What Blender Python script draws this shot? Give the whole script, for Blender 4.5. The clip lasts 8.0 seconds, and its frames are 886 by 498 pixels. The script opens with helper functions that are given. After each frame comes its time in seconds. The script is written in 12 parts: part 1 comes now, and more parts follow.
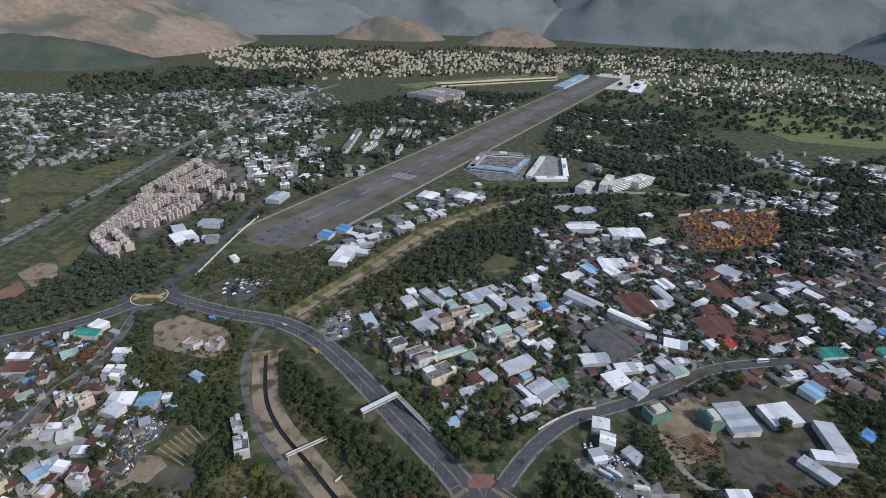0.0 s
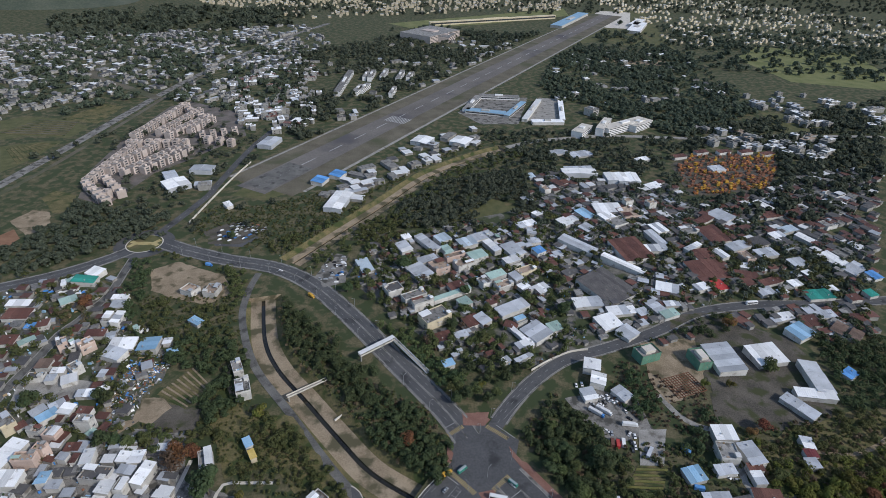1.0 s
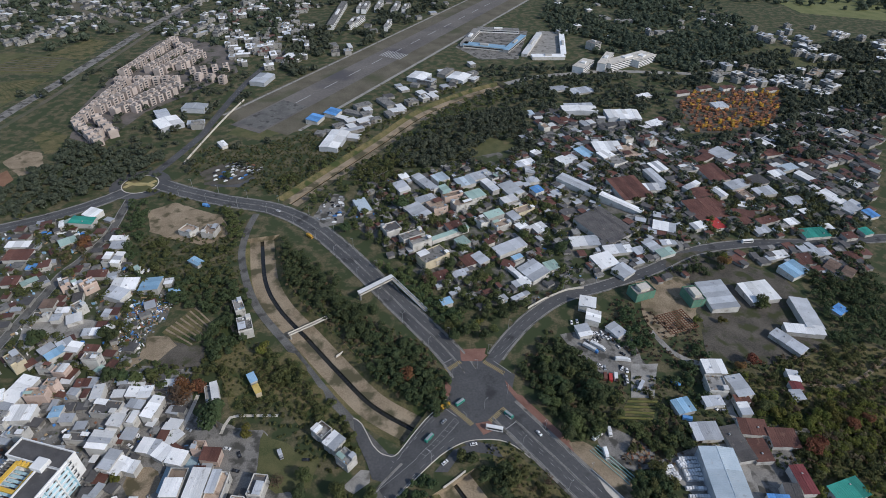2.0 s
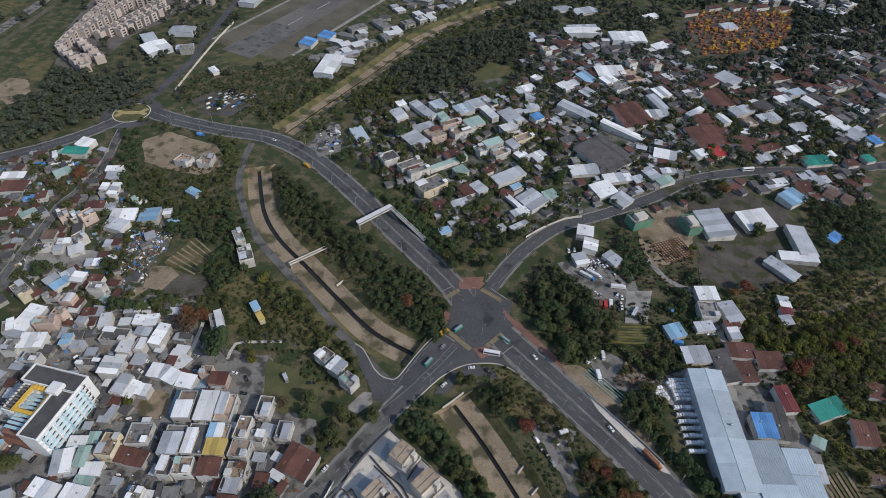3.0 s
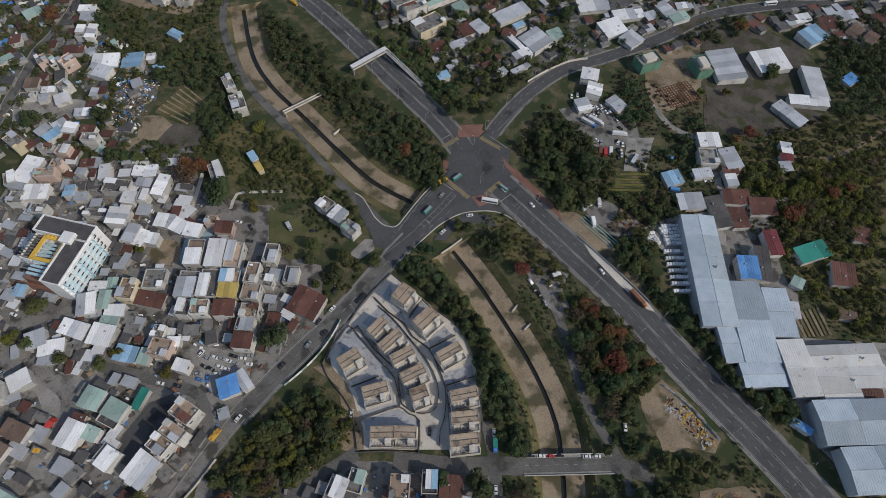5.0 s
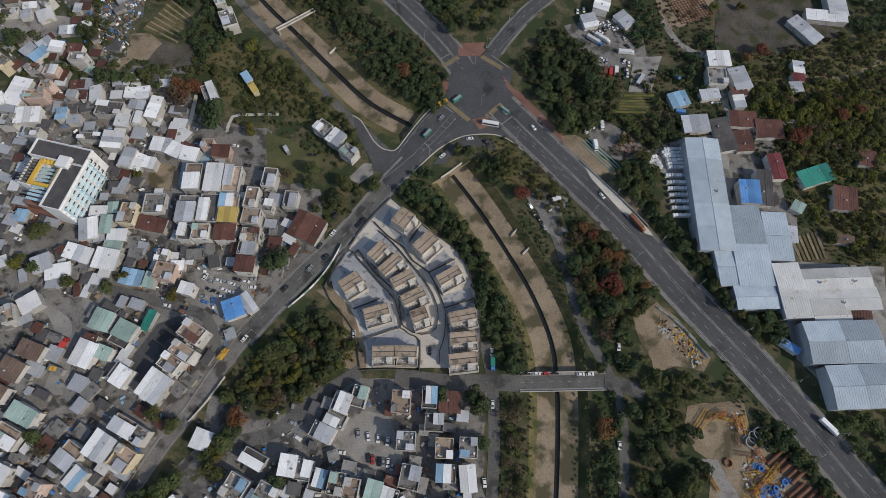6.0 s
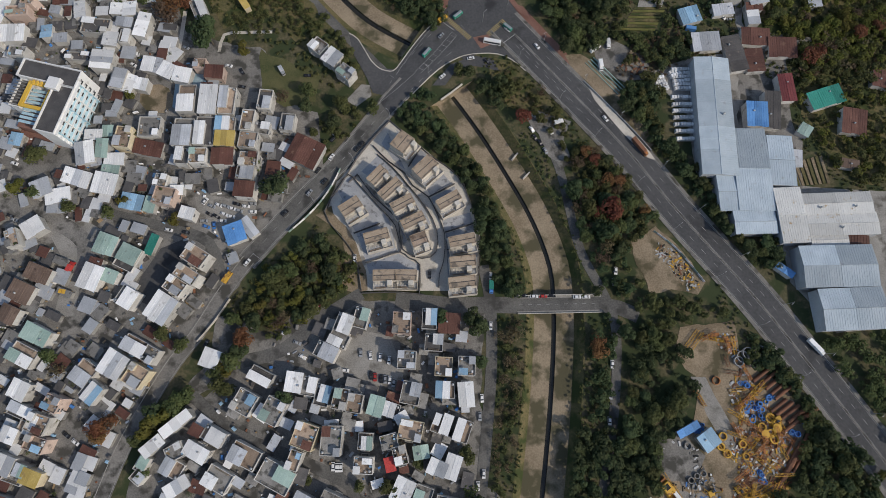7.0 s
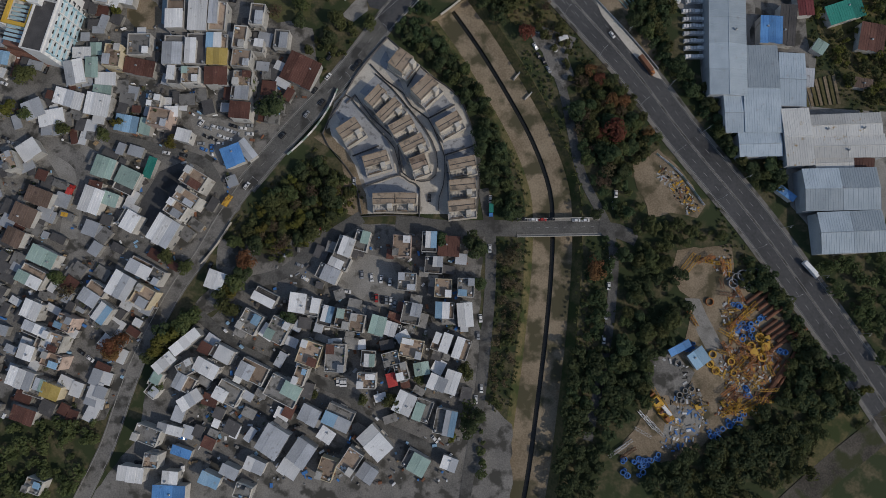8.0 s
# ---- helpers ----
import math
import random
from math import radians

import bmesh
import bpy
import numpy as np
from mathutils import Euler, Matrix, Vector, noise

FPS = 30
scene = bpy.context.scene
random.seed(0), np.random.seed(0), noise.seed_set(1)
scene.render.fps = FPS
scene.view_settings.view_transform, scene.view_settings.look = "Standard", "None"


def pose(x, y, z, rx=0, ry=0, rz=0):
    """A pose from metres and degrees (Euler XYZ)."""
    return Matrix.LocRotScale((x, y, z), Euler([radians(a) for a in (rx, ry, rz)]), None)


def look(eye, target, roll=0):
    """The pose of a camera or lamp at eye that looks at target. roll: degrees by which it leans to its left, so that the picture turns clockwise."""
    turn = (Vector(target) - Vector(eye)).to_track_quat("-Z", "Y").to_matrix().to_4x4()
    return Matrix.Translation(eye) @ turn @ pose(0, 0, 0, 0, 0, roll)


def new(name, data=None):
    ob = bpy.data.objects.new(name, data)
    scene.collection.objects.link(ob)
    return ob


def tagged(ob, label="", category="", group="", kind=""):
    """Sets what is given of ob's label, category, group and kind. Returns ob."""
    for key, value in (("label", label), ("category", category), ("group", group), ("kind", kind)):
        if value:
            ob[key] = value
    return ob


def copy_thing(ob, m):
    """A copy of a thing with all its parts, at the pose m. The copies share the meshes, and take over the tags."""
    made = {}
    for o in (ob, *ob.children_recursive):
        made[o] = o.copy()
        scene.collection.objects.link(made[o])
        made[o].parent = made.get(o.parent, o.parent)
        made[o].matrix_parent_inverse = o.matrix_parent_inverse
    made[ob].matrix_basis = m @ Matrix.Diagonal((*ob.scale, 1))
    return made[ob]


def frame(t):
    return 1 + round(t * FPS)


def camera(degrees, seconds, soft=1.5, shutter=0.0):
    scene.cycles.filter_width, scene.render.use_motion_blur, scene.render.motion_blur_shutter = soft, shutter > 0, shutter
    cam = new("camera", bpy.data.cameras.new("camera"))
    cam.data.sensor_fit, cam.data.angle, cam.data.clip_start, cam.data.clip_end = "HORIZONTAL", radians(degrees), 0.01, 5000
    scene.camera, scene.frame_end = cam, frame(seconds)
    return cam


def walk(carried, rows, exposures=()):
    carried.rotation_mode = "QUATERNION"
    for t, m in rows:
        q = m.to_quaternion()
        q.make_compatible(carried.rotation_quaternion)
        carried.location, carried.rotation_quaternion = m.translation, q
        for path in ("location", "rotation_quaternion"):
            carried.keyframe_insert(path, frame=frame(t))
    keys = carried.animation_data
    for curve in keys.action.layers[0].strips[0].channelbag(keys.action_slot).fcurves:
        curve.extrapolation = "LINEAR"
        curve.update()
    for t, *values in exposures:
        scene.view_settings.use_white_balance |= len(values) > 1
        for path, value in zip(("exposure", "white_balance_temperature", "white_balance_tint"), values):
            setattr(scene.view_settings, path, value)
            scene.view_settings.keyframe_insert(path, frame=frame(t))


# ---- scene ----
# ---------- camera ----------
cam = camera(76.86, 8.0, soft=0.65)
walk(cam, [
    (0.0, pose(0.00, -0.00, 300.00, 64.548, 0, -0.000) @ pose(0, 0, 0, 0, 0, 1.729)),
    (0.5, pose(0.16, -0.19, 300.19, 61.823, 0, -0.404) @ pose(0, 0, 0, 0, 0, 1.747)),
    (1.0, pose(0.28, -0.42, 300.41, 58.963, 0, -0.740) @ pose(0, 0, 0, 0, 0, 1.765)),
    (1.5, pose(0.40, -0.68, 300.66, 56.025, 0, -0.988) @ pose(0, 0, 0, 0, 0, 1.784)),
    (3.0, pose(1.05, -1.52, 301.42, 45.578, 0, -1.614) @ pose(0, 0, 0, 0, 0, 1.852)),
    (3.5, pose(1.32, -1.75, 301.65, 41.749, 0, -1.795) @ pose(0, 0, 0, 0, 0, 1.857)),
    (4.0, pose(1.69, -1.90, 301.88, 37.873, 0, -1.962) @ pose(0, 0, 0, 0, 0, 1.858)),
    (4.5, pose(2.21, -2.00, 302.11, 34.015, 0, -2.106) @ pose(0, 0, 0, 0, 0, 1.877)),
    (6.0, pose(4.09, -2.12, 302.83, 22.382, 0, -2.412) @ pose(0, 0, 0, 0, 0, 2.042)),
    (6.5, pose(4.79, -2.18, 303.16, 18.516, 0, -2.493) @ pose(0, 0, 0, 0, 0, 2.120)),
    (7.0, pose(5.57, -2.25, 303.55, 14.644, 0, -2.576) @ pose(0, 0, 0, 0, 0, 2.202)),
    (7.5, pose(6.38, -2.33, 303.97, 10.649, 0, -2.657) @ pose(0, 0, 0, 0, 0, 2.287)),
    (8.0, pose(7.21, -2.39, 304.42, 6.776, 0, -2.738) @ pose(0, 0, 0, 0, 0, 2.373)),
], exposures=[
    (0.0, 0.04, 6250, 10),
    (1.5, -0.03, 6300, 10),
    (3.5, -0.18, 6600, 10),
    (4.5, -0.33, 6750, 10),
    (6.0, -0.25, 6850, 10),
    (7.0, -0.19, 6950, 10),
    (7.8, -0.19, 6900, 10),
    (8.0, -0.8, 6750, 10),
])

# ---------- world, sun, exposure ----------
SUN_TO = Vector((0.80, -0.50, 0.72)).normalized()
world = bpy.data.worlds.new("world")
scene.world = world
world.use_nodes = True
_wn = world.node_tree.nodes
_sky = _wn.new("ShaderNodeTexSky")
_sky.sky_type, _sky.sun_disc = "NISHITA", False
_sky.sun_elevation = math.asin(SUN_TO.z)
_sky.sun_rotation = math.atan2(SUN_TO.x, SUN_TO.y)
_sky.dust_density = 1.0
world.node_tree.links.new(_sky.outputs[0], _wn["Background"].inputs[0])
_wn["Background"].inputs[1].default_value = 0.142
sun_data = bpy.data.lights.new("sun", "SUN")
sun_data.energy, sun_data.angle, sun_data.color = 2.7, radians(1.0), (1.0, 0.945, 0.86)
sun = new("sun", sun_data)
sun.matrix_world = look(SUN_TO * 500, (0, 0, 0))


# ---------- materials ----------
def shader(name, dark, light, scale=1.0, rough=0.8, metal=0.0, bump=0.15, fine=6.0, spread=0.0, ridge=0.0, stain=None, stain_at=0.6, stain_scale=0.1, leafy=False, spec=0.3):
    """Two noises (large patches, fine grain) between two colours, optional stains, ridges and piece-to-piece spread."""
    m = bpy.data.materials.new(name)
    m.use_nodes = True
    nt = m.node_tree
    n, ln = nt.nodes, nt.links
    b = n["Principled BSDF"]
    geo = n.new("ShaderNodeNewGeometry")
    big, small = n.new("ShaderNodeTexNoise"), n.new("ShaderNodeTexNoise")
    for tex, s, det in ((big, scale * 0.12, 4), (small, scale * fine * 0.35, 3)):
        tex.inputs["Scale"].default_value, tex.inputs["Detail"].default_value = s, det
        ln.new(geo.outputs["Position"], tex.inputs["Vector"])
    mix = n.new("ShaderNodeMath")
    mix.operation = "MULTIPLY_ADD"
    mix.inputs[1].default_value = 0.55
    ln.new(big.outputs[0], mix.inputs[0])
    half = n.new("ShaderNodeMath")
    half.operation = "MULTIPLY"
    half.inputs[1].default_value = 0.45
    ln.new(small.outputs[0], half.inputs[0])
    ln.new(half.outputs[0], mix.inputs[2])
    ramp = n.new("ShaderNodeValToRGB")
    ramp.color_ramp.elements[0].position, ramp.color_ramp.elements[1].position = 0.36, 0.64
    ramp.color_ramp.elements[0].color, ramp.color_ramp.elements[1].color = (*dark, 1), (*light, 1)
    ln.new(mix.outputs[0], ramp.inputs[0])
    colour = ramp.outputs[0]
    if stain:
        sp = n.new("ShaderNodeTexNoise")
        sp.inputs["Scale"].default_value, sp.inputs["Detail"].default_value = stain_scale, 6
        ln.new(geo.outputs["Position"], sp.inputs["Vector"])
        sr = n.new("ShaderNodeValToRGB")
        sr.color_ramp.elements[0].position, sr.color_ramp.elements[1].position = stain_at - 0.04, stain_at + 0.06
        ln.new(sp.outputs[0], sr.inputs[0])
        sm = n.new("ShaderNodeMix")
        sm.data_type = "RGBA"
        sm.inputs["B"].default_value = (*stain, 1)
        ln.new(sr.outputs[0], sm.inputs["Factor"])
        ln.new(colour, sm.inputs["A"])
        colour = sm.outputs["Result"]
    if spread or leafy:
        info = n.new("ShaderNodeObjectInfo")
        rnd = info.outputs["Random"]
        hsv = n.new("ShaderNodeHueSaturation")
        vr = n.new("ShaderNodeMapRange")
        vr.inputs["To Min"].default_value, vr.inputs["To Max"].default_value = 1 - spread, 1 + spread * 0.8
        if leafy:
            add = n.new("ShaderNodeMath")
            add.operation = "ADD"
            ln.new(geo.outputs["Random Per Island"], add.inputs[0])
            ln.new(rnd, add.inputs[1])
            hf = n.new("ShaderNodeMath")
            hf.operation = "MULTIPLY"
            hf.inputs[1].default_value = 0.5
            ln.new(add.outputs[0], hf.inputs[0])
            ln.new(hf.outputs[0], vr.inputs["Value"])
            hr = n.new("ShaderNodeMapRange")
            hr.inputs["To Min"].default_value, hr.inputs["To Max"].default_value = 0.465, 0.52
            ln.new(rnd, hr.inputs["Value"])
            ln.new(hr.outputs[0], hsv.inputs["Hue"])
        else:
            ln.new(rnd, vr.inputs["Value"])
        ln.new(vr.outputs[0], hsv.inputs["Value"])
        ln.new(colour, hsv.inputs["Color"])
        colour = hsv.outputs[0]
    ln.new(colour, b.inputs["Base Color"])
    if leafy:
        thin, both = n.new("ShaderNodeBsdfTranslucent"), n.new("ShaderNodeMixShader")
        ln.new(colour, thin.inputs["Color"])
        both.inputs[0].default_value = 0.38
        ln.new(b.outputs[0], both.inputs[1])
        ln.new(thin.outputs[0], both.inputs[2])
        ln.new(both.outputs[0], n["Material Output"].inputs["Surface"])
    b.inputs["Roughness"].default_value, b.inputs["Metallic"].default_value = rough, metal
    b.inputs["Specular IOR Level"].default_value = spec
    height = small.outputs[0]
    if ridge:
        tc = n.new("ShaderNodeTexCoord")
        wave = n.new("ShaderNodeTexWave")
        wave.inputs["Scale"].default_value = 1.0 / ridge
        ln.new(tc.outputs["Object"], wave.inputs["Vector"])
        height = wave.outputs["Fac"] if "Fac" in wave.outputs else wave.outputs[1]
    if bump:
        bp = n.new("ShaderNodeBump")
        bp.inputs["Strength"].default_value, bp.inputs["Distance"].default_value = bump, 0.15
        ln.new(height, bp.inputs["Height"])
        ln.new(bp.outputs[0], b.inputs["Normal"])
    return m


def c255(r, g, b):
    """A display colour as linear light."""
    return tuple((v / 255 / 12.92) if v < 10 else ((v / 255 + 0.055) / 1.055) ** 2.4 for v in (r, g, b))


M = {}
M["ground"] = shader("grass_and_soil", (0.05, 0.056, 0.026), (0.15, 0.125, 0.075), 0.9, 0.95, bump=0.5, fine=2.2, stain=(0.042, 0.056, 0.024), stain_at=0.48, stain_scale=0.09)
M["asphalt"] = shader("asphalt", (0.062, 0.063, 0.067), (0.1, 0.1, 0.103), 0.35, 0.9, bump=0.1, stain=(0.04, 0.04, 0.043), stain_at=0.63, stain_scale=0.06)
M["old_asphalt"] = shader("old_asphalt", (0.085, 0.083, 0.08), (0.17, 0.165, 0.155), 0.6, 0.9, bump=0.1, stain=(0.06, 0.058, 0.055), stain_at=0.58, stain_scale=0.09)
M["runway"] = shader("runway_asphalt", (0.11, 0.1, 0.095), (0.18, 0.165, 0.152), 0.15, 0.9, bump=0.05, stain=(0.085, 0.08, 0.085), stain_at=0.6, stain_scale=0.01)
M["dryturf"] = shader("worn_dry_turf", (0.085, 0.076, 0.054), (0.16, 0.142, 0.108), 0.3, 0.95, bump=0.2, stain=(0.075, 0.08, 0.045), stain_at=0.56, stain_scale=0.012)
M["concrete"] = shader("concrete", (0.2, 0.19, 0.175), (0.36, 0.345, 0.32), 0.8, 0.85, bump=0.15, stain=(0.13, 0.12, 0.105), stain_at=0.6, stain_scale=0.11)
M["yard"] = shader("yard_concrete", (0.13, 0.125, 0.118), (0.27, 0.255, 0.235), 0.6, 0.9, bump=0.15, stain=(0.07, 0.067, 0.06), stain_at=0.54, stain_scale=0.12)
M["lanes"] = shader("worn_lanes_and_soil", (0.075, 0.072, 0.062), (0.2, 0.19, 0.17), 1.6, 0.9, bump=0.25, stain=(0.05, 0.062, 0.028), stain_at=0.47, stain_scale=0.07)
M["pale"] = shader("pale_concrete", (0.47, 0.435, 0.385), (0.64, 0.6, 0.535), 0.7, 0.8, bump=0.1, stain=(0.26, 0.24, 0.21), stain_at=0.62, stain_scale=0.12)
M["pinkpave"] = shader("pinkish_paving", (0.1, 0.088, 0.08), (0.18, 0.158, 0.145), 0.6, 0.9, bump=0.15, stain=(0.06, 0.065, 0.04), stain_at=0.57, stain_scale=0.05)
M["redpave"] = shader("red_paving", (0.17, 0.085, 0.065), (0.27, 0.15, 0.12), 0.9, 0.9, bump=0.2)
M["bed"] = shader("channel_bed_concrete", (0.2, 0.155, 0.105), (0.36, 0.29, 0.205), 0.5, 0.9, bump=0.2, stain=(0.095, 0.085, 0.05), stain_at=0.53, stain_scale=0.07)
M["bank"] = shader("grass_bank", (0.07, 0.075, 0.03), (0.175, 0.14, 0.07), 0.9, 0.95, bump=0.4, fine=2.4, stain=(0.045, 0.06, 0.02), stain_at=0.55, stain_scale=0.07)
M["water"] = shader("dark_water", (0.012, 0.012, 0.01), (0.03, 0.028, 0.022), 0.4, 0.12, bump=0.05, spec=0.5)
M["dirt"] = shader("bare_earth", (0.17, 0.13, 0.085), (0.34, 0.27, 0.19), 0.6, 0.95, bump=0.4, stain=(0.1, 0.085, 0.05), stain_at=0.57, stain_scale=0.08)
M["darkdirt"] = shader("dark_earth", (0.05, 0.045, 0.038), (0.13, 0.115, 0.095), 0.6, 0.95, bump=0.4, stain=(0.05, 0.055, 0.025), stain_at=0.55, stain_scale=0.08)
M["grass"] = shader("mown_grass", (0.06, 0.072, 0.028), (0.125, 0.118, 0.055), 0.8, 0.95, bump=0.3, stain=(0.14, 0.115, 0.06), stain_at=0.62, stain_scale=0.04)
M["brightgrass"] = shader("sunny_grass", (0.1, 0.12, 0.04), (0.2, 0.2, 0.09), 0.3, 0.95, bump=0.2)
M["mark"] = shader("white_road_paint", (0.2, 0.2, 0.2), (0.5, 0.5, 0.49), 2.0, 0.7, bump=0.0)
M["yellowmark"] = shader("yellow_road_paint", (0.3, 0.22, 0.08), (0.43, 0.33, 0.15), 1.0, 0.7, bump=0.0)
M["bluecourt"] = shader("pale_blue_court_paint", (0.2, 0.3, 0.37), (0.31, 0.41, 0.47), 0.8, 0.8, bump=0.05, stain=(0.24, 0.27, 0.29), stain_at=0.6, stain_scale=0.15)
M["kerb"] = shader("kerb_stone", (0.24, 0.235, 0.22), (0.38, 0.37, 0.35), 1.0, 0.85, bump=0.1)
M["wall"] = shader("painted_render", (0.4, 0.39, 0.37), (0.6, 0.585, 0.56), 1.2, 0.75, bump=0.08, spread=0.25, stain=(0.3, 0.28, 0.25), stain_at=0.62, stain_scale=0.25)
M["cream"] = shader("cream_render", (0.5, 0.43, 0.3), (0.66, 0.58, 0.43), 1.2, 0.75, bump=0.08, spread=0.15, stain=(0.34, 0.29, 0.22), stain_at=0.64, stain_scale=0.25)
M["pink"] = shader("pink_render", (0.44, 0.33, 0.28), (0.58, 0.46, 0.4), 1.2, 0.75, bump=0.08, spread=0.18, stain=(0.3, 0.23, 0.2), stain_at=0.64, stain_scale=0.25)
M["tan"] = shader("tan_tile_cladding", (0.24, 0.195, 0.15), (0.35, 0.29, 0.225), 1.2, 0.75, bump=0.08, spread=0.12)
M["tanroof"] = shader("tan_roof_paving", (0.32, 0.245, 0.18), (0.45, 0.36, 0.275), 1.2, 0.8, bump=0.1, spread=0.1, stain=(0.19, 0.16, 0.13), stain_at=0.6, stain_scale=0.3)
M["greywall"] = shader("grey_render", (0.19, 0.19, 0.195), (0.3, 0.3, 0.305), 1.2, 0.8, bump=0.08, spread=0.15)
M["slab"] = shader("roof_slab_concrete", (0.17, 0.165, 0.16), (0.31, 0.3, 0.285), 1.5, 0.85, bump=0.12, spread=0.3, stain=(0.1, 0.097, 0.09), stain_at=0.57, stain_scale=0.3)
M["darkslab"] = shader("dark_roof_membrane", (0.075, 0.072, 0.075), (0.13, 0.125, 0.125), 1.5, 0.85, bump=0.12, spread=0.2, stain=(0.2, 0.19, 0.18), stain_at=0.66, stain_scale=0.25)
M["terrace"] = shader("terrace_tiles", (0.27, 0.2, 0.15), (0.42, 0.33, 0.26), 1.5, 0.8, bump=0.1, spread=0.3, stain=(0.18, 0.13, 0.1), stain_at=0.6, stain_scale=0.3)
for key, name, lo, hi, st in (
    ("w", "white_sheet_metal", (0.67, 0.675, 0.685), (0.84, 0.84, 0.84), (0.42, 0.41, 0.4)),
    ("lg", "grey_sheet_metal", (0.36, 0.38, 0.41), (0.5, 0.52, 0.56), (0.26, 0.26, 0.27)),
    ("b", "blue_sheet_metal", (0.075, 0.22, 0.5), (0.14, 0.34, 0.66), (0.1, 0.2, 0.36)),
    ("lb", "pale_blue_sheet_metal", (0.2, 0.36, 0.52), (0.32, 0.48, 0.62), (0.25, 0.33, 0.4)),
    ("gn", "pale_green_sheet_metal", (0.28, 0.4, 0.36), (0.4, 0.52, 0.47), (0.24, 0.3, 0.27)),
    ("tl", "teal_sheet_metal", (0.02, 0.2, 0.16), (0.05, 0.3, 0.24), (0.06, 0.16, 0.13)),
    ("r", "rust_red_sheet_metal", (0.095, 0.042, 0.033), (0.17, 0.08, 0.06), (0.24, 0.14, 0.1)),
    ("R", "bright_red_sheet_metal", (0.42, 0.04, 0.04), (0.55, 0.08, 0.07), (0.3, 0.06, 0.05)),
    ("m", "maroon_sheet_metal", (0.13, 0.03, 0.035), (0.2, 0.055, 0.055), (0.1, 0.04, 0.04)),
    ("pb", "pale_blue_grey_sheet_metal", (0.35, 0.42, 0.48), (0.47, 0.54, 0.6), (0.36, 0.4, 0.44)),
    ("ow", "off_white_sheet_metal", (0.5, 0.5, 0.49), (0.63, 0.63, 0.61), (0.4, 0.3, 0.17)),
    ("y", "yellow_sheet_metal", (0.42, 0.3, 0.08), (0.55, 0.42, 0.15), (0.35, 0.25, 0.1)),
    ("br", "brown_sheet_metal", (0.12, 0.08, 0.06), (0.2, 0.14, 0.11), (0.09, 0.06, 0.05)),
    ("dk", "weathered_dark_sheet", (0.07, 0.065, 0.065), (0.13, 0.12, 0.115), (0.2, 0.17, 0.15)),
):
    M[key] = shader(name, lo, hi, 1.0, 0.55, 0.0, bump=0.25, spread=0.27, ridge=0.9, stain=st, stain_at=0.67, stain_scale=0.3)
M["glass"] = shader("window_glass", (0.03, 0.035, 0.04), (0.06, 0.065, 0.075), 1.0, 0.12, bump=0.0, spec=0.6)
M["bluewall"] = shader("sky_blue_render", (0.32, 0.5, 0.6), (0.45, 0.62, 0.7), 1.0, 0.7, bump=0.05)
M["yellow"] = shader("yellow_machine_paint", (0.5, 0.27, 0.03), (0.66, 0.4, 0.07), 2.0, 0.55, bump=0.1, spread=0.2, stain=(0.24, 0.11, 0.04), stain_at=0.6, stain_scale=0.5)
M["orange"] = shader("orange_steel", (0.36, 0.13, 0.04), (0.5, 0.22, 0.08), 2.0, 0.6, bump=0.1, spread=0.2, stain=(0.16, 0.07, 0.04), stain_at=0.58, stain_scale=0.5)
M["rust"] = shader("rusty_steel", (0.12, 0.055, 0.035), (0.26, 0.12, 0.07), 2.0, 0.75, bump=0.15, spread=0.25)
M["steel"] = shader("galvanised_steel", (0.35, 0.36, 0.37), (0.5, 0.51, 0.52), 1.0, 0.5, 0.5, bump=0.05)
M["bluepaint"] = shader("blue_paint", (0.04, 0.15, 0.42), (0.08, 0.24, 0.56), 2.0, 0.5, bump=0.05, spread=0.2)
M["greenpaint"] = shader("green_paint", (0.03, 0.25, 0.18), (0.06, 0.34, 0.26), 2.0, 0.45, bump=0.0)
M["whitepaint"] = shader("white_car_paint", (0.68, 0.68, 0.68), (0.8, 0.8, 0.8), 1.0, 0.3, bump=0.0, spec=0.5)
M["silverpaint"] = shader("silver_car_paint", (0.36, 0.37, 0.38), (0.45, 0.46, 0.47), 1.0, 0.3, 0.4, bump=0.0, spec=0.5)
M["blackpaint"] = shader("black_car_paint", (0.012, 0.012, 0.014), (0.03, 0.03, 0.033), 1.0, 0.25, bump=0.0, spec=0.5)
M["redpaint"] = shader("red_car_paint", (0.36, 0.03, 0.03), (0.45, 0.05, 0.04), 1.0, 0.3, bump=0.0, spec=0.5)
M["rubber"] = shader("rubber", (0.015, 0.015, 0.015), (0.03, 0.03, 0.03), 1.0, 0.85, bump=0.0)
M["net"] = shader("green_scaffold_net", (0.07, 0.17, 0.12), (0.14, 0.27, 0.2), 1.0, 0.9, bump=0.3)
M["timber"] = shader("weathered_timber", (0.2, 0.14, 0.08), (0.36, 0.27, 0.17), 2.0, 0.85, bump=0.2, spread=0.3)
M["bark"] = shader("bark", (0.07, 0.055, 0.04), (0.14, 0.11, 0.085), 3.0, 0.95, bump=0.4)
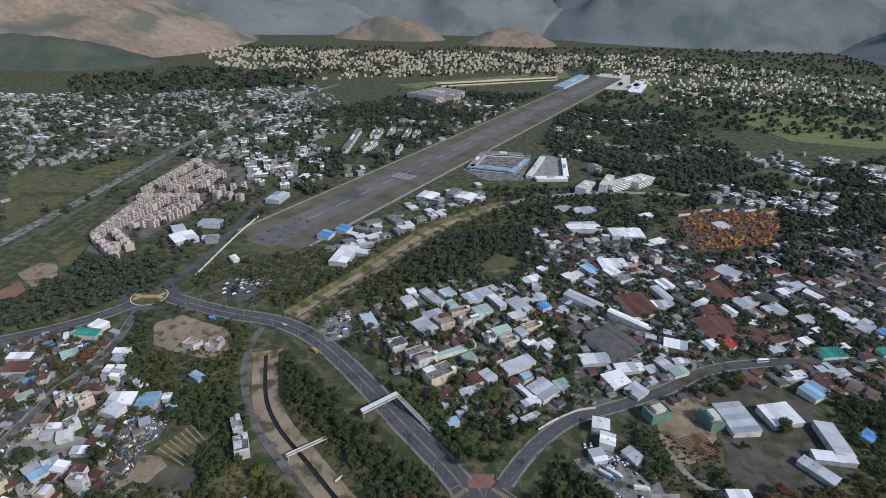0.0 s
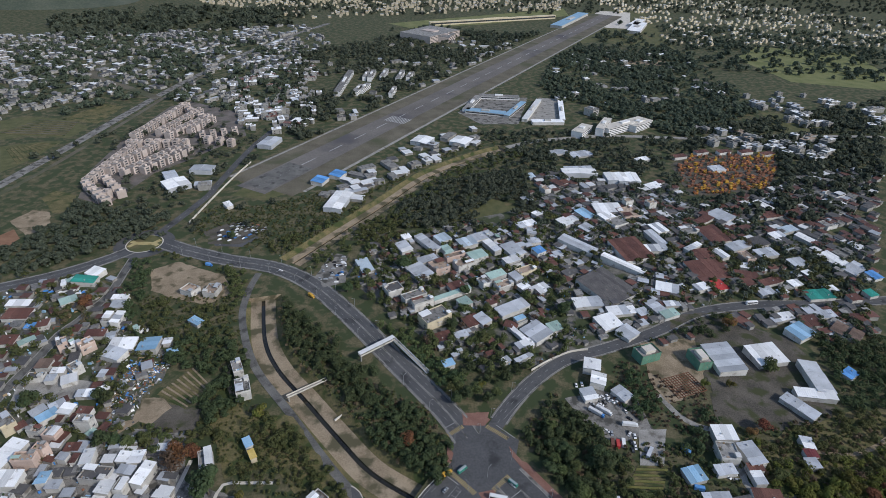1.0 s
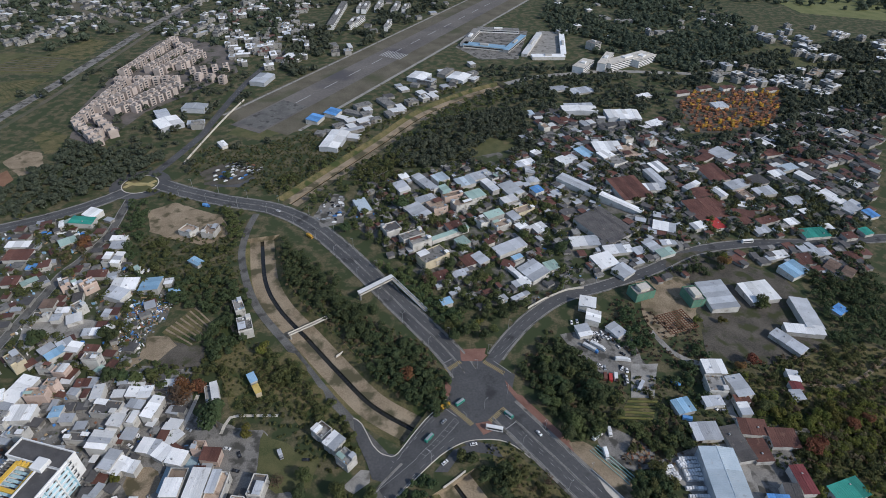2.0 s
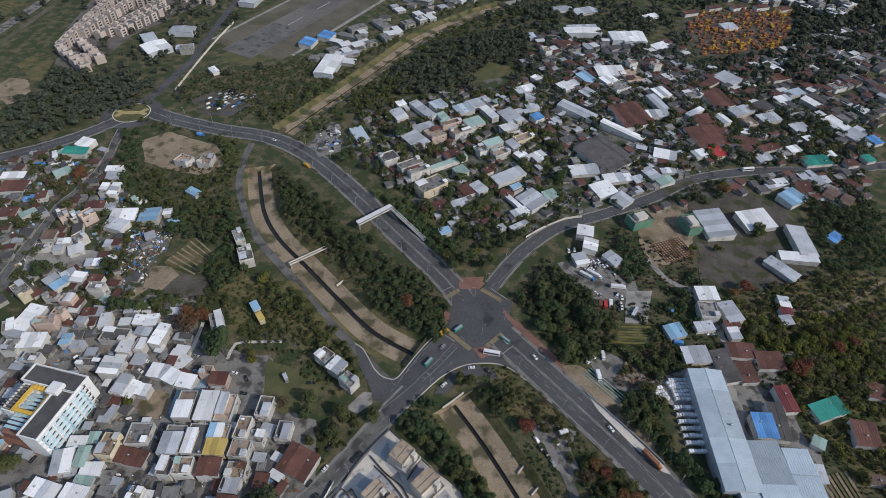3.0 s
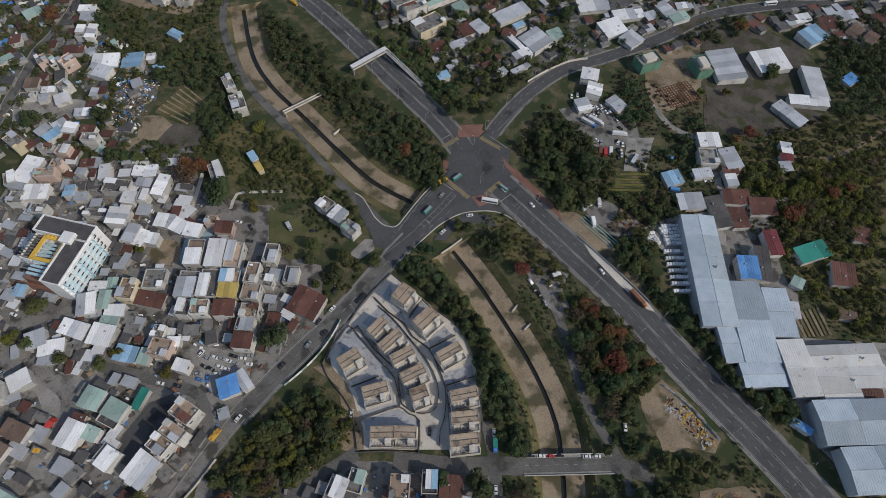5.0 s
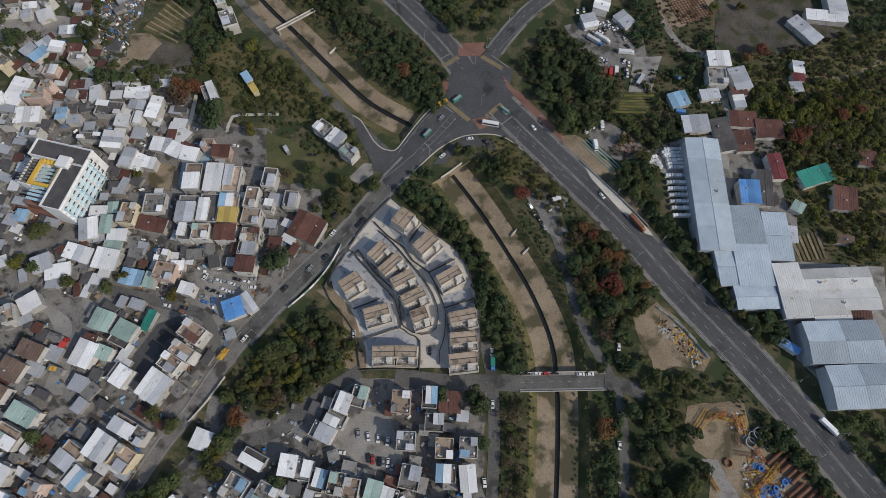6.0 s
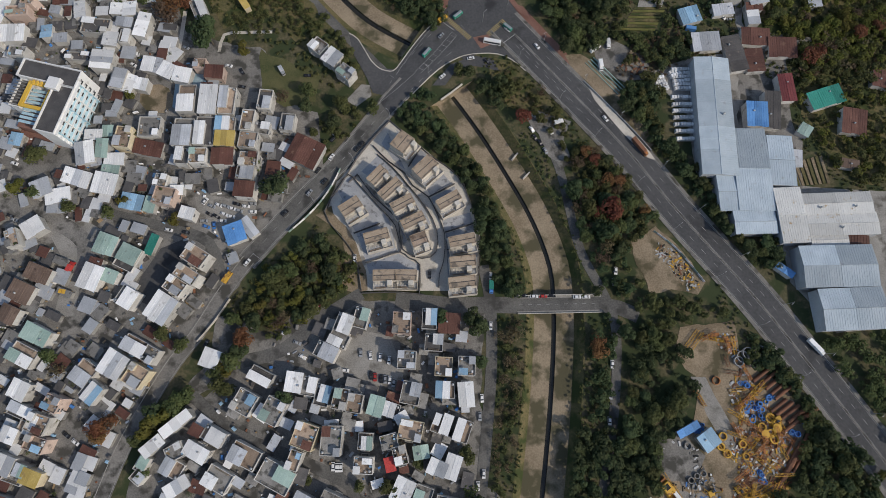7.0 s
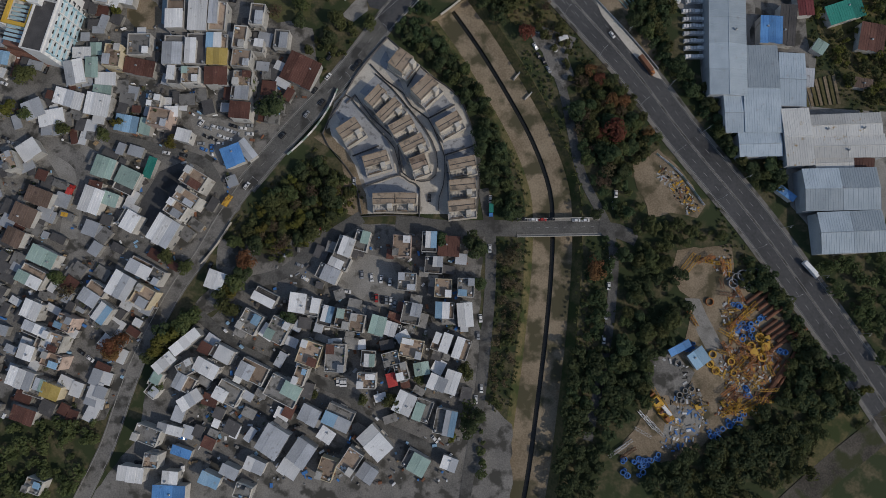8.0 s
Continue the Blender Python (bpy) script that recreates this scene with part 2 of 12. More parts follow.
for key, name, lo, hi in (
    ("leaf", "green_foliage", (0.058, 0.078, 0.03), (0.145, 0.162, 0.066)),
    ("deepleaf", "deep_green_foliage", (0.043, 0.068, 0.032), (0.1, 0.132, 0.062)),
    # farleaf: green foliage shifted towards grey-blue to paint in distance haze
    ("farleaf", "haze_tinted_foliage", (0.058, 0.078, 0.055), (0.125, 0.145, 0.1)),
    ("limeleaf", "yellow_green_foliage", (0.095, 0.11, 0.024), (0.19, 0.185, 0.05)),
    ("rustleaf", "red_brown_foliage", (0.15, 0.07, 0.035), (0.25, 0.13, 0.065)),
    ("dryleaf", "dry_brown_foliage", (0.11, 0.085, 0.05), (0.19, 0.15, 0.095)),
):
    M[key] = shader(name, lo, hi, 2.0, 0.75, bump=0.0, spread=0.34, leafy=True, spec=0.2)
M["dullwall"] = shader("weathered_render", (0.2, 0.195, 0.185), (0.36, 0.35, 0.33), 1.2, 0.8, bump=0.08, stain=(0.14, 0.13, 0.12), stain_at=0.58, stain_scale=0.12)
M["rowwall"] = shader("pale_pink_render", (0.4, 0.335, 0.3), (0.55, 0.47, 0.43), 1.2, 0.8, bump=0.05, spread=0.2)
M["yellowwall"] = shader("yellow_render", (0.6, 0.36, 0.05), (0.75, 0.5, 0.1), 1.2, 0.7, bump=0.05)
M["yellowbed"] = shader("pale_sandy_bed", (0.3, 0.24, 0.1), (0.45, 0.38, 0.2), 1.0, 0.9, bump=0.2)
M["bluegrey"] = shader("blue_grey_roof_tiles", (0.29, 0.3, 0.325), (0.42, 0.435, 0.46), 1.2, 0.8, bump=0.08, spread=0.12, stain=(0.18, 0.185, 0.2), stain_at=0.6, stain_scale=0.3)
M["whitewall"] = shader("white_school_render", (0.66, 0.66, 0.66), (0.78, 0.78, 0.78), 1.0, 0.7, bump=0.04, stain=(0.5, 0.49, 0.48), stain_at=0.66, stain_scale=0.2)
M["brownhill"] = shader("sunlit_dry_grass_hill", (0.16, 0.125, 0.095), (0.3, 0.235, 0.185), 0.02, 0.95, bump=0.5, stain=(0.12, 0.12, 0.095), stain_at=0.55, stain_scale=0.004)
M["limegrass"] = shader("yellow_green_crop", (0.1, 0.105, 0.03), (0.18, 0.17, 0.06), 1.5, 0.9, bump=0.4)
M["redearth"] = shader("red_earth", (0.17, 0.09, 0.055), (0.28, 0.16, 0.1), 0.7, 0.95, bump=0.4)
M["foresthill"] = shader("wooded_hill", (0.045, 0.06, 0.045), (0.09, 0.1, 0.075), 0.08, 0.95, bump=0.6)
# far hills: distance haze is painted into this pale blue-grey colour
M["hill"] = shader("haze_tinted_hill", (0.13, 0.15, 0.158), (0.19, 0.2, 0.2), 0.03, 0.95, bump=0.5, stain=(0.11, 0.135, 0.14), stain_at=0.55, stain_scale=0.004)


# ---------- mesh helpers ----------
class Geo:
    """Collects vertices and faces of one part."""

    def __init__(self):
        self.v, self.f, self.m = [], [], []

    def face(self, pts, m=0):
        k = len(self.v)
        self.v.extend(pts)
        self.f.append(tuple(range(k, k + len(pts))))
        self.m.append(m)

    def box(self, x0, y0, z0, x1, y1, z1, m=0, bottom=False, chamfer=0.0):
        k, c = len(self.v), chamfer
        self.v.extend([(x0, y0, z0), (x1, y0, z0), (x1, y1, z0), (x0, y1, z0), (x0, y0, z1 - c), (x1, y0, z1 - c), (x1, y1, z1 - c), (x0, y1, z1 - c)])
        fs = [(0, 1, 5, 4), (1, 2, 6, 5), (2, 3, 7, 6), (3, 0, 4, 7)]
        if c:
            self.v.extend([(x0 + c, y0 + c, z1), (x1 - c, y0 + c, z1), (x1 - c, y1 - c, z1), (x0 + c, y1 - c, z1)])
            fs += [(4, 5, 9, 8), (5, 6, 10, 9), (6, 7, 11, 10), (7, 4, 8, 11), (8, 9, 10, 11)]
        else:
            fs.append((4, 5, 6, 7))
        if bottom:
            fs.append((3, 2, 1, 0))
        self.f.extend(tuple(k + i for i in f) for f in fs)
        self.m.extend([m] * len(fs))
        return self

    def ring(self, x0, y0, x1, y1, t, z0, z1, m=0):
        """A closed rectangular upstand of thickness t."""
        k = len(self.v)
        for z in (z0, z1):
            self.v.extend([(x0, y0, z), (x1, y0, z), (x1, y1, z), (x0, y1, z), (x0 + t, y0 + t, z), (x1 - t, y0 + t, z), (x1 - t, y1 - t, z), (x0 + t, y1 - t, z)])
        for i in range(4):
            j = (i + 1) % 4
            for f in ((i, j, 8 + j, 8 + i), (4 + j, 4 + i, 12 + i, 12 + j), (8 + i, 8 + j, 12 + j, 12 + i), (j, i, 4 + i, 4 + j)):
                self.f.append(tuple(k + q for q in f))
                self.m.append(m)
        return self

    def prism(self, poly, z0, z1, m=0, sides=True):
        n, k = len(poly), len(self.v)
        area = sum(poly[i][0] * poly[(i + 1) % n][1] - poly[(i + 1) % n][0] * poly[i][1] for i in range(n))
        if area < 0:
            poly = poly[::-1]
        self.v.extend([(x, y, z0) for x, y in poly] + [(x, y, z1) for x, y in poly])
        self.f.append(tuple(range(k + n, k + 2 * n)))
        self.m.append(m)
        if sides:
            for i in range(n):
                j = (i + 1) % n
                self.f.append((k + i, k + j, k + n + j, k + n + i))
                self.m.append(m)
        return self

    def beam(self, a, b, r, sides=6, r2=None, m=0, caps=True):
        a, b = Vector(a), Vector(b)
        q = (b - a).to_track_quat("Z", "Y")
        k = len(self.v)
        r2 = r if r2 is None else r2
        for p, rr in ((a, r), (b, r2)):
            for i in range(sides):
                t = 2 * math.pi * (i + 0.5) / sides
                self.v.append(tuple(p + q @ Vector((rr * math.cos(t), rr * math.sin(t), 0))))
        for i in range(sides):
            j = (i + 1) % sides
            self.f.append((k + i, k + j, k + sides + j, k + sides + i))
            self.m.append(m)
        if caps:
            self.f.append(tuple(k + sides + i for i in range(sides)))
            self.f.append(tuple(k + sides - 1 - i for i in range(sides)))
            self.m.extend([m, m])
        return self

    def mesh(self, name, *mats):
        me = bpy.data.meshes.new(name)
        me.from_pydata(self.v, [], self.f)
        for mt in mats:
            me.materials.append(M[mt] if isinstance(mt, str) else mt)
        if len(mats) > 1:
            me.polygons.foreach_set("material_index", self.m)
        me.update()
        return me


def part(name, data, parent, m=None, label=""):
    """A mesh as one part under a thing or a part."""
    ob = new(name, data)
    ob.parent = parent
    if m is not None:
        ob.matrix_basis = m
    if label:
        ob["label"] = label
    return ob


def thing(name, m, label, category, group=""):
    ob = new(name)
    ob.empty_display_size = 0.5
    ob.matrix_basis = m
    return tagged(ob, label, category, group)


def structure(name, data, label, category="", parent=None):
    ob = new(name, data)
    ob.parent = parent
    if parent:
        ob["label"] = label
        return ob
    return tagged(ob, label, category, "", "structure")


def inside(x, y, poly):
    hit, j = False, len(poly) - 1
    for i in range(len(poly)):
        (xi, yi), (xj, yj) = poly[i], poly[j]
        if (yi > y) != (yj > y) and x < (xj - xi) * (y - yi) / (yj - yi) + xi:
            hit = not hit
        j = i
    return hit


def smooth_line(pts, step=6.0):
    """A smooth line through the points, with even steps."""
    pts = [Vector((*p, 0)) for p in pts]
    out = []
    for i in range(len(pts) - 1):
        p0, p1, p2, p3 = pts[max(i - 1, 0)], pts[i], pts[i + 1], pts[min(i + 2, len(pts) - 1)]
        n = max(2, int((p2 - p1).length / step))
        for k in range(n):
            t = k / n
            out.append(0.5 * ((2 * p1) + (p2 - p0) * t + (2 * p0 - 5 * p1 + 4 * p2 - p3) * t * t + (3 * p1 - p0 - 3 * p2 + p3) * t ** 3))
    out.append(pts[-1])
    return out


def sides_of(line):
    """The unit normals (to the left) along a line."""
    res = []
    for i in range(len(line)):
        d = line[min(i + 1, len(line) - 1)] - line[max(i - 1, 0)]
        res.append(Vector((-d.y, d.x, 0)).normalized())
    return res


def strip(geo, line, off0, off1, z0, z1, m=0, walls=True):
    """A band along a line between two offsets, top at z1, with its side walls down to z0."""
    ns = sides_of(line)
    a = [p + n * off0 for p, n in zip(line, ns)]
    b = [p + n * off1 for p, n in zip(line, ns)]
    for i in range(len(line) - 1):
        geo.face([(b[i].x, b[i].y, z1), (a[i].x, a[i].y, z1), (a[i + 1].x, a[i + 1].y, z1), (b[i + 1].x, b[i + 1].y, z1)], m)
        if walls and z1 - z0 > 0.02:
            geo.face([(a[i].x, a[i].y, z1), (a[i].x, a[i].y, z0), (a[i + 1].x, a[i + 1].y, z0), (a[i + 1].x, a[i + 1].y, z1)], m)
            geo.face([(b[i].x, b[i].y, z0), (b[i].x, b[i].y, z1), (b[i + 1].x, b[i + 1].y, z1), (b[i + 1].x, b[i + 1].y, z0)], m)


TAKEN = []  # circles already built on, with the heading of what stands there


def free(x, y, r):
    return all((x - a) ** 2 + (y - b) ** 2 > (r + c) ** 2 for a, b, c, _turn in TAKEN)


def near_turn(x, y, reach, other):
    """The heading of the nearest house, if one stands within reach."""
    best = min(TAKEN, key=lambda q: (x - q[0]) ** 2 + (y - q[1]) ** 2)
    return best[3] if (x - best[0]) ** 2 + (y - best[1]) ** 2 < reach ** 2 else other


NO_TREES = [  # open ground with nothing growing or standing on it
    [(-249.1, 518.7), (-234.4, 537.3), (-204.3, 530.0), (-188.6, 512.3), (-200.4, 492.9), (-228.0, 493.8)],
    [(-204.8, 282.4), (-190.7, 284.4), (-182.1, 275.9), (-189.3, 259.3), (-198.9, 262.0)],
    [(-181.3, 275.9), (-163.6, 276.3), (-159.1, 265.0), (-162.0, 255.9), (-185.8, 258.3)],
    [(318, 640), (330, 750), (372, 798), (512, 806), (486, 743), (440, 668), (379, 645)],
    [(-258, 596), (-285, 640), (470, 2090), (640, 2090), (-130, 640), (-200, 590)],
    [(-705, 848), (-671, 890), (-600, 880), (-580, 965), (-543, 950), (-543, 790), (-560, 650), (-632, 745), (-650, 768)],
    [(-466, 535), (-457, 562), (-466, 615), (-432, 603), (-411, 565), (-416, 524), (-430, 470), (-448, 474)],
    [(-242.9, 104.6), (-222.8, 99.1), (-205.7, 92.3), (-193.4, 94.2), (-175.9, 94.2), (-193.8, 76.7), (-206.6, 78.4), (-221.3, 91.0), (-241.2, 95.8)],
    [(-208.8, 91.6), (-188.5, 93.2), (-190.4, 75.1), (-202.2, 70.3)],
    [(-218.0, 137.2), (-208.9, 141.9), (-203.1, 125.8), (-215.0, 119.6), (-239.8, 122.5), (-247.6, 129.5), (-228.7, 133.0)],
    [(-201.3, 46.6), (-185.8, 45.0), (-180.7, 31.2), (-196.3, 25.3)],
    [(-137.6, 108.2), (-115.1, 108.1), (-111.8, 89.5), (-128.9, 86.3), (-138.1, 98.0)],
    [(-190.1, -12.3), (-176.8, -13.8), (-172.6, -31.8), (-189.3, -26.2)],
    [(-176.1, 180.8), (-153.1, 188.5), (-150.6, 165.6), (-163.3, 160.0), (-176.0, 167.5)],
    [(-126.2, 15.9), (-106.5, 12.8), (-105.2, -1.7), (-121.7, 1.3)],
    [(-148.6, 78.1), (-137.5, 83.0), (-131.3, 78.0), (-142.0, 62.0), (-151.8, 46.3), (-160.6, 50.1), (-157.5, 62.1)],
    [(-152.1, 185.4), (-135.4, 189.2), (-134.8, 170.1), (-146.8, 161.8), (-152.2, 165.6)],
    [(48, 592), (70, 617), (94, 611), (94, 581), (65, 551), (43, 557)],
]
ROAD_LINES = []


def on_road(x, y, pad=1.0):
    for bx0, by0, bx1, by1, line, half in ROAD_LINES:
        if bx0 - pad < x < bx1 + pad and by0 - pad < y < by1 + pad:
            for p in line:
                if (p.x - x) ** 2 + (p.y - y) ** 2 < (half + pad) ** 2:
                    return True
    return False


# ---------- ground with the drainage channel cut into it ----------
from mathutils.geometry import delaunay_2d_cdt

LAYER = [0.02]


def area(name, pts, mat, label, z=None, category="ground"):
    """A flat area on the ground with its own surface."""
    if z is None:
        LAYER[0] += 0.004
        z = LAYER[0]
    if mat in ("dirt", "darkdirt", "grass", "bank", "brightgrass", "yard", "concrete"):
        worn, amp = [], 1.6 if mat != "concrete" else 0.4
        for i in range(len(pts)):
            p, q = Vector(pts[i]), Vector(pts[(i + 1) % len(pts)])
            n = max(1, min(40, int((q - p).length / 5)))
            for k in range(n):
                w = p.lerp(q, k / n)
                worn.append((w.x + amp * noise.noise((w.x * 0.13, w.y * 0.13, 1.0)) * 1.6, w.y + amp * noise.noise((w.x * 0.13, w.y * 0.13, 7.0)) * 1.6))
        pts = worn
    co = [Vector(p) for p in pts]
    edges = [(i, (i + 1) % len(co)) for i in range(len(co))]
    v, _, f, *_rest = delaunay_2d_cdt(co, edges, [], 1, 0.001)
    g = Geo()
    g.v = [(p.x, p.y, z) for p in v]
    for t in f:
        a, b, c = (v[i] for i in t[:3])
        m = (a + b + c) / 3
        if not inside(m.x, m.y, pts):
            continue
        up = (b.x - a.x) * (c.y - a.y) - (b.y - a.y) * (c.x - a.x)
        g.f.append(tuple(t) if up > 0 else tuple(t)[::-1])
    return structure(name, g.mesh(name, mat), label, category)


def channel_outline(line, half):
    ns = sides_of(line)
    return [(p + n * half).to_2d() for p, n in zip(line, ns)] + [(p - n * half).to_2d() for p, n in zip(line, ns)][::-1]


def build_ground(channels):
    outer = [Vector(p) for p in ((-6000, -1500), (6000, -1500), (6000, 6000), (-6000, 6000))]
    co, edges, holes = list(outer), [(0, 1), (1, 2), (2, 3), (3, 0)], []
    for line, half in channels:
        o = channel_outline(line, half)
        k = len(co)
        co += o
        edges += [(k + i, k + (i + 1) % len(o)) for i in range(len(o))]
        holes.append([(p.x, p.y) for p in o])
    v, _, f, *_rest = delaunay_2d_cdt(co, edges, [], 1, 0.001)
    g = Geo()
    g.v = [(p.x, p.y, 0) for p in v]
    for t in f:
        c = sum((v[i] for i in t), Vector((0, 0))) / len(t)
        if any(inside(c.x, c.y, h) for h in holes):
            continue
        a, b, d = (v[i] for i in t[:3])
        up = (b.x - a.x) * (d.y - a.y) - (b.y - a.y) * (d.x - a.x)
        g.f.append(tuple(t) if up > 0 else tuple(t)[::-1])
    structure("ground", g.mesh("ground", "ground"), "flat valley floor of rough grass, soil and scrub", "ground")


def build_channel(line, half, bed, depth, groove):
    """An open drainage channel: sloping banks, concrete bed and a dark low-flow groove."""
    g_bank, g_bed, g_water = Geo(), Geo(), Geo()
    ns = sides_of(line)

    def ring(i):
        p, n = line[i], ns[i]
        prof = [(half, 0), (half - 0.5, 0.0), (bed, -depth), (groove, -depth - 0.15), (groove, -depth - 1.2), (-groove, -depth - 1.2), (-groove, -depth - 0.15), (-bed, -depth), (0.5 - half, 0.0), (-half, 0)]
        return [(p.x + n.x * o, p.y + n.y * o, z) for o, z in prof]

    for i in range(len(line) - 1):
        a, b = ring(i), ring(i + 1)
        for k in range(9):
            tgt = g_water if k == 4 else (g_bed if 2 <= k <= 6 else g_bank)
            tgt.face([a[k], a[k + 1], b[k + 1], b[k]])
    for i, rev in ((0, False), (len(line) - 1, True)):
        r = ring(i)
        end = r[1:9]
        g_bed.face(end if rev else end[::-1])
    body = structure("drainage_channel", g_bed.mesh("channel_bed", "bed"), "broad tan concrete drainage channel with a dark groove along its bed", "channel")
    structure("channel_bank", g_bank.mesh("channel_bank", "bank"), "sloping grassy bank of the drainage channel", "bank", body)
    structure("channel_water", g_water.mesh("channel_water", "water"), "dark shallow water in the channel groove", "water", body)


ROAD_Z = [0.146]


def road(name, pts, width, mat="asphalt", kerb=0.0, marks="", label="grey asphalt road with worn surface", walk_mat="yard", median=0.0, trim=0.0):
    """A road strip with kerbs or pavements and painted lines; trim leaves its start bare at a junction."""
    ROAD_Z[0] += 0.004
    z = ROAD_Z[0]
    line = smooth_line(pts)
    h = width / 2
    xs, ys = [p.x for p in line], [p.y for p in line]
    ROAD_LINES.append((min(xs) - h, min(ys) - h, max(xs) + h, max(ys) + h, line, h + kerb))
    g = Geo()
    strip(g, line, -h, h, 0, z)
    ob = structure(name, g.mesh(name, mat), label, "road")
    inner = [p for p in line if (p - line[0]).length >= trim]
    if kerb:
        for s in (-1, 1):
            a, b = (h + 0.25, h + kerb) if s > 0 else (-h - kerb, -h - 0.25)
            g = Geo()
            strip(g, inner, a, b, 0, z + 0.12)
            structure("pavement", g.mesh("pavement", walk_mat), "raised footway along the road", "pavement", ob)
            g = Geo()
            strip(g, inner, *((h, h + 0.25) if s > 0 else (-h - 0.25, -h)), 0, z + 0.13)
            structure("kerb", g.mesh("kerb", "kerb"), "pale stone kerb", "kerb", ob)
    if marks:
        g = Geo()
        zm = z + 0.012
        if "e" in marks:
            for o in (-h + 0.5, h - 0.62):
                strip(g, inner, o, o + 0.14, zm, zm, walls=False)
        if "c" in marks or "l" in marks:
            fine = [p for p in smooth_line(pts, 1.5) if (p - line[0]).length >= trim]
            offs = ([0] if "c" in marks else []) + ([-width / 4, width / 4] if "l" in marks else [])
            for o in offs:
                for i in range(0, len(fine) - 3, 6):
                    strip(g, fine[i:i + 3], o - 0.08, o + 0.08, zm, zm, walls=False)
        if "d" in marks:
            for o in (-0.75, 0.6):
                strip(g, inner, o, o + 0.14, zm, zm, walls=False)
        tagged(structure("lane_marking", g.mesh("lane_marking", "mark"), "white painted lane lines", "marking", ob), kind="stuff")
    if median:
        g = Geo()
        strip(g, inner, -median / 2, median / 2, 0, z + 0.16)
        structure("median_strip", g.mesh("median_strip", "yard"), "narrow raised concrete median between carriageways", "median", ob)
    return line, z


def mountain(name, cx, cy, sx, sy, h, seed, label, mat="hill", ang=0.0):
    """A ridge with spurs and gullies, standing on the valley floor."""
    g, n = Geo(), 64
    ca, sa = math.cos(radians(ang)), math.sin(radians(ang))
    for j in range(n + 1):
        for i in range(n + 1):
            u, v = i / n * 2 - 1, j / n * 2 - 1
            r = max(0.0, 1 - (abs(u) ** 2.2 + abs(v) ** 2.2))
            x, y = u * sx, v * sy
            p = Vector((x / 700 + seed * 9.1, y / 700, seed))
            ridge = 0.62 + 0.38 * noise.fractal(p, 1.0, 2.0, 6) + 0.35 * (0.5 - abs(noise.noise(p * 1.7)))
            z = h * r ** 1.05 * max(ridge, 0.1) + 6 * noise.noise(p * 14) * min(1, r * 4)
            g.v.append((cx + x * ca - y * sa, cy + x * sa + y * ca, z - 3))
    for j in range(n):
        for i in range(n):
            a = j * (n + 1) + i
            g.f.append((a, a + 1, a + n + 2, a + n + 1))
    me = g.mesh(name, mat)
    me.polygons.foreach_set("use_smooth", [True] * len(me.polygons))
    return structure(name, me, label, "mountain")


# ---------- buildings ----------
ROOF_WORDS = {"w": "white sheet metal roof", "lg": "grey sheet metal roof", "b": "blue sheet metal roof", "lb": "pale blue sheet roof", "gn": "pale green sheet roof", "tl": "teal sheet roof",
              "r": "rust-red sheet roof", "R": "bright red sheet roof", "y": "yellow sheet roof", "br": "brown sheet roof", "dk": "weathered dark sheet roof", "m": "maroon sheet roof", "pb": "pale blue-grey sheet roof",
              "g": "grey flat roof and parapet", "t": "tan terrace roof and parapet", "d": "dark flat roof and parapet"}
WALL_WORDS = {"wall": "white-rendered", "cream": "cream", "pink": "pink-rendered", "tan": "tan-clad", "greywall": "grey-rendered", "bluewall": "pale blue"}


def window_mesh(w, h):
    g = Geo()
    g.box(-w / 2, -0.06, 0, w / 2, 0.05, h, 0, True)
    g.box(-w / 2 + 0.12, -0.08, 0.12, -0.04, -0.04, h - 0.12, 1, True)
    g.box(0.04, -0.08, 0.12, w / 2 - 0.12, -0.04, h - 0.12, 1, True)
    g.box(-w / 2 - 0.15, -0.35, h + 0.1, w / 2 + 0.15, 0.04, h + 0.2, 0, True)
    return g.mesh("window", "greywall", "glass")


WINDOW = window_mesh(1.8, 1.4)
BALCONY = Geo().box(-2.0, -1.2, -0.15, 2.0, 0.02, 0, bottom=True).box(-2.0, -1.2, 0, 2.0, -1.08, 0.95).box(-2.0, -1.1, 0, -1.9, 0.0, 0.95).box(1.9, -1.1, 0, 2.0, 0.0, 0.95).mesh("balcony", "wall")


def tank_mesh():
    g = Geo()
    for s in (-0.55, 0.55):
        g.box(s - 0.08, -0.6, 0, s + 0.08, 0.6, 0.35)
    g.beam((0, 0, 0.35), (0, 0, 1.55), 0.65, 10)
    g.beam((0, 0, 1.55), (0, 0, 1.75), 0.62, 10, 0.2)
    return g.mesh("water_tank", "steel")


TANK = tank_mesh()


def roof_clutter(rnd, w, d):
    """Crates, pots, boards and machine boxes left standing on a flat roof, along its edges."""
    g = Geo()
    for q in range(rnd.randint(6, 11)):
        if rnd.random() < 0.5:
            x, y = rnd.choice((-0.5, 0.5)) * w * rnd.uniform(0.75, 0.95), rnd.uniform(-0.48, 0.48) * d
        else:
            x, y = rnd.uniform(-0.48, 0.48) * w, rnd.choice((-0.5, 0.5)) * d * rnd.uniform(0.75, 0.95)
        a, b, z = rnd.uniform(0.25, 0.8), rnd.uniform(0.2, 0.6), rnd.uniform(0.25, 1.1)
        x, y = max(-w / 2 + a, min(w / 2 - a, x)), max(-d / 2 + b, min(d / 2 - b, y))
        g.box(x - a, y - b, 0, x + a, y + b, z, rnd.randrange(6), False, 0.05)
    return g.mesh("roof_clutter", "steel", "timber", "lb", "w", "deepleaf", "terrace")


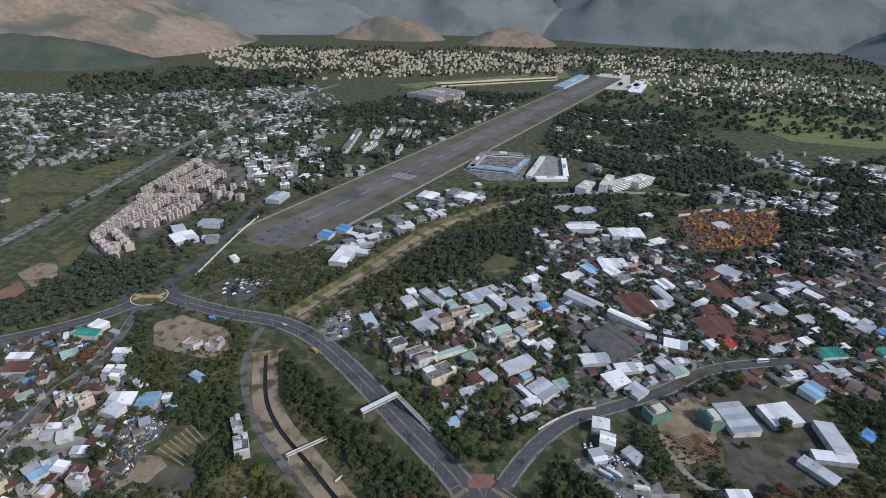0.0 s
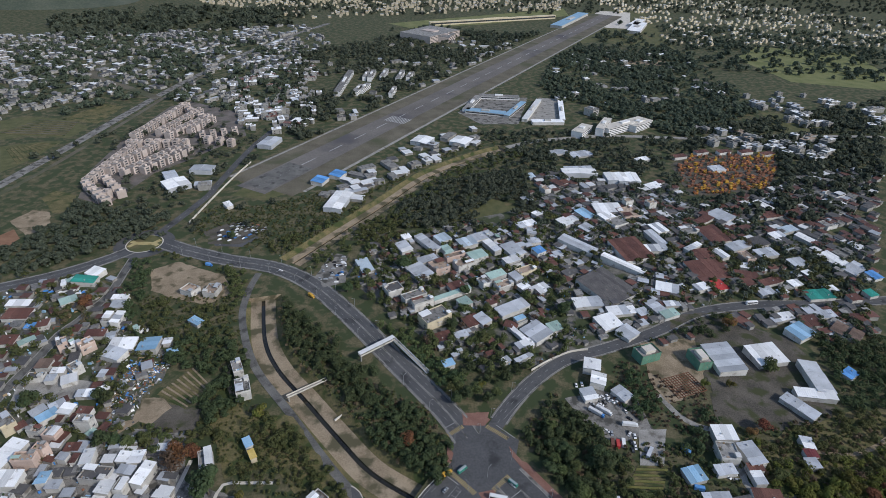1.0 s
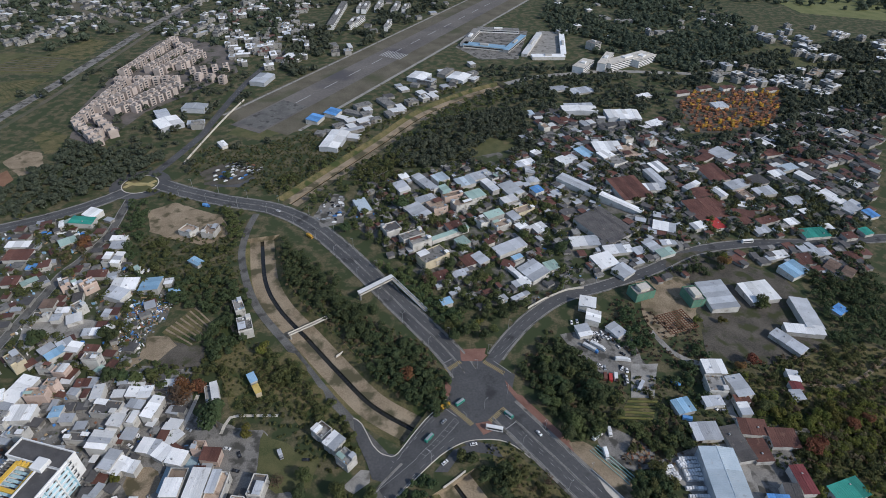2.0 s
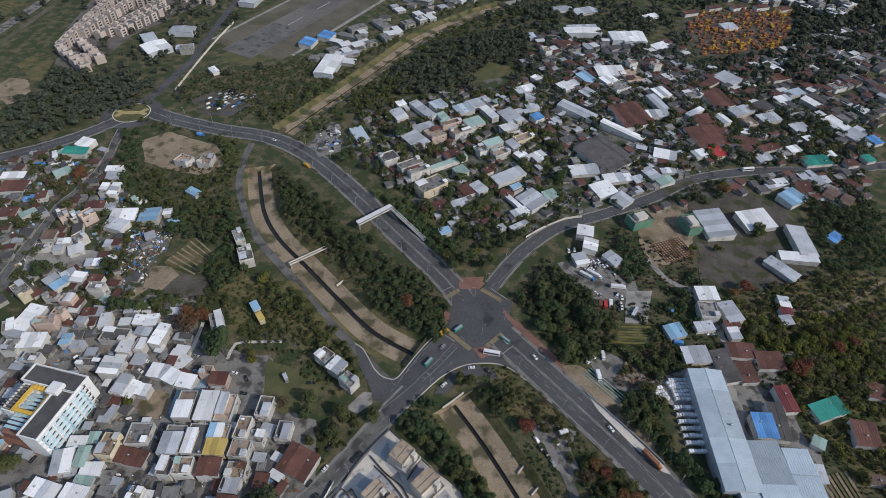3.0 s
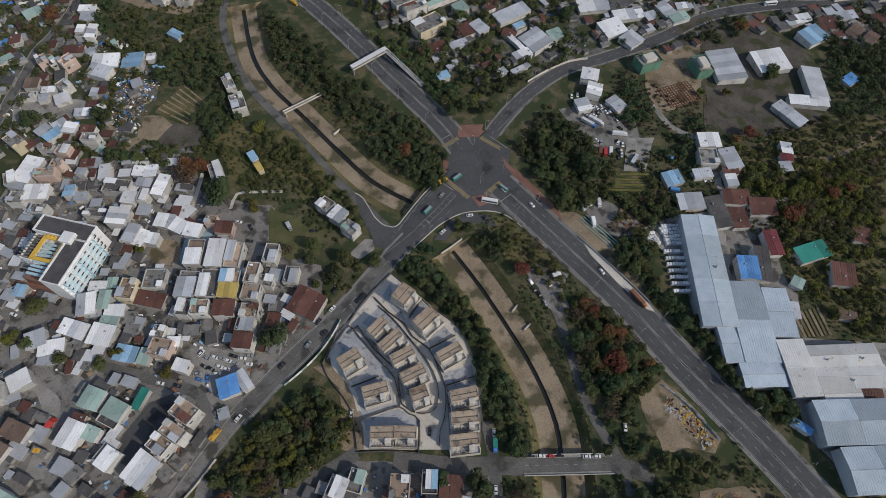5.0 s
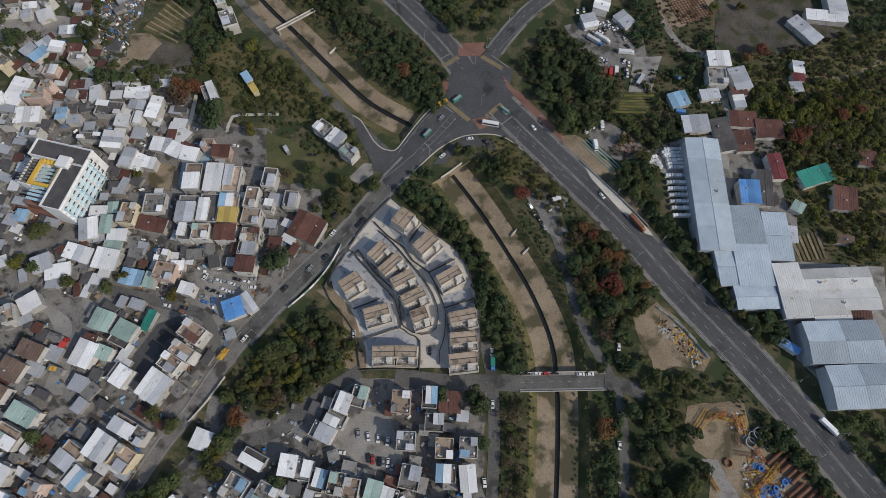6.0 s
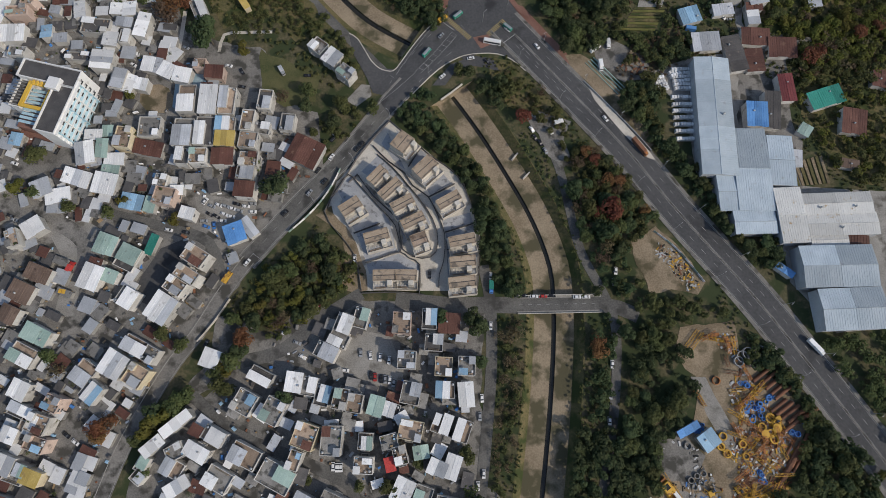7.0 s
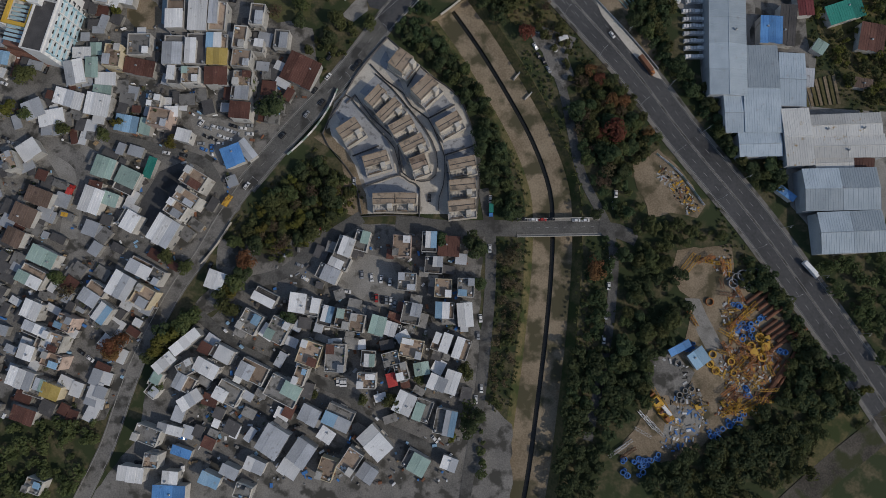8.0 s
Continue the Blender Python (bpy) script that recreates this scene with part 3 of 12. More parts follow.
def sheet(x0, x1, y0, y1, z, slope):
    """One sloped roofing sheet with thickness and raised seams, as one closed skin."""
    g = Geo()
    t, n = 0.1, max(2, int((x1 - x0) / 1.3))
    prof = []
    for i in range(n):
        a, b = x0 + (x1 - x0) * i / n, x0 + (x1 - x0) * (i + 1) / n
        prof += [(a, 0.0), (b - 0.12, 0.0), (b - 0.06, 0.07)]
    prof.append((x1, 0.0))
    k = len(prof)
    g.v = [(x, y0, z + e) for x, e in prof] + [(x, y1, z + slope + e) for x, e in prof]
    g.v += [(x0, y0, z - t), (x1, y0, z - t), (x1, y1, z + slope - t), (x0, y1, z + slope - t)]
    g.f = [(i, i + 1, k + i + 1, k + i) for i in range(k - 1)]
    q = 2 * k
    g.f += [tuple([q, q + 1] + list(range(k - 1, -1, -1))), tuple([q + 2, q + 3] + list(range(k, 2 * k)))]
    g.f += [(q + 1, q + 2, 2 * k - 1, k - 1), (q + 3, q, 0, k), (q + 3, q + 2, q + 1, q)]
    g.m = [0] * len(g.f)
    return g


def house(x, y, w, d, ang, h, roof, wall="wall", name="village_house", rich=True, group="village houses", category="house", note=""):
    """A house: walls, roof (flat with parapet, or metal sheets), windows and what stands on the roof."""
    rnd = random.Random(int(x * 31 + y * 17))
    TAKEN.append((x, y, 0.42 * max(w, d), ang))
    storeys = max(1, round(h / 2.9))
    label = "%s %s-storey %s with a %s" % (WALL_WORDS.get(wall, "rendered"), {1: "one", 2: "two", 3: "three", 4: "four"}.get(storeys, "many"), category, ROOF_WORDS[roof]) + note
    ob = thing(name, pose(x, y, 0, 0, 0, ang), label, category, group)
    flat = roof in "gtd"
    over, slope = 0.35, 0.09 * d
    hybrid = roof in ("w", "lg", "gn") and h >= 7 and min(w, d) > 5.5 and rnd.random() < 0.62
    top = h if flat else (h - 2.3 if hybrid else h - 0.25)
    g = Geo().box(-w / 2, -d / 2, 0, w / 2, d / 2, top)
    if not flat and not hybrid:
        g.v[6], g.v[7] = (w / 2, d / 2, top + slope), (-w / 2, d / 2, top + slope)
    part("wall", g.mesh("wall", wall), ob)
    if hybrid:
        e = 0.22
        part("roof_slab", Geo().box(-w / 2 + e, -d / 2 + e, top, w / 2 - e, d / 2 - e, top + 0.05).mesh("roof_slab", rnd.choice(("slab", "slab", "terrace", "darkslab"))), ob)
        part("parapet", Geo().ring(-w / 2 - 0.08, -d / 2 - 0.08, w / 2 + 0.08, d / 2 + 0.08, e + 0.08, top - 0.3, top + 1.0).mesh("parapet", wall), ob)
        sx, sy = rnd.choice((-1, 1)), rnd.choice((-1, 1))
        cw, cd = w * rnd.choice((0.55, 0.75, 1.0)), d * rnd.choice((0.6, 0.8, 1.0))
        if cw > 0.9 * w and cd > 0.9 * d:
            cd = 0.72 * d
        cx, cy = sx * (w - cw) / 2, sy * (d - cd) / 2
        part("roof_room", Geo().box(cx - cw * 0.46, cy - cd * 0.46, top + 0.05, cx + cw * 0.46, cy + cd * 0.46, h - 0.12).mesh("roof_room", wall), ob)
        n = 2 if cw > 5 else 1
        for i in range(n):
            x0, x1 = cx - cw / 2 + cw * i / n, cx - cw / 2 + cw * (i + 1) / n
            mat = roof if rnd.random() < 0.75 else rnd.choice(("w", "lg", "gn", "lb"))
            part("canopy", sheet(x0 - 0.15, x1 + 0.1, cy - cd / 2 - 0.2, cy + cd / 2 + 0.2, h - 0.1 + 0.14 * i, 0.05 * cd).mesh("canopy", mat), ob)
        if cw < 0.9 * w:
            part("water_tank", TANK, ob, pose(-sx * (w / 2 - 1.2), sy * (d / 2 - 1.3), top + 0.05))
        if cd < 0.7 * d:
            part("planter", Geo().ring(-w * 0.3, -0.35, w * 0.3, 0.35, 0.12, 0, 0.6).mesh("planter", rnd.choice(("terrace", "tan", "slab"))), ob, pose(0, -sy * (d / 2 - 0.8), top + 0.05))
    if flat:
        mat = {"g": "slab", "t": "terrace", "d": "darkslab"}[roof]
        e = 0.22
        part("roof_slab", Geo().box(-w / 2 + e, -d / 2 + e, h, w / 2 - e, d / 2 - e, h + 0.05).mesh("roof_slab", mat), ob)
        ph = 1.0 if storeys > 1 else 0.45
        g = Geo().ring(-w / 2 - 0.08, -d / 2 - 0.08, w / 2 + 0.08, d / 2 + 0.08, e + 0.08, h - 0.3, h + ph)
        part("parapet", g.mesh("parapet", wall), ob)
        if rich and w > 5 and d > 5:
            sx, sy = rnd.choice((-1, 1)), rnd.choice((-1, 1))
            bw, bd = min(3.0, w * 0.42), min(3.6, d * 0.42)
            cx, cy = sx * (w / 2 - bw / 2 - e), sy * (d / 2 - bd / 2 - e)
            sh = part("stair_house", Geo().box(cx - bw / 2, cy - bd / 2, h + 0.05, cx + bw / 2, cy + bd / 2, h + 2.5).mesh("stair_house", wall), ob)
            part("cap", Geo().box(cx - bw / 2 - 0.2, cy - bd / 2 - 0.2, h + 2.5, cx + bw / 2 + 0.2, cy + bd / 2 + 0.2, h + 2.68, bottom=True).mesh("cap", rnd.choice(("slab", "w", "lg", "wall"))), sh)
            tagged(part("roof_clutter", roof_clutter(rnd, w - 1.2, d - 1.2), ob, pose(0, 0, h + 0.05)), kind="stuff")
            if rnd.random() < 0.6:
                part("water_tank", TANK, ob, pose(-sx * (w / 2 - 1.4), sy * (d / 2 - 1.5), h + 0.05))
            if rnd.random() < 0.55:
                aw, ad = w * rnd.uniform(0.35, 0.6), d * rnd.uniform(0.3, 0.5)
                g = sheet(-aw / 2, aw / 2, -ad / 2, ad / 2, h + 2.3, 0.3)
                for px, py in ((-1, -1), (1, -1), (1, 1), (-1, 1)):
                    g.beam((px * (aw / 2 - 0.1), py * (ad / 2 - 0.1), h), (px * (aw / 2 - 0.1), py * (ad / 2 - 0.1), h + 2.3), 0.05, 4)
                part("canopy", g.mesh("canopy", rnd.choice(("w", "w", "lg", "gn", "r", "lb"))), ob, pose(-sx * (w / 2 - aw / 2 - 0.3), -sy * (d / 2 - ad / 2 - 0.3), 0))
    elif not hybrid:
        n = 1 if w < 5 else (2 if w < 11 else max(3, int(w / 6)))
        cuts = [-w / 2 - over] + [w * (i / n - 0.5 + rnd.uniform(-0.06, 0.06)) for i in range(1, n)] + [w / 2 + over]
        for i in range(n):
            mat = "lg" if roof == "w" and rnd.random() < 0.18 else roof
            hang = rnd.uniform(-0.2, 0.5)
            g = sheet(cuts[i], cuts[i + 1] + (0.1 if i % 2 else 0), -d / 2 - over - hang, d / 2 + over, h - 0.15 + 0.12 * (i % 2), slope)
            part("roof_sheet", g.mesh("roof_sheet", mat), ob)
        if rich and w > 6 and rnd.random() < 0.5:
            part("roof_vent", Geo().box(-0.5, -0.4, -0.6, 0.5, 0.4, 0.7, chamfer=0.1).mesh("roof_vent", "steel"), ob, pose(rnd.uniform(-w / 3, w / 3), rnd.uniform(-d / 4, d / 4), h + slope / 2))
    if rich and h > 6.8:
        for k in range(storeys if not hybrid else max(1, storeys - 1)):
            z = k * h / storeys + 0.95
            for s, (half, span, turn) in enumerate(((d / 2, w, 0), (w / 2, d, 90), (d / 2, w, 180), (w / 2, d, 270))):
                n = 2 if span > 6.5 else 1
                for i in range(n):
                    o = (i + 0.5) / n * span - span / 2
                    if rnd.random() < 0.83:
                        continue
                    part("window", WINDOW, ob, pose(0, 0, 0, 0, 0, turn) @ pose(o, -half - 0.02, z))
            if k and rnd.random() < 0.55 and w > 6:
                part("balcony", BALCONY, ob, pose(0, 0, 0, 0, 0, rnd.choice((0, 180))) @ pose(0, -d / 2, z - 0.95))
    return ob


def warehouse(x, y, w, d, ang, h, roof, label, rise=1.2, vents=0, wall="lg"):
    """A long shed: walls, two-pitched sheet roof, ridge cap, gables and roof vents."""
    TAKEN.append((x, y, 0.4 * max(w, d), ang))
    ob = thing("warehouse", pose(x, y, 0, 0, 0, ang), label, "warehouse", "sheds and warehouses")
    part("wall", Geo().box(-w / 2, -d / 2, 0, w / 2, d / 2, h).mesh("wall", wall), ob)
    n = max(1, int(w / 14))
    for i in range(n):
        x0, x1 = -w / 2 - 0.4 + (w + 0.8) * i / n, -w / 2 - 0.4 + (w + 0.8) * (i + 1) / n - 0.06
        g = sheet(x0, x1, -d / 2 - 0.4, 0, h + 0.05, rise)
        part("roof_sheet", g.mesh("roof_sheet", roof), ob)
        part("roof_sheet", g.mesh("roof_sheet", roof), ob, Matrix.Rotation(math.pi, 4, "Z") if n == 1 else pose(x0 + x1, 0, 0, 0, 0, 180))
    part("ridge_cap", Geo().beam((-w / 2 - 0.4, 0, h + rise + 0.03), (w / 2 + 0.4, 0, h + rise + 0.03), 0.22, 6).mesh("ridge_cap", roof), ob)
    g = Geo()
    for s in (-1, 1):
        tri = [(s * w / 2, -s * d / 2, h), (s * w / 2, s * d / 2, h), (s * w / 2, 0, h + rise)]
        g.face(tri)
    part("gable", g.mesh("gable", wall), ob)
    for i in range(vents):
        vx = -w / 2 + w * (i + 0.5) / vents
        part("roof_vent", Geo().beam((vx, -d / 5, h), (vx, -d / 5, h + rise + 1.0), 0.5, 8).beam((vx, -d / 5, h + rise + 1.0), (vx, -d / 5, h + rise + 1.3), 0.75, 8, 0.3).mesh("roof_vent", "steel"), ob)
    return ob


def estate_house(x, y, w, d, ang, top="tanroof", white=True):
    """One house of the new estate: tan upper roof in two strips, stair tower, pergola and terraces on a wider lower floor."""
    TAKEN.append((x, y, 0.6 * max(w, d), ang))
    ob = thing("estate_house", pose(x, y, 0, 0, 0, ang), "new estate house with tan roof strips and pale stair tower", "house", "estate houses")
    lo, hi = -d / 2 - 3.6, d / 2 + 1.2
    part("lower_floor", Geo().box(-w / 2 - 0.5, lo, 0, w / 2 + 0.5, hi, 3.3).mesh("lower_floor", "pale"), ob)
    part("terrace", Geo().box(-w / 2 - 0.2, lo + 0.3, 3.3, w / 2 + 0.2, -d / 2, 3.36).mesh("terrace", "bluegrey"), ob)
    part("terrace_wall", Geo().box(-w / 2 - 0.5, lo, 3.3, w / 2 + 0.5, lo + 0.25, 4.3).box(-w / 2 - 0.5, lo + 0.25, 3.3, -w / 2 - 0.25, -d / 2, 4.3).box(w / 2 + 0.25, lo + 0.25, 3.3, w / 2 + 0.5, -d / 2, 4.3).mesh("terrace_wall", "pale"), ob)
    up = part("upper_floor", Geo().box(-w / 2, -d / 2, 3.3, w / 2, d / 2, 9.4).mesh("upper_floor", "pale"), ob)
    part("roof_strip", Geo().box(-w / 2 + 0.3, 0.25, 9.4, w / 2 - 0.3, d / 2 - 0.3, 9.75, chamfer=0.05).mesh("roof_strip", top), up)
    part("roof_strip", Geo().box(-w / 2 + 0.3, -d / 2 + 0.3, 9.4, w / 2 - 0.3, -0.25, 9.6, chamfer=0.05).mesh("roof_strip", top), up)
    part("roof_gutter", Geo().box(-w / 2 + 0.3, -0.25, 9.4, w / 2 - 0.3, 0.25, 9.43).mesh("roof_gutter", "darkslab"), up)
    part("parapet", Geo().ring(-w / 2 - 0.05, -d / 2 - 0.05, w / 2 + 0.05, d / 2 + 0.05, 0.3, 9.2, 10.0).mesh("parapet", "tanroof"), up)
    part("stair_tower", Geo().box(w * 0.12, -d / 2 - 2.7, 3.36, w * 0.12 + 2.8, -d / 2, 10.6, chamfer=0.1).mesh("stair_tower", "pale" if white else "slab"), ob)
    for i in range(4):
        px = -w * 0.42 + i * w * 0.13
        part("pergola_bar", Geo().box(px, -d / 2 - 2.4, 6.6, px + 0.3, -d / 2, 6.85, bottom=True).mesh("pergola_bar", "pale"), ob)
    part("balcony", Geo().box(-w * 0.46, -d / 2 - 1.4, 6.3, w * 0.1, -d / 2, 6.5, bottom=True).mesh("balcony", "pale"), ob)
    part("planter", Geo().ring(-w * 0.42, lo + 0.5, w * 0.05, lo + 1.2, 0.2, 3.36, 3.9).mesh("planter", "tanroof"), ob)
    for k in range(2):
        for o in (-w / 4, w / 4):
            part("window", WINDOW, ob, pose(0, 0, 0, 0, 0, 180) @ pose(o, -d / 2 - 0.04, 4.3 + 2.8 * k))
    return ob


def shed_stuff(boxes, name, label, category, wall="wall"):
    """Far houses joined: body and roof each, too small to pick apart."""
    g = Geo()
    for x, y, w, d, ang, h, m in boxes:
        ca, sa = math.cos(ang), math.sin(ang)

        def P(a, b, z):
            return (x + a * ca - b * sa, y + a * sa + b * ca, z)

        for x0, y0, x1, y1, z0, z1, mm in ((-w / 2, -d / 2, w / 2, d / 2, 0, h, 0), (-w / 2 - 0.3, -d / 2 - 0.3, w / 2 + 0.3, d / 2 + 0.3, h, h + 0.3, m), (-w / 4, -d / 4, 0, d / 4, h + 0.3, h + 2.3, 0))[:3 if h > 5.5 else 2]:
            c = [(x0, y0), (x1, y0), (x1, y1), (x0, y1)]
            for i in range(4):
                p, q = c[i], c[(i + 1) % 4]
                g.face([P(*p, z0), P(*q, z0), P(*q, z1), P(*p, z1)], mm)
            g.face([P(*p, z1) for p in c], mm)
        for k in range(int(h / 3) if h > 5 else 0):
            z = k * 3 + 1.0
            for yy, s in ((-d / 2 - 0.03, 1), (d / 2 + 0.03, -1)):
                for o in (-w / 4, w / 4):
                    q = [P(o - s * 0.9, yy, z), P(o + s * 0.9, yy, z), P(o + s * 0.9, yy, z + 1.3), P(o - s * 0.9, yy, z + 1.3)]
                    g.face(q, 1)
    return tagged(new(name, g.mesh(name, wall, "glass", "w", "lg", "slab", "r", "terrace", "b", "darkslab")), label, category, "", "stuff")


# ---------- trees ----------
def crown_geo(rnd, r, h, z0, n, size, lobes=7, flat=0.75):
    """Leaf clumps scattered on the shells of several lobes: uneven outline with gaps."""
    g = Geo()
    cs = []
    for i in range(lobes):
        t, q = rnd.uniform(0, 6.283), r * 0.62 * math.sqrt(rnd.random())
        cs.append((q * math.cos(t), q * math.sin(t), z0 + h * rnd.uniform(0.3, 0.72), r * rnd.uniform(0.36, 0.6)))
    for i in range(n):
        cx, cy, cz, cr = cs[i % lobes]
        u, t = rnd.uniform(-0.35, 1), rnd.uniform(0, 6.283)
        s = math.sqrt(max(0, 1 - u * u))
        k = cr * rnd.uniform(0.72, 1.08)
        c = Vector((cx + k * s * math.cos(t), cy + k * s * math.sin(t), cz + k * u * flat))
        nrm = Vector((s * math.cos(t) + rnd.uniform(-.6, .6), s * math.sin(t) + rnd.uniform(-.6, .6), u + rnd.uniform(-.1, .9))).normalized()
        e = nrm.orthogonal().normalized()
        f = nrm.cross(e)
        a = rnd.uniform(0, 6.283)
        e, f = e * math.cos(a) + f * math.sin(a), f * math.cos(a) - e * math.sin(a)
        w, l = size * rnd.uniform(0.6, 1.2), size * rnd.uniform(0.6, 1.3)
        dip = nrm * size * rnd.uniform(0.15, 0.5)
        g.v.extend([tuple(c - e * w - dip), tuple(c - f * l), tuple(c + e * w - dip), tuple(c + f * l * 1.2)])
        b = len(g.v) - 4
        g.f.extend([(b, b + 1, b + 3), (b + 1, b + 2, b + 3)])
        g.m.extend([0] * 2)
    return g


def trunk_geo(rnd, r, h):
    g = Geo()
    g.beam((0, 0, 0), (0.1, 0.05, h * 0.42), 0.3, 6, 0.2)
    for i in range(5):
        t = i * 1.26 + rnd.uniform(-.3, .3)
        q = r * rnd.uniform(0.4, 0.7)
        g.beam((0.1, 0.05, h * rnd.uniform(0.3, 0.42)), (q * math.cos(t), q * math.sin(t), h * rnd.uniform(0.6, 0.8)), 0.13, 4, 0.04)
    return g


TREE_KINDS = []
TREE_LABELS = {"leaf": "broadleaf tree with a rounded green crown", "deepleaf": "broadleaf tree with a dense dark green crown", "limeleaf": "leafy tree with a yellow-green crown", "rustleaf": "tree with red-brown leaves", "dryleaf": "half-bare tree with dry brown leaves"}


def make_tree_kinds():
    for k, (leaf, r, h, n, size) in enumerate((("leaf", 4.2, 8.0, 420, 0.62), ("leaf", 3.4, 6.5, 320, 0.55), ("leaf", 5.0, 9.5, 520, 0.68), ("deepleaf", 4.4, 8.5, 440, 0.64), ("deepleaf", 5.4, 10.0, 560, 0.72),
                                             ("deepleaf", 3.6, 7.0, 330, 0.58), ("limeleaf", 3.8, 7.0, 360, 0.56), ("rustleaf", 4.2, 7.5, 340, 0.5), ("dryleaf", 4.0, 7.0, 220, 0.4))):
        rnd = random.Random(k + 5)
        TREE_KINDS.append((leaf, crown_geo(rnd, r, h, h * 0.12, int(1.5 * n), size * 0.78, 11).mesh("crown", leaf), trunk_geo(rnd, r, h).mesh("trunk", "bark")))


make_tree_kinds()
TREE_COUNT = [0]


def tree(x, y, kind, s, rnd):
    leaf, crown, trunk = TREE_KINDS[kind]
    ob = thing("tree", Matrix.Translation((x, y, 0)) @ Matrix.Rotation(rnd.uniform(0, 6.28), 4, "Z") @ Matrix.Diagonal((s, s, s * rnd.uniform(0.85, 1.15), 1)), TREE_LABELS[leaf], "tree", "trees")
    part("trunk", trunk, ob)
    part("crown", crown, ob)
    TREE_COUNT[0] += 1
    return ob


def pick(mix, rnd):
    """A tree kind from a string of letters: g green, d deep, l lime, r rust, b bare."""
    return rnd.choice({"g": (0, 1, 2), "d": (3, 4, 5), "l": (6,), "r": (7,), "b": (8,)}[rnd.choice(mix)])


def settled(x, y):
    """How thickly a stretch of the far valley is built on, about -1 to 1."""
    return noise.noise((x / 95, y / 150, 3.0)) + 0.5 * noise.noise((x / 40, y / 60, 8.0))


def spots(poly, gap, rnd, fill=1.0, pad=0.5, bare=False):
    xs, ys = [p[0] for p in poly], [p[1] for p in poly]
    res = []
    y = min(ys)
    while y < max(ys):
        x = min(xs)
        while x < max(xs):
            a, b = x + rnd.uniform(-.42, .42) * gap, y + rnd.uniform(-.42, .42) * gap
            if rnd.random() < fill and inside(a, b, poly) and not on_road(a, b, pad) and free(a, b, pad) and (bare or not any(inside(a, b, q) for q in NO_TREES)):
                res.append((a, b))
            x += gap
        y += gap * 0.87
    return res


def grove(poly, gap, mix, size=1.0, fill=1.0, seed=1):
    """Single trees standing in an area."""
    rnd = random.Random(seed)
    for x, y in spots(poly, gap, rnd, fill):
        tree(x, y, pick(mix, rnd), size * rnd.uniform(0.7, 1.15), rnd)


def wood(poly, gap, leaf, label, size=1.0, fill=1.0, seed=1, clumps=90, big=0.9):
    """Woodland that nobody could count: many crowns joined."""
    rnd = random.Random(seed)
    g = Geo()
    for x, y in spots(poly, gap, rnd, fill):
        if leaf == "farleaf" and gap >= 10 and settled(x, y) > 0.12 and rnd.random() < 0.8:
            continue
        s = size * rnd.uniform(0.5, 1.3)
        dense, fine = (1.3, 0.82) if clumps >= 60 else (1.0, 1.0)
        c = crown_geo(rnd, 4.4 * s, 7.0 * s, 0.4 * s, int(dense * clumps * (0.6 + 0.4 * s / size)), fine * big * s ** 0.6 * size ** 0.4, 6)
        k = len(g.v)
        g.v.extend((a + x, b + y, z) for a, b, z in c.v)
        g.f.extend(tuple(i + k for i in f) for f in c.f)
    return tagged(new("scrub" if size < 0.45 else "woodland", g.mesh("woodland", leaf)), label, "scrub" if size < 0.45 else "woodland", "", "stuff")


def scrub(poly, gap, leaf, label, size, fill, seed):
    """A low carpet of bushes and weeds, too many to count."""
    return wood(poly, gap, leaf, label, size, fill, seed, 26, 1.7)


# ---------- vehicles ----------
WHEEL = Geo().beam((0, -0.11, 0), (0, 0.11, 0), 0.33, 10).mesh("wheel", "rubber")


def profile_body(pts, half, m=0, inset=0.0):
    """A side profile (x, z) swept across the width, narrower at the top."""
    g = Geo()
    zmax, zmin = max(z for _, z in pts), min(z for _, z in pts)

    def q(x, z, s):
        return (x, s * (half - inset * (z - zmin) / max(zmax - zmin, 0.01)), z)

    n = len(pts)
    g.face([q(x, z, -1) for x, z in pts], m)
    g.face([q(x, z, 1) for x, z in pts][::-1], m)
    for i in range(n):
        a, b = pts[i], pts[(i + 1) % n]
        g.face([q(*b, -1), q(*a, -1), q(*a, 1), q(*b, 1)], m)
    return g


CAR_BODY = [(-2.15, 0.3), (2.1, 0.3), (2.2, 0.55), (2.1, 0.78), (1.1, 0.92), (-1.75, 0.98), (-2.2, 0.85), (-2.22, 0.5)]
CAR_GLASS = [(-1.8, 0.96), (1.15, 0.9), (0.45, 1.4), (-1.3, 1.42)]
CAR_ROOF = [(-1.28, 1.42), (0.43, 1.4), (0.35, 1.47), (-1.2, 1.49)]
CAR_MESH = {}


def car_kind(paint):
    if paint not in CAR_MESH:
        CAR_MESH[paint] = (profile_body(CAR_BODY, 0.9).mesh("body", paint), profile_body(CAR_GLASS, 0.82, inset=0.16).mesh("window_band", "glass"), profile_body(CAR_ROOF, 0.66, inset=0.05).mesh("roof", paint))
    return CAR_MESH[paint]


PAINT_WORDS = {"whitepaint": "white", "silverpaint": "silver", "blackpaint": "black", "redpaint": "red", "bluepaint": "blue"}


def car(x, y, ang, paint="whitepaint", z=0.0):
    b, gl, r = car_kind(paint)
    ob = thing("car", pose(x, y, z, 0, 0, ang), "%s saloon car standing on the ground" % PAINT_WORDS[paint], "car", "cars")
    part("body", b, ob)
    part("window_band", gl, ob)
    part("roof", r, ob)
    for wx in (-1.35, 1.35):
        for wy in (-0.8, 0.8):
            part("wheel", WHEEL, ob, pose(wx, wy, 0.33))
    return ob


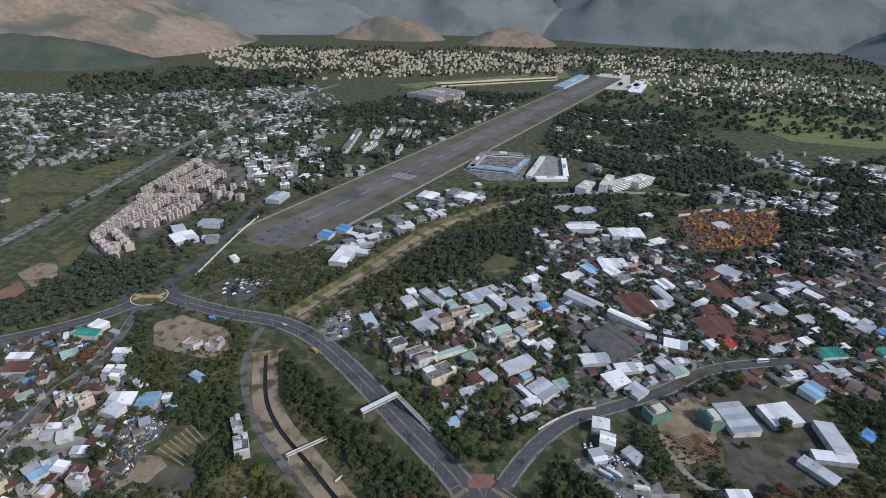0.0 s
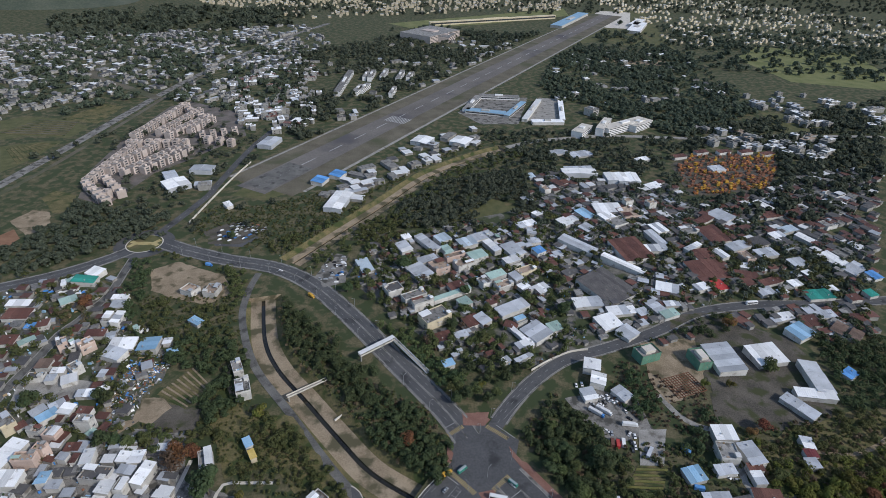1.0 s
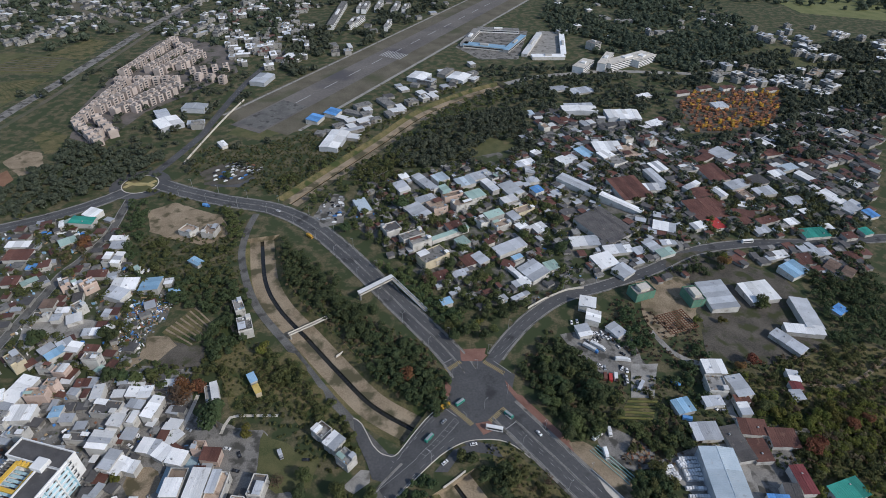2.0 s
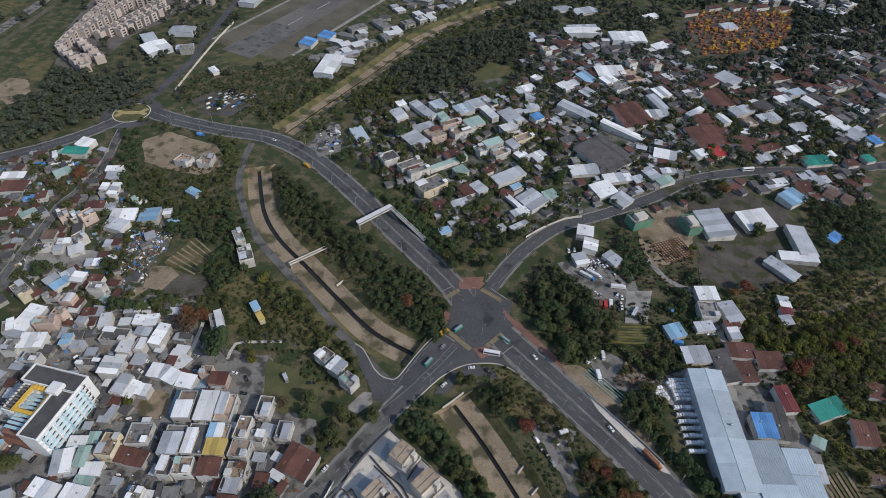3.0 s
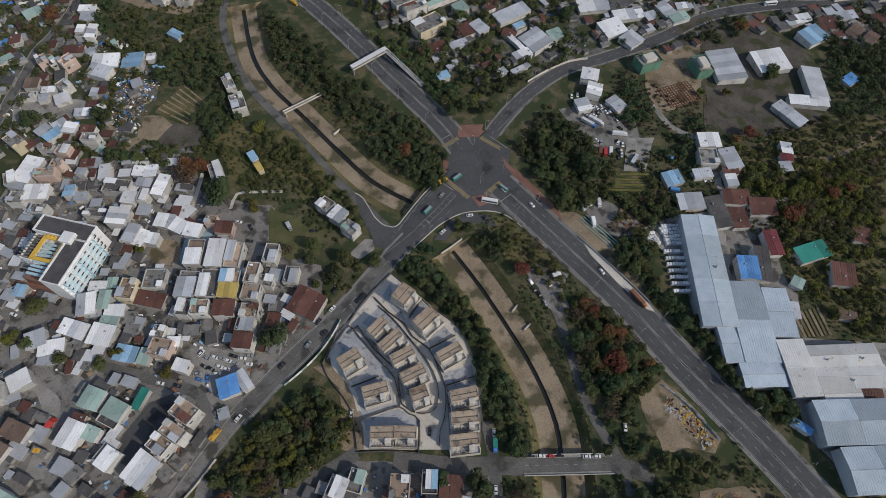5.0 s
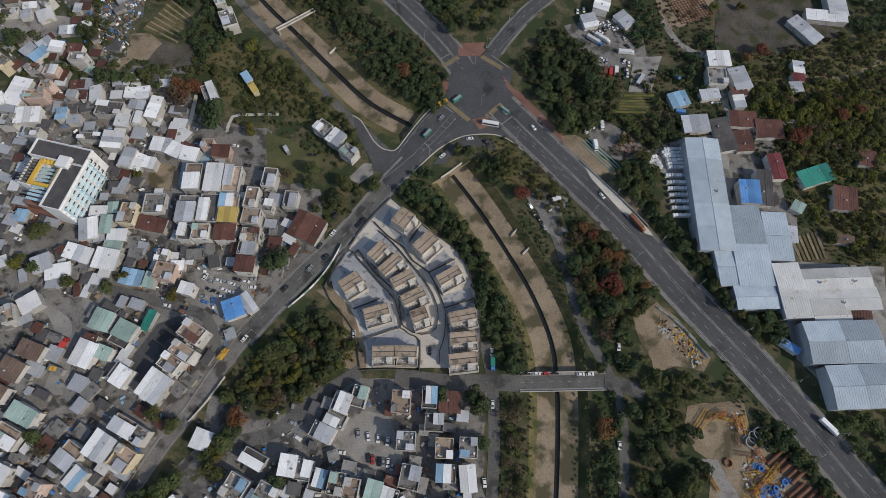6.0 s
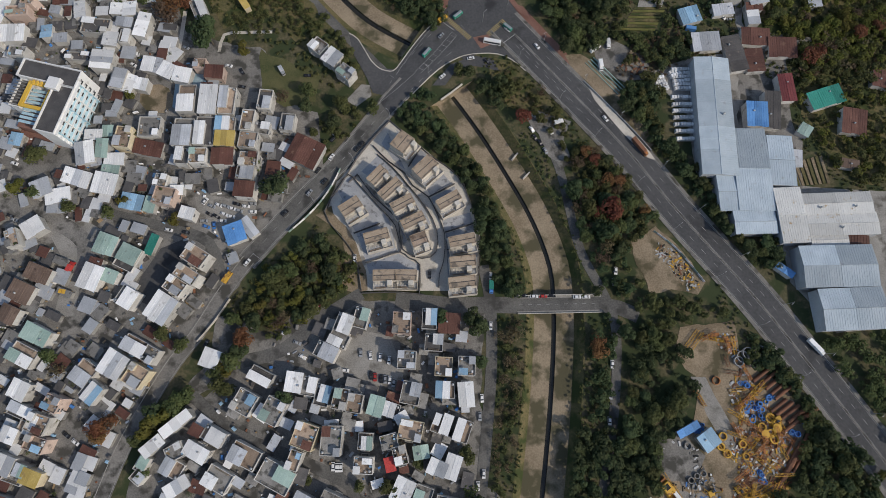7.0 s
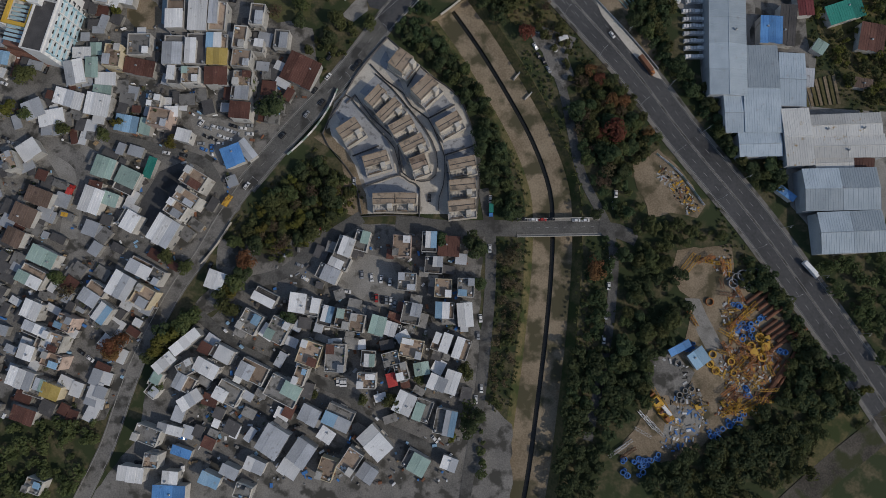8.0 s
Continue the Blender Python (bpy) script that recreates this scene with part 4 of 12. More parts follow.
def bus(x, y, ang, length=11.0, paint="whitepaint", z=0.0, low=False, words="white"):
    """A coach or minibus with window band, roof hatches and wheels."""
    h, l = (2.5, length / 2) if low else (3.3, length / 2)
    ob = thing("bus", pose(x, y, z, 0, 0, ang), "%s %s on the road" % (words, "minibus" if low else "coach"), "bus", "buses")
    part("body", profile_body([(-l, 0.4), (l, 0.4), (l, 1.3), (l - 0.3, h), (-l + 0.15, h), (-l, h - 0.3)], 1.2 if not low else 1.0, inset=0.08).mesh("body", paint), ob)
    w = 1.22 if not low else 1.02
    part("window_band", Geo().box(-l + 0.5, -w, 1.4, l - 0.7, w, h - 0.6, bottom=True).mesh("window_band", "glass"), ob)
    part("windscreen", Geo().box(l - 0.25, -w + 0.15, 1.4, l + 0.02, w - 0.15, h - 0.7, bottom=True).mesh("windscreen", "glass"), ob)
    part("roof_panel", Geo().box(-l + 0.4, -w + 0.25, h, l - 0.5, w - 0.25, h + 0.12, chamfer=0.05).mesh("roof_panel", "whitepaint" if not low else "silverpaint"), ob)
    for wx in (-l * 0.55, l * 0.62):
        for wy in (-w + 0.15, w - 0.15):
            part("wheel", WHEEL, ob, pose(wx, wy, 0.42) @ Matrix.Scale(1.3, 4))
    return ob


def truck(x, y, ang, length=8.0, cab="whitepaint", box="w", z=0.0, words="white"):
    l = length / 2
    ob = thing("truck", pose(x, y, z, 0, 0, ang), "%s box truck with a separate cab" % words, "truck", "trucks")
    part("cab", profile_body([(l - 1.9, 0.6), (l, 0.6), (l + 0.05, 1.5), (l - 0.4, 2.5), (l - 1.9, 2.6)], 1.1, inset=0.1).mesh("cab", cab), ob)
    part("windscreen", Geo().box(l - 0.35, -0.95, 1.55, l - 0.05, 0.95, 2.25, bottom=True).mesh("windscreen", "glass"), ob)
    part("chassis", Geo().box(-l, -0.5, 0.55, l - 1.7, 0.5, 0.85, bottom=True).mesh("chassis", "rubber"), ob)
    part("cargo_box", Geo().box(-l, -1.2, 0.9, l - 2.1, 1.2, 3.3, bottom=True, chamfer=0.06).mesh("cargo_box", box), ob)
    for wx in (-l * 0.6, l - 1.2):
        for wy in (-0.95, 0.95):
            part("wheel", WHEEL, ob, pose(wx, wy, 0.45) @ Matrix.Scale(1.35, 4))
    return ob


# ---------- bridges, street furniture, yards: kinds of things ----------
def deck_bridge(x, y, length, width, ang):
    """A road bridge over the channel: deck, parapets, piers and painted line."""
    ob = thing("road_bridge", pose(x, y, 0, 0, 0, ang), "concrete road bridge over the drainage channel", "bridge")
    l, w = length / 2, width / 2
    part("deck", Geo().box(-l, -w, -0.9, l, w, 0.1, bottom=True).mesh("deck", "old_asphalt"), ob)
    for s in (-1, 1):
        part("footway", Geo().box(-l, s * w - (1.5 if s > 0 else 0), 0.1, l, s * w + (0 if s > 0 else 1.5), 0.25).mesh("footway", "concrete"), ob)
        part("parapet", Geo().box(-l, s * w - 0.15, 0.25, l, s * w + 0.15, 1.2).mesh("parapet", "pale"), ob)
    for px in (-l * 0.33, l * 0.33):
        part("pier", Geo().box(px - 0.4, -w + 0.5, -5.5, px + 0.4, w - 0.5, -0.9).mesh("pier", "concrete"), ob)
    for i in range(int(length / 5)):
        part("lane_dash", Geo().box(-l + 5 * i + 1, -0.07, 0.1, -l + 5 * i + 3, 0.07, 0.112).mesh("lane_dash", "mark"), ob)


def foot_bridge(x, y, length, ang, z, width, ramp_len, ramp_turn, ramp_at, covered=True):
    """A covered footbridge with posts and a long straight ramp from one end."""
    ob = thing("footbridge", pose(x, y, 0, 0, 0, ang), "pale covered footbridge with a long ramp across the road", "footbridge")
    l, w = length / 2, width / 2
    part("deck", Geo().box(-l, -w, z - 0.5, l, w, z, bottom=True).mesh("deck", "concrete"), ob)
    for s in (-1, 1):
        part("railing", Geo().box(-l, s * w - 0.05, z, l, s * w + 0.05, z + 1.1, bottom=True).mesh("railing", "pale"), ob)
    if covered:
        part("canopy", Geo().box(-l - 0.5, -w - 0.4, z + 2.7, l + 0.5, w + 0.4, z + 2.9, bottom=True, chamfer=0.08).mesh("canopy", "w"), ob)
        n = max(2, int(length / 4))
        for i in range(n + 1):
            for s in (-1, 1):
                px = -l + 2 * l * i / n
                part("canopy_post", Geo().box(px - 0.07, s * w - 0.07, z, px + 0.07, s * w + 0.07, z + 2.7).mesh("canopy_post", "steel"), ob)
    for px in (-l + 1, l - 1):
        part("pier", Geo().box(px - 0.5, -0.8, -4, px + 0.5, 0.8, z - 0.5).mesh("pier", "concrete"), ob)
    if ramp_len:
        m = pose(ramp_at * l, 0, 0, 0, 0, ramp_turn)
        g = Geo()
        top = [(0, -w, z), (ramp_len, -w, 0.2), (ramp_len, w, 0.2), (0, w, z)]
        g.v = top + [(a, b, c - 0.4) for a, b, c in top]
        g.f = [(0, 1, 2, 3), (7, 6, 5, 4), (0, 4, 5, 1), (1, 5, 6, 2), (2, 6, 7, 3), (3, 7, 4, 0)]
        g.m = [0] * 6
        ramp = part("ramp", g.mesh("ramp", "concrete"), ob, m)
        for s in (-1, 1):
            g = Geo()
            y0, y1 = s * w - 0.06, s * w + 0.06
            g.v = [(0, y0, z), (ramp_len, y0, 0.2), (ramp_len, y1, 0.2), (0, y1, z), (0, y0, z + 1.1), (ramp_len, y0, 1.3), (ramp_len, y1, 1.3), (0, y1, z + 1.1)]
            g.f = [(4, 5, 6, 7), (0, 1, 5, 4), (1, 2, 6, 5), (2, 3, 7, 6), (3, 0, 4, 7)]
            g.m = [0] * 5
            part("ramp_railing", g.mesh("ramp_railing", "w"), ramp)


def lamp_mesh():
    g = Geo()
    g.beam((0, 0, 0), (0, 0, 9.5), 0.12, 6, 0.07)
    pole = g.mesh("pole", "steel")
    arm = Geo().beam((0, 0, 9.4), (1.9, 0, 10.0), 0.05, 5).mesh("arm", "steel")
    head = Geo().box(1.6, -0.14, 9.93, 2.5, 0.14, 10.08, bottom=True, chamfer=0.03).mesh("lamp_head", "silverpaint")
    return pole, arm, head


LAMP = lamp_mesh()


def street_lamp(x, y, ang):
    ob = thing("street_lamp", pose(x, y, 0.25, 0, 0, ang), "tall galvanised street lamp beside the road", "street lamp", "street lamps")
    part("pole", LAMP[0], ob)
    part("arm", LAMP[1], ob)
    part("lamp_head", LAMP[2], ob)


def lamps_along(line, off, gap, turn=0):
    """Street lamps at even steps beside a road."""
    ns, run, due = sides_of(line), 0.0, gap / 2
    for i in range(1, len(line)):
        run += (line[i] - line[i - 1]).length
        if run > due:
            due += gap
            p = line[i] + ns[i] * off
            if p.y < 620 and abs(p.x) < 420:
                street_lamp(p.x, p.y, math.degrees(math.atan2(-ns[i].y * off, -ns[i].x * off)) + turn)


def traffic_light(x, y, ang):
    ob = thing("traffic_light", pose(x, y, 0.15, 0, 0, ang), "grey pole with a black three-lens traffic light", "traffic light", "traffic lights")
    part("pole", Geo().beam((0, 0, 0), (0, 0, 3.6), 0.08, 6).mesh("pole", "steel"), ob)
    head = part("signal_head", Geo().box(-0.2, -0.18, 2.7, 0.2, 0.18, 3.9, bottom=True, chamfer=0.04).mesh("signal_head", "rubber"), ob)
    for i in range(3):
        part("lens", Geo().beam((0.2, 0, 2.9 + 0.35 * i), (0.24, 0, 2.9 + 0.35 * i), 0.12, 8).mesh("lens", "redpaint" if i == 2 else "blackpaint"), head)


STRIPE = Geo().box(-0.3, -1.6, 0, 0.3, 1.6, 0.012).mesh("stripe", "yellowmark")


def crosswalk(x0, y0, x1, y1, z):
    """Yellow bars of a pedestrian crossing between two points."""
    a, b = Vector((x0, y0, 0)), Vector((x1, y1, 0))
    ang = math.degrees(math.atan2(b.y - a.y, b.x - a.x))
    ob = new("crosswalk")
    ob.matrix_basis = pose(x0, y0, z, 0, 0, ang)
    tagged(ob, "pedestrian crossing of worn yellow painted bars", "crosswalk", "crosswalks", "structure")
    n = int((b - a).length / 1.25)
    for i in range(n + 1):
        part("stripe", STRIPE, ob, pose(i * 1.25, 0, 0))


def wall_run(name, pts, h, t, mat, label, category="wall"):
    """A free-standing wall or solid fence along a line."""
    g = Geo()
    strip(g, [Vector((*p, 0)) for p in pts] if len(pts) < 3 else smooth_line(pts), -t / 2, t / 2, 0, h)
    return structure(name, g.mesh(name, mat), label, category)


def fence(pts, h, label):
    """A metal fence: posts and sheet panels, alternately white and green."""
    line = smooth_line(pts, 3.0)
    ob = thing("fence", pose(0, 0, 0), label, "fence")
    for i in range(len(line) - 1):
        a, b = line[i], line[i + 1]
        ang = math.degrees(math.atan2(b.y - a.y, b.x - a.x))
        L = (b - a).length
        m = pose(a.x, a.y, 0, 0, 0, ang)
        part("panel", Geo().box(0.05, -0.05, 0.1, L - 0.05, 0.05, h, bottom=True).mesh("panel", "w" if i % 3 else "gn"), ob, m)
        part("post", Geo().box(-0.06, -0.1, 0, 0.06, 0.1, h + 0.15).mesh("post", "steel"), ob, m)


def lattice(L, s, mat, cross=1.6):
    """A square lattice boom lying along x: four chords and their diagonals."""
    g = Geo()
    for a in (-s / 2, s / 2):
        for b in (0.12, s):
            g.beam((-L / 2, a, b), (L / 2, a, b), 0.11, 4)
    n = max(2, int(L / cross))
    for i in range(n):
        x0, x1 = -L / 2 + L * i / n, -L / 2 + L * (i + 1) / n
        u, v = (-s / 2, s / 2) if i % 2 else (s / 2, -s / 2)
        g.beam((x0, u, s), (x1, v, s), 0.08, 4, caps=False)
        g.beam((x0, u, 0.12), (x1, v, 0.12), 0.08, 4, caps=False)
        for a in (-s / 2, s / 2):
            p, q = (0.12, s) if i % 2 else (s, 0.12)
            g.beam((x0, a, p), (x1, a, q), 0.08, 4, caps=False)
            g.beam((x0, a, 0.12), (x0, a, s), 0.08, 4, caps=False)
    return g.mesh("lattice", mat)


def boom(x, y, ang, L=12.0, s=1.6, mat="yellow", z=0.0, tip=0.0):
    ob = tagged(new("crane_boom", lattice(L, s, mat)), "yellow lattice crane boom section lying in the yard", "crane boom", "crane booms")
    ob.matrix_basis = pose(x, y, z, 0, -tip, ang)
    return ob


def pipe(x, y, ang, L=12.0, r=0.9, mat="rust", z=0.0):
    """An open steel pipe lying on the ground."""
    g, n = Geo(), 12
    k = []
    for rr in (r, r * 0.88):
        for px in (-L / 2, L / 2):
            k.append(len(g.v))
            g.v.extend((px, rr * math.cos(6.2832 * i / n), r + rr * math.sin(6.2832 * i / n)) for i in range(n))
    for i in range(n):
        j = (i + 1) % n
        for a, b in ((k[0], k[1]), (k[3], k[2]), (k[2], k[0]), (k[1], k[3])):
            g.f.append((a + i, a + j, b + j, b + i)[::-1])
    g.m = [0] * len(g.f)
    ob = tagged(new("steel_pipe", g.mesh("steel_pipe", mat)), "large rusty steel casing pipe lying in the yard", "pipe", "steel pipes")
    ob.matrix_basis = pose(x, y, z, 0, 0, ang)


def container(x, y, ang, mat, z=0.0, L=6.1, words="painted"):
    ob = thing("shipping_container", pose(x, y, z, 0, 0, ang), words + " steel shipping container standing in a yard", "container", "containers")
    g = Geo()
    n = 14
    prof = []
    for i in range(n):
        a = -L / 2 + 0.1 + (L - 0.2) * i / n
        st = (L - 0.2) / n
        prof += [(a, 0), (a + st * 0.4, 0), (a + st * 0.5, 0.06), (a + st * 0.9, 0.06)]
    for s in (-1, 1):
        for i in range(len(prof) - 1):
            (a, u), (b, v) = prof[i], prof[i + 1]
            f = [(a, s * (1.2 - u), 0.15), (b, s * (1.2 - v), 0.15), (b, s * (1.2 - v), 2.5), (a, s * (1.2 - u), 2.5)]
            g.face(f if s < 0 else f[::-1])
    part("side_panels", g.mesh("side_panels", mat), ob)
    part("roof", Geo().box(-L / 2, -1.22, 2.5, L / 2, 1.22, 2.6, bottom=True, chamfer=0.03).mesh("roof", mat), ob)
    part("floor_frame", Geo().box(-L / 2, -1.22, 0, L / 2, 1.22, 0.15).mesh("floor_frame", mat), ob)
    for s in (-1, 1):
        part("end_door", Geo().box(s * L / 2 - 0.1, -1.2, 0.15, s * L / 2 + 0.02, 1.2, 2.5).mesh("end_door", mat), ob)


def drum(x, y, r, w, mat, z=0.0, words="blue"):
    """A cable drum lying on its side: two flanges and a core."""
    ob = thing("cable_drum", pose(x, y, z, 0, 0, (x * 7) % 90), "%s steel drum reel lying in the yard" % words, "drum", "drums")
    for k in (0.0, w - 0.12):
        part("flange", Geo().beam((0, 0, k), (0, 0, k + 0.12), r, 14).mesh("flange", mat), ob)
    part("core", Geo().beam((0, 0, 0.12), (0, 0, w - 0.12), r * 0.6, 12).mesh("core", "rust"), ob)


def hoop(x, y, r, mat, z=0.0, t=0.25, h=0.9, name="steel_hoop", label="round steel casing hoop lying in the yard"):
    g, n = Geo(), 16
    k = []
    for rr, zz in ((r, 0), (r, h), (r - t, h), (r - t, 0)):
        k.append(len(g.v))
        g.v.extend((rr * math.cos(6.2832 * i / n), rr * math.sin(6.2832 * i / n), zz) for i in range(n))
    for i in range(n):
        j = (i + 1) % n
        for a in range(3):
            g.f.append((k[a] + i, k[a] + j, k[a + 1] + j, k[a + 1] + i))
    g.m = [0] * len(g.f)
    ob = tagged(new(name, g.mesh(name, mat)), label, "hoop", "hoops")
    ob.matrix_basis = pose(x, y, z)


def excavator(x, y, ang, mat="yellow"):
    ob = thing("excavator", pose(x, y, 0, 0, 0, ang), "yellow tracked excavator with a folded arm", "excavator", "excavators")
    for s in (-1, 1):
        part("track", profile_body([(-1.8, 0.1), (1.8, 0.1), (2.1, 0.5), (1.8, 0.9), (-1.8, 0.9), (-2.1, 0.5)], 0.3).mesh("track", "rubber"), ob, pose(0, s * 1.1, 0))
    part("engine_body", Geo().box(-2.2, -1.3, 1.0, 0.9, 1.3, 2.2, bottom=True, chamfer=0.15).mesh("engine_body", mat), ob)
    part("cab", Geo().box(-0.2, 0.3, 2.2, 1.3, 1.3, 3.1, bottom=True, chamfer=0.12).mesh("cab", "glass"), ob)
    part("arm", Geo().beam((0.9, -0.2, 1.6), (3.8, -0.2, 4.4), 0.3, 4, 0.25).mesh("arm", mat), ob)
    part("dipper", Geo().beam((3.8, -0.2, 4.4), (5.6, -0.2, 1.2), 0.25, 4, 0.18).mesh("dipper", mat), ob)
    part("bucket", profile_body([(5.1, 0.1), (6.1, 0.3), (6.0, 1.2), (5.4, 1.3)], 0.6).mesh("bucket", "rust"), ob, pose(0, -0.2, 0))


def scrap(poly, gap, name, label, mats, size, seed, fill=0.8):
    """Heaps of small mixed goods too many to count: boards, boxes, bars."""
    rnd = random.Random(seed)
    g = Geo()
    for x, y in spots(poly, gap, rnd, fill, 0.0):
        a = rnd.uniform(0, 3.14)
        w, d, h = size * rnd.uniform(0.3, 1.4), size * rnd.uniform(0.2, 0.6), size * rnd.uniform(0.15, 0.6)
        m = rnd.randrange(len(mats))
        k = len(g.v)
        ca, sa = math.cos(a), math.sin(a)
        tmp = Geo().box(-w, -d, 0, w, d, h, m, chamfer=min(0.06, d * 0.3))
        tilt = rnd.uniform(-0.12, 0.12)
        g.v.extend((x + px * ca - py * sa, y + px * sa + py * ca, pz + max(0, px * tilt) + 0.02) for px, py, pz in tmp.v)
        g.f.extend(tuple(q + k for q in f) for f in tmp.f)
        g.m.extend(tmp.m)
    return tagged(new(name, g.mesh(name, *mats)), label, "scrap", "", "stuff")


def row_house_template():
    ob = thing("row_house", pose(0, 0, -60), "pale pink three-storey row house with a flat roof", "house", "estate row houses")
    part("wall", Geo().box(-4.4, -5.2, 0, 4.4, 5.2, 9.6).mesh("wall", "rowwall"), ob)
    part("roof_slab", Geo().box(-4.1, -4.9, 9.6, 4.1, 4.9, 9.65).mesh("roof_slab", "slab"), ob)
    part("parapet", Geo().ring(-4.45, -5.25, 4.45, 5.25, 0.3, 9.3, 10.5).mesh("parapet", "rowwall"), ob)
    part("stair_box", Geo().box(0.5, -1.5, 9.65, 3.6, 2.5, 12.1, chamfer=0.1).mesh("stair_box", "rowwall"), ob)
    for k in range(3):
        part("window", WINDOW, ob, pose(0, -5.22, 0.9 + 3.1 * k) @ Matrix.Diagonal((2.4, 1, 1.2, 1)))
    return ob


def block(x, y, w, d, ang, h, label, roof="slab", wall="wall", name="barrack_block", category="building", bands=0, group=""):
    """A long flat-roofed block with window bands on each storey."""
    TAKEN.append((x, y, 0.45 * max(w, d), ang))
    ob = thing(name, pose(x, y, 0, 0, 0, ang), label, category, group)
    part("wall", Geo().box(-w / 2, -d / 2, 0, w / 2, d / 2, h).mesh("wall", wall), ob)
    part("roof_slab", Geo().box(-w / 2 - 0.4, -d / 2 - 0.4, h, w / 2 + 0.4, d / 2 + 0.4, h + 0.35, bottom=True).mesh("roof_slab", roof), ob)
    for k in range(bands):
        z = (k + 0.35) * h / bands
        for s in (-1, 1):
            part("window_band", Geo().box(-w / 2 + 1, s * d / 2 - 0.04, z, w / 2 - 1, s * d / 2 + 0.05, z + h / bands * 0.4, bottom=True).mesh("window_band", "glass"), ob)
    part("plant_room", Geo().box(-w * 0.1, -d * 0.2, h + 0.35, w * 0.1, d * 0.2, h + 2.6, chamfer=0.1).mesh("plant_room", wall), ob)
    return ob


def net_tower(x, y, w, d, ang, h):
    """A house under construction wrapped in green netting on scaffold poles."""
    ob = thing("building_under_construction", pose(x, y, 0, 0, 0, ang), "concrete house under construction wrapped in green netting", "building", "building sites")
    part("core", Geo().box(-w / 2 + 1, -d / 2 + 1, 0, w / 2 - 1, d / 2 - 1, h).mesh("core", "concrete"), ob)
    part("upper_slab", Geo().box(-w / 4, -d / 3, h, w / 4, d / 4, h + 2.8).mesh("upper_slab", "pale"), ob)
    part("netting", Geo().ring(-w / 2, -d / 2, w / 2, d / 2, 0.12, 0, h + 0.6).mesh("netting", "net"), ob)
    for i in range(4):
        for s in (-1, 1):
            px = -w / 2 + w * i / 3
            part("scaffold_pole", Geo().beam((px, s * (d / 2 + 0.15), 0), (px, s * (d / 2 + 0.15), h + 1.6), 0.06, 4).mesh("scaffold_pole", "timber"), ob)


def rebar_mat(x, y, w, d, ang, h=0.6):
    """A ground floor frame of rusty steel and timber shuttering."""
    g = Geo()
    n, m = int(w / 2.2), int(d / 2.2)
    for i in range(n + 1):
        px = -w / 2 + w * i / n
        g.box(px - 0.18, -d / 2, 0, px + 0.18, d / 2, h)
    for j in range(m + 1):
        py = -d / 2 + d * j / m
        g.box(-w / 2, py - 0.18, 0, w / 2, py + 0.18, h + 0.1)
    ob = tagged(new("foundation_frame", g.mesh("foundation_frame", "rust")), "rusty grid of foundation shuttering on bare earth", "foundation")
    ob.matrix_basis = pose(x, y, 0, 0, 0, ang)


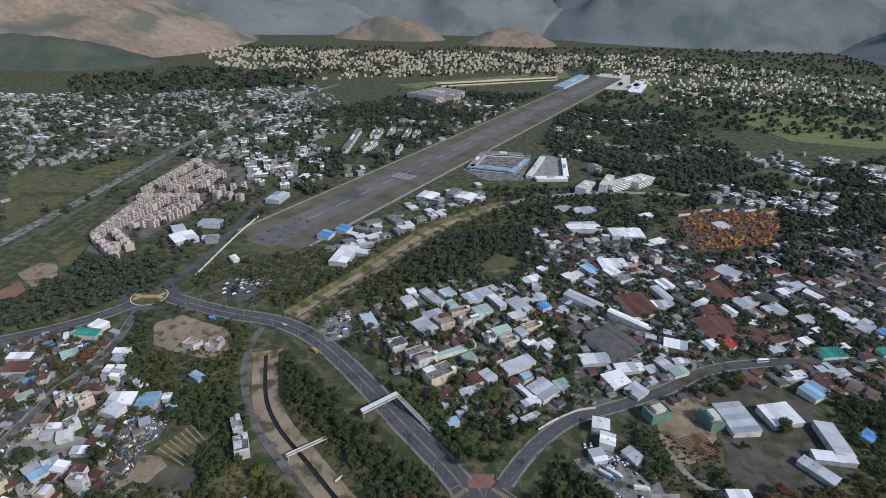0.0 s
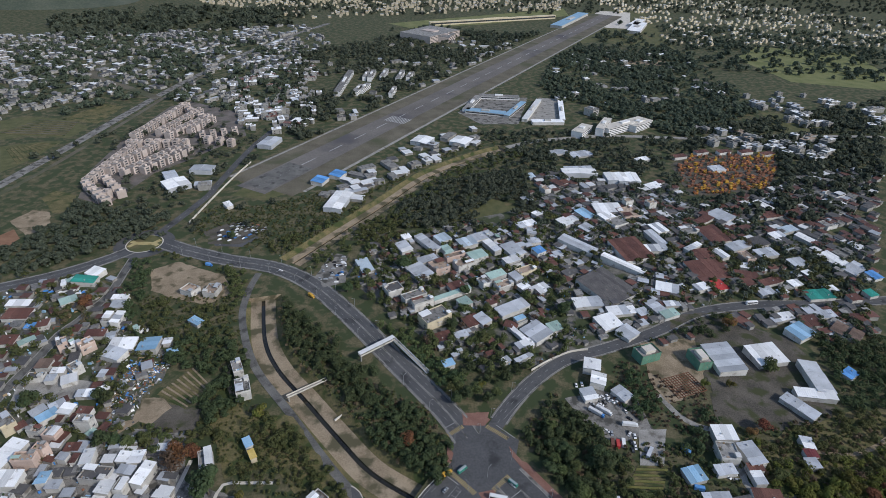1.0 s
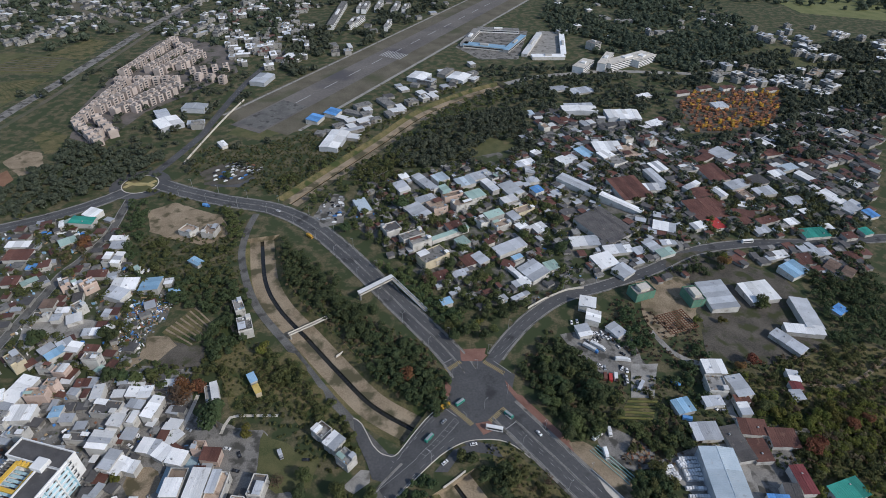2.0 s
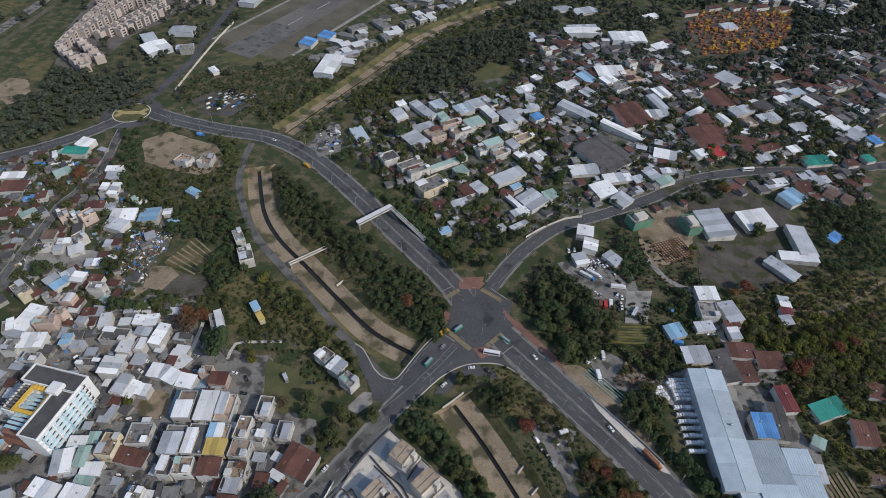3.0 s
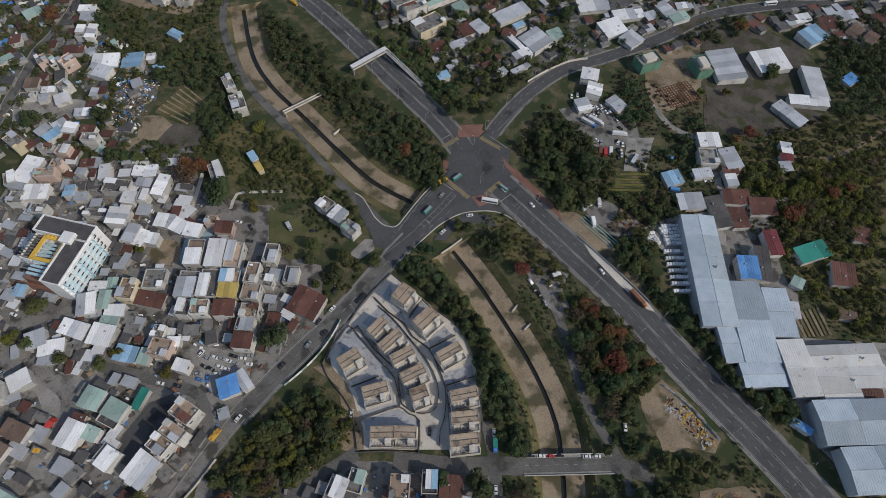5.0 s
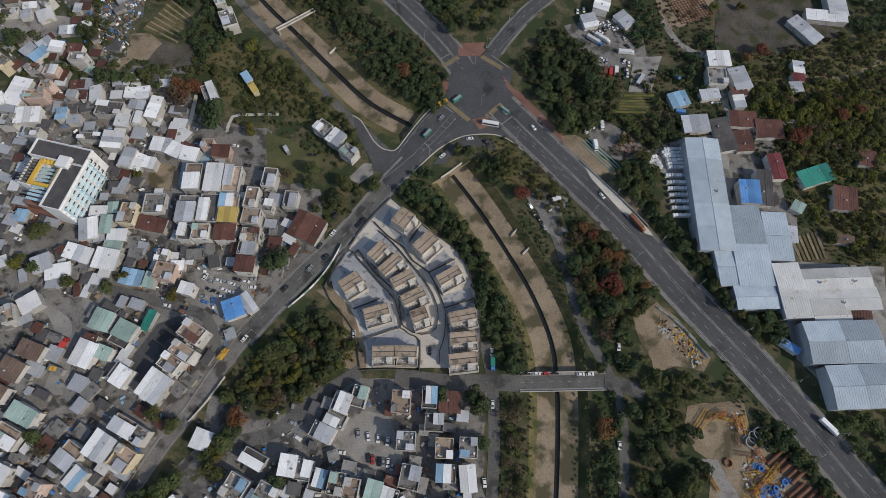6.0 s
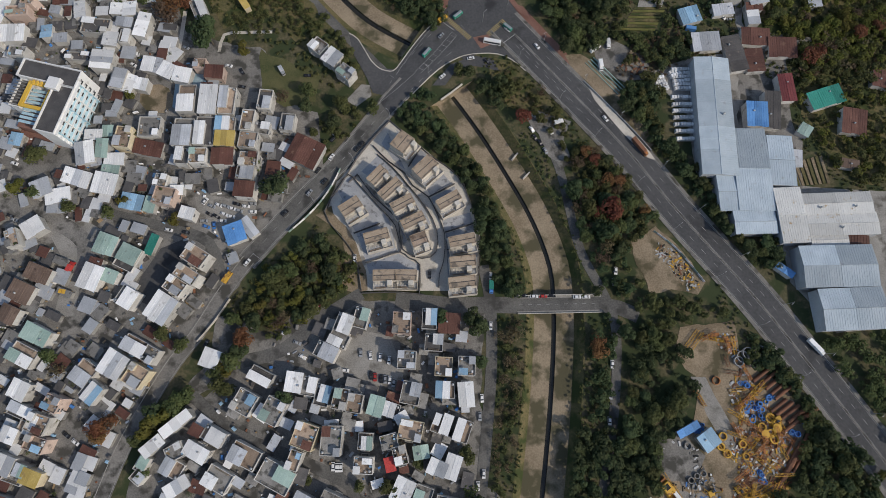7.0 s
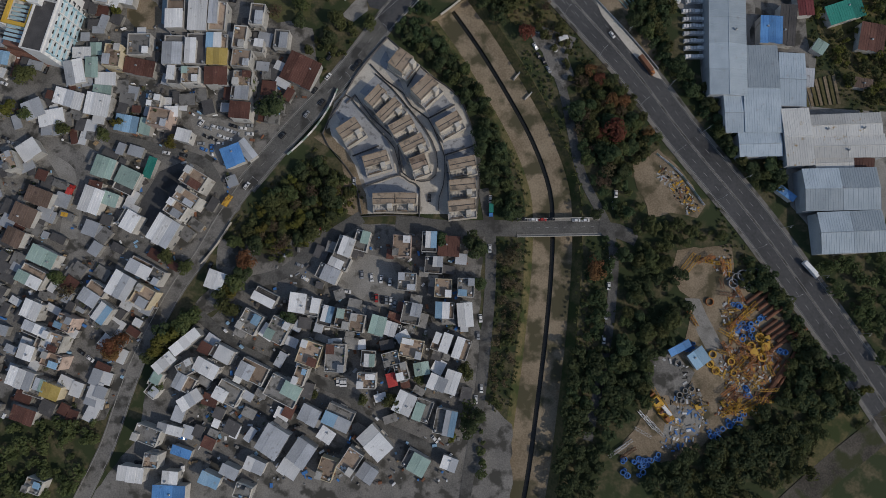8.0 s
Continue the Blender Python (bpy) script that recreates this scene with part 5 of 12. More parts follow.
def school(x, y, ang, W1, D1, h):
    """A tall school round a court: two wings, blue fins, yellow pergola over blue canopies."""
    TAKEN.append((x, y, 22, ang))
    ob = thing("school_building", pose(x, y, 0, 0, 0, ang), "white and sky-blue school with grey roofs and a yellow pergola court", "school")
    a = W1 / 2
    wings = ((-a, D1 / 2 - 11, a, D1 / 2, h), (a - 12, -D1 / 2, a, D1 / 2 - 11, h), (-a, -D1 / 2 + 12, -a + 6, D1 / 2 - 11, h * 0.8))
    for x0, y0, x1, y1, hh in wings:
        wing = part("wing", Geo().box(x0, y0, 0, x1, y1, hh).mesh("wing", "whitewall"), ob)
        part("roof_slab", Geo().box(x0 + 0.5, y0 + 0.5, hh, x1 - 0.5, y1 - 0.5, hh + 0.06).mesh("roof_slab", "darkslab"), wing)
        part("parapet", Geo().ring(x0 - 0.15, y0 - 0.15, x1 + 0.15, y1 + 0.15, 0.6, hh - 0.4, hh + 1.1).mesh("parapet", "whitewall"), wing)
    part("stair_tower", Geo().box(a - 15, D1 / 2 - 15, h, a - 8, D1 / 2 - 8, h + 3.0, chamfer=0.2).mesh("stair_tower", "whitewall"), ob)
    part("blue_facade", Geo().box(a, -D1 / 2 + 3, 0, a + 0.35, D1 / 2 - 8, h - 3).mesh("blue_facade", "bluewall"), ob)
    for k in range(5):
        z = 1.2 + k * h / 5
        for i in range(7):
            py = -D1 / 2 + 3 + i * (D1 - 6) / 6.5
            part("window", WINDOW, ob, pose(a + 0.4, py, z, 0, 0, 90) @ Matrix.Scale(1.3, 4))
        part("ledge", Geo().box(a, -D1 / 2, z + 2.4, a + 1.5, D1 / 2 - 6, z + 2.75, bottom=True).mesh("ledge", "whitewall"), ob)
    for i in range(5):
        py = -D1 / 2 + 2 + i * (D1 - 10) / 4
        part("fin", Geo().box(a, py - 0.3, 0.5, a + 1.7, py + 0.3, h - 0.5, bottom=True).mesh("fin", "whitewall" if i % 2 else "bluewall"), ob)
    cx0, cx1, cy0, cy1 = -a + 6.2, a - 12.2, -D1 / 2 + 4, D1 / 2 - 11.3
    part("court_floor", Geo().box(cx0 - 6, cy0, 0, cx1, cy1, h * 0.3).mesh("court_floor", "redpave"), ob)
    part("pergola_frame", Geo().ring(cx0 + 1.0, cy0 + 8, cx1 - 0.6, cy1 - 0.5, 2.0, h * 0.9, h * 0.9 + 1.2).mesh("pergola_frame", "yellowwall"), ob)
    for i in range(4):
        part("pergola_bar", Geo().box(cx0 + 3.2 + 2.4 * i, cy1 - 2.6, h * 0.9 + 1.2, cx0 + 4.4 + 2.4 * i, cy1 + 0.4, h * 0.9 + 1.7, bottom=True).mesh("pergola_bar", "yellowwall"), ob)
    for i in range(9):
        py = cy0 + 1.0 + (cy1 - cy0 - 5) * i / 8
        part("blue_canopy", Geo().box(cx0 + 1.2, py - 0.8, h * 0.72 + 0.3 * (i % 2), cx1 - 3.0, py + 0.8, h * 0.72 + 0.45 + 0.3 * (i % 2), bottom=True, chamfer=0.1).mesh("blue_canopy", "bluewall"), ob)
    for i in range(8):
        py = -D1 / 2 + 13 + i * (D1 - 26) / 7
        part("roof_bar", Geo().box(-a - 1.5, py - 0.3, h * 0.8 + 1.3, -a + 7, py + 0.3, h * 0.8 + 1.7, bottom=True).mesh("roof_bar", "slab"), ob)
    return ob


def ploughed(poly, n, mat, label):
    """Raised beds side by side across a plot."""
    a, b, c, d = (Vector((*p, 0)) for p in poly)
    mid = (a + b + c + d) / 4
    TAKEN.append((mid.x, mid.y, 0.62 * min((a - b).length, (b - c).length), 0))
    ob = new("vegetable_plot")
    tagged(ob, label, "field", "vegetable plots", "structure")
    for i in range(n):
        u, v = (i + 0.18) / n, (i + 0.82) / n
        q = [a.lerp(b, u), a.lerp(b, v), d.lerp(c, v), d.lerp(c, u)]
        part("bed", Geo().prism([(p.x, p.y) for p in q], 0, 0.45).mesh("bed", mat if i % 2 else "bank"), ob)


def weir(x, y, ang, L):
    """A low concrete cross wall standing in the channel bed."""
    ob = tagged(new("weir_wall", Geo().box(-L / 2, -0.4, 0, L / 2, 0.4, 1.6, chamfer=0.08).mesh("weir_wall", "pale")), "low concrete cross wall in the channel bed", "weir", "weirs", "structure")
    ob.matrix_basis = pose(x, y, -4.1, 0, 0, ang)


def painted_line(pts, width, dash=0.0):
    """A white line painted on the asphalt, broken where dash is given."""
    line = smooth_line(pts, 1.5)
    g = Geo()
    z = 0.292
    if dash:
        for i in range(0, len(line) - 2, 5):
            strip(g, line[i:i + 3], -width / 2, width / 2, z, z, walls=False)
    else:
        strip(g, line, -width / 2, width / 2, z, z, walls=False)
    tagged(new("lane_marking", g.mesh("lane_marking", "mark")), "white painted lane line at the junction", "marking", "", "structure")


STACKS = []
for k in range(3):
    g = Geo()
    for a in (-0.85, 0.85):
        g.box(a - 0.75, -1.0, 0.12, a + 0.75, 1.0, 1.7 + 0.35 * k, chamfer=0.18)
    g.box(-1.62, -1.05, 0, 1.62, 1.05, 0.12)
    STACKS.append(g.mesh("wrapped_pallet", "w"))


def goods_rows(x, y, ang, nx, ny, dx, dy):
    """Rows of white-wrapped pallets stacked in the open."""
    rnd = random.Random(int(x * 3 + y))
    for i in range(nx):
        for j in range(ny):
            ob = tagged(new("wrapped_pallet", STACKS[rnd.randrange(3)]), "stack of white-wrapped goods on pallets beside the shed", "pallet", "wrapped pallets")
            ob.matrix_basis = pose(x, y, 0, 0, 0, ang) @ pose((i - (nx - 1) / 2) * dx, (j - (ny - 1) / 2) * dy, 0.25, 0, 0, rnd.uniform(-3, 3))


def crawler_crane(x, y, ang):
    """The orange upper works of a crane, set down in the yard."""
    ob = thing("crawler_crane", pose(x, y, 0, 0, 0, ang), "orange upper works of a crawler crane set down on the ground", "crane")
    part("deck", Geo().box(-8, -2.6, 0, 8, 2.6, 1.4, chamfer=0.15).mesh("deck", "yellow"), ob)
    part("engine_house", Geo().box(-7.6, -2.4, 1.4, -1.5, 2.4, 3.6, chamfer=0.25).mesh("engine_house", "yellow"), ob)
    part("roof_panel", Geo().box(-1.2, 0.4, 1.4, 5.5, 2.4, 2.9, chamfer=0.12).mesh("roof_panel", "w"), ob)
    part("cab", Geo().box(4.2, -2.4, 1.4, 7.2, -0.2, 3.4, chamfer=0.3).mesh("cab", "orange"), ob)
    part("winch", Geo().beam((1.0, -2.2, 2.2), (1.0, 0.0, 2.2), 0.8, 12).mesh("winch", "rust"), ob)
    part("grille", Geo().box(-6.8, -1.2, 3.6, -4.2, 1.2, 3.75).mesh("grille", "rubber"), ob)
    part("counterweight", Geo().box(-9.4, -2.2, 0.3, -8.0, 2.2, 2.6, chamfer=0.2).mesh("counterweight", "orange"), ob)


# ---------- valley floor, channel, hills ----------
CHANNEL_NORTH = smooth_line([(-155.5, 408.2), (-139, 353.2), (-119.8, 319.6), (-93, 289.3), (-64, 256.3), (-37.9, 228.9), (-8.8, 210.5)])
CHANNEL_SOUTH = smooth_line([(15.4, 174.7), (30.3, 152.1), (47.7, 121.4), (61.2, 93.7), (69.4, 67.2), (70.3, 45), (68.8, 20.5), (64.7, -14.4), (58.8, -53.1), (51.1, -97.5), (35.4, -160)])
CHANNEL_FAR = smooth_line([(-144.8, 466), (-110.9, 524.6), (-63.8, 603.6), (-11.5, 693.6), (52.8, 760.9), (97.3, 794.7)])
build_ground([(CHANNEL_NORTH, 17), (CHANNEL_SOUTH, 16), (CHANNEL_FAR, 15)])
build_channel(CHANNEL_NORTH, 17, 10.5, 4.0, 1.7)
build_channel(CHANNEL_SOUTH, 16, 11, 4.0, 1.3)
build_channel(CHANNEL_FAR, 15, 9, 3.5, 1.2)
for c in (CHANNEL_NORTH, CHANNEL_SOUTH, CHANNEL_FAR):
    xs, ys = [p.x for p in c], [p.y for p in c]
    ROAD_LINES.append((min(xs) - 13, min(ys) - 13, max(xs) + 13, max(ys) + 13, c, 13))
mountain("mountain_west", -2500, 2900, 1500, 1100, 560, 1, "bare brown hillside rising from the valley", "brownhill")
# the ranges in the default hill material carry their haze as colour
mountain("mountain_north_west", -1700, 4300, 1500, 900, 430, 2, "ridge behind the town with haze painted in blue-grey")
mountain("mountain_north", 100, 4500, 1500, 700, 520, 3, "ridge beyond the far town with haze put into its colour")
mountain("mountain_north_east", 2300, 4300, 1900, 1000, 800, 4, "mountain behind the town coloured blue-grey for haze")
mountain("mountain_east", 3600, 2900, 1500, 1300, 700, 5, "mountain slope closing the valley, tinted blue-grey for haze")
mountain("mountain_back", 0, 4550, 4600, 420, 420, 11, "mountain range closing the valley with painted blue-grey haze")
mountain("hill_town", 350, 3350, 260, 180, 120, 6, "small brown hill beside the far town", "brownhill")
mountain("hill_middle", -350, 3500, 330, 200, 150, 7, "small brown hill behind the far town", "brownhill")
mountain("foothill_west", -1500, 2150, 420, 260, 110, 8, "dark wooded foothill at the valley edge", "foresthill")

# ---------- roads ----------
area("airfield_grass", [(-251.7, 614.3), (-180.3, 731.1), (12.2, 1138), (376.9, 1845.3), (456.8, 2164.3), (776.1, 2382.5), (626, 1534), (442.9, 1665.5), (325.2, 1565.2), (-8, 944.3), (-161.7, 645.8), (-206.5, 601.6)], "grass", "mown grass beside the runway")
area("apron", [(468.2, 1973.2), (586.1, 2263.7), (700.9, 2242.5), (597, 1883.7), (525.2, 1892.7)], "pale", "pale concrete apron at the far end of the runway")
area("sunny_field", [(-169.4, 1855.6), (460.6, 2299.1), (448.5, 2121.3), (124.8, 1887.2), (-92.5, 1783.7)], "brightgrass", "bright green field beside the far town")
area("grass_field", [(881.2, 1649), (1132.8, 1607), (1051.5, 1336.9), (955.3, 1200.3), (777.2, 1251.4), (755.3, 1481.7)], "brightgrass", "sunlit yellow-green meadow")
area("grass_field", [(591.8, 1021), (688.7, 996.1), (670.2, 916.2), (568.4, 907)], "grass", "green meadow among the houses")
area("grass_field", [(-8.4, 570.6), (67.1, 620.4), (109.7, 600.1), (73.8, 542.2), (11.1, 532.1)], "grass", "open green field beside the village")
area("red_earth", [(422.4, 1579.9), (556.1, 1421.5), (525.6, 1373.9), (431.8, 1385.9), (388.2, 1499.7)], "dirt", "bare reddish earth beside the airfield")
area("parade_ground", [(138.9, 926.8), (189.9, 1073), (236.4, 1066.2), (213.6, 934)], "concrete", "pale grey parade ground")
area("camp_yard", [(32.1, 964.8), (67.9, 1079.9), (167.3, 1070.6), (132.2, 910.8), (69.2, 904.9)], "yard", "paved camp yard")
area("village_paving", [(-269.7, 245), (-249.9, 253.4), (-164.6, 257.7), (-149.3, 216.2), (-99.4, 204.1), (-86.7, 169.2), (-66, 161.7), (-59.3, 125.3), (-88, 91.1), (-98.7, 64.9), (-123, 27.8), (-145, -12.7), (-170.4, -55.6), (-229.1, -55.1), (-268.8, 91.9), (-281.7, 200.4)], "yard", "worn grey concrete lanes between the village houses")
area("village_paving", [(-75.3, 39.7), (-41.9, 48.8), (32.4, 43.6), (28.6, 14.8), (29.6, -57.5), (-43.5, -67.2), (-154.3, -71.2), (-147.6, -37.4), (-125.2, -7.2), (-111.4, 1.2), (-100.8, 15.7)], "yard", "worn grey concrete lanes between the village houses")
area("village_paving", [(-175.2, -95.6), (-190, -130), (-200, -170), (40, -170), (45, -60), (10, -30), (-60, -10), (-120, -20)], "yard", "worn grey concrete lanes between the village houses")
area("village_paving", [(-392, 435.3), (-333.8, 441.2), (-273.6, 403.9), (-244.7, 351.2), (-206.6, 331.3), (-225.9, 299.3), (-196.3, 249.6), (-217.6, 244.3), (-293.7, 243.5), (-374.6, 348.8)], "lanes", "worn concrete, soil and grass between the sheds")
area("village_paving", [(-72, 523.6), (-14.4, 542.4), (84.8, 588.3), (178.5, 618.1), (276.6, 595), (303.8, 491.8), (220.2, 367.2), (109.2, 336.7), (52.6, 315.9), (17.4, 328.4), (-30, 377.4), (-85.7, 442.9)], "lanes", "worn concrete, soil and grass between the village houses")
area("car_park", [(-51.6, 22.8), (-35.2, 31.8), (-19.9, 28.6), (-13, 12.2), (-12, -1), (-19.4, 0.5), (-34.5, 5.9), (-46.6, 10.9)], "concrete", "pale concrete village car park")
area("yard", [(-247.2, 110.4), (-213.1, 98.4), (-190.1, 93.2), (-181.4, 88.2), (-189.5, 68.7), (-191.2, 40.4), (-201.8, 40.5), (-199.4, 68.7), (-210.9, 85), (-243.6, 91.8)], "concrete", "broad pale concrete yard between the sheds")
area("dirt_lot", [(-173.4, 180.8), (-155.5, 178.9), (-150.1, 167.5), (-158.5, 161.9), (-166.3, 162.7), (-171.9, 169.4)], "dirt", "bare sandy lot between the houses")
area("car_lot", [(-132.8, 108.2), (-124.9, 109.9), (-97, 103.9), (-97.7, 92.8), (-107.5, 94.5), (-114.4, 82.9), (-127.9, 91.3)], "concrete", "pale concrete used car lot")
area("garden_plot", [(-147.8, 266), (-131, 271.7), (-114.5, 250.5), (-122.9, 235.3), (-138.7, 245.1)], "dirt", "bare garden plot")
area("garden_plot", [(-158.8, 309.5), (-155.5, 322.3), (-143.1, 288.6), (-148.6, 277)], "dirt", "bare strip beside the houses")
area("dirt_lot", [(-232, 287.4), (-215.5, 293.5), (-197.7, 265.4), (-207.9, 249.5), (-221.5, 259.7)], "dirt", "bare sandy work yard")
area("red_earth", [(237.9, 212.5), (259.2, 217.3), (253.7, 197), (236.9, 184.2), (231.4, 192.6)], "redearth", "bare reddish earth patch")
area("factory_yard", [(135.4, 188), (166.5, 199.8), (191.5, 201.7), (198.4, 153.5), (224.4, 146), (218.9, 113.7), (267.3, 110), (250.8, 31.4), (222.9, 28.5), (202.8, 56.8), (200.7, 83), (157.3, 124.5), (156.7, 161.1)], "concrete", "pale concrete factory yard")
area("estate_paving", [(-31.8, 145), (-22, 156), (4.9, 132.2), (21.3, 118), (30.3, 83.8), (28, 53.1), (-35.8, 53.4), (-39.6, 74.3), (-56.6, 101), (-50.9, 121.8)], "pale", "pale concrete drives of the new estate")
area("estate_terrace", [(-52.3, 113.2), (-45.3, 121.4), (-38.6, 114.8), (-26.8, 101.2), (-19.7, 92), (-16.1, 82.9), (-15.5, 75.8), (-33.9, 69.7), (-37.3, 80.4), (-40.7, 88.2), (-48, 98.7), (-48.4, 106.7)], "bluegrey", "blue-grey tiled terrace round the estate houses")
area("estate_terrace", [(-39.9, 121.7), (-28.7, 133.9), (-19.7, 125.5), (-10.6, 114.4), (-1.6, 101.8), (2.2, 91.9), (-2.8, 88), (-13.3, 80.3), (-15.8, 91.3), (-19.8, 97.9), (-30.5, 108.2)], "bluegrey", "blue-grey tiled terrace round the estate houses")
area("estate_terrace", [(-33.7, 68.3), (-15.3, 74.5), (-4.2, 67.4), (-4.4, 62.7), (-31.8, 62.9)], "bluegrey", "blue-grey tiled terrace round the estate houses")
area("estate_terrace", [(-26.6, 141.4), (-20.9, 153), (-0.4, 134.8), (14, 116.6), (1.6, 108.5), (-4.2, 114.6), (-10.6, 122.9), (-19.8, 131.4)], "bluegrey", "blue-grey tiled terrace round the estate houses")
area("estate_terrace", [(2.2, 107.1), (16, 114.6), (19.3, 103.4), (7.2, 99.1)], "bluegrey", "blue-grey tiled terrace round the estate houses")
area("estate_terrace", [(10.9, 86), (26.2, 91.1), (28.7, 78.8), (27.8, 68.7), (26.4, 54), (11.8, 55.3), (11.4, 70.1)], "bluegrey", "blue-grey tiled terrace round the estate houses")
area("estate_terrace", [(17.3, 96.4), (24.8, 98.4), (26.2, 92.4), (10.3, 87.3), (8.7, 94.5)], "bluegrey", "blue-grey tiled terrace round the estate houses")
area("lane_yard", [(193.5, 215.9), (223.9, 215.9), (220, 149.7), (218.9, 113.7), (212.3, 113.7), (199.8, 151.6), (188.1, 153.5)], "yard", "worn concrete lane between factory sheds")
area("dirt_lot", [(-61.7, 97.4), (-55.7, 102.7), (-41.8, 86.2), (-35, 69.1), (-32.6, 53.1), (-38.6, 52), (-58.4, 63), (-53.9, 70.4), (-45.5, 72.9), (-48.6, 85.6)], "dirt", "bare sandy ground beside the estate wall")
area("dirt_lot", [(-274.3, 447.3), (-253.1, 461.9), (-199.6, 440.1), (-184.3, 410.1), (-201.9, 393.4), (-228.5, 400.8), (-257, 412.6)], "dirt", "cleared patch of bare earth")
area("vegetable_field", [(-197, 287.8), (-182, 315.4), (-162.1, 297.2), (-172.2, 273.9)], "bank", "ploughed vegetable plot in rows")
area("burnt_field", [(-194, 260.1), (-186.1, 279.4), (-160.1, 274.1), (-158.9, 255.2), (-181.6, 252.3)], "darkdirt", "blackened bare plot")
area("dirt_lot", [(206.2, 299.5), (222.5, 315.3), (281.1, 326), (269.2, 276.7), (243.4, 265.2), (199.1, 270.2)], "darkdirt", "wide bare yard of dark earth")
area("sports_court", [(-152.1, 185.4), (-135.4, 189.2), (-134.8, 170.1), (-146.8, 161.8), (-152.2, 165.6)], "bluecourt", "pale blue painted school court", 0.21)
area("sports_court", [(-248.3, 150.3), (-231.7, 153.9), (-207.7, 144.4), (-218.0, 137.2), (-243.4, 142.0)], "redpave", "red painted school playground", 0.21)
area("sports_court", [(-251.2, 148.2), (-246.7, 148.9), (-236.5, 143.8), (-239.3, 137.3), (-249.5, 139.5)], "bluecourt", "pale blue painted school court", 0.21)
area("car_lot", [(-249.1, 518.7), (-234.4, 537.3), (-204.3, 530.0), (-188.6, 512.3), (-200.4, 492.9), (-228.0, 493.8)], "asphalt", "dark tarmac lot with parked cars beside the roundabout")
area("scrap_yard", [(-245.9, 312.1), (-224.3, 319.0), (-200.9, 314.6), (-199.0, 299.5), (-206.4, 286.2), (-203.6, 263.9), (-215.3, 260.2), (-225.3, 279.1), (-225.3, 290.2)], "lanes", "trodden earth of the scrap yard")
area("bare_field", [(-204.8, 282.4), (-190.7, 284.4), (-182.1, 275.9), (-189.3, 259.3), (-198.9, 262.0)], "dirt", "bare brown field beside the scrap yard")
area("burnt_field", [(-181.3, 275.9), (-163.6, 276.3), (-159.1, 265.0), (-162.0, 255.9), (-185.8, 258.3)], "darkdirt", "dark tilled earth beside the vegetable rows")
area("dark_lot", [(-148.6, 78.1), (-137.5, 83.0), (-131.3, 78.0), (-142.0, 62.0), (-151.8, 46.3), (-160.6, 50.1), (-157.5, 62.1)], "asphalt", "dark tarmac lot behind the houses", 0.21)
area("hillside", [(218, 252), (258, 272), (309, 288), (352, 278), (304, 192), (290, 160), (264, 112), (240, 124), (226, 160), (230, 190), (210, 208)], "bank", "rough hillside of dry grass and weeds", 0.06)
area("lawn", [(-102.9, 204.1), (-63.9, 188.3), (-66.4, 169.2), (-86.5, 165.5), (-99.1, 176.8)], "grass", "small green lawn")
area("yard", [(103.5, 203.9), (114.9, 213.9), (138, 195.8), (133.3, 184.1), (122.5, 180.2), (105.9, 190)], "yard", "concrete yard with scrap")
area("scrap_yard", [(116.2, 83.4), (130.3, 89.3), (142, 78.3), (154.7, 57.1), (149.9, 50.7), (135.9, 52.4), (123.2, 50.9), (116.9, 67)], "dirt", "earth scrap yard beside the road")
area("machine_yard", [(136.7, 32.1), (168.3, 36.6), (168.1, 13.8), (191.6, -1.1), (197.2, -21.1), (186.6, -40.4), (174.9, -58.9), (120.6, -58.4), (140.2, -15), (145.4, 2.2), (134.7, 14)], "dirt", "sandy contractor yard full of machinery")
area("machine_yard", [(118.5, -34.2), (131.6, -19.6), (152.6, -22.7), (172.6, -37.6), (180.5, -50.7), (158.4, -63.5), (130.5, -80.2), (109.9, -80), (98.4, -74.3), (117.3, -54.6)], "dirt", "sandy contractor yard full of machinery")
area("yard_slab", [(140.1, 6), (148.1, 5.9), (156.4, -13.8), (163.9, -33.1), (170.3, -46.3), (163.2, -41.9), (153, -25.7), (146.6, -13.7)], "concrete", "pale concrete strip down the contractor yard")
area("yard_slab", [(116, -26.9), (134.4, -22.6), (143.3, -34.4), (134.1, -48.9), (120.9, -44.5)], "yard", "grey concrete work floor in the yard")
area("yard_slab", [(128, -50.3), (147.4, -51.9), (143.3, -66.2), (124, -67.5)], "concrete", "pale concrete pad in the yard")
area("forecourt", [(-113.5, 39.9), (-102.8, 39.9), (-86.9, 30.6), (-71.7, 30.5), (-79.8, 15.6), (-97.3, 9.8), (-119.9, -1.6), (-126.5, 4.2), (-115.7, 15.9)], "yard", "worn concrete forecourt beside the village road")
area("verge", [(85.7, 199.9), (96.3, 201.9), (117, 176.4), (135.7, 140.8), (132.1, 138.3), (104.7, 174.5), (90.3, 190)], "dirt", "bare earth verge beside the barrier")
area("verge", [(38.4, 199.9), (52.2, 195.2), (70.3, 174.6), (86.1, 153.8), (82.3, 146.4), (66.2, 161.3), (49.3, 165.1), (39.7, 184.3)], "bank", "rough dry grass verge below the road")
area("field", [(197.3, -91.9), (206.1, -63.8), (219.5, -51), (234, -55.5), (220.4, -69.7)], "bank", "rough dry field beside the earth track")
area("parking_lane", [(3.4, 179.7), (14.9, 194.5), (29.6, 200), (40.8, 198.4), (44.7, 188.9), (36.4, 192.1), (26, 193.3), (16.2, 187.4), (11.3, 179.7)], "asphalt", "small dark parking lane under the trees")
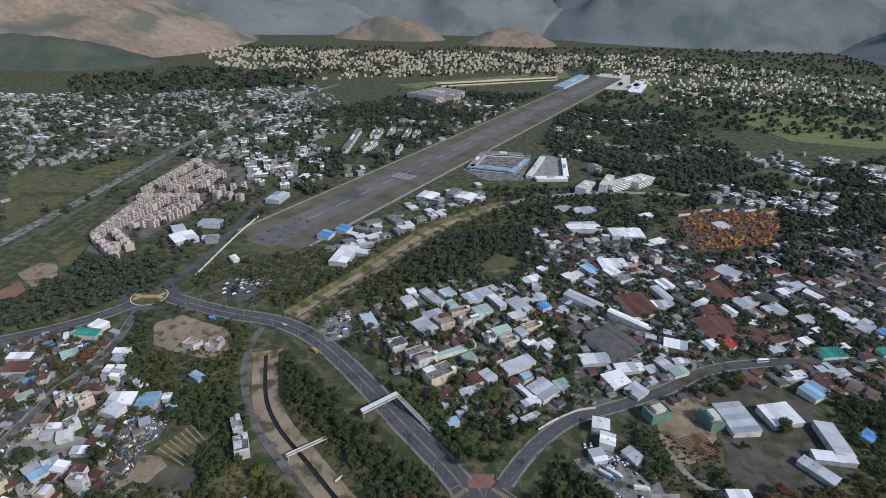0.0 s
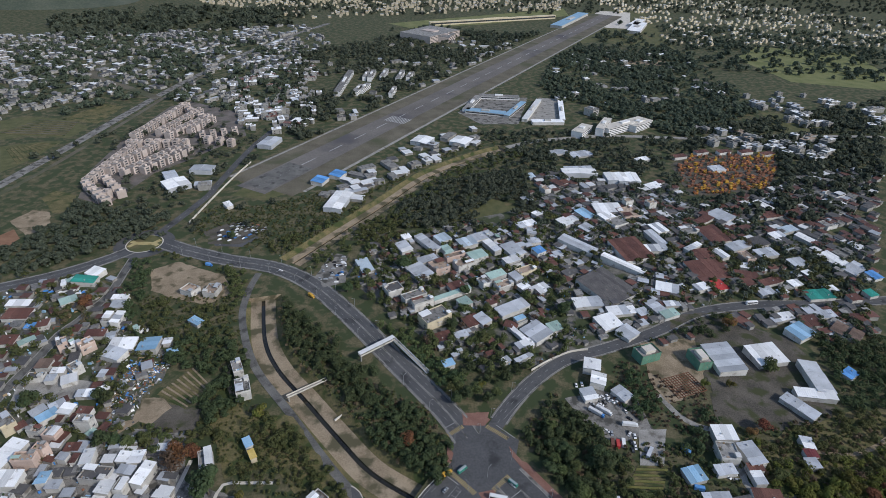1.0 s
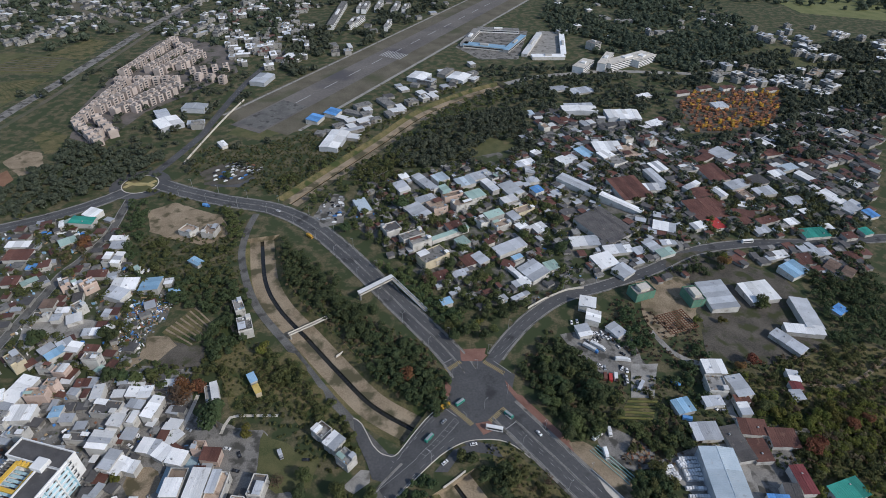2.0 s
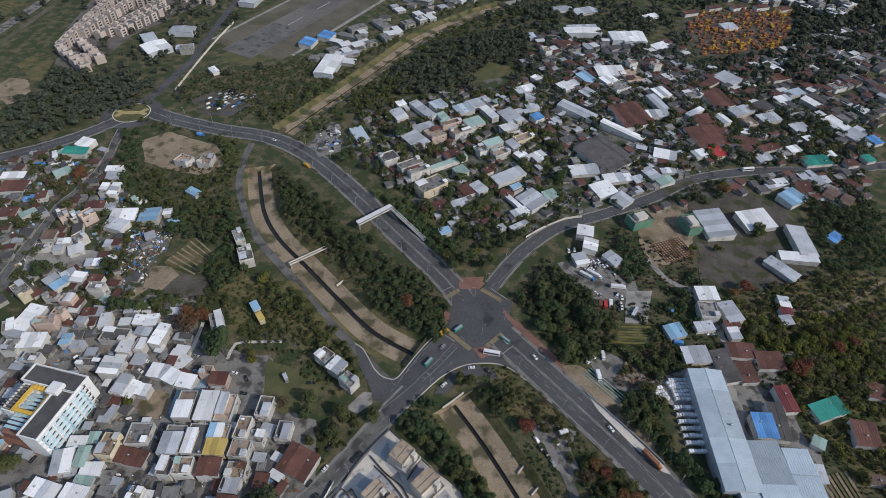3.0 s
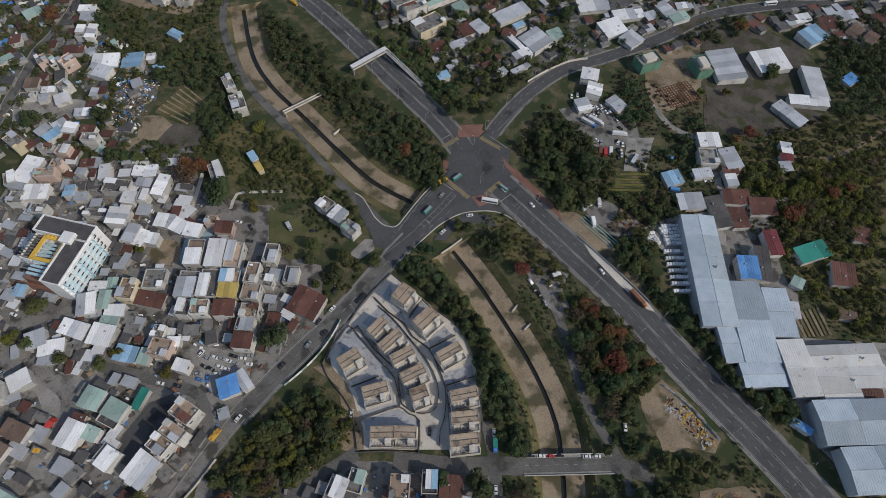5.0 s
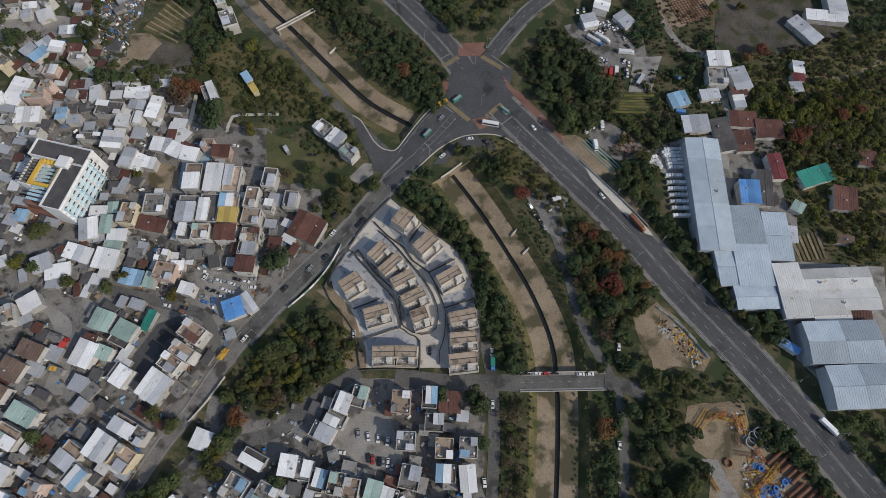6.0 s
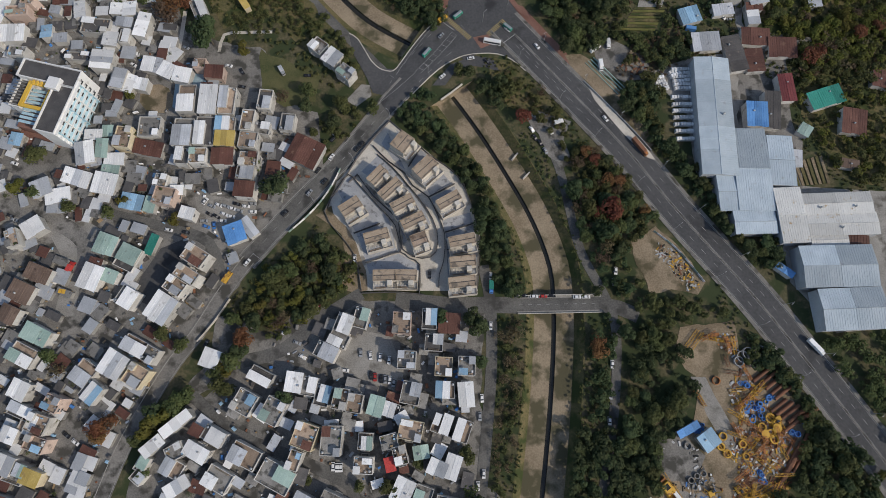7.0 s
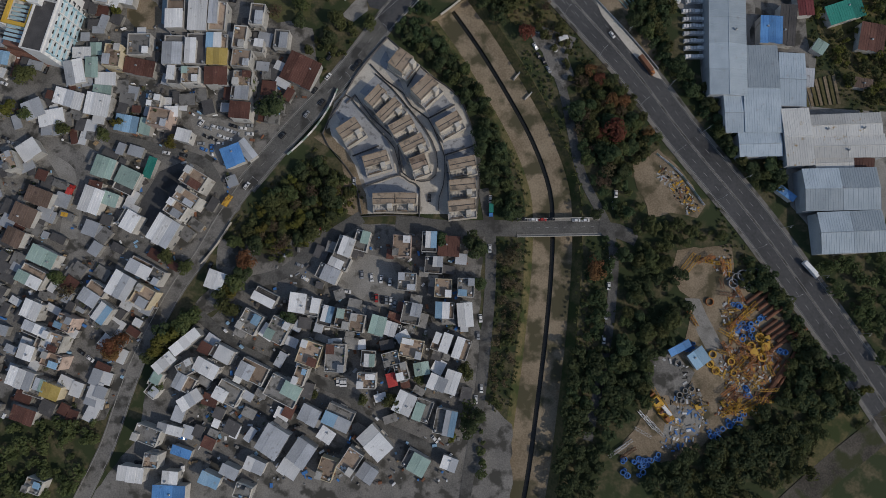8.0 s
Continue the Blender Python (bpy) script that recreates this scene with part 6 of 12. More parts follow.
area("car_park", [(-114.4, 442.2), (-107.2, 485.5), (-90.1, 481), (-84.7, 433.9), (-104, 424.7)], "yard", "grey car park")
area("car_park", [(57.7, 161.3), (66.3, 163.2), (86.3, 155.7), (82.1, 142.8), (84.5, 128.3), (77.6, 124.8), (68.6, 142.8)], "yard", "grey parking strip")
area("car_park", [(95.9, 291.9), (121.2, 301.3), (149.9, 292.6), (152.4, 258.7), (120.6, 253.1), (103.9, 274.6)], "yard", "grey lorry park")
area("roundabout_plot", [(-250.2, 523.7), (-217.6, 553.4), (-183.1, 531.4), (-203.8, 498.2), (-236.8, 497.2)], "darkdirt", "dark scrap plot")
area("dirt_lot", [(207, 393.3), (258.2, 401.6), (271.2, 380.9), (299.9, 366.9), (303.8, 339.7), (305, 308.1), (284.8, 278.7), (246.7, 266.2), (201, 265.9), (210.5, 316.4), (190, 332)], "darkdirt", "wide dark earth yard between the sheds")
area("building_site", [(170, 355), (216.5, 364.5), (214.8, 332.2), (199.9, 301.1), (171, 288), (165, 309.8)], "dirt", "bare earth of the building site")
area("paved_lot", [(-301.2, 296.8), (-272.2, 301.7), (-241.7, 297.3), (-229.3, 290.5), (-267.1, 276.8), (-294, 274.4)], "concrete", "open pale concrete lot between the sheds")
area("verge", [(-158.2, 303.9), (-128.9, 270.2), (-96.7, 270.4), (-59.7, 220.2), (-72.6, 202), (-98.6, 229.6), (-127.1, 220), (-148.7, 259.4)], "bank", "rough grass and weeds between the gardens")
area("pale_yard", [(141.3, 264), (161, 265.3), (149.1, 234), (134.1, 233.9)], "concrete", "pale concrete yard slab")
road("garden_path", [(-127.8, 203.3), (-125.8, 215.3), (-114.4, 216.9), (-96.1, 217.3)], 2, "pale", label="narrow pale concrete path")
road("garden_path", [(-151.7, 232.5), (-152.1, 216.2), (-152.8, 204.2)], 2.4, "pale", label="narrow pale concrete path")
road("yard_track", [(166.3, 297.7), (174.1, 278.3), (184.1, 268.9), (196.5, 261.9), (199, 238.5), (198.3, 219.1), (221.7, 210.1), (241.2, 211.2)], 4.5, "concrete", label="pale concrete track between the plots")
road("yard_track", [(338.2, 277.6), (301.2, 255.1), (276.8, 246.9), (253.4, 249.3)], 3, "dirt", label="sandy track through the scrub")
road("runway_verge", [(-226, 641), (593.8, 2163.8)], 112, "dryturf", label="dry worn turf strip along both sides of the runway")
road("runway_track", [(-166, 628), (520, 1905)], 5, "concrete", label="narrow pale perimeter track beside the runway")
road("runway_track", [(-270, 668), (380, 1880)], 4, "concrete", label="narrow pale perimeter track beside the runway")
road("runway", [(-232, 629.4), (593.8, 2163.8)], 46, "runway", marks="c", label="long grey airfield runway with worn markings")
road("runway_pad", [(-228, 637), (-188, 711)], 40, "old_asphalt", label="dark patched asphalt at the runway end")
NORTH_LINE, _z = road("main_road_north", [(33.3, 234.5), (12.3, 273.5), (-27.4, 324.4), (-74, 384.2), (-114.9, 428.8), (-156, 455), (-206.9, 467.9), (-254.9, 484.4), (-279.5, 496)], 17, kerb=1.6, marks="eld", median=0.7, trim=20, label="dual carriageway of grey asphalt with painted lanes")
SOUTH_LINE, _z = road("main_road_south", [(32.5, 244.4), (57.5, 212.7), (84.4, 179.5), (118.5, 136.5), (144.3, 98.4), (179.7, 50.6), (202.2, 16.5), (227.8, -24.2), (253.5, -67.5), (283, -117.4)], 19, kerb=2.2, marks="eld", median=0.7, trim=22, label="dual carriageway of grey asphalt with painted lanes")
VILLAGE_LINE, _z = road("village_road", [(32.1, 236.9), (4.2, 199.6), (-23, 166.9), (-51.2, 128.8), (-72.9, 104.5), (-90.6, 82.8), (-100.7, 69.8)], 10.5, "old_asphalt", kerb=1.4, marks="ce", trim=66, label="two-lane village road of patched asphalt")
road("village_road_west", [(-99.2, 71.4), (-111.6, 52.3), (-123.3, 30.8), (-133.7, 16), (-145.3, -5.6), (-155.9, -29.2), (-162.7, -51), (-168.1, -69.5), (-179.6, -95.6), (-193.3, -128.2)], 6.8, "yard", kerb=0.8, label="pale concrete village road")
SIDE_LINE, _z = road("side_road", [(36, 252.1), (54.4, 282.5), (76.4, 309.9), (104.1, 333.2), (139, 347.6), (187.1, 370.3), (234.8, 398.6), (290.8, 412.3), (355.1, 416.3), (440, 426.8)], 10, kerb=1.4, marks="c", trim=18)
road("channel_road", [(-24.1, 186.7), (-39.7, 203.6), (-64.9, 231), (-98.5, 272.1), (-137.3, 319.4), (-163.5, 374.7), (-170.4, 414.6), (-169.7, 445.4)], 6, "old_asphalt", label="narrow service road along the channel")
road("shed_lane", [(-305.6, 268), (-305, 300.9), (-303, 326.3), (-303.5, 350.4), (-298.9, 365.1), (-294.2, 386.1), (-291.9, 409.3), (-296.5, 445), (-299, 466)], 7, "old_asphalt", kerb=0.8, label="narrow lane from the roundabout past the sheds")
road("bridge_road", [(-17.1, 48.6), (10.7, 45.3), (35.5, 45.2), (49.5, 44.8)], 9, "old_asphalt", label="short access road to the channel bridge")
road("bridge_road", [(95.2, 44.8), (105.3, 43.2), (115.7, 38.4)], 8, "old_asphalt", label="short access road to the channel bridge")
road("lane_west", [(31.5, 67.4), (34.9, 45.2), (34.6, 14.8), (31.2, -19.7), (26.9, -52.8), (18.6, -102.3)], 6, "old_asphalt", label="lane along the west bank of the channel")
road("lane_east", [(69, 150.2), (77.6, 124.8), (82.4, 97), (87.2, 73.6), (101.8, 38.5), (100.2, 2.5), (93.8, -31.4), (84.7, -68.6)], 5, "old_asphalt", label="lane along the east bank of the channel")
road("village_lane", [(-35.8, 51.9), (-59.8, 36.5), (-77.2, 21.5), (-97.8, 15.7)], 7, "old_asphalt", label="curving village lane")
road("village_lane", [(-122.9, -1.5), (-97.6, -21.4), (-67.9, -32.7), (-38.6, -46.4), (-34.8, -56.1), (-1.9, -70.8), (12.9, -82.4)], 6, "old_asphalt", label="curving village lane")
road("village_lane", [(-112, 57.1), (-122.1, 81.3), (-145.2, 89.7), (-178.1, 98.2)], 6, "old_asphalt", label="narrow village lane")
road("village_lane", [(-249.4, 105.3), (-216, 96.7), (-191.5, 81.6), (-191.1, 59.1)], 9, "yard", label="broad concrete village lane")
road("estate_drive", [(-46.1, 125.3), (-34.4, 118.2), (-21.1, 100.2), (-16, 84.1), (-13.7, 75.8), (1.5, 71.5), (3, 54.8)], 5, "pale", label="pale concrete estate drive")
road("estate_drive", [(-21.9, 152.3), (-9.9, 125.1), (-0.1, 107.6), (6.3, 87.3), (2.1, 72.5)], 5, "pale", label="pale concrete estate drive")
road("west_road", [(-300.2, 492.3), (-326.2, 460), (-359.9, 431.7), (-405.6, 405.1)], 14, kerb=1.5, marks="ed", label="dual road of grey asphalt")
road("north_road", [(-298, 506), (-285.7, 563.1), (-277.1, 614.8), (-277.2, 646.1), (-270.6, 792.4), (-244.9, 937.1)], 9, marks="c", label="road along the airfield fence")
road("highway", [(-545, 560), (-537.8, 616.8), (-534.8, 675.5), (-527.3, 779.1), (-520.6, 918.1), (-514.4, 1035), (-501.3, 1166.4), (-476, 1343.9), (-419, 1605.2), (-348.7, 1825.8)], 15, "yard", label="pale grey highway between trees")
road("rail_bed", [(-526, 570), (-520.7, 600), (-511.3, 688.7), (-505.7, 821), (-501, 976.6), (-497.1, 1085), (-484, 1175)], 7, "dryturf", label="brown ballast bed of a railway beside the highway")
road("far_track", [(-509.9, 1001.3), (-591.7, 1062.8), (-660.4, 1111), (-710, 1156.3), (-721, 1226), (-704.6, 1319.5)], 17, "dryturf", label="broad tan earth track between the far houses")
area("row_estate_paving", [(-425.9, 596), (-383.2, 575), (-370, 672), (-346, 714.6), (-296, 822.8), (-344, 934.7), (-446, 990), (-468, 954.8), (-470, 808.1), (-455, 676.4)], "pinkpave", "pinkish concrete paving between the row houses", 0.05)
area("dirt_lot", [(-466, 534.7), (-457, 562.4), (-435.2, 558), (-416, 524.3), (-430, 506)], "dirt", "bare terraced earth cut into the slope", 0.05)
area("dirt_lot", [(-465, 591.3), (-466, 615), (-432.4, 603), (-411, 564.9), (-432.1, 556.7)], "bank", "rocky scrub clearing on the slope", 0.05)
area("dirt_lot", [(-458, 500), (-450, 518), (-431.7, 499.1), (-435.1, 470.8), (-446, 474)], "redearth", "bare red earth bank beside the road", 0.05)
area("field", [(-700.4, 847.8), (-671.3, 885.4), (-599.8, 874.1), (-546, 843.4), (-548, 790.7), (-613.6, 796.6), (-645.3, 769.5)], "grass", "open olive farm field with plots", 0.05)
area("field", [(-608.5, 873.3), (-581.9, 961.9), (-545.4, 948.4), (-541, 857.5)], "bank", "dry open farm field", 0.05)
area("field", [(-629.8, 747.5), (-574.8, 775.2), (-549, 777.8), (-552.7, 699.9), (-566, 651.3)], "grass", "open olive farm field with plots", 0.05)
road("rail_line", [(102.1, 800), (146.6, 828.7), (211.4, 850.1), (280.5, 864.3), (425.8, 863.6), (577.2, 887.9), (739.8, 894)], 11, "concrete", label="pale raised track bed of a far rail line")
road("dark_lane", [(267.4, -43.7), (241, -64), (205.7, -89.7), (158.4, -128.5)], 14, "darkdirt", label="dark earth track at the edge of the trees")

# ---------- village houses ----------
house(-140.5, 166.9, 9.8, 17.7, -0, 9.5, "w")
house(-127.3, 165.4, 9.9, 17.6, -3, 9.5, "w")
house(-116.8, 165.4, 9.2, 16.8, -3, 9.5, "lg")
house(-94.8, 166.4, 8.0, 12.4, -6, 9.5, "lg")
house(-103.4, 152.2, 7.2, 12.9, -6, 9.0, "t")
house(-95.6, 148.4, 9.2, 7.1, -9, 8.0, "w")
house(-81.2, 152.3, 7.9, 10.8, -6, 8.0, "lg")
house(-140.4, 145.3, 11.0, 17.1, -2, 9.5, "lg")
house(-127.9, 146.0, 11.0, 17.8, -2, 9.5, "w")
house(-116.4, 150.2, 11.1, 8.6, -2, 9.5, "w")
house(-115.5, 141.0, 11.0, 8.5, -2, 9.5, "y", "cream")
house(-102.1, 139.8, 10.4, 9.8, -6, 9.0, "t")
house(-174.0, 142.2, 9.2, 12.7, -6, 8.0, "t", "cream")
house(-160.7, 149.6, 12.4, 12.3, -0, 6.0, "g")
house(-193.3, 145.5, 9.8, 5.8, -0, 5.0, "w")
house(-185.5, 147.7, 5.9, 6.5, -0, 5.0, "gn")
house(-160.6, 136.9, 16.6, 8.4, -11, 5.0, "r")
house(-139.4, 130.8, 7.7, 9.7, -6, 9.0, "w")
house(-129.7, 130.1, 9.6, 9.1, -0, 9.0, "t")
house(-116.0, 130.0, 12.1, 9.1, -0, 9.0, "r")
house(-100.8, 127.9, 10.3, 8.3, -3, 9.0, "t")
house(-179.1, 129.9, 10.9, 7.1, -0, 5.0, "w")
house(-195.8, 133.7, 10.0, 13.0, 11, 6.0, "w")
house(-186.5, 136.5, 6.5, 10.7, -0, 6.0, "gn")
house(-237.4, 142.8, 6.7, 7.0, -11, 5.0, "lb")
house(-70.1, 134.5, 18.3, 15.7, -26, 5.0, "r")
house(-102.7, 120.3, 10.2, 7.5, -6, 9.0, "lg")
house(-102.2, 110.2, 10.8, 8.7, -6, 9.0, "r")
house(-198.9, 118.9, 16.0, 8.7, -16, 5.0, "w")
house(-181.8, 115.0, 13.1, 11.4, -11, 6.0, "w")
house(-180.5, 123.7, 9.7, 4.8, -6, 5.0, "gn")
house(-217.2, 112.5, 10.2, 9.3, 23, 6.0, "w")
house(-207.6, 108.1, 13.5, 7.7, 11, 5.0, "w")
house(-166.0, 104.4, 12.3, 8.6, -11, 4.5, "lb")
house(-155.4, 102.5, 5.8, 8.6, -11, 5.0, "gn")
house(-146.5, 106.4, 11.6, 9.9, -11, 8.0, "t", "pink")
house(-150.2, 116.3, 7.2, 7.4, -11, 6.0, "g")
house(-141.5, 111.2, 7.0, 4.8, -0, 5.0, "w")
house(-133.4, 96.7, 7.8, 6.4, -16, 7.0, "w")
house(-106.5, 85.7, 10.4, 10.7, 21, 5.0, "b")
house(-99.0, 88.9, 5.5, 11.4, 38, 5.0, "lg")
house(-217.8, 89.2, 10.4, 9.1, 34, 6.0, "w")
house(-225.9, 82.2, 6.3, 10.3, 22, 8.0, "t")
house(-176.1, 79.3, 11.1, 10.5, -20, 6.0, "gn")
house(-163.1, 71.6, 11.7, 13.2, -25, 7.0, "gn")
house(-171.7, 61.5, 8.3, 6.6, -20, 6.0, "gn")
house(-181.6, 61.0, 10.9, 13.1, -20, 6.0, "w")
house(-180.9, 68.7, 7.0, 5.5, -15, 5.0, "r")
house(-209.7, 62.8, 13.6, 8.3, -21, 7.0, "br")
house(-217.0, 52.9, 12.9, 9.8, -24, 7.0, "br")
house(-221.3, 40.9, 9.6, 8.4, -24, 7.0, "br")
house(-124.8, 71.3, 12.9, 9.5, -32, 10.0, "t")
house(-128.2, 61.1, 12.8, 7.0, -32, 10.0, "t")
house(-133.6, 54.9, 10.8, 8.1, -32, 10.0, "t")
house(-140.9, 43.5, 12.6, 14.8, -31, 8.0, "w")
house(-160.7, 49.6, 10.9, 10.3, -29, 7.0, "w")
house(-151.9, 79.5, 4.2, 11.0, -20, 4.0, "tl")
house(-205.2, 30.1, 14.6, 8.3, -26, 7.0, "gn")
house(-210.9, 19.6, 14.4, 9.7, -26, 7.0, "gn")
house(-161.8, 14.3, 12.3, 12.4, -30, 8.0, "w")
house(-150.0, 8.5, 10.4, 10.8, -30, 7.0, "t", "cream")
house(-177.1, 10.1, 10.5, 11.7, -32, 8.0, "lg")
house(-171.3, 0.5, 9.8, 9.9, -35, 9.0, "w")
house(-153.1, 23.8, 13.6, 8.3, -27, 7.0, "lg")
house(-144.5, 19.2, 7.4, 8.3, -28, 6.0, "g")
house(-112.9, 17.2, 9.1, 9.0, -20, 6.0, "w")
house(-86.1, 7.8, 12.6, 7.2, -27, 7.0, "w")
house(-93.1, -5.1, 10.7, 11.3, -28, 7.0, "g")
house(-78.2, -9.6, 10.5, 12.4, -27, 8.0, "g")
house(-208.1, 1.9, 9.2, 9.0, -23, 8.0, "w")
house(-189.8, -4.9, 8.5, 7.8, -23, 8.0, "t", "pink")
house(-206.2, -8.6, 12.7, 6.7, -23, 8.0, "w")
house(-195.5, -14.7, 10.7, 9.3, -20, 8.0, "t")
house(-194.9, -24.4, 10.6, 7.1, -19, 8.0, "t", "pink")
house(-209.9, -20.0, 7.7, 7.2, -19, 7.0, "w")
house(-204.3, -38.1, 10.5, 10.0, -18, 7.0, "lg")
house(-195.6, -40.3, 9.3, 6.9, -20, 7.0, "y", "cream")
house(-126.6, -15.3, 16.3, 5.0, 39, 8.0, "w")
house(-137.1, -25.9, 11.3, 5.2, 41, 8.0, "w")
house(-142.1, -34.5, 7.6, 5.8, 64, 7.0, "gn")
house(-143.5, -40.7, 6.0, 6.4, 52, 7.0, "w")
house(-125.5, -28.8, 9.0, 7.4, 28, 7.0, "g")
house(-126.4, -36.6, 10.4, 8.1, -27, 8.0, "lg")
house(-115.0, -28.8, 12.2, 6.7, -28, 8.0, "w")
house(-107.3, -21.4, 11.7, 7.3, -28, 8.0, "w")
house(-116.8, -18.7, 5.9, 5.3, -28, 6.0, "r")
house(-103.6, -42.0, 13.1, 10.1, -28, 8.0, "w")
house(-113.4, -45.5, 7.4, 5.6, -19, 5.0, "r")
house(-91.2, -31.1, 14.9, 9.8, -26, 8.0, "lg")
house(-123.1, -45.1, 11.8, 6.1, 32, 7.0, "w")
house(-43.8, 34.8, 9.1, 10.0, -20, 8.0, "w")
house(-34.9, 37.7, 7.8, 10.7, -15, 8.0, "gn")
house(-46.4, 26.5, 10.2, 7.5, -25, 8.0, "w")
house(-52.8, 20.2, 12.0, 8.0, -25, 7.0, "lg")
house(-13.0, 34.5, 9.5, 11.3, -4, 9.0, "t", "pink")
house(1.6, 36.9, 7.8, 10.8, -3, 8.0, "w")
house(3.9, 24.4, 9.5, 8.8, -4, 8.0, "w")
house(12.1, 34.8, 10.9, 10.3, -5, 5.0, "r", "cream")
house(-10.2, 15.4, 9.4, 9.2, -3, 9.0, "g")
house(-8.1, -1.3, 9.9, 11.2, -12, 8.0, "lg")
house(8.9, 12.0, 8.9, 9.8, -3, 6.0, "t", "cream")
house(20.9, 12.1, 8.8, 9.8, -3, 8.0, "g")
house(9.6, 0.2, 9.9, 8.4, -3, 8.0, "w")
house(20.3, -2.1, 7.5, 11.8, 4, 8.0, "w")
house(6.0, -16.4, 5.7, 9.3, -22, 8.0, "w")
house(10.0, -16.9, 4.5, 9.9, -20, 8.0, "w")
house(18.3, -20.0, 7.9, 11.0, -20, 8.0, "w")
house(-68.2, 4.8, 8.2, 9.5, -8, 8.0, "w")
house(-60.8, 2.5, 8.2, 9.5, -10, 8.0, "w")
house(-53.4, -2.1, 7.6, 10.5, -14, 8.0, "w")
house(-43.9, -3.8, 7.5, 10.5, -10, 9.0, "t")
house(-36.4, -6.1, 7.5, 9.4, -10, 9.0, "t")
house(-25.8, -7.3, 7.5, 9.4, -15, 8.0, "gn")
house(-18.0, -9.6, 8.1, 7.2, -18, 8.0, "w")
house(-12.3, -14.1, 6.8, 6.7, 29, 7.0, "w")
house(-7.9, -19.4, 11.9, 9.7, -12, 9.0, "t", "cream")
house(-47.6, -24.0, 10.2, 14.4, -3, 9.0, "g")
house(-30.7, -24.6, 7.3, 8.0, -3, 9.0, "w")
house(-31.2, -35.8, 9.5, 7.9, -3, 9.0, "t")
house(-18.7, -24.8, 8.4, 7.1, 14, 8.0, "g")
house(-13.2, -31.3, 6.7, 9.1, 14, 8.0, "t")
house(-18.3, -35.6, 4.5, 6.4, 14, 7.0, "R")
house(-2.8, -30.0, 7.4, 5.9, 9, 6.0, "gn")
house(-61.0, -21.7, 11.4, 12.2, -19, 9.0, "t", "cream")
house(-65.9, -33.2, 6.2, 9.4, -19, 8.0, "t")
house(5.4, -37.3, 8.9, 6.9, -24, 8.0, "w")
house(12.7, -36.8, 7.2, 11.2, -19, 8.0, "w")
house(-140.4, 229.5, 8.2, 14.0, 24, 8.0, "w")
house(-65.7, 203.3, 9.5, 8.8, -38, 8.0, "w")
house(-56.5, 194.7, 9.4, 9.4, -38, 8.0, "w")
house(-48.2, 184.7, 10.0, 7.9, -38, 7.0, "g")
house(-200.8, -14.7, 9.1, 9.7, -20, 8.0, "w")
house(-211.7, -33.5, 13.2, 9.0, -20, 7.0, "w")
house(-209.5, -52.3, 12.0, 7.2, -19, 6.0, "r")
house(-133.2, -60.0, 13.0, 3.9, -15, 6.0, "w")
house(-144.2, -62.5, 13.0, 8.3, -20, 7.0, "g")
house(-151.7, -82.0, 12.8, 7.2, -8, 7.0, "w")
house(-141.1, -75.2, 7.6, 7.2, -8, 7.0, "t")
house(-131.4, -84.4, 7.5, 7.2, -5, 7.0, "w")
house(-131.6, -91.9, 16.1, 8.2, -3, 7.0, "b")
house(-127.2, -71.6, 10.0, 3.9, -19, 5.0, "b")
house(-111.3, -85.1, 9.9, 5.5, -24, 7.0, "lb")
house(-101.4, -81.1, 8.7, 4.9, -24, 7.0, "lg")
house(-88.8, -78.6, 9.9, 6.1, -24, 6.0, "w")
house(-93.8, -90.8, 8.7, 7.1, -19, 7.0, "g")
house(-200.8, -87.5, 8.8, 7.0, -19, 6.0, "g")
house(143.8, 556.8, 12.8, 15.6, 37, 5.2, "w")
house(154.1, 564.4, 12.5, 10.4, 38, 5.2, "w")
house(171.9, 578.9, 14.6, 20.8, 34, 4.5, "lb")
house(166.4, 544.5, 15.1, 13.6, 41, 5.2, "lg")
house(202.2, 498.3, 32.9, 38.0, 17, 5.2, "r", rich=False)
house(160.8, 430.4, 37.8, 44.7, 37, 3.8, "dk", rich=False)
house(186.3, 470.0, 7.6, 44.5, 53, 4.5, "w", rich=False)
house(148.5, 506.3, 14.2, 40.1, 52, 4.5, "lg", rich=False)
house(237.0, 525.4, 10.6, 28.6, 21, 4.5, "lg", rich=False)
house(230.8, 504.4, 24.1, 12.3, 7, 4.5, "w")
house(137.3, 406.3, 26.5, 13.0, 9, 3.8, "w", rich=False)
house(164.8, 395.5, 25.4, 11.3, 12, 3.8, "w")
house(148.9, 378.6, 19.6, 17.3, 25, 3.8, "w")
house(161.9, 365.2, 15.5, 13.7, 40, 3.8, "lg")
house(270.3, 464.3, 37.8, 31.0, 14, 3.8, "r", rich=False)
house(277.0, 493.4, 21.2, 19.7, 13, 3.8, "r")
house(270.3, 438.5, 11.7, 14.5, 20, 3.8, "R")
house(295.7, 496.3, 10.1, 15.7, 26, 4.5, "w")
house(322.0, 513.5, 26.5, 13.4, 26, 4.5, "lg", rich=False)
house(345.2, 500.3, 22.6, 13.7, 18, 4.5, "lg")
house(321.2, 492.3, 11.1, 15.9, 18, 4.5, "t", "pink")
house(399.0, 614.6, 10.8, 22.4, 33, 3.8, "w")
house(223.7, 584.3, 21.3, 23.6, 16, 5.2, "t", "pink")
house(201.9, 593.9, 33.1, 20.5, 7, 5.2, "w", rich=False)
house(204.9, 560.0, 25.0, 17.2, 31, 5.2, "g")
house(247.2, 547.2, 15.4, 17.7, 25, 5.2, "w")
house(280.1, 544.9, 18.4, 14.7, 21, 4.5, "g")
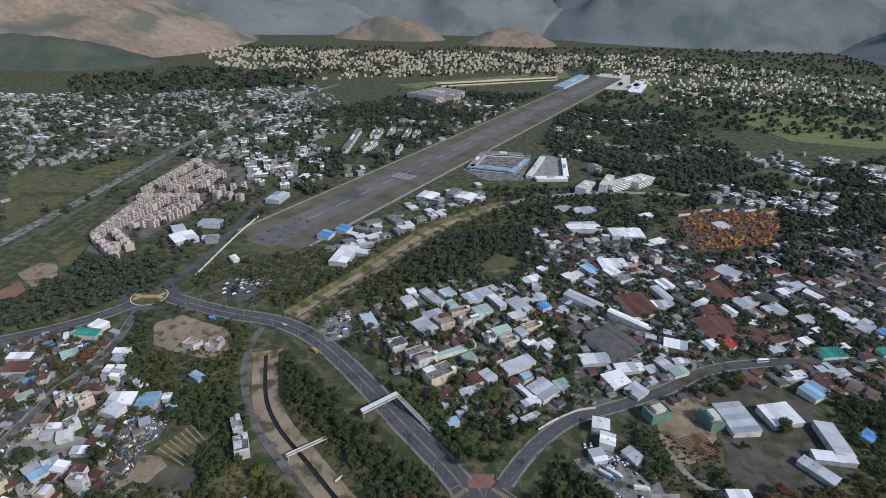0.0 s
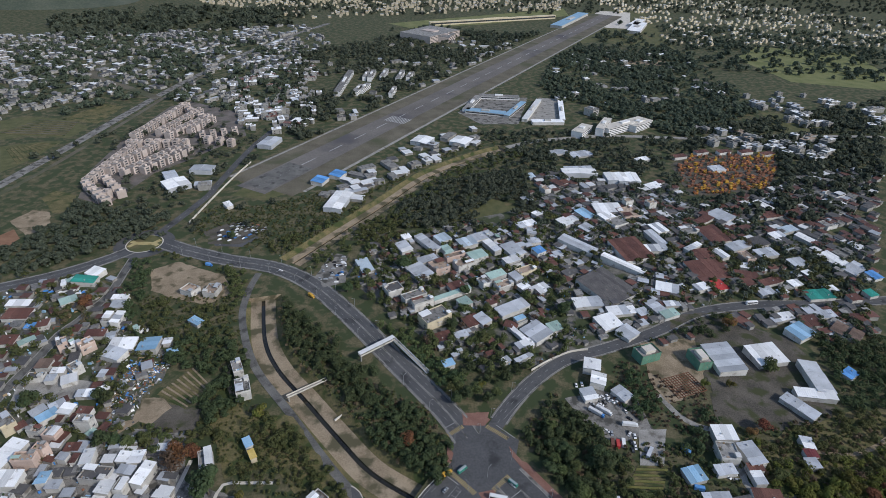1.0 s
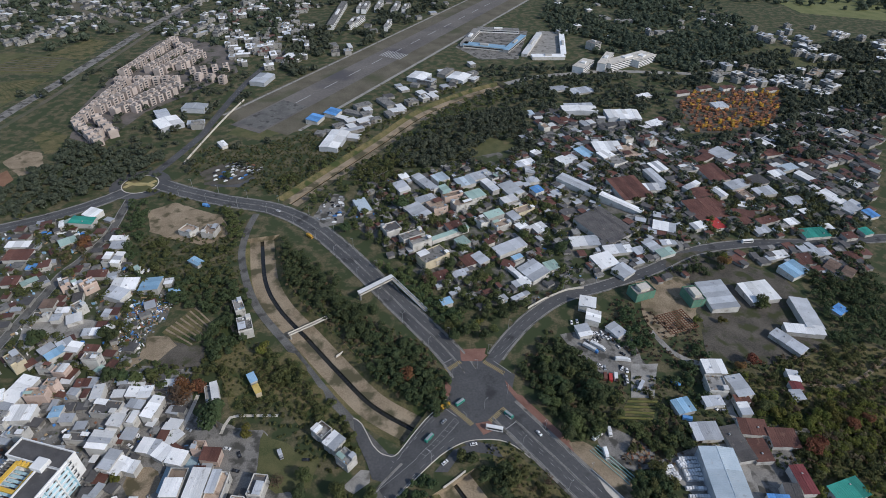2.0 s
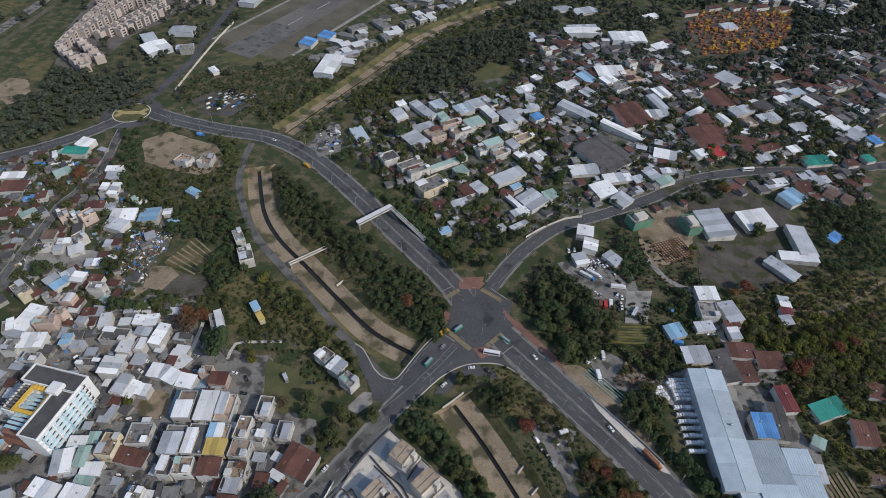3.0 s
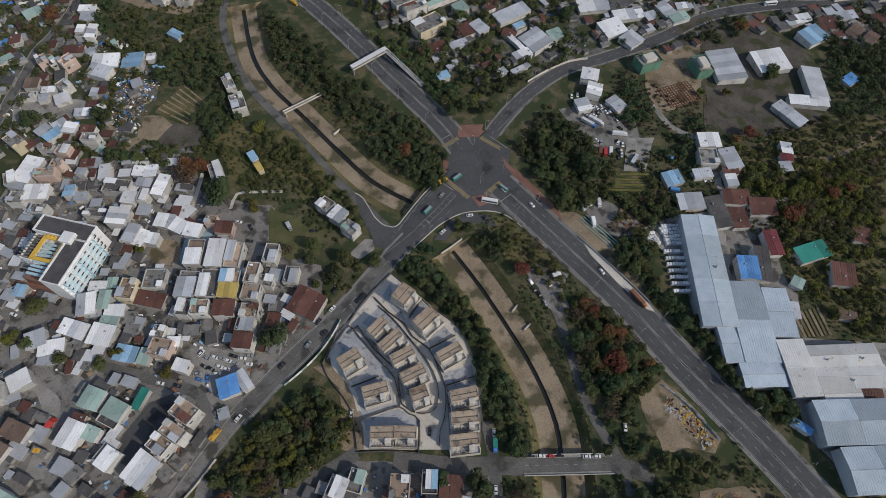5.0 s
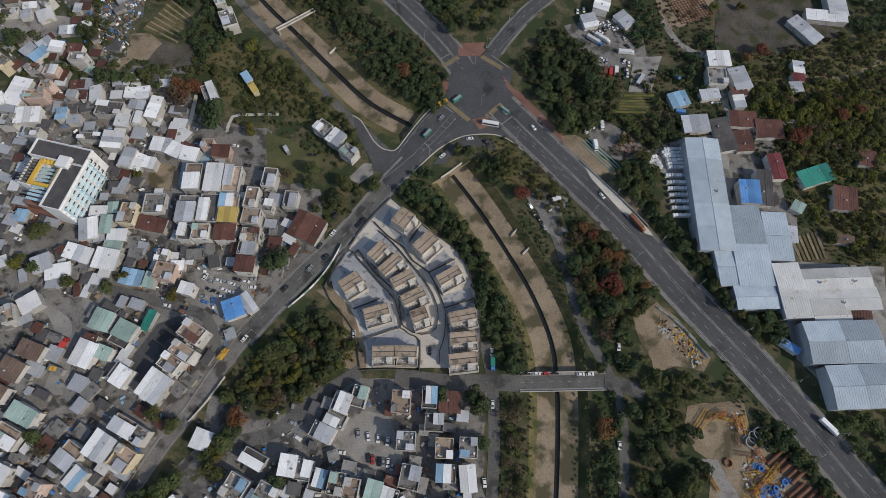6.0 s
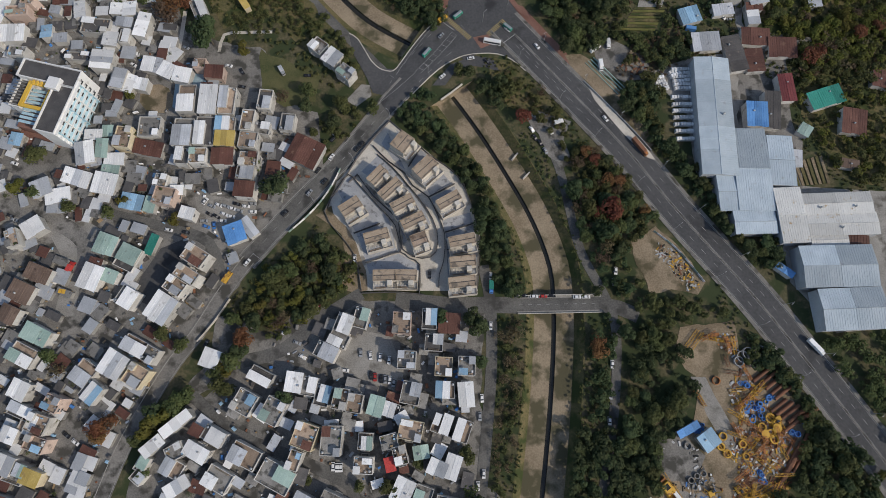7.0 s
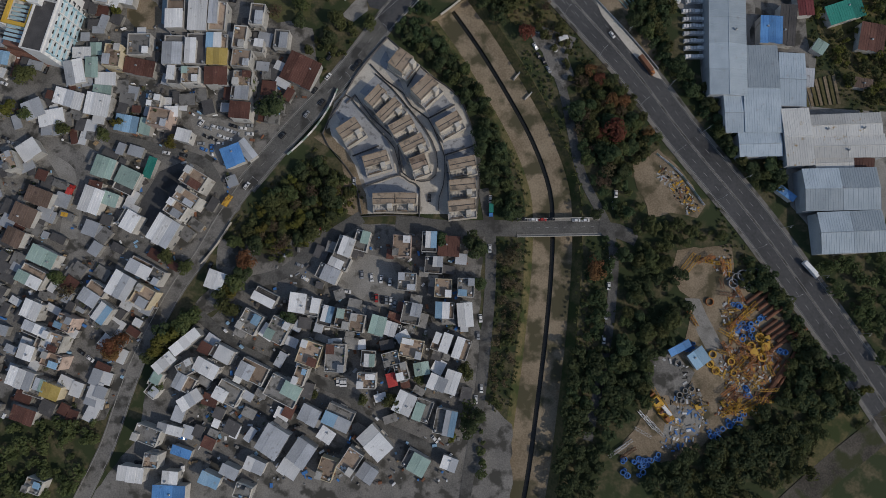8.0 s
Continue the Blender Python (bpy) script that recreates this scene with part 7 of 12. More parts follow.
house(304.8, 537.4, 24.7, 31.8, 16, 3.8, "r", rich=False)
house(359.2, 426.8, 25.8, 13.1, 9, 3.8, "tl")
house(410.8, 431.1, 10.0, 9.6, 17, 3.8, "tl")
house(434.7, 462.6, 11.4, 12.4, 21, 3.8, "b")
house(410.4, 490.8, 18.2, 24.2, 29, 3.8, "w")
house(406.0, 534.0, 10.7, 20.1, 35, 3.8, "w")
house(422.8, 474.0, 27.2, 13.6, 35, 3.8, "lg", rich=False)
house(309.7, 370.0, 20.4, 15.6, 30, 5.2, "lb")
house(347.0, 376.2, 17.7, 9.2, 42, 4.5, "br")
house(356.6, 367.7, 16.0, 8.9, 43, 4.5, "br")
house(378.4, 537.7, 17.3, 15.9, 22, 3.8, "w")
house(370.0, 483.6, 17.7, 13.3, 18, 3.8, "lg")
house(300.1, 444.6, 13.6, 10.2, 21, 3.8, "r")
house(310.6, 430.5, 16.0, 10.5, 18, 3.8, "lg")
house(346.5, 445.3, 12.2, 8.8, 19, 3.8, "w")
house(376.0, 436.9, 12.6, 8.2, 14, 3.8, "w")
house(390.7, 423.5, 12.4, 8.7, 14, 3.8, "r")
house(309.1, 392.1, 14.6, 9.0, 14, 3.8, "w")
house(347.8, 396.5, 16.9, 9.3, 10, 3.8, "lg")
house(327.7, 385.8, 16.6, 13.4, 10, 3.8, "r")
house(374.6, 391.9, 13.8, 10.7, 8, 3.8, "r")
house(507.7, 651.6, 22.5, 17.8, 30, 4.5, "g")
house(451.5, 569.0, 17.4, 13.3, 23, 4.5, "g")
house(427.6, 595.0, 20.9, 14.5, 21, 3.8, "r")
house(-220.8, 410.9, 11.1, 13.3, 67, 5.1, "t")
house(-201.1, 410.9, 14.5, 11.3, 85, 5.1, "t")
house(-199.1, 367.0, 6.9, 11.1, 61, 3.8, "lb")
house(-146.1, 309.6, 6.9, 12.7, 28, 8.1, "g")
house(-136.1, 290.1, 9.9, 14.6, 22, 8.1, "g")
house(-118.7, 243.4, 4.5, 7.9, 35, 5.1, "lb")
house(-113.2, 234.3, 3.6, 7.0, 34, 5.1, "y", "cream")
house(-11.7, -47.6, 9.3, 10.7, -25, 7.0, "w")
house(-2.2, -51.6, 8.7, 11.2, -20, 7.0, "gn")
house(9.4, -57.6, 11.0, 12.8, -12, 7.0, "lg")
house(-26.8, -67.3, 15.8, 10.6, -47, 8.0, "w")
house(-5.9, -77.8, 12.5, 9.4, -29, 7.0, "gn")
house(11.3, -78.5, 7.5, 6.1, -20, 5.0, "w")
house(-39.3, -76.2, 8.5, 12.0, -34, 8.0, "t")
house(-30.8, -82.5, 8.5, 7.7, -34, 7.0, "lg")
house(-51.8, -80.5, 8.6, 10.9, -19, 6.0, "t", "cream")
house(-64.5, -71.9, 10.3, 12.0, -34, 8.0, "lg")
house(-71.0, -80.3, 9.8, 7.1, -33, 6.0, "w")
house(-79.6, -66.1, 12.1, 14.2, -31, 8.0, "lg")
house(-75.0, -41.0, 17.6, 11.7, -27, 8.0, "gn")
house(-46.0, -54.7, 14.5, 10.5, -24, 8.0, "w")
house(-61.2, -53.5, 9.9, 8.4, -27, 6.0, "lg")
house(-52.4, -63.6, 7.6, 6.1, -34, 5.0, "w")

house(-69.7, 457.8, 11.9, 21.2, 27, 4.0, "pb")
house(-32.7, 515.1, 8.9, 8.7, 32, 5.0, "w")
house(-33.6, 492.5, 19.8, 12.1, -63, 6.0, "w")
house(-9.9, 504.3, 36.3, 9.4, -54, 5.0, "lg", rich=False)
house(6.1, 514.2, 14.7, 13.9, 37, 5.0, "pb")
house(-9.4, 473.0, 21.2, 9.2, 31, 4.0, "lg")
house(-15.7, 448.9, 24.8, 16.5, -54, 5.0, "lg")
house(2.8, 457.2, 16.0, 16.2, 32, 7.0, "t", "pink")
house(10.8, 489.6, 15.1, 7.8, -62, 6.0, "gn")
house(18.2, 476.7, 20.7, 7.5, 27, 7.0, "t", "pink")
house(31.8, 506.7, 18.8, 15.1, 29, 5.0, "pb")
house(47.2, 519.6, 27.5, 12.4, 32, 5.0, "lg")
house(59.6, 519.5, 16.7, 9.0, -55, 5.0, "d")
house(40.2, 478.4, 18.5, 16.8, 30, 8.0, "gn")
house(27.1, 463.3, 19.2, 11.3, 32, 7.0, "t")
house(78.8, 493.6, 26.0, 15.7, -62, 5.0, "lg")
house(57.5, 499.4, 23.9, 8.1, -61, 6.0, "w")
house(75.4, 469.8, 16.5, 13.1, 29, 7.0, "w")
house(87.6, 455.5, 19.7, 9.5, 31, 5.0, "t", "cream")
house(57.6, 445.4, 18.5, 9.1, 30, 6.0, "gn")
house(76.5, 444.2, 14.3, 8.3, -59, 5.0, "lg")
house(83.2, 425.9, 13.7, 9.3, -56, 5.0, "w")
house(98.7, 425.0, 13.9, 11.8, 34, 5.0, "w")
house(15.0, 413.6, 39.6, 4.7, 32, 5.0, "gn", rich=False)
house(26.0, 400.1, 11.7, 10.2, -58, 6.0, "gn")
house(-38.6, 415.3, 15.2, 12.7, 32, 8.5, "d")
house(-19.2, 405.8, 21.9, 9.3, 32, 8.0, "g")
house(-11.3, 397.2, 19.1, 7.7, 30, 8.0, "g")
house(-0.3, 377.0, 24.9, 15.3, 36, 8.0, "g", "cream")
house(31.8, 375.5, 14.5, 12.9, 32, 4.0, "r")
house(40.6, 377.5, 14.2, 9.8, -54, 5.0, "lg")
house(68.0, 394.6, 31.0, 12.0, 33, 5.0, "lg", rich=False)
house(50.5, 403.4, 7.8, 7.0, -62, 4.0, "r")
house(19.2, 427.4, 14.9, 10.6, 30, 4.0, "r")
house(71.7, 356.9, 28.7, 3.5, -58, 4.0, "w", rich=False)
house(84.6, 361.8, 20.4, 18.9, -53, 5.0, "lg")
house(74.0, 348.2, 17.5, 6.9, 30, 4.0, "w")
house(70.4, 331.1, 16.4, 3.6, 32, 4.0, "lg")
house(55.8, 327.7, 6.9, 5.3, 35, 4.0, "w")
house(73.0, 376.5, 9.7, 7.2, 30, 7.0, "w")
house(64.6, 371.2, 11.2, 8.0, -23, 4.0, "r")
house(101.4, 370.2, 11.6, 10.3, 26, 4.0, "gn")
house(11.2, 321.8, 8.6, 6.5, 26, 5.0, "lb")
house(7.2, 354.6, 14.4, 9.8, 26, 3.5, "r")
house(22.1, 357.2, 11.2, 7.1, 27, 4.0, "lg")
house(99.8, 550.0, 23.3, 11.2, 29, 5.0, "w")
house(115.3, 576.1, 10.3, 8.5, -56, 5.0, "w")
house(103.6, 534.0, 13.4, 10.2, 85, 5.0, "lg")
house(104.5, 488.8, 10.9, 10.4, 32, 8.0, "b")
house(45.4, 432.9, 9.6, 11.8, 32, 6.0, "g")
house(63.4, 428.8, 16.3, 9.6, 31, 6.0, "t")
house(-318.4, 435.0, 14.2, 11.9, -20, 5.0, "w")
house(-320.6, 421.4, 10.7, 19.8, 92, 5.0, "tl")
house(-333.4, 422.9, 8.8, 5.0, 47, 4.0, "gn")
house(-337.8, 417.5, 10.9, 3.6, -60, 4.0, "w")
house(-318.7, 391.5, 13.1, 9.4, 40, 4.0, "gn")
house(-357.4, 385.6, 19.2, 8.0, 4, 4.0, "w")
house(-348.8, 370.7, 20.8, 12.9, 3, 4.0, "r")
house(-329.8, 357.0, 8.5, 6.2, 6, 3.0, "b")
house(-335.2, 338.0, 12.3, 9.8, 6, 4.0, "r")
house(-320.4, 337.6, 11.7, 5.6, 46, 4.0, "gn")
house(-276.0, 396.1, 13.6, 6.6, 3, 5.0, "w")
house(-273.7, 387.0, 11.0, 9.6, 6, 4.0, "lg")
house(-272.0, 367.2, 12.3, 6.1, 92, 7.0, "w")
house(-262.8, 366.2, 15.2, 6.7, 92, 7.0, "w")
house(-289.6, 333.4, 7.0, 9.7, 38, 7.0, "g", "pink")
house(-281.8, 332.1, 7.7, 5.9, -45, 8.0, "w")
house(-270.5, 332.3, 10.8, 8.9, 51, 8.0, "t", "pink")
house(-272.2, 348.5, 15.1, 8.1, 6, 4.0, "r")
house(-243.8, 335.4, 19.4, 13.0, 4, 5.0, "w")
house(-245.6, 324.5, 17.1, 11.2, -18, 5.0, "lg")
house(-223.5, 335.8, 15.0, 14.8, -86, 5.0, "lb")
house(-211.5, 341.0, 6.9, 6.0, -83, 4.0, "w")
house(-202.6, 329.2, 7.7, 6.8, 28, 4.0, "lb")
house(-290.4, 311.4, 10.0, 8.8, 3, 5.0, "br")
house(-277.0, 305.8, 9.3, 5.1, 7, 4.0, "w")
house(-265.5, 308.3, 7.9, 9.5, 54, 6.0, "g")
house(-289.5, 299.5, 11.9, 6.5, 5, 4.0, "d")
house(-277.8, 297.9, 6.9, 6.7, -82, 4.0, "lg")
house(-264.2, 297.2, 10.0, 8.9, 27, 4.0, "w")
house(-243.3, 303.4, 7.6, 4.8, 90, 4.0, "lg")
house(-244.1, 284.0, 13.8, 6.4, 6, 4.0, "w")
house(-234.8, 288.8, 7.3, 4.8, 29, 4.0, "w")

house(229.4, 334.8, 32.2, 21.5, -85, 5.0, "lg", rich=False)
house(265.6, 339.6, 25.8, 21.1, 12, 5.0, "w")
house(292.4, 315.5, 34.1, 14.0, 85, 5.0, "lg", rich=False)
house(263.4, 285.4, 24.4, 9.3, -57, 4.5, "lg")
house(281.6, 297.5, 28.2, 8.5, -7, 5.0, "w", rich=False)
house(196.8, 258.4, 14.8, 11.7, 1, 6.0, "w")
house(192.4, 243.2, 12.1, 13.5, -4, 6.0, "g")
house(207.7, 242.2, 17.3, 10.7, -81, 6.0, "lg")
house(205.6, 232.0, 9.8, 5.4, 1, 5.0, "r")
house(204.1, 224.4, 9.5, 6.6, -89, 5.0, "w")
house(250.6, 252.6, 9.4, 7.8, 83, 4.5, "w")
house(248.4, 244.4, 7.7, 6.1, 1, 4.0, "m")
house(245.4, 236.8, 7.9, 7.2, -89, 4.0, "lg")
house(164.8, 226.6, 12.4, 10.4, 16, 4.0, "lb")
house(186.3, 230.8, 12.7, 7.1, 7, 4.0, "lg")
house(172.6, 207.6, 17.0, 11.8, 4, 4.0, "lg")
house(203.8, 211.0, 17.0, 11.1, -4, 4.0, "r")
house(219.4, 203.4, 17.0, 12.6, -2, 4.0, "r")
house(189.2, 199.4, 24.2, 10.3, -82, 4.0, "dk")
house(200.9, 194.6, 15.4, 10.0, -89, 4.0, "r")
house(121.8, 321.8, 12.4, 10.7, -14, 7.0, "w")
house(123.2, 307.4, 12.2, 10.4, 73, 6.0, "w")
house(113.4, 293.6, 11.6, 9.7, -79, 4.0, "w")
house(138.1, 294.8, 13.1, 9.0, -56, 4.0, "lg")

house(-279.9, 253.9, 8.6, 13.6, 53, 8.0, "g", "cream")
house(-270.4, 253.1, 6.0, 5.6, 52, 5.0, "r")
house(-258.7, 262.6, 12.3, 6.7, 53, 5.0, "lb")
house(-267.1, 266.3, 9.3, 6.3, 55, 5.0, "lg")
house(-257.4, 271.9, 9.3, 6.2, 47, 5.0, "lg")
house(-248.8, 268.2, 8.8, 8.5, 85, 5.0, "w")
house(-236.1, 267.3, 9.4, 5.5, -4, 5.0, "r")
house(-228.6, 255.0, 6.2, 10.9, 87, 10.0, "g")
house(-223.0, 250.0, 5.6, 3.5, 65, 4.0, "gn")
house(-258.0, 249.3, 5.1, 9.2, 84, 6.0, "d")
house(-245.2, 246.4, 9.7, 7.1, -9, 9.0, "w", "pink")
house(-229.4, 230.0, 6.4, 4.8, -10, 5.0, "lg")
house(-228.0, 238.0, 8.9, 5.9, 3, 4.0, "r")
house(-222.0, 229.5, 6.6, 3.7, -87, 4.0, "r")
house(-213.6, 229.5, 11.4, 6.8, -80, 6.0, "w")
house(-202.4, 217.9, 10.0, 16.9, 85, 5.0, "d")
house(-191.9, 230.5, 7.6, 6.6, 90, 5.0, "w")
house(-183.6, 230.6, 9.4, 7.8, -86, 5.0, "w")
house(-185.2, 220.6, 9.8, 5.6, -8, 6.0, "lg")
house(-173.0, 217.2, 15.9, 6.8, 81, 8.0, "w")
house(-191.9, 208.5, 8.7, 8.2, 85, 6.0, "w")
house(-183.0, 209.8, 8.8, 6.5, 84, 8.0, "w")
house(-264.2, 228.0, 26.1, 11.0, 79, 6.0, "w")
house(-249.0, 225.7, 6.5, 12.9, -86, 9.0, "t", "pink")
house(-244.0, 233.3, 5.7, 7.2, 84, 9.0, "t", "pink")
house(-231.2, 213.8, 8.1, 6.4, -84, 6.0, "lb")
house(-251.4, 212.0, 15.2, 10.4, 2, 7.0, "w")
house(-262.4, 207.9, 8.7, 10.0, 87, 6.0, "g")
house(-245.2, 198.8, 6.6, 10.2, 85, 7.0, "g")
house(-223.2, 210.2, 8.1, 5.3, 3, 5.0, "lg")
house(-272.6, 223.4, 10.1, 7.2, -65, 8.0, "w")
house(-192.5, 191.8, 11.7, 11.5, 88, 10.0, "w")
house(-209.2, 196.6, 5.4, 14.5, 87, 5.0, "d")
house(-183.0, 180.8, 12.6, 9.1, 80, 8.0, "lg")
house(-176.4, 178.2, 11.2, 5.5, 72, 6.0, "w")
house(-169.6, 177.8, 7.4, 7.0, -11, 6.0, "w")
house(-165.6, 191.8, 11.7, 9.0, -10, 4.5, "w")
house(-156.2, 187.9, 9.1, 9.1, -27, 4.5, "w")
house(-146.5, 184.5, 10.1, 8.9, -12, 5.0, "w")
house(-135.9, 191.0, 6.5, 6.9, 89, 6.0, "t", "pink")
house(-126.8, 185.4, 10.5, 7.8, -3, 7.0, "r", "pink")

# ---------- new estate beside the channel ----------
estate_house(-13.8, 138.2, 11.1, 9.6, 53)
estate_house(-0.7, 122.8, 13.4, 8.5, 44)
estate_house(12.4, 103.0, 13.9, 6.0, 30)
estate_house(19.6, 79.6, 14.6, 6.0, 11)
estate_house(19.7, 67.6, 14.2, 6.0, 5)
estate_house(19.2, 56.3, 14.7, 6.0, 6)
estate_house(-27.7, 117.8, 11.5, 6.4, 48)
estate_house(-20.4, 109.8, 14.2, 6.0, 44)
estate_house(-13.4, 101.2, 13.2, 6.0, 29)
estate_house(-7.4, 91.0, 13.4, 6.0, 26)
estate_house(-4.0, 80.2, 9.0, 7.0, 20, "terrace")
estate_house(-42.2, 99.4, 12.2, 7.2, 34)
estate_house(-27.4, 82.2, 13.7, 6.4, 16)
estate_house(-22.7, 60.2, 12.2, 6.0, 1)
estate_house(-10.9, 60.2, 11.5, 6.0, -2)

# ---------- factory beside the main road ----------
warehouse(169.2, 155.1, 75.1, 20.1, 87, 9, "pb", "long pale grey metal factory shed with a ridge roof", vents=1)
warehouse(186.3, 121.5, 19.8, 49.7, -1, 8, "pb", "white sheet-roofed factory hall", rise=0.6)
warehouse(204.0, 126.7, 14.1, 30.2, -3, 8, "pb", "white sheet-roofed factory extension", rise=0.5)
warehouse(173.5, 107.7, 16.2, 21.8, -0, 7.5, "pb", "grey factory roof beside the long shed", rise=0.5)
warehouse(183.8, 89.9, 23.1, 13.2, 1, 7.2, "pb", "low grey factory wing with a pale roof", rise=0.5)
warehouse(204.2, 93.6, 14.9, 31.8, 2, 8.4, "ow", "white ribbed factory roof section", rise=0.4)
warehouse(231.0, 100.4, 40.2, 12.1, 2, 8, "ow", "white factory hall with rust-stained roof sheets", rise=0.5, vents=2)
warehouse(231.6, 88.5, 41.7, 12.5, 1, 7.6, "ow", "white factory hall with rust-stained roof sheets", rise=0.5, vents=1)
warehouse(224.9, 64.1, 40.2, 22.7, 1, 9, "pb", "large two-tone grey and white warehouse", rise=1.5)
warehouse(228.6, 40.6, 34.6, 22.0, 2, 9, "pb", "large two-tone grey and white warehouse", rise=1.4)
warehouse(224.4, 79.4, 20.4, 5.2, 2, 6.5, "ow", "narrow white lean-to shed between factory halls", rise=0.3)
house(195.6, 157.0, 12.0, 15.0, -3, 6.0, "b")
house(206.9, 136.2, 5.3, 14.7, -5, 4.0, "dk")
house(216.4, 129.7, 4.6, 9.5, -6, 4.0, "lg")
house(239.5, 168.7, 21.2, 10.8, 18, 5.0, "tl")
house(216.7, 175.1, 8.4, 16.7, 5, 5.0, "m")
house(205.4, 160.1, 8.7, 22.8, -6, 5.0, "dk")
house(223.9, 147.7, 6.4, 7.0, -35, 4.0, "gn")
house(253.4, 152.6, 13.7, 15.4, -11, 5.0, "r")
house(240.9, 79.4, 10.6, 5.4, -6, 6.0, "r")
house(197.9, 62.9, 9.9, 3.4, -39, 4.5, "b")
house(276.4, 181.4, 10.0, 10.5, -12, 4.0, "r")
house(246.6, 126.0, 9.6, 5.2, -11, 4.0, "br")
goods_rows(156.8, 183.3, 3, 4, 6, 3.5, 2.6)
goods_rows(142.6, 180.2, 16, 2, 4, 3.5, 2.6)
goods_rows(151.7, 187.2, 21, 2, 2, 3.5, 2.6)
goods_rows(154.7, 170.9, -0, 4, 1, 3.5, 2.6)
goods_rows(154.7, 166.0, -0, 4, 1, 3.5, 2.6)
goods_rows(154.6, 161.8, -0, 4, 1, 3.5, 2.6)
goods_rows(154.6, 157.3, -0, 4, 1, 3.5, 2.6)
goods_rows(154.6, 152.9, -0, 4, 1, 3.5, 2.6)
goods_rows(154.5, 148.4, -0, 4, 1, 3.5, 2.6)
goods_rows(154.5, 143.3, -0, 4, 1, 3.5, 2.6)

# ---------- school, bridges, junction ----------
school(-216.8, 161.7, -14, 35, 40, 20)
deck_bridge(72.7, 45.4, 46.4, 10, 0.8)
foot_bridge(-45.0, 336.4, 32.1, 40.4, 6, 3.2, 42.7, -88, 1)
foot_bridge(-90.8, 296.9, 33.8, 36.7, 0.8, 2.4, 0, 0, 0, covered=False)
wall_run("culvert_headwall", [(8.5, 169.8), (15.4, 175.1), (21.6, 180.4)], 1.2, 0.7, "pale", "pale concrete headwall where the channel leaves its culvert", "wall")
wall_run("perimeter_wall", [(-272.9, 540), (-269.5, 597.2), (-264.3, 661.4), (-257.2, 716.5)], 2.2, 0.5, "pale", "white perimeter wall of the airfield", "wall")
wall_run("retaining_wall", [(75.2, 319.5), (90.1, 330.9), (110, 342.2), (124.5, 345.2)], 2, 0.4, "pale", "pale roadside retaining wall", "wall")
wall_run("garden_wall", [(-35.8, 51.9), (-17.2, 52.4), (-1.6, 51)], 1.8, 0.3, "darkslab", "dark-topped boundary wall of the estate", "wall")
wall_run("garden_wall", [(-35.8, 53.4), (-40.2, 73.7), (-49.5, 85.9), (-58.1, 99.3), (-49.7, 114.8), (-38.2, 135.9), (-22, 156)], 1.6, 0.3, "darkslab", "dark-topped boundary wall of the estate", "wall")
wall_run("garden_wall", [(-22, 156), (1.6, 134), (19.6, 118), (29.6, 83.8), (28, 54)], 1.6, 0.3, "darkslab", "dark-topped boundary wall of the estate", "wall")
wall_run("garden_wall", [(-107.3, 49.2), (-114.7, 36.9), (-122.8, 26.3)], 1.8, 0.4, "pale", "white roadside wall", "wall")
wall_run("roadside_barrier", [(95.6, 182.2), (104.5, 171.8), (120, 153), (132.5, 136.1)], 1.6, 0.4, "steel", "grey crash barrier along the road", "barrier")
wall_run("garden_wall", [(-55.8, 104), (-52.5, 113.2), (-45.3, 121.7), (-38.6, 114.8), (-26.8, 101.2), (-17.8, 90.7), (-14.4, 75.2)], 1.7, 0.4, "darkslab", "dark-topped boundary wall of the estate", "wall")
wall_run("garden_wall", [(-40.1, 121.7), (-30.8, 108.6), (-20.4, 98.6), (-15.9, 92), (-13.2, 76.5), (-2.7, 71.4), (5.2, 75.1), (5.7, 87.9), (-0.3, 101.1), (-10.6, 114.7), (-19.7, 125.8), (-29, 134.2)], 1.7, 0.4, "darkslab", "dark-topped boundary wall of the estate", "wall")
wall_run("garden_wall", [(-31.7, 139.9), (-22.4, 130), (-13.2, 122.9), (-8, 114.7), (0.9, 107.8), (6, 97.1), (10.2, 85.3), (9.5, 70.1), (7, 62.6), (6.7, 54.7)], 1.7, 0.4, "darkslab", "dark-topped boundary wall of the estate", "wall")
wall_run("garden_wall", [(-34.4, 69.1), (-24.8, 72.2), (-15, 75.2), (-9.5, 71.4), (-3.7, 67.7), (-4.1, 51.1)], 1.7, 0.4, "darkslab", "dark-topped boundary wall of the estate", "wall")
wall_run("garden_wall", [(-41.2, 86.2), (-26.5, 92)], 1.7, 0.4, "darkslab", "dark-topped boundary wall of the estate", "wall")
wall_run("garden_wall", [(1.2, 107.8), (16, 115.7)], 1.7, 0.4, "darkslab", "dark-topped boundary wall of the estate", "wall")
wall_run("garden_wall", [(6.2, 98.2), (20.1, 103)], 1.7, 0.4, "darkslab", "dark-topped boundary wall of the estate", "wall")
wall_run("garden_wall", [(10.4, 86.6), (26.6, 91.8)], 1.7, 0.4, "darkslab", "dark-topped boundary wall of the estate", "wall")
wall_run("garden_wall", [(11.3, 76.4), (28.7, 77.8)], 1.7, 0.4, "darkslab", "dark-topped boundary wall of the estate", "wall")
wall_run("garden_wall", [(-3, 139.1), (-10.7, 126.4)], 1.7, 0.4, "darkslab", "dark-topped boundary wall of the estate", "wall")
wall_run("garden_wall", [(-40.1, 121.7), (-45.1, 116.8)], 1.7, 0.4, "darkslab", "dark-topped boundary wall of the estate", "wall")
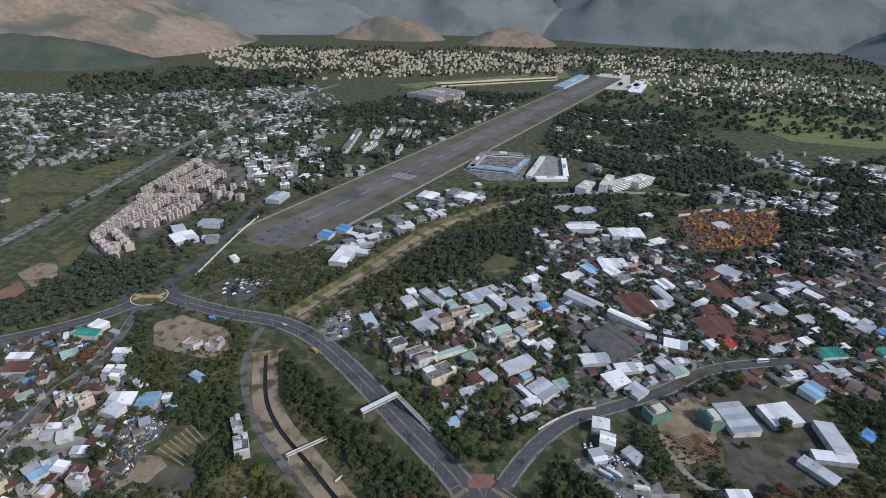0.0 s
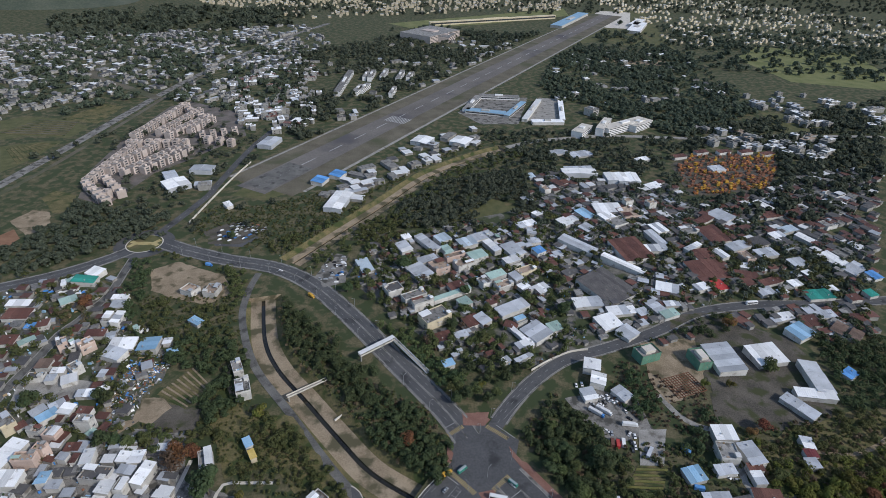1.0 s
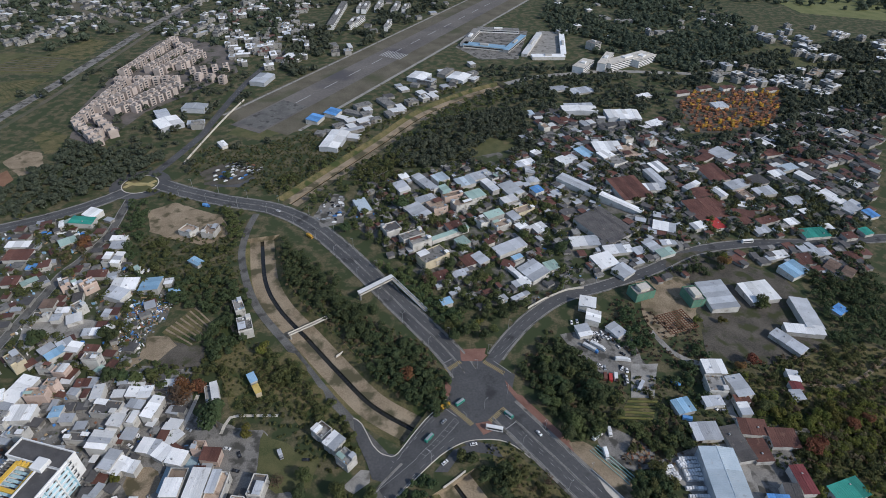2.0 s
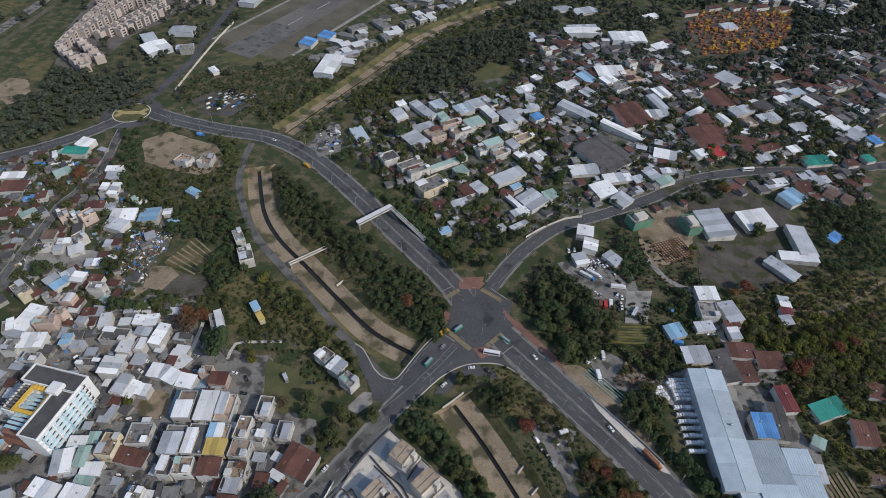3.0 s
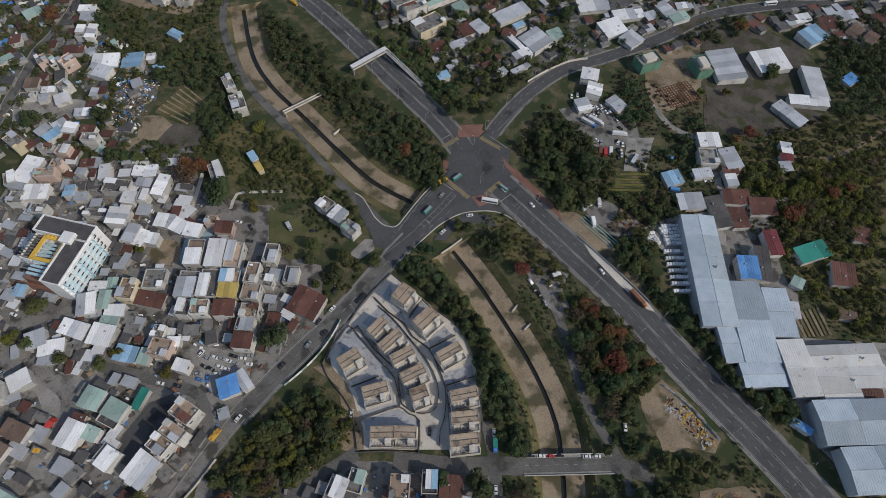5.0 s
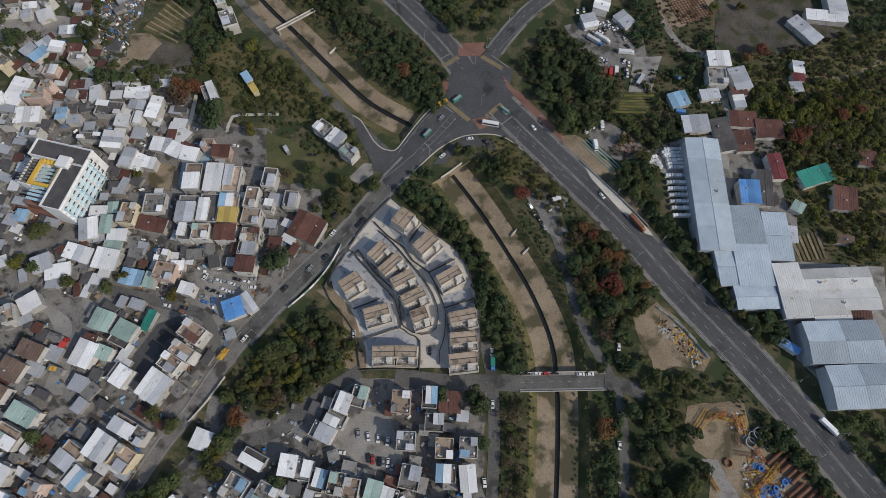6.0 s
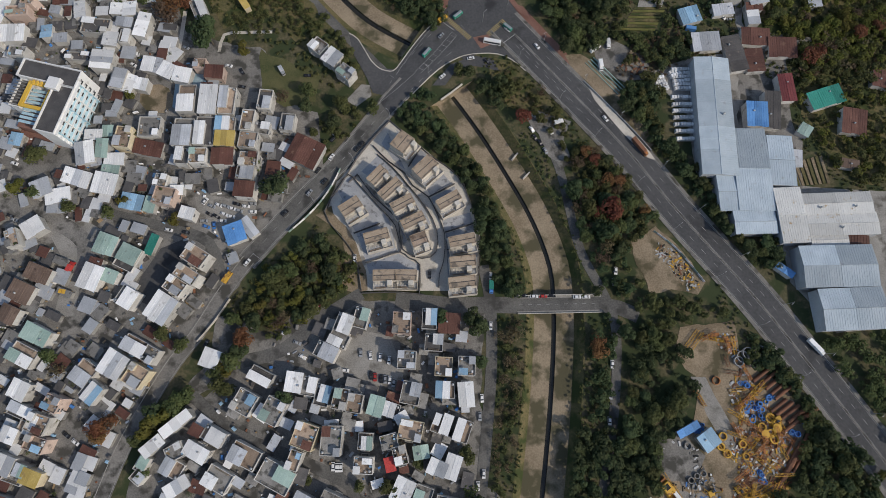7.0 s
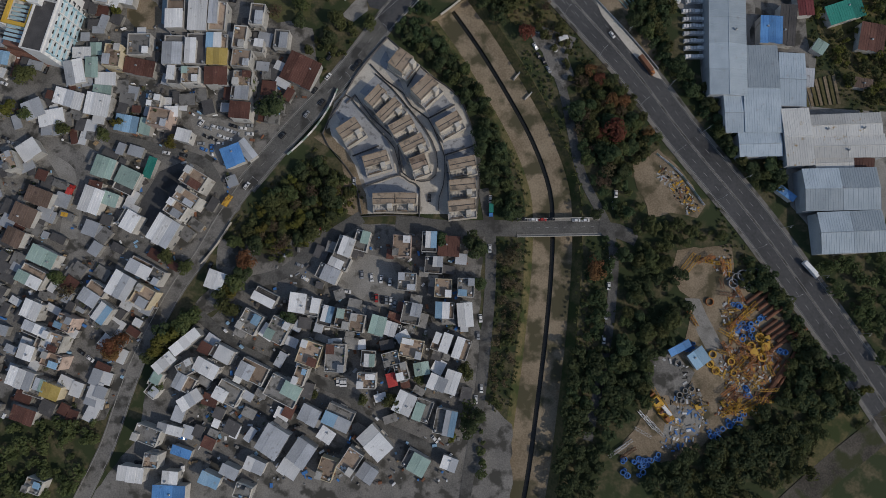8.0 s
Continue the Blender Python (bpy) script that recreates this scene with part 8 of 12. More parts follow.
fence([(-50.1, 125.3), (-54.6, 114.8), (-61.5, 103.8), (-69.1, 95), (-77.6, 87)], 2.4, "white and green sheet fence along the village road")
fence([(128.8, 86.7), (140.2, 76.6), (148.5, 65.2), (153.8, 57.1)], 2.2, "pale sheet fence round the scrap yard")
area("junction", [(21.2, 265.3), (37.5, 265.5), (58.1, 252.4), (54, 237.1), (74.1, 204.5), (54.8, 215.6), (38.2, 208.7), (24.4, 195.4), (7.9, 215.2), (11.1, 236.6), (14, 251.9)], "asphalt", "dark asphalt junction box")
JZ = 0.275
area("road_apron", [(-28.3, 169.1), (-22.4, 183.6), (-18.4, 191), (-12.2, 200.8), (-2.5, 215.2), (7.1, 226.2), (16.1, 236.6), (33.6, 220.1), (44, 209.9), (60.1, 192), (52.3, 197.9), (43.7, 201.9), (33.2, 202.3), (23.4, 200.8), (15.6, 197.2), (6.9, 190.9), (-3.5, 180.1), (-13.7, 168.7), (-22, 159.3)], "asphalt", "dark asphalt widening at the junction", 0.27, "road")
area("road_apron", [(-48.3, 215.3), (-43.2, 212), (-34.8, 196.9), (-28.8, 191.8), (-19.1, 190.6), (-25.7, 172.9), (-32.5, 174.8), (-36.2, 184.4), (-45.4, 202)], "asphalt", "dark asphalt widening at the junction", 0.262, "road")
area("lay_by", [(-39.5, 180.5), (-34.7, 180.5), (-33.2, 172.9), (-42.5, 165.3), (-48.7, 169.9)], "concrete", "pale concrete lay-by beside the road", 0.255, "pavement")
area("footway", [(98.2, 179.5), (104.5, 171.8), (119.9, 152.2), (131.8, 135.4), (134.6, 130.3), (130.1, 131.8), (116.2, 148.5), (101.6, 169.5)], "pale", "pale footway beside the barrier", 0.34, "pavement")
area("verge", [(53.9, 238.7), (61, 235.8), (85.9, 203.1), (94.7, 188.8), (89.9, 190.4), (72.2, 210.3), (57.2, 231.6)], "redpave", "red-brown earth and paving along the road", 0.15, "pavement")
wall_run("road_kerb", [(-18.7, 163), (-13.7, 168.3), (-3.5, 179.7), (6.9, 190.5), (15.6, 196.8), (23.4, 200.4), (33.2, 201.9), (43.7, 201.5), (52.3, 197.6), (60.7, 189.7)], 0.42, 0.5, "pale", "pale kerb curving round the junction corner", "kerb")
wall_run("road_kerb", [(-28.8, 191.4), (-22.5, 189.4), (-18.4, 191.8), (-12.2, 201.6), (-2.5, 216), (7.1, 227.1), (11.8, 234.1)], 0.42, 0.5, "pale", "pale kerb curving round the junction corner", "kerb")
wall_run("road_kerb", [(-48.3, 216.1), (-42.5, 212), (-34.4, 197.3), (-28.8, 191.4)], 0.42, 0.5, "pale", "pale kerb curving round the junction corner", "kerb")
painted_line([(-32.3, 164.6), (-18.9, 176.7), (-6.9, 188.6)], 0.16, 0)
painted_line([(-6.9, 189.4), (5.2, 203.2), (15.9, 217.2)], 0.16, 0)
painted_line([(-3.5, 188.2), (8.7, 201.6), (18.7, 214.4)], 0.16, 0)
painted_line([(15.9, 217.2), (18.7, 214.4)], 0.16, 0)
painted_line([(-4.9, 191.7), (-1.8, 190.2)], 0.2, 0)
painted_line([(-2, 194.9), (1.1, 193.4)], 0.2, 0)
painted_line([(0.8, 198.2), (3.9, 196.6)], 0.2, 0)
painted_line([(3.7, 201.4), (6.8, 199.8)], 0.2, 0)
painted_line([(6.6, 204.7), (9.7, 203.1)], 0.2, 0)
painted_line([(9.5, 208), (12.6, 206.4)], 0.2, 0)
painted_line([(12.4, 211.3), (15.5, 209.6)], 0.2, 0)
painted_line([(15.3, 214.6), (18.4, 212.9)], 0.2, 0)
painted_line([(-22.4, 181.3), (-12.2, 196.9), (-3.5, 208), (7.1, 220.9)], 0.16, 3)
painted_line([(-9.3, 176.6), (-0, 187.4), (12.2, 200), (20, 206.3)], 0.16, 3)
painted_line([(-17.3, 189.8), (-10.8, 200), (-1.1, 214.4), (8.2, 225)], 0.16, 0)
painted_line([(10.3, 224.2), (17, 218.5)], 0.4, 0)
painted_line([(-34.8, 196.9), (-27.7, 190.6), (-19, 184.4)], 0.14, 2)
painted_line([(7.8, 261.8), (15.2, 266.8)], 0.4, 0)
painted_line([(46.6, 208.4), (55.1, 215.3)], 0.4, 0)
painted_line([(44.2, 265.5), (55.7, 254.9)], 0.4, 0)
painted_line([(49.5, 271), (65.9, 291.2), (75.6, 302.2)], 0.14, 0)
painted_line([(43.8, 272.6), (59.7, 293.5), (71.8, 308.3)], 0.14, 3)
painted_line([(58, 207.9), (71.2, 191.2), (84, 174.2), (96.6, 157.5)], 0.16, 3)
painted_line([(52.4, 200.7), (62.4, 189.7), (73.8, 176.5)], 0.14, 0)
wall_run("steel_rail", [(97.9, 195.1), (116.3, 173.3)], 0.7, 0.4, "gn", "long pale green steel rail lying in a row", "rail")
wall_run("steel_rail", [(99.6, 196.4), (118, 174.5)], 0.7, 0.4, "gn", "long pale green steel rail lying in a row", "rail")
wall_run("steel_rail", [(101.3, 197.6), (119.7, 175.8)], 0.7, 0.4, "gn", "long pale green steel rail lying in a row", "rail")
wall_run("steel_rail", [(103, 198.9), (121.3, 177)], 0.7, 0.4, "gn", "long pale green steel rail lying in a row", "rail")
TAKEN.append((115.8, 203.0, 9, 20))
TAKEN.append((109.3, 196.7, 8, 20))
TAKEN.append((125.4, 277.4, 12, 20))
TAKEN.append((108.0, 300.7, 10, 20))
TAKEN.append((132.0, 258.2, 10, 20))
TAKEN.append((-34.8, 18.2, 11, 20))
TAKEN.append((-22.6, 10.8, 11, 20))
TAKEN.append((-27.4, 24.2, 9, 20))
TAKEN.append((-43.7, 15.3, 5, 20))
TAKEN.append((-114.3, 99.6, 10, 20))
TAKEN.append((-121.8, 94.6, 7, 20))
TAKEN.append((-103.2, 100.6, 6, 20))
TAKEN.append((127.4, -37.2, 9, 20))
TAKEN.append((-159.6, 171.3, 8, 20))
TAKEN.append((-92.7, 27.6, 8, 20))
TAKEN.append((-108.1, 30.7, 6, 20))
TAKEN.append((-34.4, -56.2, 6, 20))
TAKEN.append((-281.5, 288.4, 8, 20))
TAKEN.append((-268.0, 290.2, 8, 20))
TAKEN.append((-251.7, 290.3, 8, 20))
TAKEN.append((192.2, 332.0, 9, 20))
TAKEN.append((244.7, 298.5, 14, 20))
TAKEN.append((230.0, 307.4, 10, 20))
TAKEN.append((-16.6, -64.9, 6, 20))
area("junction_box", [(12.1, 258.2), (21.1, 264.8), (36.7, 264.9), (48.6, 260.2), (58.2, 253.4), (52.4, 242.1), (54.3, 232.2), (48.9, 222.5), (41.6, 215.5), (30.1, 210.4), (22.1, 213.9), (11.8, 226.9), (14.6, 239.2)], "asphalt", "dark worn asphalt of the road junction", JZ, "road")
crosswalk(10.9, 256.1, 21.1, 264.2, JZ + 0.006)
crosswalk(37.5, 264.4, 51.4, 253.9, JZ + 0.006)
crosswalk(11.8, 227.9, 27.2, 212.2, JZ + 0.006)
crosswalk(38.6, 215.5, 49.2, 225.8, JZ + 0.006)
area("corner_paving", [(21, 275.8), (39.8, 277.2), (36.7, 266), (21.2, 265.3)], "redpave", "red-brown block paving at the junction corner", category="pavement")
traffic_light(19.4, 261.5, -57)
traffic_light(50.0, 252.3, -149)
traffic_light(12.9, 229.3, 33)
traffic_light(40.8, 214.1, 107)
area("corner_footway", [(20.9, 269.1), (31.5, 277.1), (40.3, 270.5), (35.9, 264.9), (22, 264.8)], "redpave", "raised red block paving on the junction corner", 0.4, "pavement")
area("corner_footway", [(50.9, 248.2), (57.9, 237.1), (63.5, 227.4), (58.1, 231.2), (52.3, 240)], "redpave", "raised red block paving on the junction corner", 0.4, "pavement")
area("corner_footway", [(10.4, 247.7), (14.3, 241.7), (12.6, 234.2), (9.5, 230.8)], "redpave", "raised red block paving on the junction corner", 0.4, "pavement")
area("corner_footway", [(28.8, 213.1), (38.6, 215.5), (41.2, 208.7), (33.6, 205.1)], "redpave", "raised red block paving on the junction corner", 0.4, "pavement")
ploughed([(-197, 287.8), (-182, 315.4), (-162.1, 297.2), (-172.2, 273.9)], 14, "dirt", "vegetable plot of narrow raised beds")
ploughed([(-660, 800), (-640, 872), (-575, 862), (-560, 800)], 14, "dryturf", "farm plot of long raised beds")
ploughed([(-612, 745), (-575, 770), (-552, 770), (-560, 690)], 10, "bank", "farm plot of long raised beds")
ploughed([(119.1, 216.1), (132.9, 235.4), (152.6, 235.6), (141.6, 214.9)], 9, "limegrass", "vegetable plot of narrow raised beds")
ploughed([(212.9, 127.9), (234, 133.2), (235.8, 115.4), (215.6, 113.7)], 8, "dirt", "garden plot of narrow raised beds")
weir(-62.7, 275.7, 49, 15.1)
weir(53.8, 136.2, 50, 11.0)
weir(60.0, 123.7, 45, 10.0)

# ---------- roundabout ----------
area("roundabout_carriageway", [(-301.0 + 29 * math.cos(k * math.pi / 18), 494.9 + 29 * math.sin(k * math.pi / 18)) for k in range(36)], "asphalt", "asphalt ring of the roundabout", 0.28, "road")
ISLAND = tagged(new("roundabout_island", Geo().prism([(17 * math.cos(k * math.pi / 18), 17 * math.sin(k * math.pi / 18)) for k in range(36)], 0, 0.5).mesh("roundabout_island", "grass")), "round traffic island with grass and pale curving beds", "traffic island", "", "structure")
ISLAND.matrix_basis = pose(-301.0, 494.9, 0)
part("kerb_ring", Geo().prism([(18 * math.cos(k * math.pi / 18), 18 * math.sin(k * math.pi / 18)) for k in range(36)], 0, 0.42).mesh("kerb_ring", "pale"), ISLAND)
for s in (0, 180):
    g = Geo()
    strip(g, smooth_line([(-15, -3), (-8, 2), (0, 1), (8, -3), (13, -8)], 1.5), -2.2, 2.2, 0.4, 0.6)
    part("flower_bed", g.mesh("flower_bed", "yellowbed"), ISLAND, pose(0, 0, 0.01 if s else 0, 0, 0, s + 20))

# ---------- machine yard ----------
boom(143.1, 26.3, 50, 12, 1.5)
boom(145.3, 24.2, 50, 12, 1.5)
boom(153.2, 25.9, -8, 11, 1.5)
boom(159.3, 25.0, -8, 11, 1.5)
boom(165.4, 22.2, -88, 10, 1.5)
boom(171.3, -4.4, 37, 20, 1.5)
boom(167.1, -10.1, 37, 14, 1.5)
boom(162.1, -13.8, -31, 11, 1.5)
boom(169.1, -50.4, 30, 14, 1.5)
boom(173.8, -51.5, 26, 14, 1.5)
boom(160.8, -53.5, 30, 13, 1.5)
boom(143.9, -5.1, -65, 10, 1.5)
boom(152.9, -31.3, -65, 7, 1.5)
boom(155.5, -33.5, -42, 7, 1.5)
boom(164.5, -32.0, 35, 9, 1.5)
boom(168.6, -28.1, 44, 8, 1.5)
boom(179.5, -15.3, -43, 6, 1.5)
boom(175.1, -39.7, 43, 9, 1.5)
boom(183.6, -32.1, -66, 8, 1.5)
boom(169.3, -19.5, -31, 10, 1.3, "orange", 1.5)
boom(172.3, -29.3, 44, 10, 1.3, "orange", 1.5)
boom(182.0, -23.8, -77, 9, 1.3, "orange", 1.5)
boom(160.0, -42.8, 35, 10, 1.3, "orange", 1.5)
boom(166.9, -45.6, -20, 9, 1.3, "orange", 1.5)
boom(160.2, -20.8, -59, 8, 1.3, "orange", 1.5)
boom(169.7, 7.9, -66, 9, 1.3, "orange", 1.5)
boom(151.6, 27.2, 28, 10, 1.3, "orange", 1.5)
boom(161.7, 22.2, -82, 9, 1.3, "orange", 1.5)
boom(165.7, -7.2, 40, 12, 1.3, "orange", 1.5)
boom(171.6, -24.3, -20, 9, 1.3, "orange", 1.5)
boom(159.8, -23.6, -20, 10, 1.6, "yellow", 1.4)
boom(164.7, -27.0, -47, 6, 1.2, "yellow", 0)
boom(168.9, -32.0, 18, 6, 1.6, "yellow", 0)
boom(172.8, -35.3, 69, 6, 1.6, "orange", 0)
boom(165.0, -38.8, -72, 8, 1.2, "yellow", 0)
boom(173.6, -20.4, -19, 8, 1.2, "yellow", 0)
boom(178.8, -25.2, -83, 6, 1.2, "yellow", 0)
boom(184.3, -18.8, -66, 8, 1.6, "yellow", 0)
boom(160.0, -46.9, 44, 10, 1.2, "rust", 1.4)
boom(164.7, -50.4, 68, 8, 1.2, "yellow", 1.4)
boom(170.0, -53.6, 61, 8, 1.2, "orange", 0)
boom(176.6, -48.4, 26, 8, 1.6, "orange", 0)
boom(181.8, -43.0, 2, 10, 1.2, "yellow", 1.4)
boom(160.5, 13.9, -83, 6, 1.6, "rust", 0)
boom(162.8, 7.9, -8, 8, 1.6, "rust", 0)
boom(164.5, -0.9, 7, 10, 1.2, "yellow", 0)
boom(186.2, -25.2, -44, 8, 1.6, "orange", 1.4)
boom(180.3, -36.2, -47, 6, 1.6, "orange", 0)
pipe(177.7, 6.6, 34, 12, 1)
pipe(180.8, 4.5, 34, 13, 0.9)
pipe(183.5, 2.5, 34, 11, 1)
pipe(186.4, 0.1, 34, 12, 0.9)
pipe(188.4, -2.2, 34, 13, 1)
pipe(184.6, -9.1, 33, 11, 0.9)
pipe(187.3, -10.8, 33, 12, 1)
pipe(190.0, -12.6, 33, 13, 0.9)
pipe(192.7, -14.6, 33, 11, 1)
pipe(196.3, -12.6, 33, 12, 0.9)
pipe(199.4, -14.1, 33, 13, 1)
pipe(193.5, -16.9, 33, 11, 0.9)
pipe(190.2, -18.8, 33, 12, 1)
pipe(187.9, -29.4, 52, 10, 0.7)
pipe(190.5, -31.1, 52, 10, 0.7)
pipe(193.3, -32.2, 52, 10, 0.7)
pipe(187.4, -35.5, 52, 10, 0.7)
pipe(189.9, -38.2, 52, 10, 0.7)
pipe(184.9, -41.7, 52, 10, 0.7)
pipe(181.4, -45.7, 52, 10, 0.7)
hoop(173.0, -10.3, 0.924685, "bluepaint", 0, 0.277406, 1.62653, label="round blue steel casing ring lying in the yard")
hoop(167.3, -11.5, 1.60847, "bluepaint", 0, 0.48254, 0.605059, label="round blue steel casing ring lying in the yard")
hoop(173.9, -12.6, 0.836806, "bluepaint", 0, 0.251042, 0.992725, label="round blue steel casing ring lying in the yard")
hoop(175.9, -11.1, 1.45256, "bluepaint", 0, 0.435768, 0.704304, label="round blue steel casing ring lying in the yard")
hoop(170.5, -7.7, 1.25564, "bluepaint", 0, 0.376693, 1.70098, label="round blue steel casing ring lying in the yard")
hoop(174.2, -14.1, 1.1453, "bluepaint", 0, 0.34359, 1.46992, label="round blue steel casing ring lying in the yard")
hoop(168.6, -9.5, 1.40681, "bluepaint", 0, 0.422044, 1.44342, label="round blue steel casing ring lying in the yard")
hoop(172.7, -7.5, 1.04006, "bluepaint", 0, 0.312018, 0.772857, label="round blue steel casing ring lying in the yard")
hoop(170.4, -14.4, 0.979535, "bluepaint", 0, 0.29386, 1.65232, label="round blue steel casing ring lying in the yard")
hoop(178.4, -7.2, 1.14093, "bluepaint", 0, 0.34228, 1.13923, label="round blue steel casing ring lying in the yard")
hoop(167.6, -10.7, 1.61577, "bluepaint", 0, 0.484731, 0.64566, label="round blue steel casing ring lying in the yard")
hoop(174.8, -7.9, 1.32083, "bluepaint", 0, 0.396249, 1.66389, label="round blue steel casing ring lying in the yard")
hoop(170.1, -6.7, 0.875153, "bluepaint", 0, 0.262546, 1.2017, label="round blue steel casing ring lying in the yard")
hoop(167.8, -7.5, 1.24707, "bluepaint", 0, 0.37412, 1.6972, label="round blue steel casing ring lying in the yard")
hoop(172.5, -10.5, 1.37485, "bluepaint", 0, 0.412454, 0.621443, label="round blue steel casing ring lying in the yard")
hoop(174.6, -8.4, 1.348, "bluepaint", 0, 0.4044, 1.74582, label="round blue steel casing ring lying in the yard")
hoop(167.9, -12.0, 1.34574, "bluepaint", 0, 0.403723, 0.694096, label="round blue steel casing ring lying in the yard")
hoop(170.1, -16.2, 1.69817, "bluepaint", 0, 0.50945, 0.657736, label="round blue steel casing ring lying in the yard")
hoop(175.5, -15.8, 1.01311, "bluepaint", 0, 0.303932, 1.29447, label="round blue steel casing ring lying in the yard")
hoop(167.9, -10.2, 1.40671, "bluepaint", 0, 0.422014, 1.26734, label="round blue steel casing ring lying in the yard")
hoop(114.2, -78.6, 1.11248, "bluepaint", 0, 0.333744, 1.62325, label="round blue steel casing ring lying in the yard")
hoop(111.1, -81.8, 1.16195, "bluepaint", 0, 0.348586, 1.78189, label="round blue steel casing ring lying in the yard")
hoop(111.1, -78.0, 1.51943, "bluepaint", 0, 0.45583, 0.927326, label="round blue steel casing ring lying in the yard")
hoop(108.9, -79.7, 1.19961, "bluepaint", 0, 0.359884, 0.922122, label="round blue steel casing ring lying in the yard")
hoop(103.4, -83.4, 0.892762, "bluepaint", 0, 0.267829, 1.51933, label="round blue steel casing ring lying in the yard")
hoop(102.4, -84.7, 1.52679, "bluepaint", 0, 0.458038, 1.14653, label="round blue steel casing ring lying in the yard")
hoop(113.1, -80.0, 1.46386, "bluepaint", 0, 0.439157, 1.05251, label="round blue steel casing ring lying in the yard")
hoop(105.4, -86.4, 1.16081, "bluepaint", 0, 0.348244, 0.98486, label="round blue steel casing ring lying in the yard")
hoop(115.3, -81.1, 1.40075, "bluepaint", 0, 0.420226, 0.722378, label="round blue steel casing ring lying in the yard")
hoop(115.1, -80.2, 0.845453, "bluepaint", 0, 0.253636, 1.76784, label="round blue steel casing ring lying in the yard")
hoop(104.5, -86.2, 1.68755, "bluepaint", 0, 0.506265, 1.28852, label="round blue steel casing ring lying in the yard")
hoop(102.5, -78.3, 0.987742, "bluepaint", 0, 0.296323, 1.00554, label="round blue steel casing ring lying in the yard")
hoop(111.2, -86.4, 1.11908, "bluepaint", 0, 0.335723, 0.682838, label="round blue steel casing ring lying in the yard")
hoop(110.9, -79.0, 0.877929, "bluepaint", 0, 0.263379, 1.22275, label="round blue steel casing ring lying in the yard")
hoop(113.0, -78.4, 1.20626, "bluepaint", 0, 0.361878, 1.415, label="round blue steel casing ring lying in the yard")
hoop(113.9, -81.3, 1.59846, "bluepaint", 0, 0.479538, 0.719804, label="round blue steel casing ring lying in the yard")
hoop(112.9, -84.7, 1.59223, "bluepaint", 0, 0.477669, 1.14277, label="round blue steel casing ring lying in the yard")
hoop(103.8, -78.2, 1.27595, "bluepaint", 0, 0.382786, 0.725327, label="round blue steel casing ring lying in the yard")
hoop(112.0, -78.6, 1.50213, "bluepaint", 0, 0.45064, 0.78913, label="round blue steel casing ring lying in the yard")
hoop(102.5, -79.3, 1.21103, "bluepaint", 0, 0.363308, 1.22702, label="round blue steel casing ring lying in the yard")
hoop(108.2, -79.3, 1.23386, "bluepaint", 0, 0.370157, 1.73037, label="round blue steel casing ring lying in the yard")
hoop(110.1, -86.2, 0.825896, "bluepaint", 0, 0.247769, 1.7911, label="round blue steel casing ring lying in the yard")
hoop(121.1, -78.1, 1.27115, "bluepaint", 0, 0.381344, 1.19826, label="round blue steel casing ring lying in the yard")
hoop(121.4, -75.9, 1.37853, "bluepaint", 0, 0.413559, 1.2048, label="round blue steel casing ring lying in the yard")
hoop(117.6, -78.9, 1.44861, "bluepaint", 0, 0.434583, 0.634173, label="round blue steel casing ring lying in the yard")
hoop(120.0, -77.7, 1.24119, "bluepaint", 0, 0.372358, 1.32779, label="round blue steel casing ring lying in the yard")
hoop(116.2, -78.3, 1.13583, "bluepaint", 0, 0.340749, 1.64235, label="round blue steel casing ring lying in the yard")
hoop(149.7, -66.6, 1.45663, "bluepaint", 0, 0.436989, 1.31248, label="round blue steel casing ring lying in the yard")
hoop(156.1, -63.0, 1.33726, "bluepaint", 0, 0.401179, 1.29726, label="round blue steel casing ring lying in the yard")
hoop(154.1, -64.7, 0.862068, "bluepaint", 0, 0.25862, 0.745817, label="round blue steel casing ring lying in the yard")
hoop(153.5, -63.7, 0.858389, "bluepaint", 0, 0.257517, 0.961232, label="round blue steel casing ring lying in the yard")
hoop(152.1, -65.3, 0.823374, "bluepaint", 0, 0.247012, 1.50825, label="round blue steel casing ring lying in the yard")
hoop(150.7, -66.4, 0.807713, "bluepaint", 0, 0.242314, 1.74025, label="round blue steel casing ring lying in the yard")
hoop(153.0, -67.3, 1.68768, "bluepaint", 0, 0.506305, 1.58262, label="round blue steel casing ring lying in the yard")
hoop(148.7, -64.4, 1.00818, "bluepaint", 0, 0.302455, 1.51398, label="round blue steel casing ring lying in the yard")
hoop(149.5, -63.8, 0.899546, "bluepaint", 0, 0.269864, 0.656118, label="round blue steel casing ring lying in the yard")
hoop(165.7, -62.3, 1.13519, "bluepaint", 0, 0.340556, 1.46337, label="round blue steel casing ring lying in the yard")
hoop(161.4, -60.2, 1.13254, "bluepaint", 0, 0.339762, 1.32513, label="round blue steel casing ring lying in the yard")
hoop(159.3, -58.9, 1.26604, "bluepaint", 0, 0.379813, 0.756565, label="round blue steel casing ring lying in the yard")
hoop(160.9, -62.1, 0.820011, "bluepaint", 0, 0.246003, 0.63423, label="round blue steel casing ring lying in the yard")
hoop(164.7, -58.1, 1.02611, "bluepaint", 0, 0.307834, 1.60713, label="round blue steel casing ring lying in the yard")
hoop(162.8, -58.8, 0.852748, "bluepaint", 0, 0.255825, 0.857739, label="round blue steel casing ring lying in the yard")
hoop(159.7, -61.4, 1.678, "bluepaint", 0, 0.5034, 1.52218, label="round blue steel casing ring lying in the yard")
